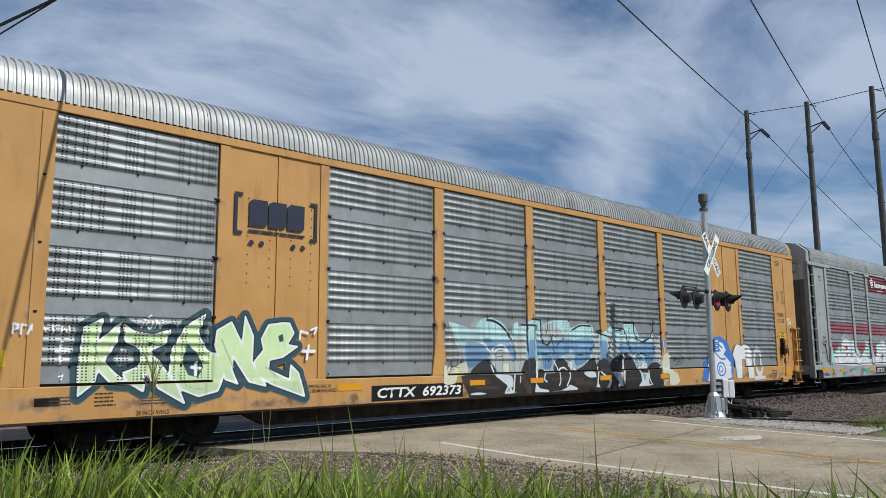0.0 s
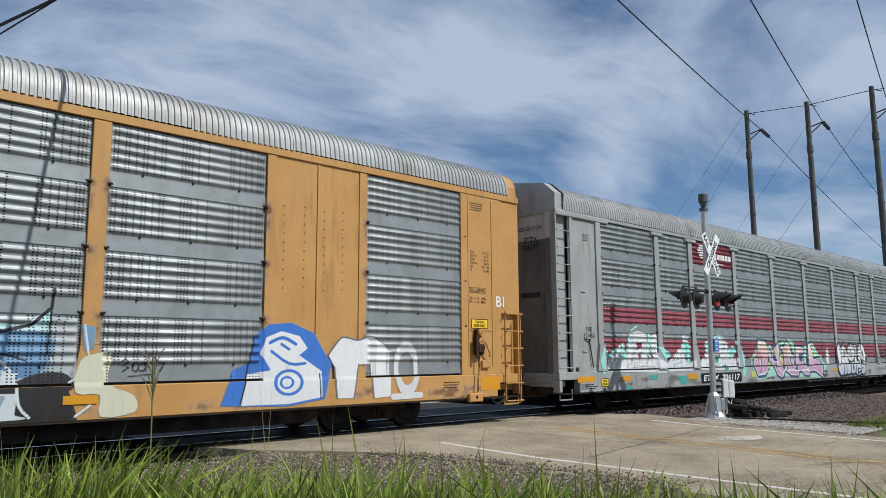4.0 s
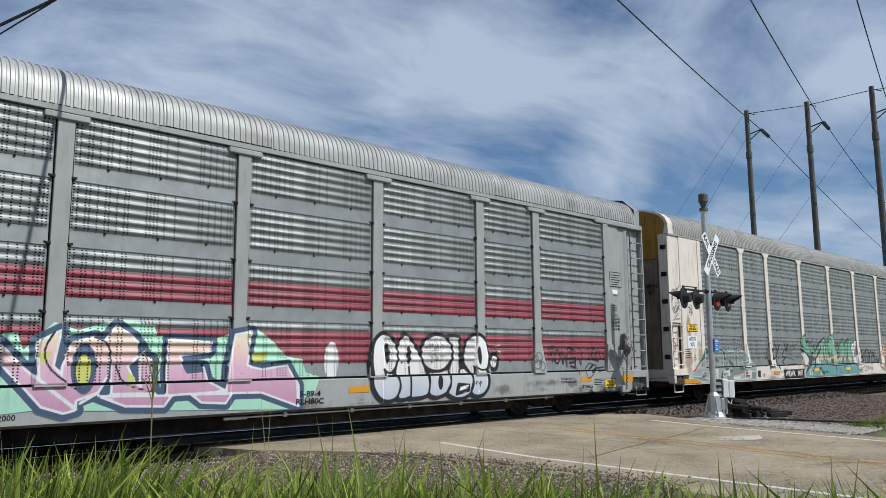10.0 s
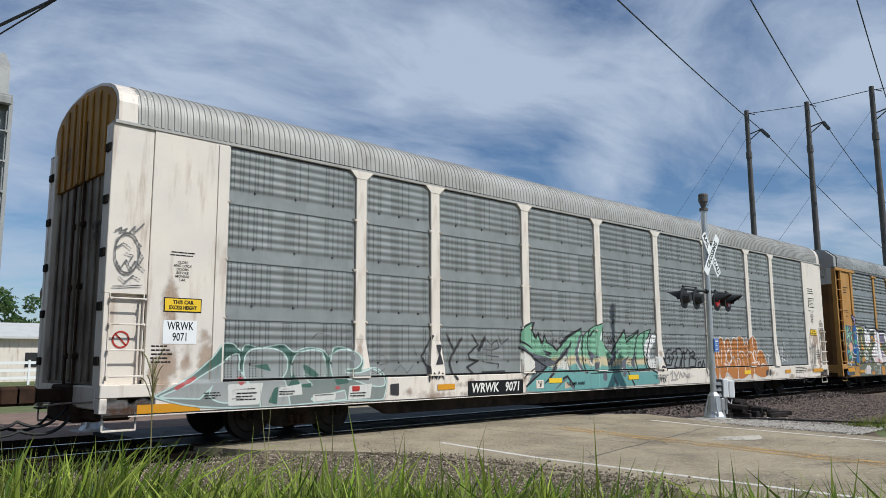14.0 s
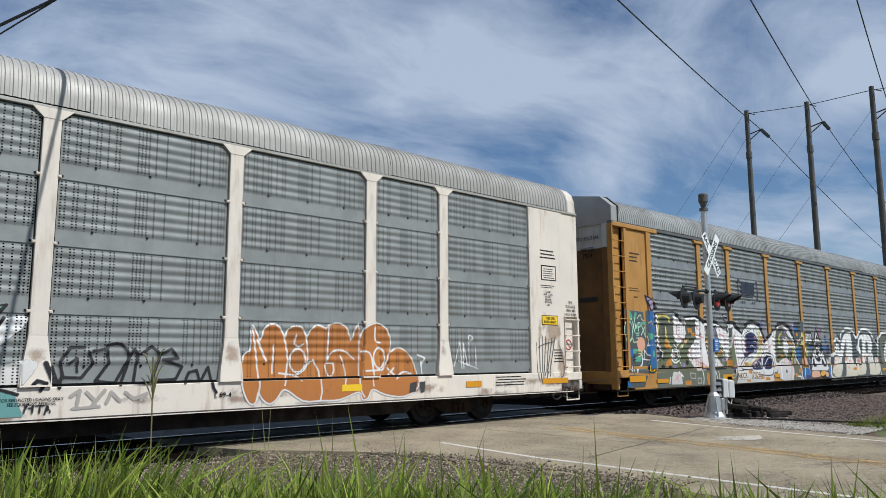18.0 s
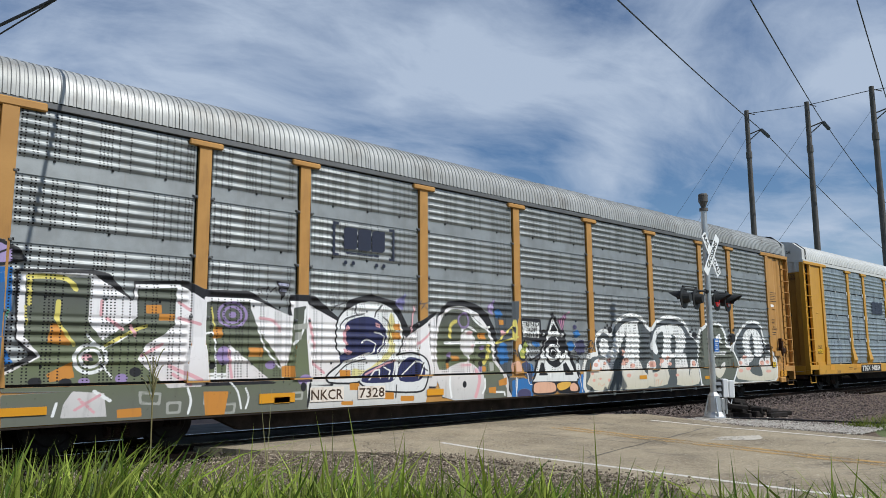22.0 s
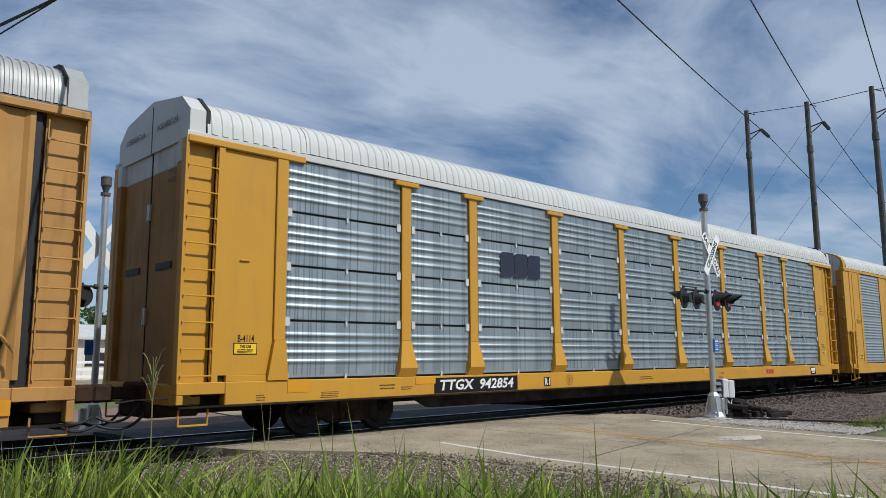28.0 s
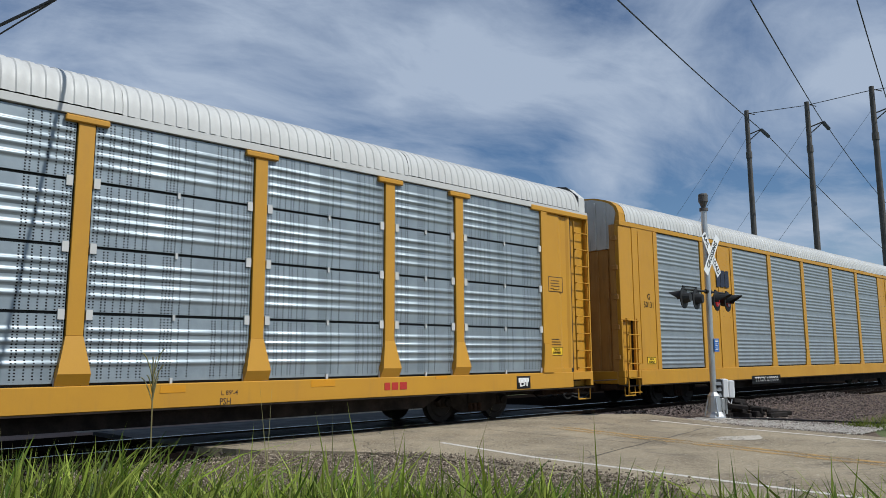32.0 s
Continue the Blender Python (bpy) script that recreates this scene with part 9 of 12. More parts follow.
sh = [('p', [(-10.72, 2.55), (-10.12, 2.24), (-10.1, 2.02), (-10.54, 1.69), (-10.7, 1.93)]), ('p', [(-9.47, 1.84), (-9.02, 1.97), (-8.95, 0.98), (-9.53, 0.95), (-10.02, 1.38), (-9.89, 1.62)]), ('p', [(-8.55, 1.63), (-7.76, 1.02), (-8.56, 1.04)]), ('p', [(-8.18, 2.25), (-7.39, 2.04), (-7.46, 1.23), (-7.59, 1.36), (-8.02, 1.87)]), ('p', [(-10.92, 0.95), (-10.49, 0.91), (-10.44, 0.58), (-11.06, 0.59), (-11.03, 0.78)]), ('e', -3.05, 1.69, 0.23, 0.27), ('c', [(-3.53, 0.81), (-3.52, 1.06), (-3.35, 1.24), (-3.14, 1.29), (-2.85, 1.23), (-2.66, 1.04), (-2.61, 0.76), (-2.68, 0.53), (-3.45, 0.57)]), ('p', [(-3.07, 1.45), (-3.0, 1.45), (-2.98, 1.25), (-3.05, 1.25)])]
art.layer(0, [(0.7, (0.52, 0.50, 0.48)), (1.04, (0.62, 0.58, 0.56)), (1.5, (0.70, 0.67, 0.66)), (2.3, (0.72, 0.70, 0.70))], sh)
sh = [(0.06, [(-3.71, 1.68), (-3.26, 1.69)]), (0.06, [(-2.81, 1.7), (-2.2, 1.71)]), (0.05, [(-2.88, 2.33), (-2.86, 2.21), (-2.56, 2.03), (-2.36, 2.04)]), (0.05, [(-3.23, 1.94), (-3.12, 2.01), (-2.96, 2.02), (-2.81, 1.95)]), (0.05, [(-3.58, 1.1), (-3.62, 0.87), (-3.57, 0.58)]), (0.045, [(-2.57, 0.93), (-2.57, 0.74), (-2.65, 0.63)]), (0.035, [(-8.94, 1.79), (-8.8, 1.74), (-8.76, 1.1)]), (0.035, [(-8.02, 1.88), (-7.89, 1.57), (-7.58, 1.23)]), (0.04, [(-8.91, 1.15), (-8.59, 1.14)]), (0.04, [(-8.91, 1.09), (-8.59, 1.08)]), (0.035, [(-10.76, 1.75), (-10.53, 1.56), (-10.1, 1.79)]), (0.03, [(-10.52, 1.31), (-10.38, 1.13)]), (0.05, [(-10.63, 0.94), (-10.4, 0.8)]), (0.04, [(-11.12, 0.79), (-11.16, 0.62)])]
sh += [(0.035, [(-8.53, 1.02), (-8.39, 0.86), (-8.32, 0.59)]), (0.035, [(-8.25, 0.91), (-8.19, 0.76), (-8.24, 0.58)]), (0.04, [(-9.24, 0.94), (-9.18, 0.75), (-9.22, 0.56)]), (0.04, [(-7.32, 1.63), (-7.16, 1.87), (-7.12, 2.23)]), ('r', 0.05, -10.69, 1.4, 0.22, 0.2), ('r', 0.04, -10.69, 1.4, 0.14, 0.12), (0.045, [(-2.23, 0.64), (-1.95, 0.63), (-1.94, 0.56)])]
art.layer(0, CHALK, sh)
sh = [(0.04, [(-9.98, 0.9), (-9.67, 0.87), (-9.68, 0.72), (-9.96, 0.75), (-9.98, 0.9)]), (0.04, [(-9.55, 0.73), (-9.35, 0.73), (-9.36, 0.58), (-9.55, 0.58), (-9.55, 0.73)]), (0.04, [(-8.95, 0.85), (-8.74, 0.85), (-8.74, 0.69), (-8.96, 0.69), (-8.95, 0.85)]), (0.04, [(-8.66, 0.67), (-8.43, 0.67), (-8.45, 0.53), (-8.67, 0.53), (-8.66, 0.67)]), (0.04, [(-7.36, 0.8), (-7.16, 0.81), (-7.17, 0.7), (-7.36, 0.7), (-7.36, 0.8)]), ('p', [(-7.33, 1.97), (-7.07, 2.0), (-7.07, 1.9), (-7.32, 1.88)]), ('p', [(-7.3, 1.84), (-7.19, 1.84), (-7.19, 1.71), (-7.3, 1.7)]), ('p', [(-2.37, 1.28), (-2.23, 1.27), (-2.24, 1.1), (-2.36, 1.08)])]
art.layer(0, (0.34, 0.34, 0.30), sh)
sh = [('p', [(-11.24, 1.89), (-11.14, 1.88), (-10.95, 1.66), (-10.98, 1.58), (-11.28, 1.62)]), ('p', [(-11.26, 1.19), (-10.94, 1.36), (-10.89, 1.14), (-11.21, 1.08)]), ('p', [(-9.93, 2.2), (-9.69, 2.21), (-9.68, 2.08), (-9.92, 2.07)]), ('p', [(-9.72, 2.07), (-9.48, 2.08), (-9.47, 1.98), (-9.72, 1.97)]), ('p', [(-8.83, 1.89), (-8.67, 1.89), (-8.67, 1.72), (-8.83, 1.71)]), ('p', [(-8.19, 1.57), (-7.92, 1.57), (-7.92, 1.42), (-8.18, 1.42)]), ('p', [(-7.55, 1.26), (-7.34, 1.26), (-7.33, 1.07), (-7.55, 1.07)]), ('p', [(-6.35, 1.18), (-6.1, 1.18), (-6.1, 1.03), (-6.35, 1.04)]), ('p', [(-6.16, 0.93), (-5.93, 0.92), (-5.92, 0.8), (-6.16, 0.81)]), ('p', [(-5.13, 1.88), (-4.91, 1.88), (-4.91, 1.73), (-5.13, 1.72)]), ('p', [(-5.13, 2.05), (-4.91, 2.05), (-4.91, 1.91), (-5.13, 1.9)])]
sh += [('p', [(-5.37, 0.76), (-5.13, 0.75), (-5.13, 0.61), (-5.37, 0.62)]), ('p', [(-4.95, 0.65), (-4.61, 0.63), (-4.61, 0.52), (-4.95, 0.53)]), ('p', [(-10.3, 0.67), (-9.95, 0.68), (-9.93, 0.55), (-10.29, 0.55)]), ('p', [(-2.74, 1.9), (-2.51, 1.91), (-2.5, 1.77), (-2.73, 1.77)]), ('p', [(-2.14, 0.88), (-1.87, 0.95), (-1.87, 0.78), (-2.13, 0.77)]), ('p', [(-2.46, 0.74), (-2.22, 0.75), (-2.23, 0.61), (-2.45, 0.63)]), ('p', [(-3.54, 1.42), (-3.32, 1.42), (-3.31, 1.31), (-3.53, 1.32)]), ('p', [(-2.05, 2.21), (-1.89, 2.21), (-1.89, 2.1), (-2.04, 2.1)]), ('p', [(-3.68, 1.28), (-3.6, 1.28), (-3.59, 1.16), (-3.67, 1.16)]), ('e', -2.55, 1.14, 0.07, 0.06), ('p', [(-8.98, 0.88), (-8.55, 0.87), (-8.62, 0.46), (-8.93, 0.47)])]
art.layer(0, (0.50, 0.21, 0.035), sh)
sh = [(0.07, [(-11.56, 2.52), (-11.34, 2.54), (-11.08, 2.52), (-10.94, 2.38)]), (0.06, [(-11.55, 2.46), (-11.53, 2.15)]), (0.07, [(-11.16, 2.19), (-11.17, 1.95)]), (0.045, [(-11.17, 1.93), (-10.92, 1.59)]), (0.05, [(-9.91, 1.88), (-10.1, 1.81), (-10.49, 1.59)]), (0.03, [(-11.58, 2.12), (-11.55, 1.87)]), (0.08, [(-3.38, 2.14), (-3.51, 2.08), (-3.56, 1.96), (-3.57, 1.81)]), (0.1, [(-2.43, 1.63), (-2.41, 1.45), (-2.54, 1.27)]), (0.04, [(-2.15, 1.69), (-1.56, 2.1)]), (0.04, [(-2.13, 1.69), (-1.43, 1.84)]), ('r', 0.05, -1.53, 1.99, 0.05, 0.16), ('c', [(-6.39, 1.09), (-5.86, 1.34), (-5.19, 1.69), (-4.86, 1.69), (-5.11, 1.39), (-5.71, 1.13), (-6.21, 1.0)]), (0.03, [(-8.87, 2.21), (-8.81, 1.86)])]
sh += [('p', [(-4.26, 0.75), (-3.88, 0.77), (-3.89, 0.67), (-4.23, 0.66)])]
art.layer(0, (0.58, 0.50, 0.12), sh)
sh = [('r', 0.04, -8.5, 2.1, 0.25, 0.2), ('r', 0.04, -8.5, 2.1, 0.16, 0.13), ('e', -8.5, 2.1, 0.07, 0.05), ('e', -10.24, 1.11, 0.09, 0.07), ('e', -10.76, 1.08, 0.08, 0.05), ('e', -7.77, 1.28, 0.1, 0.07), ('e', -7.13, 1.02, 0.13, 0.09), ('e', -8.63, 1.44, 0.13, 0.15), ('r', 0.05, -3.15, 2.16, 0.15, 0.15), ('e', -3.6, 1.44, 0.06, 0.06), ('e', -2.66, 1.14, 0.06, 0.07), ('e', -2.61, 1.59, 0.08, 0.05), ('p', [(-2.45, 2.46), (-2.18, 2.68), (-2.28, 2.28)])]
art.layer(0, (0.27, 0.20, 0.38), sh)
sh = [(0.05, [(-10.58, 2.03), (-10.57, 2.23)]), (0.05, [(-10.49, 1.98), (-10.26, 1.83)]), (0.05, [(-10.15, 1.88), (-10.07, 1.74)]), (0.05, [(-9.41, 2.26), (-9.23, 2.15)]), (0.05, [(-9.41, 2.02), (-9.07, 1.93)]), (0.05, [(-9.96, 1.44), (-9.66, 1.61)]), (0.06, [(-9.52, 1.28), (-9.04, 1.06)]), (0.05, [(-9.47, 1.16), (-9.19, 0.99)]), (0.05, [(-8.55, 1.52), (-8.48, 1.09)]), (0.05, [(-8.0, 2.06), (-7.73, 2.02), (-7.6, 1.86)]), (0.05, [(-7.01, 2.07), (-6.9, 1.57)]), (0.05, [(-6.96, 1.33), (-6.69, 1.13)]), (0.04, [(-10.83, 0.84), (-10.61, 0.64)]), (0.04, [(-10.88, 0.69), (-10.54, 0.89)]), ('e', -10.74, 1.42, 0.07, 0.05), (0.09, [(-2.79, 1.11), (-2.73, 0.94), (-2.8, 0.7), (-2.86, 0.57)]), (0.05, [(-3.23, 1.22), (-2.95, 1.23)])]
sh += [('e', -3.0, 1.9, 0.09, 0.04), ('e', -2.91, 1.62, 0.04, 0.04), ('e', -1.93, 1.92, 0.09, 0.06), (0.04, [(-4.63, 1.89), (-4.55, 2.39)]), (0.05, [(-4.47, 1.65), (-4.13, 1.87)])]
art.layer(0, (0.62, 0.34, 0.36), sh)
sh = [('e', -5.83, 1.8, 0.6, 0.44), ('p', [(-5.86, 0.97), (-5.55, 1.22), (-5.03, 1.27), (-4.98, 0.96)]), ('c', [(-4.98, 0.97), (-5.03, 1.27), (-4.71, 1.46), (-4.38, 1.39), (-4.25, 1.12), (-4.47, 0.93)])]
art.layer(0.03, CHALK, sh)
sh = [('e', -5.83, 1.8, 0.52, 0.38), ('p', [(-5.84, 0.98), (-5.53, 1.2), (-5.05, 1.25), (-5.01, 0.97)]), ('c', [(-4.95, 0.98), (-5.0, 1.25), (-4.71, 1.43), (-4.42, 1.36), (-4.3, 1.12), (-4.48, 0.96)])]
art.layer(0, (0.022, 0.024, 0.085), sh)
sh = [(0.03, [(-6.08, 1.52), (-5.86, 1.69), (-5.61, 1.74), (-5.38, 1.64), (-5.45, 1.46)]), (0.03, [(-5.86, 1.58), (-5.68, 1.64), (-5.53, 1.58)]), (0.03, [(-5.53, 1.06), (-5.18, 1.14), (-5.07, 1.22)]), (0.03, [(-4.87, 1.07), (-4.67, 1.31), (-4.42, 1.28)]), (0.03, [(-6.29, 1.29), (-5.93, 1.47), (-5.38, 1.49)]), (0.03, [(-6.09, 2.32), (-5.94, 2.16)]), (0.03, [(-5.39, 2.38), (-5.54, 2.17)]), (0.02, [(-2.38, 2.49), (-2.33, 2.4)]), (0.02, [(-2.32, 2.56), (-2.27, 2.45)])]
art.layer(0, CHALK, sh)
sh = [('e', -3.19, 0.83, 0.06, 0.07), ('e', -10.69, 1.39, 0.04, 0.03), ('e', -11.4, 1.09, 0.09, 0.06), ('e', -11.01, 1.07, 0.09, 0.06), ('e', -10.04, 1.2, 0.09, 0.07), ('e', -8.84, 1.28, 0.08, 0.06), ('e', -7.14, 0.9, 0.06, 0.08), ('e', -2.6, 1.43, 0.12, 0.07), ('e', -2.65, 1.25, 0.07, 0.06), ('e', -3.63, 1.34, 0.06, 0.07), (0.022, [(-8.09, 2.53), (-7.9, 2.57)]), (0.022, [(-8.0, 2.55), (-7.97, 2.48)]), (0.022, [(-7.88, 2.52), (-7.87, 2.6), (-7.8, 2.51), (-7.72, 2.6), (-7.68, 2.5)]), (0.022, [(-6.62, 2.44), (-6.57, 2.58), (-6.5, 2.47)]), (0.022, [(-6.45, 2.58), (-6.43, 2.47), (-6.32, 2.59)]), (0.022, [(-6.57, 2.36), (-6.46, 2.41), (-6.51, 2.32), (-6.23, 2.4)])]
sh += [(0.022, [(-4.38, 2.52), (-4.42, 2.45), (-4.28, 2.47), (-4.08, 2.53)]), (0.022, [(-4.38, 2.36), (-4.31, 2.43), (-4.21, 2.35), (-4.04, 2.42)]), ('p', [(-7.7, 2.71), (-7.41, 2.68), (-7.59, 2.37)])]
art.layer(0, INK, sh)
sh = [(0.05, [(-7.63, 2.66), (-7.47, 2.65)]), (0.04, [(-7.61, 2.56), (-7.49, 2.55)]), ('p', [(-5.05, 2.49), (-4.77, 2.66), (-4.91, 2.28)])]
art.layer(0, (0.34, 0.34, 0.46), sh)
sh = [('p', [(-7.08, 0.98), (-4.16, 0.96), (-4.29, 0.48), (-7.04, 0.51)])]
art.layer(0, [(0.5, (0.50, 0.49, 0.46)), (1.0, (0.62, 0.61, 0.58))], sh)
sh = [('c', [(-6.43, 1.76), (-6.38, 2.1), (-6.1, 2.33), (-5.71, 2.45), (-5.24, 2.39), (-4.92, 2.1), (-4.86, 1.74), (-5.03, 1.42), (-5.49, 1.21), (-5.89, 1.08), (-5.98, 0.95), (-6.61, 0.97), (-6.57, 1.11), (-6.25, 1.33), (-6.4, 1.54)]), ('c', [(-5.93, 0.95), (-5.76, 1.16), (-5.31, 1.32), (-4.93, 1.44), (-4.58, 1.47), (-4.3, 1.36), (-4.22, 1.13), (-4.29, 0.84), (-4.52, 0.73), (-5.48, 0.79)])]
art.layer(0.03, INK, sh)
sh = [('c', [(-6.43, 1.76), (-6.38, 2.1), (-6.1, 2.33), (-5.71, 2.45), (-5.24, 2.39), (-4.92, 2.1), (-4.86, 1.74), (-5.03, 1.42), (-5.49, 1.21), (-5.89, 1.08), (-5.98, 0.95), (-6.61, 0.97), (-6.57, 1.11), (-6.25, 1.33), (-6.4, 1.54)]), ('c', [(-5.93, 0.95), (-5.76, 1.16), (-5.31, 1.32), (-4.93, 1.44), (-4.58, 1.47), (-4.3, 1.36), (-4.22, 1.13), (-4.29, 0.84), (-4.52, 0.73), (-5.48, 0.79)])]
art.layer(-0.005, PALE, sh)
sh = [('c', [(-5.76, 1.16), (-5.4, 1.36), (-5.08, 1.66), (-5.07, 1.48), (-5.4, 1.27), (-5.94, 1.06), (-6.07, 1.05), (-6.03, 1.2)]), ('c', [(-5.23, 1.93), (-5.14, 2.26), (-5.04, 2.02), (-5.08, 1.7), (-5.17, 1.54)])]
art.layer(0, (0.62, 0.56, 0.24), sh)
sh = [('c', [(-6.28, 1.78), (-6.2, 2.03), (-5.97, 2.13), (-5.7, 2.16), (-5.42, 2.07), (-5.26, 1.85), (-5.32, 1.62), (-5.5, 1.46), (-5.68, 1.44), (-6.24, 1.29), (-6.37, 1.39), (-6.21, 1.54)]), ('c', [(-5.88, 1.01), (-5.76, 1.14), (-5.4, 1.26), (-5.05, 1.34), (-5.09, 0.97), (-5.48, 0.92), (-5.84, 0.94)]), ('c', [(-4.96, 0.95), (-4.93, 1.22), (-4.73, 1.39), (-4.45, 1.36), (-4.33, 1.15), (-4.45, 0.94)])]
art.layer(0, (0.022, 0.026, 0.085), sh)
sh = [(0.07, [(-6.17, 1.95), (-6.26, 1.8), (-6.21, 1.65)]), ('p', [(-5.54, 2.06), (-5.41, 2.02), (-5.41, 1.94), (-5.51, 1.98)]), ('p', [(-6.26, 1.57), (-6.06, 1.49), (-6.14, 1.44), (-6.28, 1.49)]), (0.04, [(-5.76, 1.08), (-5.31, 1.26), (-5.02, 1.34)])]
art.layer(0, (0.52, 0.27, 0.29), sh)
sh = [(0.05, [(-6.25, 1.31), (-5.94, 1.39), (-5.7, 1.47)]), (0.03, [(-5.86, 1.66), (-5.73, 1.73), (-5.55, 1.66), (-5.55, 1.54), (-5.68, 1.44)]), (0.03, [(-5.55, 1.87), (-5.37, 1.83), (-5.33, 1.68), (-5.5, 1.5)]), (0.03, [(-5.71, 0.98), (-5.54, 1.15), (-5.42, 1.17), (-5.44, 1.0)]), (0.03, [(-5.31, 1.21), (-5.16, 1.14), (-5.23, 0.99)]), (0.03, [(-4.92, 1.02), (-4.5, 1.32), (-4.35, 1.26), (-4.48, 0.99)]), (0.035, [(-5.05, 1.54), (-5.02, 1.34), (-5.11, 0.99)])]
art.layer(0, (0.66, 0.65, 0.62), sh)
sh = [(0.03, [(-5.97, 2.42), (-6.01, 2.26), (-5.92, 2.17)]), (0.03, [(-5.36, 2.39), (-5.49, 2.28), (-5.54, 2.16)]), (0.025, [(-6.37, 1.91), (-6.23, 2.1), (-5.79, 2.21)]), (0.03, [(-5.35, 2.17), (-5.18, 2.02), (-5.2, 1.7)]), (0.025, [(-6.49, 1.02), (-6.2, 1.26), (-5.77, 1.37)]), (0.03, [(-4.35, 1.29), (-4.43, 1.21), (-4.27, 1.13)]), (0.03, [(-7.0, 0.93), (-6.52, 0.91), (-6.55, 0.95)]), (0.03, [(-5.04, 0.87), (-5.06, 0.63)]), (0.04, [(-7.0, 0.96), (-7.05, 0.56)])]
art.layer(0, INK, sh)
sh = [('p', [(-6.35, 1.17), (-6.1, 1.17), (-6.1, 1.04), (-6.34, 1.05)]), ('p', [(-5.09, 2.04), (-4.92, 2.04), (-4.91, 1.92), (-5.08, 1.92)]), ('p', [(-5.13, 1.88), (-4.91, 1.88), (-4.91, 1.74), (-5.13, 1.74)]), ('p', [(-6.16, 0.93), (-5.93, 0.93), (-5.93, 0.8), (-6.15, 0.81)]), ('p', [(-5.34, 0.74), (-5.11, 0.73), (-5.1, 0.6), (-5.34, 0.61)]), ('p', [(-4.94, 0.66), (-4.59, 0.65), (-4.59, 0.55), (-4.94, 0.56)]), ('p', [(-6.34, 0.62), (-6.07, 0.61), (-6.07, 0.54), (-6.33, 0.55)])]
art.layer(0, (0.48, 0.20, 0.025), sh)
sh = [('p', [(-5.07, 2.45), (-4.76, 2.65), (-4.86, 2.3)])]
art.layer(0, (0.15, 0.14, 0.30), sh)
art.finish()

art = Art(car_d, SPEC_D, "slate, blue and green graffiti on the door bay")
sh = [('p', [(-13.23, 2.63), (-12.3, 2.6), (-12.22, 1.69), (-12.25, 0.93), (-13.18, 0.97)]), ('p', [(-12.17, 2.65), (-11.97, 2.64), (-11.88, 0.92), (-12.29, 0.93), (-12.19, 1.69)]), ('p', [(-13.18, 0.9), (-12.27, 0.87), (-12.45, 0.57), (-13.16, 0.56)])]
art.layer(0, [(0.6, (0.075, 0.085, 0.08)), (2.4, (0.075, 0.09, 0.11))], sh)
sh = [('p', [(-12.02, 2.62), (-11.77, 2.64), (-11.74, 2.03), (-12.01, 2.09)]), ('p', [(-12.21, 1.77), (-11.92, 1.77), (-11.68, 1.35), (-12.0, 1.24), (-12.19, 1.46)]), ('p', [(-13.18, 1.58), (-12.88, 1.58), (-12.88, 1.36), (-13.15, 1.36)]), ('p', [(-13.28, 0.74), (-13.1, 0.72), (-13.1, 0.6), (-13.27, 0.58)])]
art.layer(0, (0.02, 0.12, 0.36), sh)
sh = [('p', [(-12.89, 1.58), (-12.57, 1.59), (-12.6, 1.48), (-12.87, 1.46)]), ('p', [(-12.79, 1.38), (-12.48, 1.36), (-12.52, 1.25), (-12.78, 1.24)]), ('p', [(-12.12, 2.04), (-11.76, 2.07), (-11.81, 1.86), (-12.08, 1.86)]), (0.12, [(-12.98, 2.55), (-12.91, 2.43)]), (0.1, [(-12.69, 2.54), (-12.75, 2.42)]), (0.08, [(-12.42, 2.28), (-12.25, 2.29)])]
art.layer(0, (0.10, 0.34, 0.24), sh)
sh = [('e', -12.47, 1.72, 0.2, 0.19)]
art.layer(0, (0.64, 0.34, 0.22), sh)
sh = [(0.03, [(-13.22, 2.28), (-13.12, 2.35), (-13.16, 2.49), (-13.06, 2.49), (-12.94, 2.36)]), (0.03, [(-12.63, 2.4), (-12.52, 2.5), (-12.43, 2.51), (-12.42, 2.41), (-12.3, 2.35)]), (0.03, [(-13.2, 1.95), (-13.16, 1.77), (-13.08, 1.72), (-12.87, 1.88), (-12.83, 1.76), (-12.64, 1.78)]), (0.03, [(-12.15, 1.94), (-12.06, 1.77), (-12.17, 1.67)]), (0.03, [(-12.62, 1.56), (-12.44, 1.49)]), (0.03, [(-12.64, 1.48), (-12.45, 1.44)]), (0.03, [(-12.65, 1.38), (-12.45, 1.41)]), (0.03, [(-12.44, 1.55), (-12.44, 1.34), (-12.36, 1.29)])]
art.layer(0, (0.52, 0.56, 0.30), sh)
sh = [(0.03, [(-12.9, 2.4), (-12.75, 2.02)]), (0.03, [(-12.73, 2.42), (-12.89, 2.01)]), (0.03, [(-12.73, 2.12), (-12.73, 2.26), (-12.65, 2.13), (-12.64, 2.27)]), (0.03, [(-12.58, 2.07), (-12.59, 2.29), (-12.49, 2.3), (-12.48, 2.19), (-12.57, 2.17)]), (0.03, [(-12.41, 2.22), (-12.24, 1.92)]), (0.03, [(-12.27, 2.18), (-12.45, 1.96)]), ('r', 0.022, -13.06, 2.07, 0.2, 0.26), (0.025, [(-12.69, 2.0), (-12.55, 2.02)]), (0.025, [(-12.68, 1.95), (-12.56, 1.96)]), (0.025, [(-12.69, 1.88), (-12.59, 1.88)])]
art.layer(0, MINT_PALE, sh)
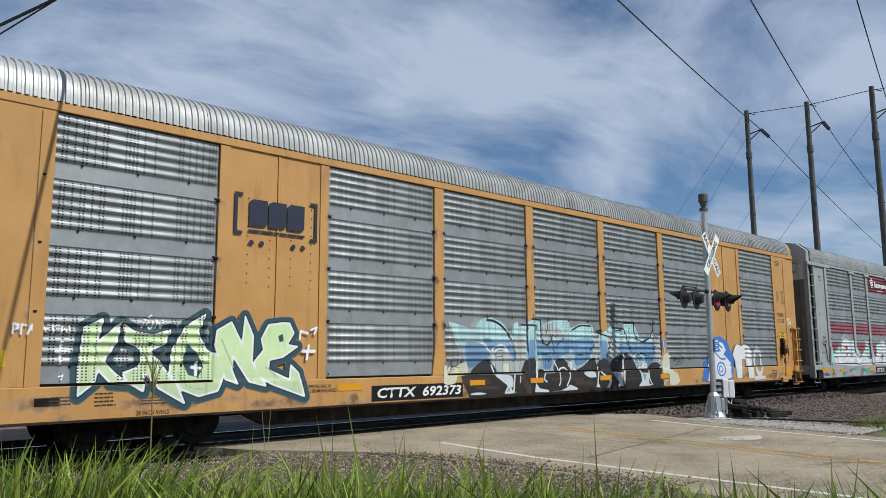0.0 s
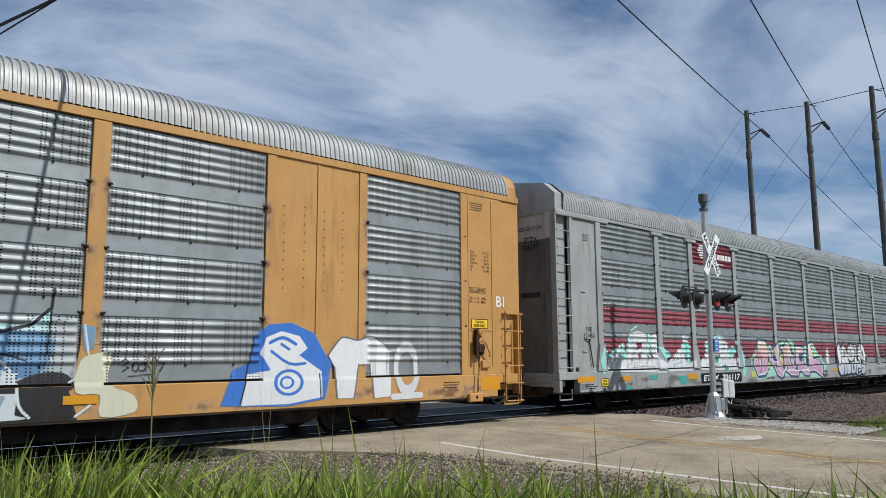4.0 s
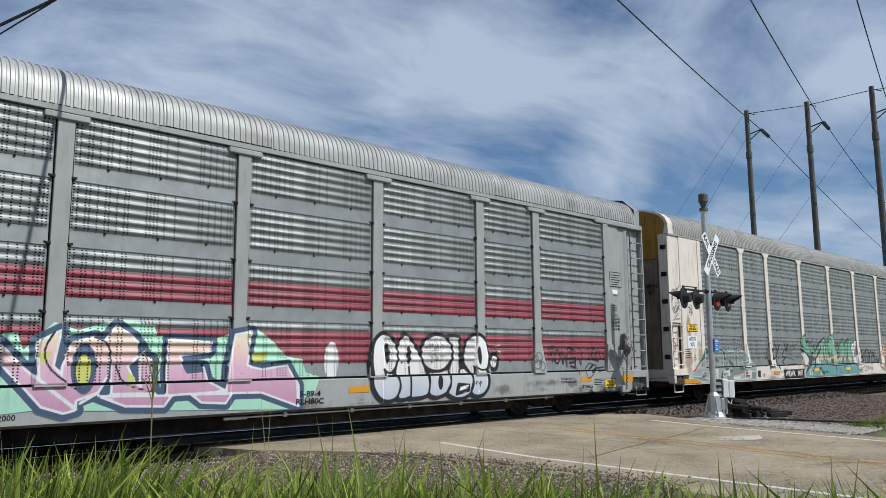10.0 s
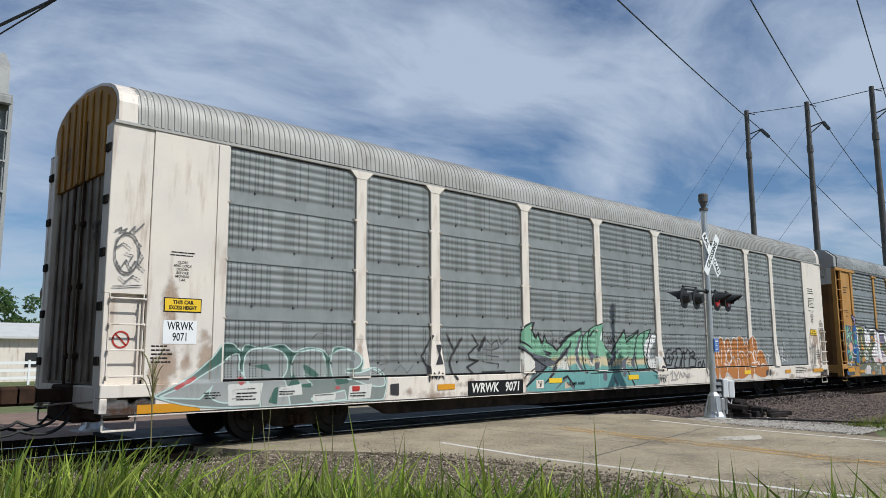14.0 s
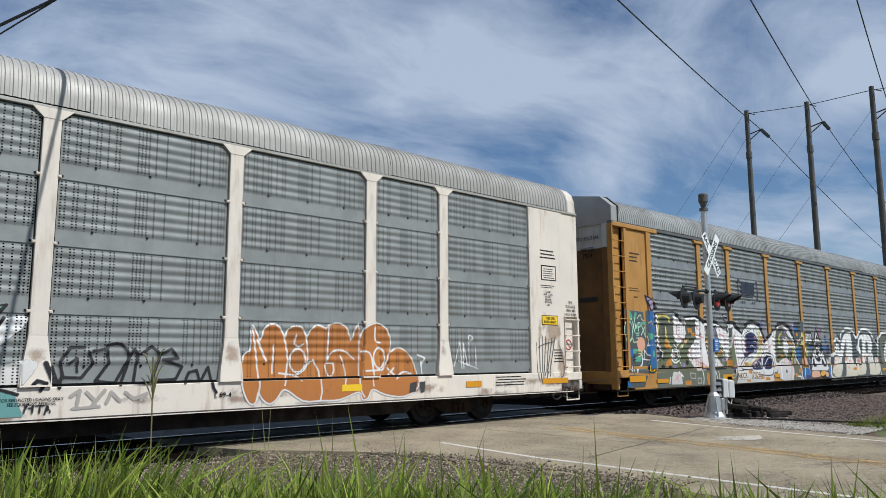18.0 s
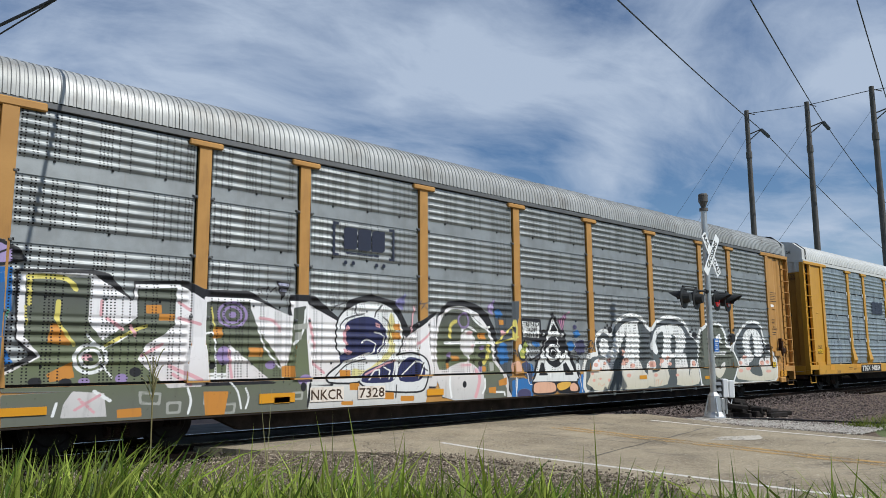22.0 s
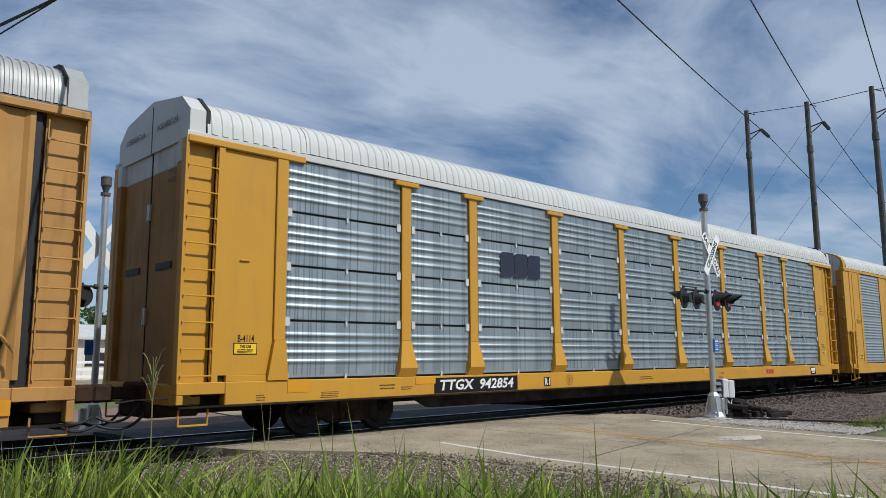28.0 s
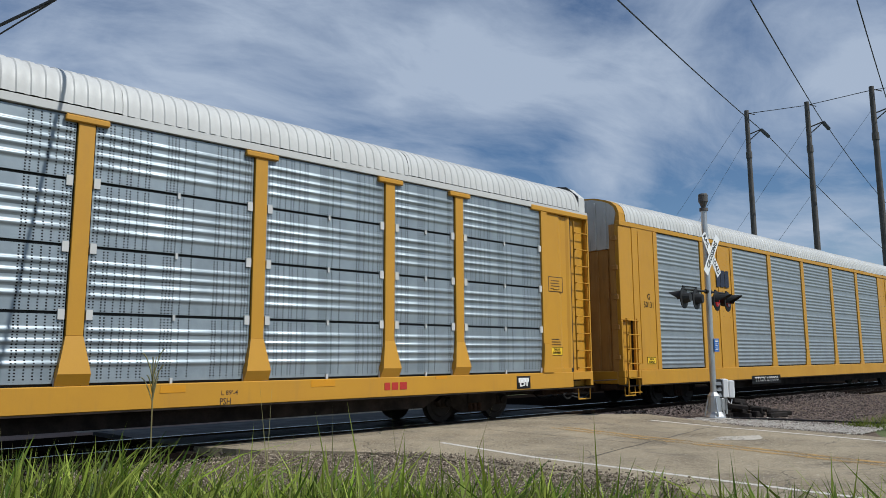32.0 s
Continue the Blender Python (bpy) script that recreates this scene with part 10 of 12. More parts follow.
sh = [(0.045, [(-12.45, 1.4), (-12.47, 1.16), (-12.75, 1.04), (-12.78, 0.95)]), (0.03, [(-12.33, 1.56), (-12.0, 1.27), (-12.41, 1.31)]), (0.03, [(-12.33, 1.54), (-12.35, 1.32)]), (0.03, [(-13.04, 0.98), (-13.05, 1.12)]), (0.03, [(-12.96, 1.13), (-12.92, 0.97)])]
art.layer(0, PALE, sh)
sh = [(0.025, [(-12.91, 1.36), (-12.76, 1.39)]), (0.025, [(-12.92, 1.28), (-12.74, 1.31)]), (0.025, [(-12.88, 1.41), (-12.86, 1.2)]), (0.025, [(-12.81, 1.44), (-12.81, 1.19)]), ('p', [(-12.87, 1.14), (-12.62, 1.14), (-12.63, 1.07), (-12.86, 1.08)])]
art.layer(0, INK, sh)
sh = [('p', [(-12.18, 3.07), (-11.73, 2.9), (-11.62, 2.75), (-11.97, 2.64)])]
art.layer(0.02, INK, sh)
sh = [('p', [(-12.12, 3.03), (-11.79, 2.88), (-11.78, 2.71), (-11.95, 2.68)])]
art.layer(0, (0.34, 0.27, 0.48), sh)
sh = [(0.03, [(-12.07, 2.91), (-11.9, 2.99)]), (0.03, [(-12.01, 2.78), (-11.79, 2.9)])]
art.layer(0, INK, sh)
art.finish()

art = Art(car_d, SPEC_D, "blue graffiti paint on the door jamb", 0.010)
art.layer(0, [(0.9, (0.03, 0.13, 0.30)), (1.6, (0.02, 0.12, 0.36)), (2.4, (0.05, 0.12, 0.26))], [("p", [(-12.08, 2.50), (-11.87, 2.56), (-11.80, 1.9), (-11.84, 1.02), (-12.20, 1.02), (-12.16, 1.30), (-12.08, 1.72)])])
art.layer(0, (0.10, 0.34, 0.24), [("p", [(-12.08, 2.02), (-11.90, 2.0), (-11.92, 1.86), (-12.06, 1.84)]), ("e", -11.98, 1.45, 0.05, 0.10)])
art.layer(0, (0.42, 0.38, 0.20), [(0.03, [(-12.08, 2.3), (-11.98, 2.36), (-11.92, 2.26)])])
art.finish()

art = Art(car_d, SPEC_D, "white triangle on blue graffiti with small shapes", 0.009)
sh = [('c', [(-1.4, 1.24), (-1.0, 1.22), (-1.03, 0.84), (-1.17, 0.92)]), ('e', -1.18, 1.23, 0.1, 0.08)]
art.layer(0, (0.05, 0.06, 0.10), sh)
sh = [('e', 0.9, 1.61, 0.21, 0.18), ('e', -1.18, 1.23, 0.09, 0.08), ('e', 0.72, 2.11, 0.08, 0.06), ('e', -1.29, 0.56, 0.24, 0.12)]
art.layer(0, (0.06, 0.055, 0.12), sh)
sh = [('p', [(-0.15, 2.42), (0.82, 0.96), (0.65, 0.74), (-1.0, 0.8)]), ('p', [(-1.31, 2.25), (-0.61, 2.24), (-0.61, 1.74), (-1.26, 1.81)]), ('c', [(-0.99, 0.69), (-0.9, 0.82), (-0.57, 0.84), (-0.18, 0.79), (-0.15, 0.57), (-0.6, 0.54), (-0.95, 0.57)]), ('c', [(-0.14, 0.75), (0.13, 0.81), (0.6, 0.78), (0.74, 0.67), (0.71, 0.55), (0.0, 0.56)]), ('e', -0.49, 1.88, 0.12, 0.12), ('e', 0.21, 1.88, 0.11, 0.13), ('c', [(-1.47, 1.49), (-1.42, 1.6), (-1.19, 1.73), (-1.08, 1.6), (-1.05, 1.49), (-1.25, 1.34), (-1.4, 1.34)])]
art.layer(0.025, INK, sh)
sh = [('p', [(-0.14, 2.32), (0.76, 0.86), (-0.91, 0.89)]), ('p', [(-0.91, 0.9), (0.65, 0.91), (0.7, 0.8), (-0.99, 0.83)]), ('p', [(-1.27, 2.2), (-0.65, 2.19), (-0.65, 1.82), (-1.23, 1.84)]), ('c', [(-1.46, 1.49), (-1.45, 1.64), (-1.37, 1.67), (-1.34, 1.56)]), ('c', [(-1.18, 1.64), (-1.06, 1.56), (-1.07, 1.47), (-1.15, 1.43)]), ('c', [(0.71, 1.13), (0.76, 1.23), (0.86, 1.22), (0.9, 1.11), (0.84, 1.02), (0.75, 1.03)])]
art.layer(0, [(0.7, (0.62, 0.62, 0.60)), (2.2, (0.72, 0.72, 0.70))], sh)
sh = [('p', [(-0.12, 2.18), (0.05, 2.0), (-0.27, 1.98)]), ('c', [(-0.5, 1.64), (-0.31, 1.83), (-0.04, 1.87), (0.19, 1.82), (0.32, 1.61), (0.38, 1.49), (0.21, 1.26), (-0.06, 1.14), (-0.33, 1.23), (-0.48, 1.43)]), ('p', [(-0.59, 1.27), (-0.5, 1.23), (-0.43, 0.96), (-0.77, 0.96)]), ('p', [(0.21, 1.2), (0.33, 1.26), (0.57, 0.95), (0.22, 0.95)]), ('e', -0.49, 1.87, 0.1, 0.12), ('e', 0.21, 1.87, 0.1, 0.12), (0.04, [(-0.68, 1.43), (-1.01, 1.31), (-1.07, 1.45)]), (0.04, [(0.44, 1.42), (0.83, 1.38), (0.84, 1.25)])]
art.layer(0, INK, sh)
sh = [('e', -0.18, 1.49, 0.26, 0.2), (0.1, [(0.06, 1.49), (0.14, 1.3), (0.32, 1.49)]), (0.03, [(-0.02, 1.85), (0.06, 1.61)]), (0.03, [(-0.34, 1.05), (-0.33, 0.91)]), (0.04, [(-0.48, 1.21), (-0.46, 1.01)])]
art.layer(0, (0.72, 0.72, 0.70), sh)
sh = [('e', -0.18, 1.49, 0.16, 0.13)]
art.layer(0, INK, sh)
sh = [('e', -0.17, 1.48, 0.1, 0.08), ('e', -0.52, 1.91, 0.04, 0.04), ('e', 0.19, 1.9, 0.05, 0.05)]
art.layer(0, (0.70, 0.70, 0.68), sh)
sh = [('e', -0.17, 1.47, 0.09, 0.07), (0.025, [(-1.21, 2.17), (-1.13, 2.17)]), (0.022, [(-0.7, 0.81), (-0.67, 0.74)]), (0.022, [(-0.62, 0.81), (-0.6, 0.75)]), (0.022, [(-0.55, 0.82), (-0.53, 0.75)]), (0.022, [(0.44, 0.75), (0.46, 0.68)]), (0.022, [(0.52, 0.75), (0.52, 0.67)]), (0.022, [(-1.72, 1.6), (-1.64, 1.41)]), (0.022, [(-1.68, 1.49), (-1.49, 1.43)]), (0.022, [(-1.57, 1.56), (-1.52, 1.39)])]
art.layer(0, INK, sh)
sh = [('c', [(-0.96, 0.69), (-0.9, 0.79), (-0.57, 0.81), (-0.2, 0.77), (-0.17, 0.59), (-0.6, 0.56), (-0.93, 0.58)]), ('e', -1.53, 1.15, 0.13, 0.15), ('c', [(0.41, 0.71), (0.56, 0.76), (0.71, 0.67), (0.68, 0.57), (0.42, 0.58)])]
art.layer(0, (0.62, 0.36, 0.24), sh)
sh = [('c', [(-0.11, 0.73), (0.13, 0.79), (0.44, 0.77), (0.32, 0.65), (0.0, 0.6)])]
art.layer(0, (0.62, 0.36, 0.06), sh)
sh = [('c', [(-1.43, 1.51), (-1.26, 1.64), (-1.14, 1.75), (-1.11, 1.66), (-1.17, 1.49), (-1.28, 1.37), (-1.41, 1.37)])]
art.layer(0, (0.24, 0.28, 0.06), sh)
sh = [(0.05, [(-1.39, 1.39), (-1.27, 1.38)]), (0.07, [(-1.35, 1.52), (-1.23, 1.49)])]
art.layer(0, (0.56, 0.52, 0.12), sh)
sh = [('p', [(0.04, 2.26), (0.41, 2.45), (0.23, 2.0)])]
art.layer(0, (0.13, 0.05, 0.12), sh)
sh = [(0.03, [(0.11, 2.27), (0.18, 2.04)]), (0.03, [(0.2, 2.31), (0.22, 2.09)]), (0.03, [(0.29, 2.37), (0.27, 2.15)]), (0.05, [(0.41, 2.43), (0.48, 2.47)])]
art.layer(0, (0.50, 0.26, 0.34), sh)
sh = [(0.03, [(-1.56, 0.93), (-1.57, 0.72), (-1.54, 0.44)]), (0.03, [(-1.51, 0.91), (-1.53, 0.75), (-1.55, 0.64)]), (0.03, [(-1.18, 1.11), (-1.12, 0.81), (-1.02, 0.77)]), (0.03, [(0.7, 1.78), (0.68, 1.57)]), (0.03, [(0.79, 0.94), (0.9, 0.52)])]
art.layer(0, (0.60, 0.62, 0.66), sh)
art.finish()

art = Art(car_d, SPEC_D, "white block graffiti with a grey shadow and a white outline", 0.012)
sh = [('e', 0.8, 1.95, 0.1, 0.09)]
sh += [('p', [(0.85, 0.96), (0.94, 0.96), (0.95, 0.59), (0.87, 0.59)])]
art.layer(0, (0.04, 0.17, 0.44), sh)
sh = [('e', 0.93, 1.63, 0.17, 0.18)]
art.layer(0, (0.06, 0.06, 0.12), sh)
sh = [('c', [(1.08, 0.57), (1.05, 0.91), (1.1, 1.18), (1.3, 1.38), (1.58, 1.43), (1.58, 1.75), (1.74, 1.94), (2.0, 2.0), (2.23, 1.88), (2.43, 2.17), (2.8, 2.37), (3.25, 2.44), (3.7, 2.38), (4.13, 2.07), (4.43, 2.27), (4.9, 2.42), (5.47, 2.45), (5.97, 2.33), (6.4, 1.96), (6.75, 1.71), (6.92, 0.56), (5.23, 0.45), (2.77, 0.51), (1.77, 0.53)])]
sh += [('c', [(6.74, 1.26), (6.9, 1.98), (7.24, 2.24), (7.77, 2.36), (8.26, 2.3), (8.53, 2.01), (8.58, 1.66), (8.88, 1.59), (9.22, 1.16), (8.86, 0.61), (7.59, 0.53), (6.83, 0.56)])]
sh += [('c', [(8.97, 1.59), (9.55, 2.1), (10.1, 2.4), (10.68, 2.47), (11.15, 2.33), (11.33, 1.8), (11.86, 1.41), (12.13, 1.03), (11.91, 0.56), (10.4, 0.55), (8.91, 0.57), (9.14, 1.06)])]
art.layer(0.10, [(0.6, (0.62, 0.60, 0.54)), (2.0, (0.72, 0.72, 0.70))], sh)
art.layer(-0.01, [(0.6, (0.10, 0.115, 0.11)), (2.0, (0.085, 0.095, 0.105))], sh)
art.layer(-0.012, (0.115, 0.125, 0.10), sh[1:2])
sh = [('c', [(1.28, 0.64), (1.23, 0.9), (1.29, 1.18), (1.49, 1.32), (1.72, 1.33), (1.95, 1.36), (1.77, 1.44), (1.72, 1.61), (1.77, 1.8), (1.94, 1.85), (2.09, 1.76), (2.13, 1.58), (2.26, 1.57), (2.39, 1.87), (2.7, 2.16), (3.08, 2.31), (3.67, 2.28), (3.65, 1.62), (3.56, 1.34), (3.72, 0.97), (3.84, 0.91), (3.83, 0.53)])]
sh += [('p', [(2.71, 0.56), (2.63, 0.79), (2.69, 1.05), (2.76, 1.33), (3.57, 1.34), (3.73, 0.97), (3.84, 0.9), (3.82, 0.53)])]
sh += [('c', [(1.28, 0.64), (1.23, 0.9), (1.29, 1.18), (1.49, 1.32), (1.89, 1.33), (2.21, 1.31), (2.18, 1.01), (2.05, 0.77), (2.0, 0.59), (1.72, 0.54), (1.42, 0.56)])]
sh += [('c', [(4.16, 1.57), (4.24, 1.96), (4.5, 2.17), (5.11, 2.28), (5.7, 2.28), (6.01, 2.07), (6.04, 1.71), (5.8, 1.47), (5.21, 1.28), (4.84, 0.94), (4.57, 1.29), (4.52, 1.57), (4.34, 1.43)])]
sh += [('c', [(3.93, 1.17), (4.2, 1.28), (4.24, 1.09), (4.09, 0.95), (4.47, 0.99), (4.73, 1.23), (5.01, 0.81), (4.88, 0.61), (3.99, 0.57), (3.89, 0.84)])]
sh += [('c', [(5.42, 1.31), (5.79, 1.46), (6.1, 1.42), (6.22, 0.96), (6.33, 1.27), (6.64, 1.23), (6.67, 0.95), (6.62, 0.57), (5.37, 0.58), (5.4, 0.98)])]
sh += [('c', [(8.22, 2.06), (7.98, 1.99), (7.7, 1.72), (7.56, 1.39), (7.58, 1.05), (7.77, 0.77), (8.05, 0.72), (8.35, 0.94), (8.48, 1.18), (8.25, 1.14), (8.05, 0.98), (7.85, 1.1), (7.81, 1.39), (7.94, 1.66), (8.14, 1.81), (8.31, 1.76)])]
sh += [('p', [(7.59, 1.53), (8.53, 1.52), (8.52, 1.41), (7.68, 1.43)])]
sh += [('c', [(9.76, 1.69), (9.87, 2.09), (10.32, 2.27), (10.91, 2.22), (11.21, 1.84), (11.17, 1.42), (10.62, 1.37), (10.56, 1.68), (10.48, 2.12), (10.27, 1.9), (10.28, 1.56), (10.53, 1.31), (10.08, 1.18)])]
sh += [('c', [(9.21, 0.65), (9.34, 1.08), (9.77, 1.41), (10.37, 1.34), (10.07, 1.06), (10.2, 0.81), (10.98, 0.72), (10.85, 1.13), (11.24, 1.36), (11.86, 1.32), (12.1, 1.0), (11.89, 0.57)])]
art.layer(0, [(0.6, (0.56, 0.52, 0.40)), (0.95, (0.62, 0.58, 0.49)), (1.12, (0.69, 0.66, 0.62)), (1.34, (0.72, 0.72, 0.70)), (1.9, (0.74, 0.74, 0.72))], sh)
sh = [('p', [(2.96, 2.07), (2.9, 1.59), (2.76, 1.33), (2.44, 1.33), (2.6, 1.56)])]
sh += [('c', [(3.54, 2.28), (3.68, 2.28), (3.82, 1.63), (3.89, 1.32), (3.82, 0.91), (3.65, 1.19), (3.53, 1.34), (3.6, 1.79)])]
sh += [('c', [(2.47, 1.33), (2.76, 1.33), (2.66, 1.05), (2.61, 0.77), (2.51, 0.54), (2.03, 0.55), (2.2, 0.81), (2.33, 1.16)])]
sh += [('c', [(4.51, 1.97), (4.83, 2.07), (4.79, 1.57), (4.56, 1.27), (4.45, 1.57), (4.35, 1.8)])]
sh += [('c', [(5.28, 1.99), (5.5, 1.88), (5.46, 1.54), (5.21, 1.48)])]
sh += [('c', [(5.21, 1.28), (5.44, 1.3), (5.39, 0.92), (5.37, 0.58), (4.89, 0.6), (5.04, 0.87)])]
sh += [('c', [(6.03, 1.42), (6.22, 1.43), (6.19, 1.02), (6.07, 0.78), (6.14, 1.15)])]
art.layer(0, (0.085, 0.097, 0.10), sh)
sh = [(0.07, [(6.83, 0.53), (6.74, 0.94), (6.75, 1.36), (6.91, 1.98)])]
sh += [(0.07, [(8.87, 0.57), (9.22, 1.08), (8.92, 1.59)])]
art.layer(0, (0.72, 0.72, 0.70), sh)
sh = [('e', 1.43, 1.18, 0.1, 0.05), ('e', 1.61, 1.28, 0.09, 0.04), ('e', 1.33, 0.97, 0.07, 0.04), ('e', 1.69, 1.07, 0.11, 0.05), ('e', 1.38, 0.8, 0.07, 0.04), ('e', 1.66, 0.83, 0.06, 0.03), ('e', 2.04, 0.79, 0.07, 0.04), ('e', 1.95, 1.21, 0.07, 0.04)]
sh += [('e', 2.14, 1.29, 0.07, 0.06), ('e', 2.78, 1.49, 0.06, 0.08), ('e', 2.9, 1.28, 0.16, 0.07), ('e', 3.22, 1.14, 0.12, 0.06), ('e', 2.95, 0.89, 0.11, 0.05), ('e', 2.8, 1.19, 0.12, 0.04), ('e', 4.14, 1.17, 0.11, 0.08), ('e', 4.66, 1.26, 0.17, 0.07)]
sh += [('e', 5.0, 1.33, 0.1, 0.06), ('e', 5.14, 1.17, 0.1, 0.05), ('e', 4.5, 1.16, 0.08, 0.04), ('e', 4.28, 0.87, 0.1, 0.05), ('e', 6.49, 1.17, 0.12, 0.08), ('e', 5.43, 0.85, 0.1, 0.04), ('e', 9.53, 1.16, 0.14, 0.06), ('e', 9.8, 1.34, 0.17, 0.06)]
sh += [('e', 9.96, 0.97, 0.18, 0.06), ('e', 11.11, 1.14, 0.17, 0.08), ('e', 11.54, 1.17, 0.15, 0.06), ('e', 11.47, 0.86, 0.22, 0.05), ('e', 9.42, 0.91, 0.15, 0.06)]
art.layer(0, (0.66, 0.36, 0.28), sh)
sh = [(0.035, [(4.26, 0.62), (4.28, 0.74), (4.48, 0.75)])]
sh += [(0.035, [(4.37, 0.61), (4.4, 0.75)])]
sh += [(0.035, [(4.48, 0.6), (4.6, 0.73)])]
sh += [(0.03, [(1.55, 0.67), (1.59, 0.73), (1.69, 0.64), (1.83, 0.7)])]
sh += [(0.025, [(6.26, 0.62), (6.3, 0.71)])]
art.layer(0, (0.60, 0.42, 0.30), sh)
sh = [('e', 2.22, 2.07, 0.1, 0.09), ('e', 2.0, 2.12, 0.04, 0.04), ('e', 2.12, 2.19, 0.04, 0.04), ('e', 2.3, 2.18, 0.04, 0.03), ('e', 6.61, 2.0, 0.15, 0.1), ('e', 6.36, 2.1, 0.06, 0.04)]
sh += [('e', 6.5, 2.17, 0.05, 0.04), ('e', 6.74, 2.18, 0.04, 0.04), ('e', 8.98, 1.95, 0.22, 0.15), ('e', 8.85, 2.18, 0.06, 0.05), ('e', 9.11, 2.21, 0.07, 0.05), ('e', 11.66, 1.67, 0.21, 0.11)]
sh += [(0.1, [(11.28, 1.84), (11.31, 1.25)]), (0.025, [(1.23, 1.75), (1.37, 1.8)]), (0.025, [(1.29, 1.77), (1.27, 1.66)]), (0.025, [(1.36, 1.68), (1.38, 1.76), (1.44, 1.68)]), (0.025, [(1.16, 1.56), (1.22, 1.65), (1.25, 1.49)]), (0.025, [(1.28, 1.58), (1.33, 1.62), (1.36, 1.53), (1.49, 1.75), (1.47, 1.56)])]
art.layer(0, INK, sh)
art.finish()

words(car_a, 'CTTX  692373', M['ink_white'], -6.0, -3.78, 0.63, 0.83, -1.567, 'CENTER')
plate(car_a, 'number_board', M['ink_black'], -6.13, -3.73, 0.58, 0.87, -1.562, 'black board with a white reporting mark')
words(car_a, 'EXH\nEXH W\nEXW\nEXW H\nEW\nH', M['ink_brown'], 12.13, 12.33, 3.23, 3.68, -1.533, 'LEFT')
words(car_a, '19-0\n4-7\n10-7\n8-0\n9-10\n16-8', M['ink_brown'], 12.49, 12.71, 3.23, 3.69, -1.533, 'RIGHT')
words(car_a, 'AAR DECK CLEARANCE', M['ink_brown'], 11.92, 12.6, 2.79, 2.89, -1.533, 'CENTER')
words(car_a, 'A     90  1 / 4    MIN\nB     94  1 / 16  MIN', M['ink_brown'], 11.92, 12.61, 2.54, 2.68, -1.533, 'LEFT')
plate(car_a, 'ruled_line', M['ink_brown'], 11.91, 12.61, 2.77, 2.78, -1.533, '')
words(car_a, 'BI', M['ink_white'], 12.93, 13.19, 2.49, 2.73, -1.533, 'CENTER')
yellow_plate(car_a, 12.39, 2.1, 0.51, 0.21, -1.53)
small_print(car_a, M['ink_brown'], 12.1, 12.54, 4.57, 4.77, 4, -1.533)
words(car_a, '28 INCH WHLS', M['ink_brown'], -10.51, -10.01, 0.57, 0.64, -1.564, 'CENTER')
small_print(car_a, M['ink_brown'], -11.71, -11.38, 0.76, 0.9, 3, -1.564)
small_print(car_a, M['ink_brown'], -11.12, -10.78, 0.72, 0.94, 4, -1.564)
small_print(car_a, M['ink_brown'], -10.48, -9.91, 0.72, 0.85, 3, -1.564)
words(car_a, 'SPECIAL NO. 24\nLE BEAM REQUIRED', M['ink_brown'], -7.53, -6.93, 0.78, 0.93, -1.564, 'LEFT')
small_print(car_a, M['ink_brown'], 11.29, 11.74, 0.76, 0.91, 3, -1.564)
plate(car_a, 'reflector', M['label_amber'], 12.38, 12.99, 0.69, 0.97, -1.562, '')
plate(car_a, 'warning_label', M['label_yellow'], -12.33, -12.27, 1.3, 1.52, -1.533, '')
plate(car_a, 'vent_plate', M['underframe'], -11.89, -11.57, 0.76, 0.87, -1.562, '')
plate(car_a, 'reflector', M['label_amber'], -6.9, -6.36, 0.8, 0.92, -1.566, '')
plate(car_a, 'reflector', M['label_amber'], -3.53, -3.07, 0.8, 0.91, -1.576, '')
plate(car_a, 'reflector', M['label_amber'], -1.56, -1.1, 0.8, 0.91, -1.576, '')
plate(car_a, 'reflector', M['label_amber'], 1.16, 1.65, 0.79, 0.91, -1.576, '')
plate(car_a, 'reflector', M['label_amber'], 4.03, 4.49, 0.77, 0.89, -1.576, '')
words(car_b, 'ETTX  706117', M['ink_white'], -6.79, -4.41, 0.63, 0.82, -1.577, 'CENTER')
plate(car_b, 'number_board', M['ink_black'], -6.91, -4.31, 0.58, 0.87, -1.573, 'black board with a white reporting mark')
words(car_b, 'FXE\n311456', M['ink_black'], -12.65, -12.19, 1.85, 2.13, -1.508, 'CENTER')
small_print(car_b, M['ink_black'], -12.59, -12.29, 4.31, 4.51, 4, -1.508)
plate(car_b, 'data_frame', M['ink_black'], 12.1, 12.65, 3.21, 3.61, -1.508, 'black framed data table')
plate(car_b, 'data_face', M['grey_paint'], 12.12, 12.63, 3.23, 3.59, -1.511, '')
small_print(car_b, M['ink_black'], 12.14, 12.6, 3.25, 3.56, 5, -1.514)
plate(car_b, 'paper_label', M['sign_white'], 12.22, 12.45, 3.03, 3.14, -1.508, '')
small_print(car_b, M['ink_black'], 12.23, 12.44, 2.56, 2.75, 4, -1.508)
words(car_b, 'DECK\nCLEARANCE\nA 62 3/8 MIN.\nB 61 7/8 MIN.\nC 66 7/8 MIN.', M['ink_black'], 12.14, 12.53, 2.06, 2.49, -1.508, 'CENTER')
yellow_plate(car_b, 11.89, 0.71, 0.48, 0.23, -1.562)
words(car_b, '28" WHEELS', M['ink_black'], 10.69, 11.13, 0.62, 0.7, -1.564, 'CENTER')
words(car_b, 'SPECIAL NO. 24\nE BEAM REQUIRED:', M['ink_black'], 9.87, 10.5, 0.75, 0.89, -1.564, 'LEFT')
small_print(car_b, M['ink_black'], 11.18, 11.63, 0.68, 0.85, 4, -1.564)
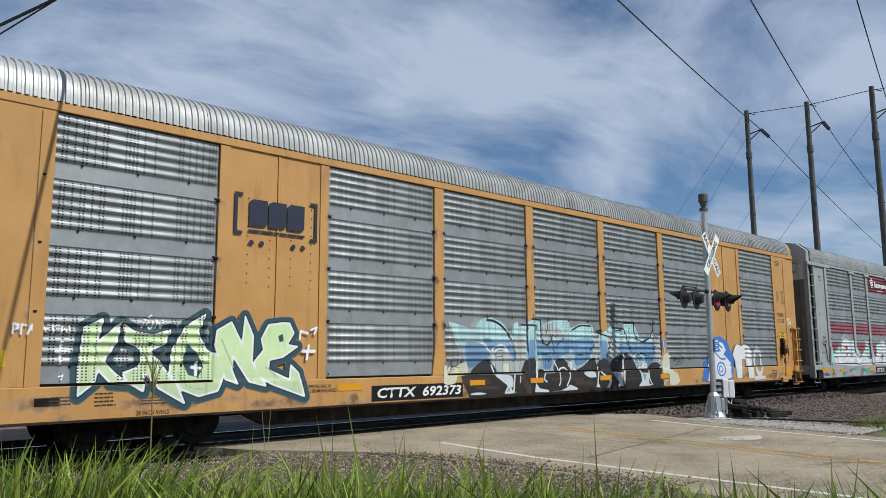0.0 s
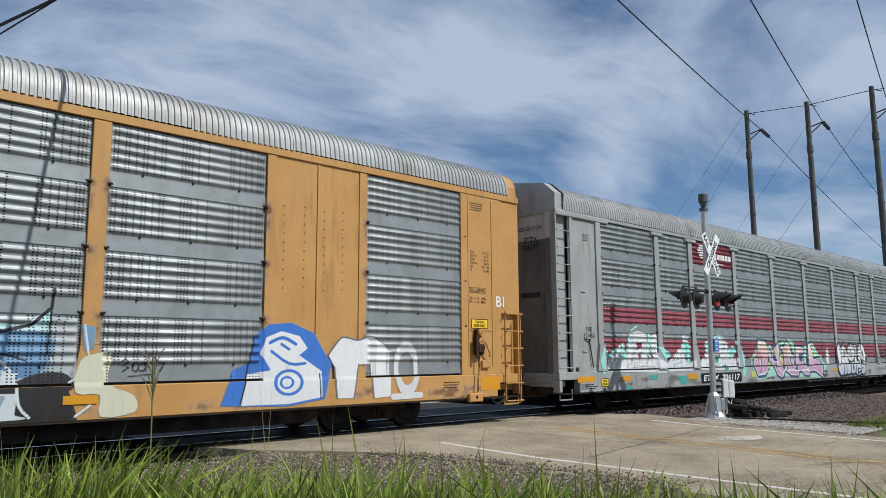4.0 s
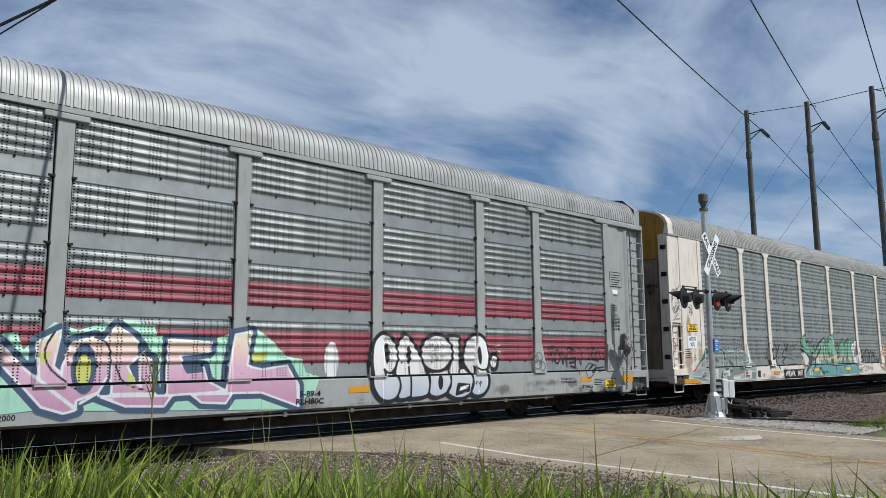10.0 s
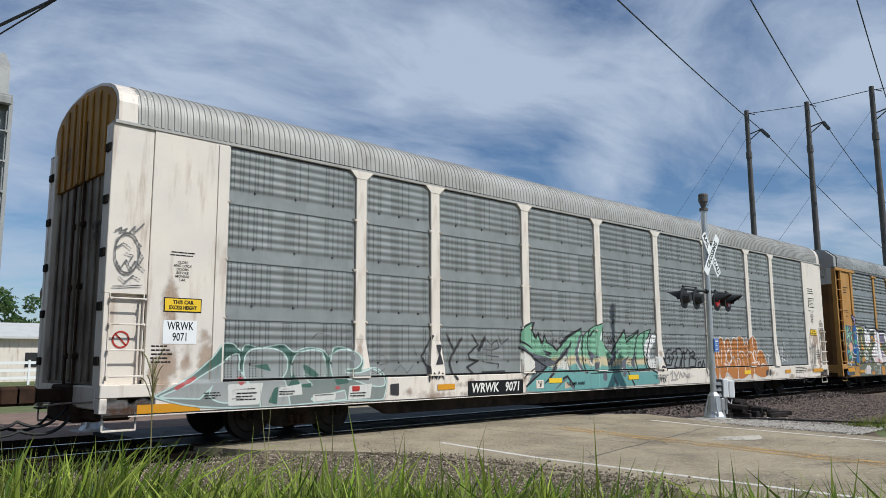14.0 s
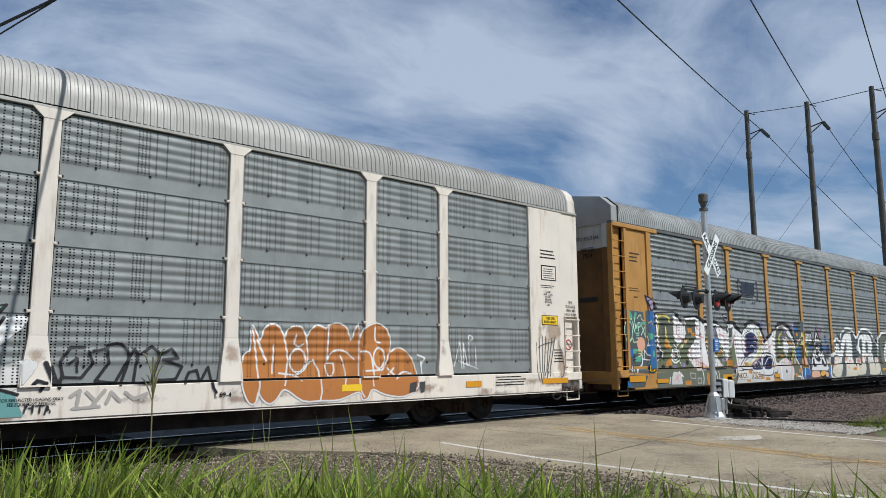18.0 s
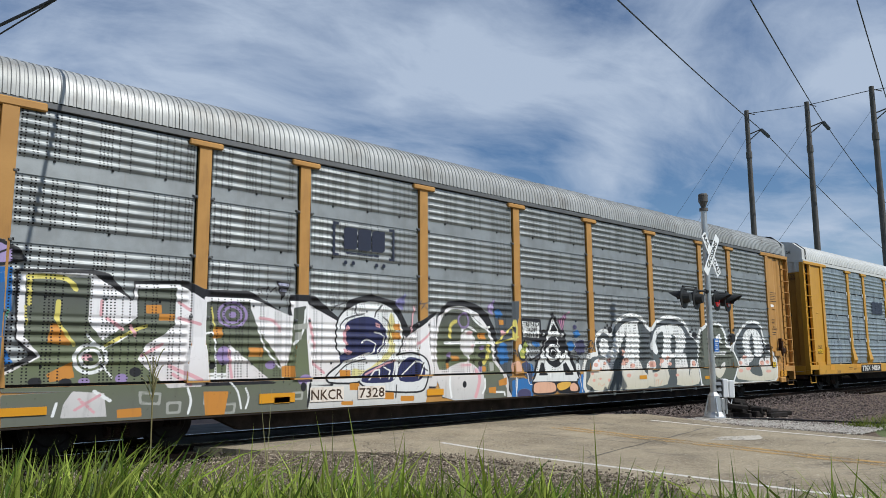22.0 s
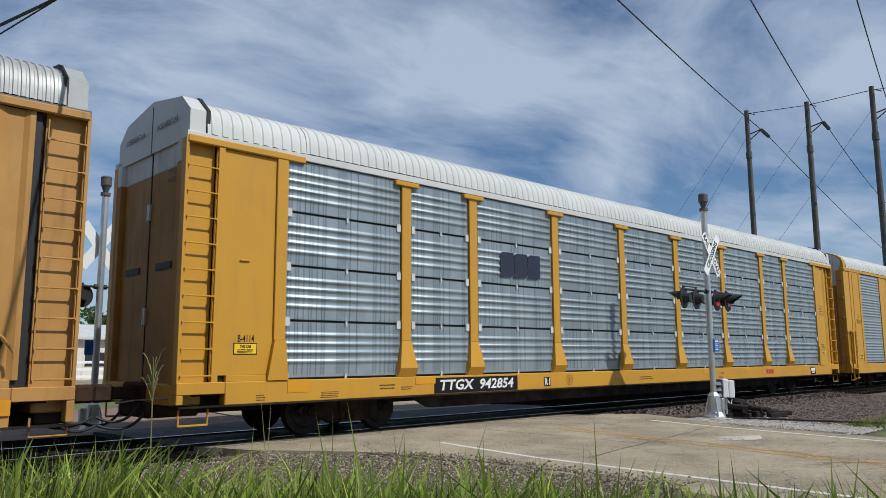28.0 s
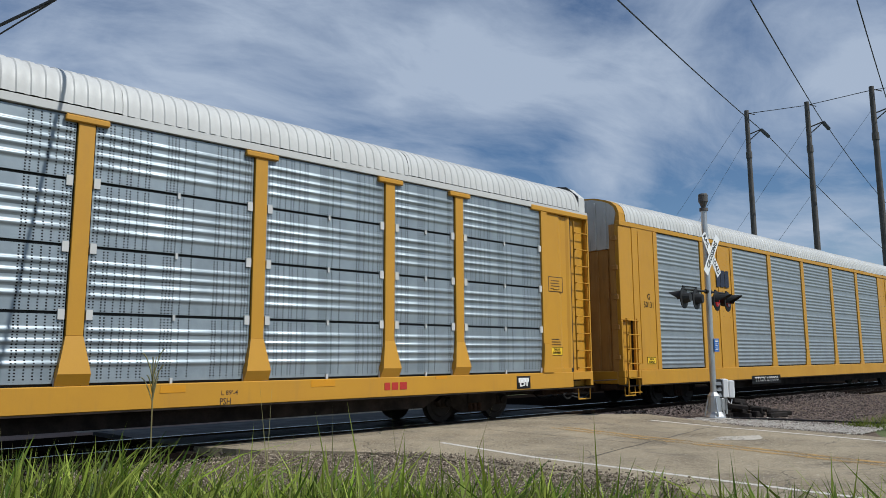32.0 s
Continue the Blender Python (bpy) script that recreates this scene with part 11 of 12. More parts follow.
plate(car_b, 'reflector', M['label_amber'], 10.67, 11.1, 0.78, 0.89, -1.562, '')
plate(car_b, 'reflector', M['label_amber'], 12.43, 12.94, 0.72, 0.91, -1.562, '')
plate(car_b, 'reflector', M['label_amber'], -13.02, -12.3, 0.76, 0.9, -1.562, '')
yellow_plate(car_b, -11.89, 0.73, 0.33, 0.21, -1.562)
words(car_b, 'LD LMT 72000', M['ink_black'], -2.48, -1.82, 0.59, 0.67, -1.564, 'CENTER')
words(car_b, '5-89-4\nRLH80C', M['ink_black'], 2.51, 3.08, 0.6, 0.83, -1.576, 'CENTER')
plate(car_b, 'reflector', M['label_amber'], 3.63, 4.09, 0.76, 0.87, -1.566, '')
small_print(car_b, M['ink_black'], -5.68, -5.33, 0.69, 0.85, 2, -1.574)
small_print(car_b, M['ink_black'], -12.93, -12.18, 0.58, 0.73, 3, -1.564)
plate(car_b, 'reflector', M['label_amber'], -11.15, -10.68, 0.75, 0.88, -1.566, '')
plate(car_b, 'reflector', M['label_amber'], -7.78, -7.15, 0.71, 0.88, -1.566, '')
plate(car_b, 'reflector', M['label_amber'], -0.42, 0.29, 0.71, 0.87, -1.566, '')
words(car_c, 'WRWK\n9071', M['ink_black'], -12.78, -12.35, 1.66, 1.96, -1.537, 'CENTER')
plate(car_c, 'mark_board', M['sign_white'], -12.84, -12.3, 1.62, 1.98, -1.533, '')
yellow_plate(car_c, -12.54, 2.22, 0.61, 0.22, -1.533)
words(car_c, 'CLOSE\nAND LOCK\nDOORS\nBEFORE\nMOVING\nCAR', M['ink_black'], -12.72, -12.42, 2.59, 2.91, -1.533, 'CENTER')
small_print(car_c, M['ink_black'], -12.78, -12.33, 2.98, 3.07, 2, -1.533)
small_print(car_c, M['ink_black'], -13.03, -12.66, 1.32, 1.62, 5, -1.533)
words(car_c, 'WRWK   9071', M['ink_white'], -6.15, -4.63, 0.64, 0.85, -1.567, 'CENTER')
plate(car_c, 'number_board', M['ink_black'], -6.27, -4.5, 0.58, 0.89, -1.562, 'black board with a white reporting mark')
plate(car_c, 'reflector', M['label_amber'], -13.19, -12.21, 0.59, 0.72, -1.562, '')
words(car_c, '*LD LMT 80000', M['ink_black'], -2.92, -2.2, 0.71, 0.79, -1.582, 'CENTER')
plate(car_c, 'data_frame', M['ink_black'], 12.27, 12.83, 3.2, 3.56, -1.533, 'black framed data table')
plate(car_c, 'data_face', M['white_paint'], 12.3, 12.8, 3.22, 3.53, -1.5359999999999998, '')
small_print(car_c, M['ink_black'], 12.33, 12.77, 3.24, 3.5, 5, -1.539)
words(car_c, 'CLOSE\nAND LOCK\nDOORS\nBEFORE\nMOVING\nCAR', M['ink_black'], 12.35, 12.69, 2.59, 2.95, -1.533, 'CENTER')
small_print(car_c, M['ink_black'], 12.23, 12.82, 3.71, 3.96, 3, -1.533)
small_print(car_c, M['ink_black'], 12.23, 12.81, 3.01, 3.1, 2, -1.533)
yellow_plate(car_c, 12.56, 2.25, 0.6, 0.23, -1.533)
words(car_c, 'DECK\nCLEARANCE\nA 89 IN. MIN\nB 93 1/4 IN. MIN', M['ink_black'], 13.16, 13.63, 2.37, 2.74, -1.515, 'CENTER')
small_print(car_c, M['ink_black'], 12.68, 13.07, 1.25, 1.59, 5, -1.533)
small_print(car_c, M['ink_black'], 10.57, 11.66, 0.76, 0.99, 4, -1.564)
plate(car_c, 'reflector', M['label_yellow'], 6.5, 6.95, 0.79, 0.91, -1.572, '')
plate(car_c, 'reflector', M['label_amber'], 9.68, 10.14, 0.77, 0.89, -1.572, '')
plate(car_c, 'reflector', M['label_amber'], 12.19, 13.15, 0.77, 0.89, -1.572, '')
plate(car_c, 'reflector', M['label_amber'], -7.14, -6.66, 0.74, 0.85, -1.572, '')
plate(car_c, 'reflector', M['label_yellow'], -3.58, -3.10, 0.78, 0.89, -1.578, '')
plate(car_c, 'reflector', M['label_yellow'], -0.26, 0.23, 0.78, 0.90, -1.578, '')
small_print(car_c, M['ink_black'], -12.16, -11.86, 0.76, 0.88, 3, -1.574)
small_print(car_c, M['ink_black'], -11.61, -11.21, 0.71, 0.86, 3, -1.574)
small_print(car_c, M['ink_black'], -10.81, -10.45, 0.77, 0.86, 2, -1.574)
plate(car_c, 'red_mark', M['ink_red'], -9.25, -9.11, 0.8, 0.87, -1.574, '')
small_print(car_c, M['ink_black'], -9.33, -8.89, 0.69, 0.78, 2, -1.574)
words(car_c, 'FOR RESTRICTED LOADING ONLY\nSEE EQUIPMENT REGISTER', M['ink_black'], 1.0, 1.79, 0.77, 0.88, -1.574, 'CENTER')
words(car_c, 'L 89-4', M['ink_black'], 4.03, 4.32, 0.78, 0.86, -1.574, 'CENTER')
words(car_d, 'END\nOF\n2019!', M['ink_black'], -1.20, -0.68, 1.83, 2.19, -1.560, 'CENTER')
words(car_d, 'NKCR', M['ink_brown'], -6.99, -6.31, 0.66, 0.84, -1.587, 'CENTER')
words(car_d, '7328', M['ink_brown'], -5.94, -5.35, 0.66, 0.84, -1.587, 'CENTER')
plate(car_d, 'number_board', M['white_paint'], -7.01, -6.29, 0.63, 0.88, -1.582, 'rubbed pale patch with a dark reporting mark')
plate(car_d, 'number_board', M['white_paint'], -5.97, -5.33, 0.64, 0.87, -1.582, 'rubbed pale patch with a dark number')
small_print(car_d, M['ink_brown'], -12.89, -12.38, 3.95, 4.26, 3, -1.508)
small_print(car_d, M['ink_brown'], -12.98, -12.41, 3.14, 3.27, 2, -1.508)
plate(car_d, 'reflector', M['label_amber'], -13.2, -12.42, 0.71, 0.87, -1.584, '')
plate(car_d, 'reflector', M['label_amber'], -11.84, -11.24, 0.65, 0.76, -1.584, '')
plate(car_d, 'reflector', M['label_amber'], -8.0, -7.32, 0.65, 0.81, -1.584, '')
yellow_plate(car_d, -12.07, 1.06, 0.26, 0.2, -1.584)
plate(car_d, 'reflector', M['label_amber'], -4.26, -3.81, 0.64, 0.76, -1.584, '')
plate(car_d, 'reflector', M['label_amber'], -7.72, -7.42, 0.64, 0.74, -1.584, '')
plate(car_d, 'reflector', M['label_amber'], 3.45, 3.8, 0.78, 0.88, -1.584, '')
plate(car_d, 'reflector', M['label_amber'], 7.03, 7.48, 0.7, 0.79, -1.584, '')
plate(car_c, 'plate_mark', M['white_paint'], -4.05, -3.79, 0.67, 0.86, -1.576, 'pale patch with stencilled characters')
words(car_c, 'PLATE', M['ink_black'], -3.99, -3.84, 0.77, 0.83, -1.581, 'CENTER')
words(car_c, 'J', M['ink_black'], -3.97, -3.87, 0.7, 0.78, -1.581, 'CENTER')
plate(car_d, 'data_frame', M['ink_brown'], 12.04, 12.62, 3.27, 3.60, -1.508, 'brown framed data table')
plate(car_d, 'data_face', M['tan_yellow'], 12.065, 12.595, 3.295, 3.575, -1.511, '')
small_print(car_d, M['ink_brown'], 12.10, 12.56, 3.32, 3.55, 4, -1.514)
plate(car_d, 'data_plate', M['sign_white'], 12.14, 12.37, 3.08, 3.17, -1.508, 'small white data plate')
small_print(car_d, M['ink_brown'], 12.12, 12.42, 2.47, 2.67, 4, -1.508)
words(car_d, 'DECK\nCLEARANCE', M['ink_brown'], 12.08, 12.52, 2.27, 2.42, -1.508, 'CENTER')
small_print(car_d, M['ink_brown'], 12.10, 12.46, 2.08, 2.24, 2, -1.508)
yellow_plate(car_d, 11.90, 1.075, 0.26, 0.19, -1.60)
plate(car_d, 'reflector', M['label_amber'], 12.43, 12.92, 0.66, 0.87, -1.584, '')
words(car_e, 'TTGX  942854', M['ink_white'], -8.2, -5.96, 0.72, 0.94, -1.567, 'CENTER')
plate(car_e, 'number_board', M['ink_black'], -8.36, -5.82, 0.67, 0.98, -1.562, 'black board with a white reporting mark')
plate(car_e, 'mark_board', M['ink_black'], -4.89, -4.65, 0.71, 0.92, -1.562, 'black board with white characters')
ring_mark(car_e, M['ink_brown'], -3.91, 0.835, 0.125, -1.562)
words(car_e, 'EXCEEDS\nPLATE', M['ink_brown'], -3.99, -3.83, 0.835, 0.90, -1.562, 'CENTER')
words(car_e, 'F', M['ink_brown'], -3.95, -3.87, 0.745, 0.82, -1.562, 'CENTER')
words(car_e, 'B-4114', M['ink_black'], -12.7, -12.4, 1.66, 1.78, -1.508, 'CENTER')
yellow_plate(car_e, -12.56, 1.55, 0.43, 0.19, -1.508)
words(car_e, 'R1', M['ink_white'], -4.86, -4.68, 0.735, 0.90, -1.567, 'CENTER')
words(car_e, "L 89'-4", M['ink_brown'], 3.68, 3.97, 0.81, 0.89, -1.562, 'CENTER')
words(car_e, 'PSH', M['ink_brown'], 3.66, 3.85, 0.66, 0.77, -1.562, 'CENTER')
plate(car_e, 'reflector', M['label_amber'], 5.37, 5.88, 0.89, 1.01, -1.564, '')
plate(car_e, 'reflector', M['label_amber'], 2.68, 3.08, 0.88, 0.99, -1.564, '')
plate(car_e, 'reflector', M['label_amber'], 8.34, 8.66, 0.96, 1.02, -1.564, '')
plate(car_e, 'reflector', M['label_amber'], -11.77, -11.35, 0.81, 1.03, -1.564, '')
plate(car_e, 'reflector', M['label_amber'], -8.86, -8.33, 0.87, 1.0, -1.564, '')
plate(car_e, 'test_label', M['ink_black'], 10.82, 11.29, 0.68, 0.96, -1.562, 'black and white test label')
plate(car_e, 'label_face', M['sign_white'], 10.88, 11.23, 0.82, 0.92, -1.565, '')
words(car_e, 'BI', M['ink_white'], 10.92, 11.19, 0.73, 0.91, -1.569, 'CENTER')
small_print(car_e, M['ink_brown'], -11.11, -10.69, 0.69, 0.81, 4, -1.562)
small_print(car_e, M['ink_brown'], -9.78, -9.33, 0.79, 0.91, 2, -1.562)
small_print(car_e, M['ink_brown'], -9.25, -8.93, 0.77, 0.85, 2, -1.562)
small_print(car_e, M['ink_brown'], -12.37, -12.16, 0.69, 0.81, 3, -1.562)
small_print(car_e, M['ink_brown'], -0.87, -0.02, 0.76, 0.87, 2, -1.562)
plate(car_e, 'data_frame', M['ink_brown'], 12.08, 12.65, 2.94, 3.31, -1.508, 'brown framed data table')
plate(car_e, 'data_face', M['new_yellow'], 12.11, 12.62, 2.96, 3.29, -1.511, '')
small_print(car_e, M['ink_brown'], 12.17, 12.56, 2.99, 3.25, 4, -1.514)
yellow_plate(car_e, 12.35, 1.52, 0.46, 0.2, -1.508)
small_print(car_e, M['ink_brown'], 12.17, 12.54, 1.65, 1.84, 3, -1.508)
words(car_f, 'TTGX 699806', M['ink_white'], -6.11, -4.27, 0.53, 0.69, -1.567, 'CENTER')
plate(car_f, 'number_board', M['ink_black'], -6.32, -4.09, 0.45, 0.73, -1.562, 'black board with a white reporting mark')
words(car_f, 'G\n50131', M['ink_black'], -12.63, -12.14, 2.72, 3.12, -1.533, 'CENTER')
yellow_plate(car_f, -12.35, 1.27, 0.43, 0.19, -1.533)


def railway_marks():
    emblem(car_a, -9.03, -7.39, 3.27, 4.16, -PLANE - 0.037, True)
    emblem(car_d, -6.55, -5.08, 3.10, 3.89, -PLANE - 0.037, True)
    emblem(car_e, -6.31, -4.89, 3.19, 3.75, -PLANE - 0.037, False)
    emblem(car_f, -8.35, -7.50, 3.56, 4.10, -PLANE - 0.037, False)
    # the white mark on the red panel: a striped half disc and bars
    y = -PLANE - 0.037
    for k in range(6):
        bm = bmesh.new()
        z = 4.78 - 0.075 * k
        x = -6.70 + 0.05 * abs(2.0 - k)
        box(bm, x, -6.22 - 0.06 * abs(2.2 - k), y - 0.004, y, z - 0.025, z + 0.022)
        part("mark_stripe", bm, M["ink_white"], car_b, "white stripe of a round emblem")
    for a, b, h in ((-6.10, -5.96, 0.26), (-5.92, -5.74, 0.17), (-5.70, -5.62, 0.17), (-5.58, -5.50, 0.17), (-5.45, -5.27, 0.17), (-5.23, -4.95, 0.17), (-4.91, -4.74, 0.17), (-4.70, -4.52, 0.17)):
        bm = bmesh.new()
        box(bm, a, b, y - 0.004, y, 4.42, 4.42 + h, 0.0)
        part("mark_bar", bm, M["ink_white"], car_b, "white painted bar")
    small_print(car_b, M["ink_white"], -5.85, -4.95, 4.24, 4.33, 1, y)
    for a, b in ((7.02, 7.16), (7.20, 7.36), (7.40, 7.58)):
        bm = bmesh.new()
        box(bm, a, b, -1.566, -1.561, 0.78, 0.92)
        part("mark_bar", bm, M["ink_red"], car_e, "red painted bar")
    # prohibition signs
    for xx in (-13.42, 13.42):
        bm = bmesh.new()
        n = 24
        for k in range(n):
            a, b = 2 * math.pi * k / n, 2 * math.pi * (k + 1) / n
            q = [(xx + r * math.cos(t), -PLANE + 0.092, 1.68 + r * math.sin(t)) for r, t in ((0.13, a), (0.13, b), (0.105, b), (0.105, a))]
            bm.faces.new([bm.verts.new(v) for v in q])
        q = [(xx - 0.09, 1.76), (xx - 0.075, 1.775), (xx + 0.09, 1.60), (xx + 0.075, 1.585)]
        bm.faces.new([bm.verts.new((a, -PLANE + 0.092, b)) for a, b in q])
        part("prohibition_sign", bm, M["ink_red"], car_c, "red ring with a slanting bar")
    # words on the ends that face down the line
    for car, mat, tall in ((car_b, "ink_black", 4.55), (car_d, "ink_black", 4.55), (car_e, "ink_black", 5.30)):
        end_words(car, "EXCESS HEIGHT CAR", M[mat], -HALF + 0.03, 0.25, 1.1, tall, tall + 0.1)
        end_words(car, "EXCESS HEIGHT CAR", M[mat], -HALF + 0.03, -1.1, -0.25, tall, tall + 0.1)
    end_words(car_c, "EXCESS\nHEIGHT\nCAR", M["ink_brown"], -HALF + 0.03, -0.9, -0.35, 4.55, 4.95)
    end_words(car_b, "ETTX\n706117", M["ink_black"], -HALF + 0.03, 0.45, 1.0, 4.05, 4.38)
    end_words(car_d, "NKCR\n7324", M["ink_black"], -HALF + 0.03, 0.5, 0.95, 4.05, 4.35)
    end_words(car_e, "TTGX\n942854", M["ink_brown"], -HALF + 0.03, 0.84, 1.22, 4.26, 4.50)
    end_words(car_c, "WRWK\n9071", M["ink_black"], -HALF + 0.03, 0.7, 1.15, 3.2, 3.5)


def stains(car, spec, colour, spots, label):
    """Blots of rust or grime: x, z, half width, half height, and a run below some of them."""
    art = Art(car, spec, label, -0.0035, "rust_stains", True)
    art.layer(0.0, colour, [("e", x, z, rx, rz) for x, z, rx, rz in spots])
    tagged(art.finish(), kind="stuff")


def weather():
    rng = random.Random(12)
    spots = []
    for x0, x1 in W7:
        for x in (x0 - 0.03, x1 + 0.03):
            for r in (1, 2, 3):
                if rng.random() < 0.75:
                    z = ROW0 + r * ROW
                    spots.append((x, z, rng.uniform(0.05, 0.12), rng.uniform(0.06, 0.14)))
                    spots.append((x + rng.uniform(-0.04, 0.04), z - 0.2, 0.04, rng.uniform(0.12, 0.25)))
    stains(car_a, SPEC_A, (0.10, 0.04, 0.018), spots, "brown rust at the panel clips")
    for car, spec, colour in ((car_a, SPEC_A, (0.16, 0.08, 0.035)), (car_b, SPEC_B, (0.13, 0.11, 0.09)), (car_c, SPEC_C, (0.26, 0.15, 0.085))):
        spots = []
        for k in range(46):
            x = rng.uniform(-13.2, 13.2)
            spots.append((x, spec["sill_lo"] + rng.uniform(0.02, 0.3), rng.uniform(0.08, 0.5), rng.uniform(0.04, 0.12)))
        stains(car, spec, colour, spots, "brown grime on the side sill")
    spots = []
    for s in (-1, 1):
        for k in range(9):
            spots.append((s * rng.uniform(12.0, 13.0), rng.uniform(1.1, 2.6), rng.uniform(0.05, 0.2), rng.uniform(0.1, 0.4)))
    for x in P9:
        spots.append((x + rng.uniform(-0.05, 0.05), rng.uniform(1.15, 1.6), rng.uniform(0.05, 0.14), rng.uniform(0.1, 0.25)))
    stains(car_c, SPEC_C, (0.40, 0.27, 0.18), spots, "brown stains on the white paint")
    spots = []
    for s in (-1, 1):
        for k in range(26):
            spots.append((s * rng.uniform(12.9, 13.6), SPEC_C["sill_lo"] + rng.uniform(0.0, 0.16), rng.uniform(0.06, 0.22), rng.uniform(0.03, 0.09)))
    stains(car_c, SPEC_C, (0.13, 0.065, 0.035), spots, "rust along the foot of the corners")


railway_marks()
weather()
brake_gear(car_a, 12.30, M["old_yellow"], M["rust"], beam=False)
brake_gear(car_b, 12.62, M["grey_paint"], M["worn_steel"])
brake_gear(car_d, 12.62, M["tan_yellow"], M["rust"])


# ---------------------------------------------------------------- crossing signals
def hood_lamp(bm_black, bm_lens, x, y, z, facing, big=0.255):
    """A round backboard with a hooded red lamp; facing: +1 to the road side, -1 away."""
    f = Vector((facing[0], facing[1], 0)).normalized()
    c = Vector((x, y, z))
    rod(bm_black, c, c + f * 0.02, big, 24)
    rod(bm_black, c - f * 0.15, c, 0.10, 14, 0.14)
    rod(bm_lens, c + f * 0.02, c + f * 0.045, 0.155, 20, 0.13)
    # the hood: an arched sheet above the lens, longest at its top
    r, n = 0.17, 14
    side = Vector((-f.y, f.x, 0))
    a0, rows = -0.25, []
    for i in range(n + 1):
        a = a0 + (math.pi - 2 * a0) * i / n
        w = side * math.cos(a) * r + Vector((0, 0, math.sin(a) * r))
        long_ = 0.12 + 0.26 * max(0.0, math.sin(a))
        rows.append((c + w + f * 0.02, c + w * 0.96 + f * long_ + Vector((0, 0, -0.05 * long_))))
    va = [(bm_black.verts.new(p), bm_black.verts.new(q)) for p, q in rows]
    vb = [(bm_black.verts.new(c + (p - c) * 1.0 + (p - c).normalized() * 0.008), bm_black.verts.new(q + Vector((0, 0, 0.008)))) for p, q in rows]
    for i in range(n):
        bm_black.faces.new((va[i][0], va[i + 1][0], va[i + 1][1], va[i][1]))
        bm_black.faces.new((vb[i][0], vb[i][1], vb[i + 1][1], vb[i + 1][0]))


def crossing_signal(x, y, z0, turn, label):
    """A mast with a bell, a crossbuck and two pairs of hooded lamps."""
    mast = thing("crossing_signal", label, "railway signal", "crossing signals", m=pose(x, y, z0, 0, 0, turn))
    bm = bmesh.new()
    rod(bm, (0, 0, 0.3), (0, 0, 5.10), 0.072, 16)
    part("mast", bm, M["aluminium"], mast, "dull aluminium mast", smooth=False)
    bm = bmesh.new()
    n = 12
    for r0, r1, z0b, z1b in ((0.27, 0.26, 0.0, 0.035), (0.25, 0.165, 0.035, 0.14), (0.165, 0.14, 0.14, 0.52), (0.14, 0.085, 0.52, 0.60)):
        rod(bm, (0, 0, z0b), (0, 0, z1b), r0, n, r1)
    for k in range(4):
        a = radians(45 + 90 * k)
        q = Vector((math.cos(a), math.sin(a)))
        rod(bm, (q.x * 0.235, q.y * 0.235, 0.035), (q.x * 0.235, q.y * 0.235, 0.10), 0.022, 6)
        rod(bm, (q.x * 0.235, q.y * 0.235, 0.06), (q.x * 0.14, q.y * 0.14, 0.48), 0.028, 6, 0.012)
    base = part("base", bm, M["aluminium"], mast, "cast aluminium base with ribs")
    bm = bmesh.new()
    box(bm, 0.12, 0.25, -0.17, -0.02, 0.16, 0.46, 0.02)
    part("cover", bm, M["aluminium"], base)
    bm = bmesh.new()
    box(bm, -0.36, 0.36, -0.36, 0.36, -0.06, -0.002, 0.02)
    part("footing", bm, M["worn_concrete"], base, "pale concrete footing")
    bm = bmesh.new()
    rod(bm, (0, 0, 5.10), (0, 0, 5.17), 0.105, 14)
    rod(bm, (0, 0, 5.17), (0, 0, 5.33), 0.045, 12, 0.105)
    rod(bm, (0, 0, 5.33), (0, 0, 5.50), 0.115, 16)
    rod(bm, (0, 0, 5.50), (0, 0, 5.54), 0.122, 16, 0.10)
    part("bell", bm, M["pole_steel"], mast, "weathered grey bell")
    # crossbuck
    for s, words in ((1, "RAIL      ROAD"), (-1, "CROSSING")):
        bm = bmesh.new()
        prism(bm, [(-0.60, -0.115), (0.60, -0.115), (0.60, 0.115), (-0.60, 0.115)], "y", -0.006, 0.006)
        m = pose(0.03, -0.12 - (0.014 if s < 0 else 0), 3.98, 0, s * 54, 0)
        blade = part("crossbuck_blade", bm, M["sign_white"], mast, "white crossbuck blade with black words", m=m)
        letters(words, 0.19, M["ink_black"], blade, 0, 0, 0, m=pose(0, -0.0105, 0, 90), stretch=0.92, bold=0.004)
    # arms and lamps
    bm = bmesh.new()
    rod(bm, (-1.24, 0.0, 3.06), (0.98, 0.0, 3.06), 0.026, 10)
    rod(bm, (-0.13, 0, 3.06), (0.13, 0, 3.06), 0.055, 12)
    rod(bm, (-1.24, 0.0, 3.13), (-0.55, 0.0, 3.13), 0.014, 8)
    for xx in (-1.21, -0.62, 0.37, 0.95):
        rod(bm, (xx, 0, 3.13), (xx, 0, 2.88), 0.026, 8)
    part("lamp_arm", bm, M["black_paint"], mast, "black cross-arm")
    for xx, fx in ((-1.21, (-0.15, 1.0)), (-0.62, (-0.15, 1.0)), (0.37, (0.15, -1.0)), (0.95, (0.15, -1.0))):
        bk, ln = bmesh.new(), bmesh.new()
        hood_lamp(bk, ln, xx, -0.02, 2.85, fx)
        lamp = part("flashing_lamp", bk, M["black_paint"], mast, "black hooded lamp on a round backboard")
        part("lens", ln, M["lit_glass" if xx == 0.37 else "red_glass"], lamp, "red lens")
    bm = bmesh.new()
    box(bm, -0.02, 0.22, -0.10, -0.085, 1.58, 1.90)
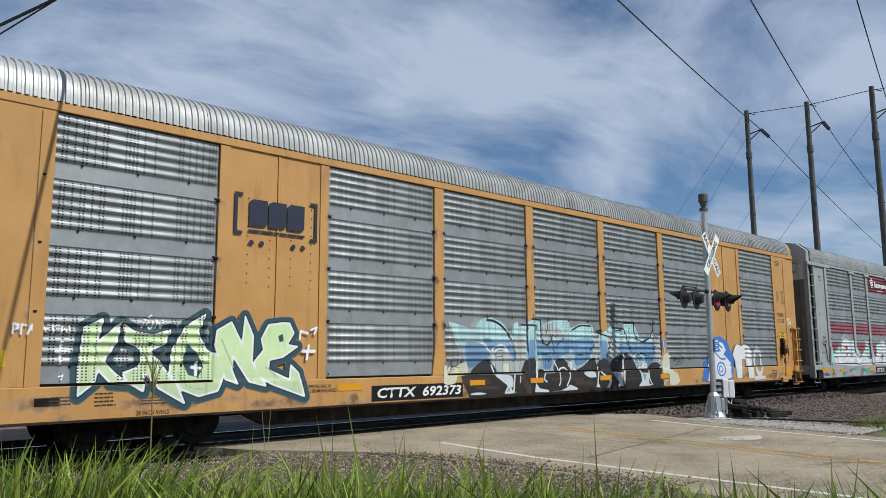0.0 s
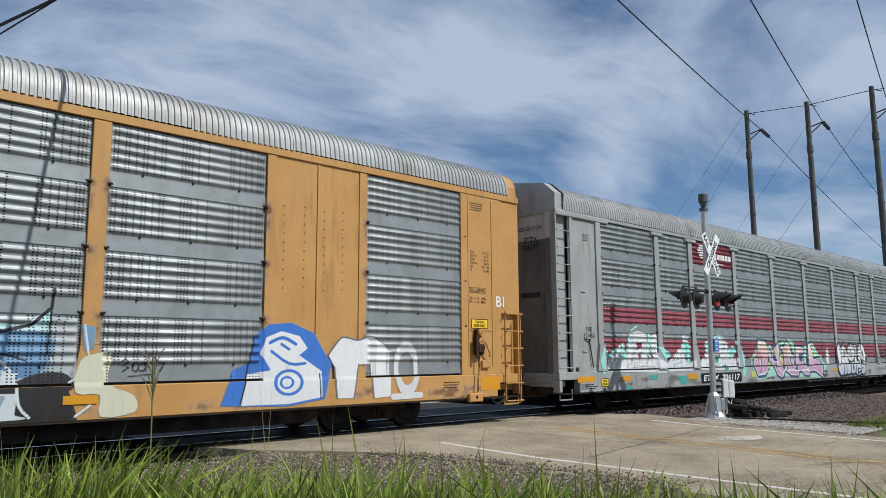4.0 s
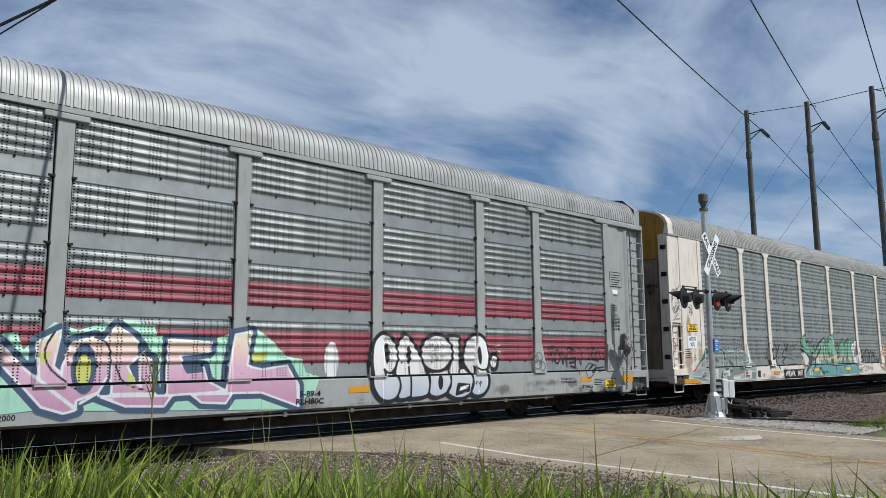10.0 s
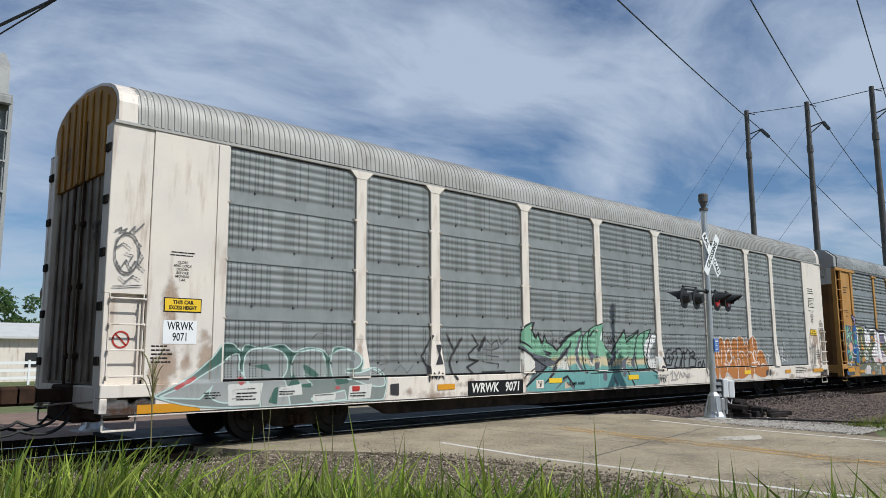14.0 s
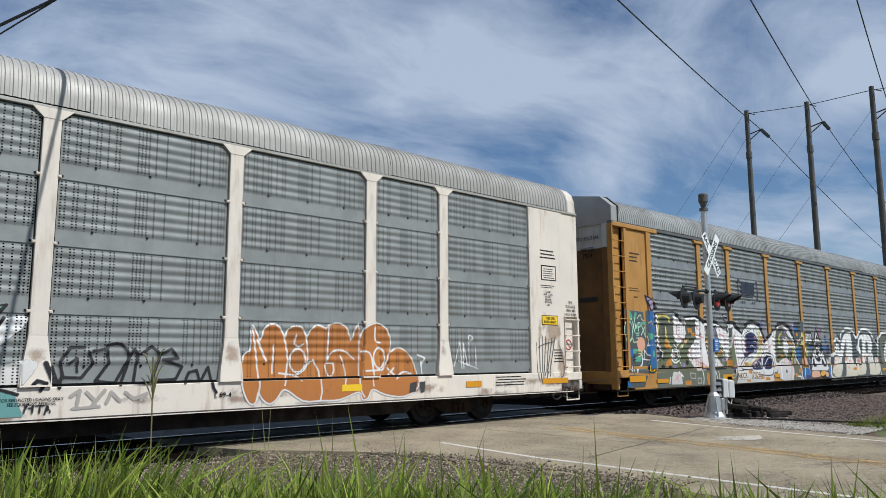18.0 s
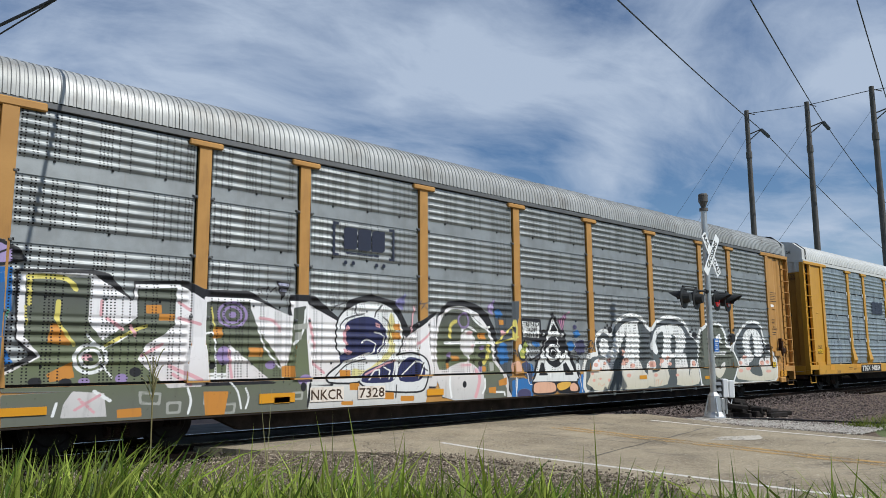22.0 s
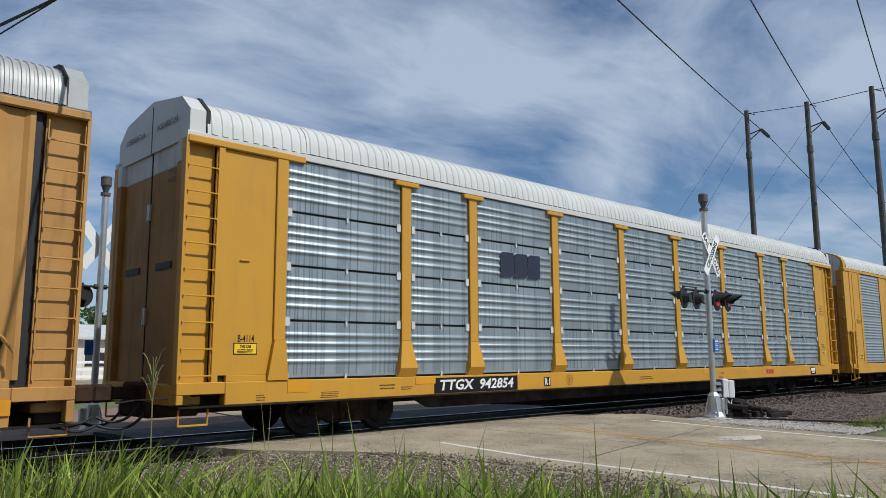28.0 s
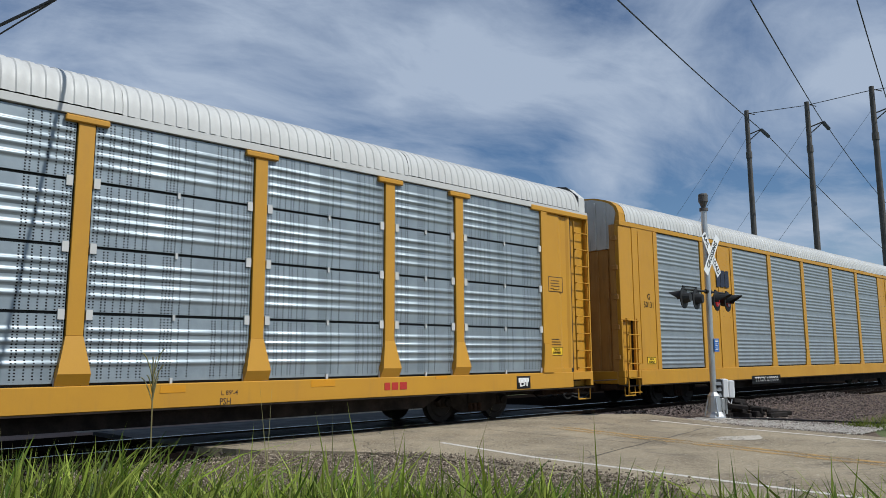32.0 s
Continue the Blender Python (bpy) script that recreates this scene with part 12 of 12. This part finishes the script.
    sign = part("blue_sign", bm, M["label_blue"], mast, "small blue notice with white print")
    bars([(-0.09, 0.09, 0.12, 0.015), (-0.08, 0.08, 0.08, 0.03), (-0.09, 0.09, 0.03, 0.012), (-0.07, 0.07, -0.02, 0.02), (-0.09, 0.09, -0.07, 0.012), (-0.08, 0.06, -0.11, 0.015)], M["ink_white"], sign, 0.10, -0.101, 1.735)
    return mast


M["worn_concrete"] = surface("pale_concrete", (0.42, 0.39, 0.34), 0.85, second=(0.30, 0.275, 0.24), vary=0.3, scale=5, grain=60)
M["old_tie"] = surface("blackened_timber", (0.035, 0.03, 0.027), 0.85, second=(0.022, 0.019, 0.018), vary=0.4, scale=5, grain=70, bump=0.6, bump_dist=0.006, spec=0.1)


def build_signals():
    crossing_signal(17.69, -3.81, -0.09, 0, "aluminium crossing signal with crossbuck beside the road")
    crossing_signal(5.92, 4.3, -0.10, 180, "crossing signal on the far side of the track")
    cab = thing("gate_box", "small black and white equipment box on a post", "equipment box", m=pose(17.98, -3.91, -0.1, 0, 0, -45))
    bm = bmesh.new()
    rod(bm, (0.06, 0, -0.05), (0.06, 0, 0.50), 0.028, 8)
    part("post", bm, M["aluminium"], cab)
    bm = bmesh.new()
    box(bm, -0.26, -0.05, -0.12, 0.14, 0.46, 0.92, 0.015)
    case = part("case", bm, M["black_paint"], cab, "black metal case")
    for k in range(3):
        bm = bmesh.new()
        prism(bm, [(-0.12, 0.86 - 0.14 * k), (-0.20, 0.78 - 0.14 * k), (-0.12, 0.80 - 0.14 * k)], "x", -0.24, -0.09)
        part("louvre", bm, M["porcelain"], case)
    for k in range(2):
        bm = bmesh.new()
        box(bm, -0.04 + 0.155 * k, 0.095 + 0.155 * k, -0.13 + 0.02 * k, 0.10, 0.48 - 0.01 * k, 0.93 - 0.04 * k, 0.018)
        part("cover", bm, M["sign_white"], cab, "white painted cover")
    bm = tube(bmesh.new(), [(0.06, -0.05, 0.46), (0.10, -0.08, 0.36), (0.16, -0.06, 0.33), (0.20, -0.02, 0.44)], 0.014)
    part("conduit", bm, M["aluminium"], cab)
    # pile of old timber and fittings behind the mast
    rng = random.Random(31)
    bm = bmesh.new()
    box(bm, -0.07, 0.07, -0.30, 0.30, 0, 0.11, 0.018)
    tie = mesh_of("scrap_timber", bm, M["old_tie"])
    bm = bmesh.new()
    box(bm, -0.10, 0.10, -0.13, 0.13, 0, 0.15, 0.02)
    rod(bm, (0, -0.13, 0.08), (0, -0.24, 0.08), 0.04, 8)
    lump = mesh_of("scrap_fitting", bm, M["old_tie"])
    for k in range(17):
        level = (0, 0, 0, 0, 0, 0, 0, 0, 1, 1, 1, 1, 1, 2, 2, 2, 3)[k]
        spread = (0.72, 0.58, 0.42, 0.25)[level]
        across, deep = rng.uniform(-spread, spread), rng.uniform(-0.45, 0.45)
        x, y = 18.78 + 0.725 * across + 0.6 * deep, -4.02 - 0.688 * across + 0.6 * deep
        short = k % 3 == 2
        ob = new("scrap_fitting" if short else "scrap_timber", lump if short else tie)
        ob.matrix_basis = pose(x, y, -0.115 + 0.105 * level, rng.uniform(-7, 7) * (level > 0), rng.uniform(-9, 9) * (level > 0), rng.uniform(0, 180))
        tagged(ob, "dark cast fitting lying on old timbers" if short else "dark weathered timber lying beside the track", "fitting" if short else "timber", "old fittings by the signal" if short else "old timbers by the signal")
    for k, (x, y) in enumerate(((19.75, -4.5), (20.2, -4.15))):
        ob = new("scrap_timber", tie)
        ob.matrix_basis = pose(x, y, -0.115, 0, 0, 40 + 60 * k)
        tagged(ob, "dark weathered timber lying beside the track", "timber", "old timbers by the signal")
    bm = tube(bmesh.new(), [(17.75 + 0.09 * k + 0.03 * math.sin(k * 2.1), -3.9 - 0.34 * k, -0.085) for k in range(11)], 0.022)
    solid("ground_cable", bm, M["cable"], "black cable lying on the gravel", "cable")


# ---------------------------------------------------------------- power line
def cable(name, pts, r, label="thin black overhead wire", group="overhead wires"):
    return solid(name, tube(bmesh.new(), pts, r), M["guy_steel" if name == "guy_wire" else "cable"], label, "cable", group)


def sagging(a, b, sag, n=14):
    a, b = Vector(a), Vector(b)
    return [a.lerp(b, k / n) - Vector((0, 0, 4 * sag * (k / n) * (1 - k / n))) for k in range(n + 1)]


def build_power_line():
    tips = []
    for i, (y, top) in enumerate(((17.2, 24.35), (11.75, 23.8), (6.5, 23.8))):
        pole = thing("utility_pole", "tall weathered pole of a power line with guy wires", "utility pole", "power line poles", m=pose(68.0, y, -0.15))
        bm = bmesh.new()
        rod(bm, (0, 0, 0), (0, 0, top), 0.30, 14, 0.20)
        part("shaft", bm, M["pole_steel"], pole)
        bm = bmesh.new()
        rod(bm, (0, 0, top - 2.35), (0.35, -1.1, top - 2.0), 0.06, 6)
        rod(bm, (0, 0, top - 3.0), (0.35, -1.1, top - 2.05), 0.05, 6)
        part("bracket", bm, M["pole_steel"], pole)
        bm = bmesh.new()
        rod(bm, (0, 0, top - 4.6), (0, 0, top - 4.0), 0.28, 10)
        rod(bm, (0, 0, top - 0.2), (0.1, -0.75, top - 0.55), 0.04, 6)
        part("fitting", bm, M["pole_steel"], pole)
        tips.append(Vector((68.35, y - 1.1, top - 2.15)))
    far = [Vector((133.6, 25.1, 18.8)), Vector((104.2, 16.2, 21.2)), Vector((120.0, 12.0, 20.0))]
    near = [Vector((26.7, 3.9, 16.5)), Vector((35.2, 2.0, 18.7)), Vector((44.2, 0.0, 21.0))]
    for tip, f, nr in zip(tips, far, near):
        d = (f - tip).normalized()
        string = thing("insulator_string", "string of grey disc insulators on a power line", "insulator", "insulator strings", m=Matrix.Translation(tip))
        for k in range(10):
            bm = bmesh.new()
            a = d * (0.25 + 0.24 * k)
            rod(bm, a, a + d * 0.13, 0.17, 10, 0.07)
            part("disc", bm, M["porcelain"], string)
        bm = bmesh.new()
        rod(bm, (0, 0, 0), d * 2.8, 0.03, 6)
        part("link", bm, M["cable"], string)
        cable("wire", sagging(tip + d * 2.8, f + (f - tip) * 0.8, 1.2), 0.035)
        cable("wire", sagging(tip, nr + (nr - tip) * 0.6, 0.3), 0.035)
    tops = [Vector((68, y, top - 0.3)) for y, top in ((17.2, 24.2), (11.75, 23.65), (6.5, 23.65))]
    cable("wire", tops + [Vector((68, -2.5, 22.5))], 0.03)
    for y, top, lean in ((17.2, 24.2, 11), (17.2, 21.8, 8.5), (11.75, 21.7, 9.5), (6.5, 21.8, 10)):
        cable("guy_wire", [Vector((68, y, top)), Vector((68 - lean * 0.4, y + lean * 1.6, 0))], 0.013, "thin steel guy wire of a pole", "guy wires")
    # two service wires over the road
    cable("wire", [Vector((6.37, -19.66, 5.76)), Vector((0.08, 19.76, 8.37)), Vector((-3.06, 39.46, 9.67))], 0.028)
    cable("wire", [Vector((6.49, -19.02, 7.4)), Vector((-0.27, 20.39, 6.56)), Vector((-3.66, 40.1, 6.14))], 0.014)


# ---------------------------------------------------------------- plants
def leaf_material(name, a, b, c):
    m = bpy.data.materials.new(name)
    m.use_nodes = True
    nt = m.node_tree
    bs = nt.nodes["Principled BSDF"]
    geo = nt.nodes.new("ShaderNodeNewGeometry")
    ramp = nt.nodes.new("ShaderNodeValToRGB")
    ramp.color_ramp.elements[0].color, ramp.color_ramp.elements[1].color = (*a, 1), (*b, 1)
    e = ramp.color_ramp.elements.new(0.85)
    e.color = (*c, 1)
    nt.links.new(geo.outputs["Random Per Island"], ramp.inputs[0])
    nt.links.new(ramp.outputs[0], bs.inputs["Base Color"])
    bs.inputs["Roughness"].default_value = 0.5
    bs.inputs["Specular IOR Level"].default_value = 0.18
    bs.inputs["Transmission Weight"].default_value = 0.0
    tr = nt.nodes.new("ShaderNodeBsdfTranslucent")
    nt.links.new(ramp.outputs[0], tr.inputs[0])
    mixs = nt.nodes.new("ShaderNodeMixShader")
    mixs.inputs[0].default_value = 0.35
    out = nt.nodes["Material Output"]
    nt.links.new(bs.outputs[0], mixs.inputs[1]), nt.links.new(tr.outputs[0], mixs.inputs[2])
    nt.links.new(mixs.outputs[0], out.inputs[0])
    return m


M["grass"] = leaf_material("green_grass", (0.055, 0.115, 0.008), (0.22, 0.345, 0.022), (0.40, 0.46, 0.085))
# Two darkened copies of the grass: shade between blades put into the leaf colour.
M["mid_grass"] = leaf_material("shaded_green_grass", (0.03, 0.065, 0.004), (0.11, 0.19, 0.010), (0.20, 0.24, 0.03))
M["deep_shade_grass"] = leaf_material("deep_shade_green_grass", (0.014, 0.028, 0.004), (0.055, 0.095, 0.008), (0.12, 0.13, 0.025))
M["dry_grass"] = leaf_material("straw_grass", (0.30, 0.25, 0.12), (0.42, 0.36, 0.20), (0.25, 0.26, 0.10))
M["tree_leaf"] = leaf_material("tree_leaves", (0.035, 0.08, 0.02), (0.07, 0.13, 0.03), (0.10, 0.15, 0.05))


FLANK = Vector((AIM.y, -AIM.x)).normalized()


def blades(name, spots, material, label):
    """Grass: each blade a thin tapered strip that bends over; spots: x, y, z, height, width, lean, bend."""
    verts, faces = [], []
    rng = random.Random(name)
    for x, y, z, h, w, lean, bend, *way in spots:
        a = way[0] if way else rng.uniform(0, 2 * math.pi)
        dx, dy = math.cos(a), math.sin(a)
        turn = rng.uniform(0, math.pi)
        sx, sy = (FLANK.x, FLANK.y) if way else (math.cos(turn), math.sin(turn))
        k = len(verts)
        n = 6
        for i in range(n + 1):
            f = i / n
            off = lean * f + bend * f * f * f
            hh = h * (f - 0.35 * bend / max(h, 0.1) * f ** 4)
            ww = w * 0.5 * (1 - f ** 6) * (0.7 + 0.6 * f if f < 0.5 else 1.0)
            cx, cy, cz = x + dx * off, y + dy * off, z + hh
            verts.append((cx - sx * ww, cy - sy * ww, cz))
            verts.append((cx + sx * ww, cy + sy * ww, cz))
        for i in range(n):
            faces.append((k + 2 * i, k + 2 * i + 1, k + 2 * i + 3, k + 2 * i + 2))
    ob = new(name, raw_mesh(name, verts, faces, material, smooth=True))
    return tagged(ob, label, "grass", kind="stuff")


def ahead(d, side):
    """A spot on the ground d metres ahead of the place where the road is watched, side metres to its right."""
    f = Vector((AIM.x, AIM.y)).normalized()
    return EYE.x + f.x * d + f.y * side, EYE.y + f.y * d - f.x * side


# how far the grass tops lie below the eye, for each metre of distance, from side to side
TOPS = [(-1.2, 0.122), (-0.62, 0.126), (-0.55, 0.150), (-0.45, 0.156), (-0.36, 0.138), (-0.1, 0.142), (0.1, 0.150), (0.3, 0.152), (0.5, 0.160), (0.75, 0.170), (1.2, 0.172)]


def build_grass():
    rng = random.Random(5)
    spots, dry, dark = [], [], []

    def top_at(u):
        for (ua, ka), (ub, kb) in zip(TOPS[:-1], TOPS[1:]):
            if u <= ub:
                return ka + (kb - ka) * max(0.0, (u - ua) / (ub - ua))
        return TOPS[-1][1]
    for _ in range(3300):
        d = rng.uniform(1.9, 4.2)
        side = rng.uniform(-0.68, 0.66) * d
        u = side / d / 0.586
        clump = noise.noise((side * 2.6, d * 1.2, 0.0)) + 0.5 * noise.noise((side * 7.0, d * 4.0, 4.0))
        if clump < -0.22 and rng.random() < 0.75:
            continue
        if u > 0.25 and rng.random() < 0.35 * min(1.0, (u - 0.25) / 0.3):
            continue
        k = top_at(u) - 0.020 * clump + abs(rng.gauss(0, 0.015))
        if rng.random() < 0.045:
            k -= rng.uniform(0.01, 0.035)
        x, y = ahead(d, side)
        bend = abs(rng.gauss(0.12, 0.27))
        h = 1.54 - d * k + 0.3 * bend
        blade = (x, y, -0.14, h, rng.choice((0.008, 0.013, 0.020, 0.030)) * rng.uniform(0.8, 1.25), rng.uniform(0.02, 0.35), bend)
        # More of the shade-coloured blades stand towards the sides.
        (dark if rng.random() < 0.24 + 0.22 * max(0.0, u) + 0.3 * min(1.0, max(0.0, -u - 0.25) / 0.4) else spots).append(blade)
        if rng.random() < 0.06:
            dry.append((x + 0.02, y, -0.14, h * rng.uniform(0.9, 1.08), rng.uniform(0.003, 0.006), rng.uniform(0, 0.2), rng.uniform(0, 0.25)))
    for _ in range(120):
        d = rng.uniform(2.1, 3.4)
        side = rng.uniform(-0.62, -0.02) * d
        u = side / d / 0.586
        x, y = ahead(d, side)
        bend = rng.uniform(0.15, 0.5)
        spots.append((x, y, -0.14, 1.54 - d * (top_at(u) + rng.uniform(-0.016, 0.02)) + 0.32 * bend, rng.uniform(0.016, 0.028), rng.uniform(0.02, 0.2), bend))
    # single blades that stand up out of the band: side, drop of the tip, lean to the side, width, dark or not
    right_way = math.atan2(FLANK.y, FLANK.x)
    for ratio, drop, lean, w, shade in ((0.194, 0.080, -0.02, 0.007, 1), (-0.167, 0.070, -0.17, 0.007, 0), (-0.126, 0.058, -0.16, 0.008, 0), (-0.048, 0.082, 0.20, 0.005, 1), (-0.050, 0.100, 0.03, 0.007, 1),
                                      (-0.006, 0.112, -0.05, 0.007, 1), (0.051, 0.110, 0.01, 0.006, 1), (0.180, 0.120, 0.05, 0.009, 1), (0.228, 0.128, 0.10, 0.010, 1), (0.352, 0.132, -0.01, 0.011, 1)) + (
                                      (0.368, 0.130, -0.06, 0.009, 0), (0.405, 0.138, 0.07, 0.009, 1), (0.498, 0.130, 0.03, 0.012, 0), (0.535, 0.124, 0.15, 0.008, 1), (0.300, 0.150, 0.22, 0.008, 1),
                                      (-0.246, 0.092, 0.04, 0.008, 0), (-0.262, 0.112, 0.10, 0.010, 0), (-0.355, 0.112, -0.03, 0.010, 0), (-0.415, 0.100, -0.02, 0.009, 0), (-0.450, 0.104, -0.04, 0.012, 0), (0.118, 0.132, 0.07, 0.008, 1)):
        d = 2.6
        x, y = ahead(d, ratio * d - lean)
        (dark if shade else spots).append((x, y, -0.14, 1.54 - d * drop + 0.03, w * 1.5, abs(lean) * 0.6, abs(lean) * 0.4, right_way if lean > 0 else right_way + math.pi))
    # the tall band goes on to both sides
    for _ in range(4200):
        d = rng.uniform(1.9, 4.4)
        side = rng.choice((rng.uniform(-8.0, -0.68 * d), rng.uniform(0.66 * d, 5.5)))
        x, y = ahead(d, side)
        bend = abs(rng.gauss(0.06, 0.22))
        spots.append((x, y, -0.14, 1.54 - d * (0.15 + 0.03 * rng.random()) + 0.3 * bend, rng.choice((0.010, 0.016, 0.026)), rng.uniform(0.02, 0.35), bend))
    # Dark under-layer: its colour stands in for shade in the gaps.
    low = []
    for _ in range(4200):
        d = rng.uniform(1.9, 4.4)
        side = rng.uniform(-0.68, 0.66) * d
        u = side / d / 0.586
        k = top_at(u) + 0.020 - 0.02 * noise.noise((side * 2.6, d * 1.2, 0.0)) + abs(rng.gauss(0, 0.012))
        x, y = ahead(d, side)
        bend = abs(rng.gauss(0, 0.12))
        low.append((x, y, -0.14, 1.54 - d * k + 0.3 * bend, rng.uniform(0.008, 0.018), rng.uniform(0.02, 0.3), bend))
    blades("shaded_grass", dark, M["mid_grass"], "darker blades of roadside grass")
    blades("low_grass", low, M["deep_shade_grass"], "dense grass below the tall blades, darkened for the shade among them")
    blades("tall_grass", spots, M["grass"], "tall green grass along the roadside")
    blades("dry_stalks", dry, M["dry_grass"], "dry straw-coloured stalks among the grass")
    short = []
    for _ in range(9000):
        x, y = rng.uniform(-14, 6.4), rng.uniform(-22, -9.5)
        away_from = (Vector((x, y)) - EYE.xy).length
        if away_from < 0.5:
            continue
        short.append((x, y, -0.14, rng.uniform(0.15, 0.5) * (0.5 if away_from < 1.5 else 1.0), rng.uniform(0.006, 0.014), rng.uniform(0.02, 0.12), rng.uniform(0, 0.15)))
    blades("short_grass", short, M["grass"], "shorter green grass on the verge")
    turf = []
    for _ in range(3600):
        x = 17.6 + 15 * rng.random() ** 2
        y = -6.95 + 0.09 * (x - 17.4) + rng.gauss(0, 0.16) - 3.5 * rng.random() ** 1.6
        turf.append((x, y, -0.15, rng.uniform(0.05, 0.19), rng.uniform(0.006, 0.014), 0.06, rng.uniform(0, 0.08)))
    blades("verge_grass", turf, M["mid_grass"], "short green grass on the far verge")
    # one tall seeding stalk
    x, y = ahead(2.9, -1.11)
    stalk = thing("seeding_grass", "tall grass stalk with an open seed head", "grass", m=pose(x, y, -0.14))
    bm = bmesh.new()
    pts = [Vector((0.015 * math.sin(k * 0.4), 0, 0.245 * k)) for k in range(7)]
    for a, b in zip(pts[:-1], pts[1:]):
        rod(bm, a, b, 0.0028, 5)
    part("stalk", bm, M["dry_grass"], stalk)
    bm = bmesh.new()
    top = pts[-1]
    for k in range(11):
        a, tilt = k * 2.4, rng.uniform(0.08, 0.42)
        start = Vector((top.x, 0, top.z - 0.10 + 0.010 * k))
        reach = rng.uniform(0.10, 0.17)
        pts2 = [start + Vector((math.cos(a) * tilt * reach * f, math.sin(a) * tilt * reach * f, reach * f * (1 - 0.35 * f * f))) for f in (0, 0.3, 0.6, 0.85, 1.0)]
        tube(bm, pts2, 0.0022, 4)
    part("seed_head", bm, M["dry_grass"], stalk)


def tree(x, y, h, seed):
    rng = random.Random(seed)
    t = thing("tree", "leafy green tree far beyond the tracks", "tree", "far trees", m=pose(x, y, -0.2))
    bm = bmesh.new()
    rod(bm, (0, 0, 0), (0.1, 0, h * 0.5), 0.22, 8, 0.12)
    for k in range(5):
        a = k * 1.3
        rod(bm, (0.05, 0, h * (0.28 + 0.05 * k)), (math.cos(a) * h * 0.22, math.sin(a) * h * 0.22, h * (0.55 + 0.06 * k)), 0.09, 6, 0.03)
    part("trunk", bm, M["wood_tie"], t)
    verts, faces = [], []
    clumps = [(Vector((rng.gauss(0, 0.22) * h, rng.gauss(0, 0.22) * h, h * rng.uniform(0.42, 0.92))), h * rng.uniform(0.1, 0.17)) for _ in range(16)]
    for c, r in clumps:
        for _ in range(130):
            v = Vector((rng.gauss(0, 1), rng.gauss(0, 1), rng.gauss(0, 1))).normalized() * r * rng.uniform(0.6, 1.08) + c
            e = Euler((rng.uniform(0, 6), rng.uniform(0, 6), 0)).to_matrix()
            s = rng.uniform(0.12, 0.24)
            k = len(verts)
            verts += [tuple(v + e @ Vector(o)) for o in ((-s, 0, 0), (0, -s * 0.6, 0), (s, 0, 0), (0, s * 0.6, 0))]
            faces.append((k, k + 1, k + 2, k + 3))
    put("crown", raw_mesh("crown", verts, faces, M["tree_leaf"]), t)


def build_distance():
    for k in range(22):
        rng = random.Random(k)
        x = -24 + 8.5 * k + rng.uniform(-2, 2)
        tree(x, 62 + rng.uniform(-5, 9) + 0.1 * k, rng.uniform(5.5, 8.5), k)
    house = thing("shed", "long low white metal shed beyond the tracks", "building", m=pose(16, 46, -0.15))
    bm = bmesh.new()
    box(bm, -14, 14, 0, 9, 0, 3.0)
    part("wall", bm, M["white_paint"], house)
    bm = bmesh.new()
    prism(bm, [(-0.5, 2.95), (4.5, 4.1), (9.5, 2.95), (9.5, 3.1), (4.5, 4.25), (-0.5, 3.1)], "x", -14.4, 14.4)
    part("roof", bm, M["roof_new"], house)
    for k in range(7):
        bm = bmesh.new()
        box(bm, -12.5 + 4 * k, -10.5 + 4 * k, -0.04, 0.02, 1.0, 2.0)
        part("window", bm, M["black_paint"], house)
    fence = thing("rail_fence", "white rail fence in front of a shed", "fence", m=pose(0, 38, -0.15))
    for k in range(20):
        bm = bmesh.new()
        box(bm, -8 + 2.4 * k, -7.88 + 2.4 * k, -0.05, 0.05, 0, 1.5)
        part("post", bm, M["sign_white"], fence)
    for z in (0.35, 0.8, 1.25):
        bm = bmesh.new()
        box(bm, -8, 38, -0.03, 0.03, z, z + 0.16)
        part("rail", bm, M["sign_white"], fence)


build_signals()
build_power_line()
build_grass()
build_distance()
build_gravel()


# ---------------------------------------------------------------- the run of the train
def run(t):
    """Metres that the train has gone at t seconds."""
    return 3.87915 * t + 0.00266 * t * t + 4.719e-5 * t ** 3


def motions():
    for car, start in CARS:
        walk(car, [(t, pose(start - run(t), 0, 0)) for t in [2.0 * k for k in range(17)]])
    for wheel, dx in WHEELS:
        rows = []
        for k in range(240):
            t = k * 4 / 30
            rows.append((t, Matrix.Translation((dx, 0, 0.42)) @ Matrix.Rotation(-run(t) / 0.42, 4, "Y")))
        rows.append((32.0, Matrix.Translation((dx, 0, 0.42)) @ Matrix.Rotation(-run(32.0) / 0.42, 4, "Y")))
        walk(wheel, rows)


motions()
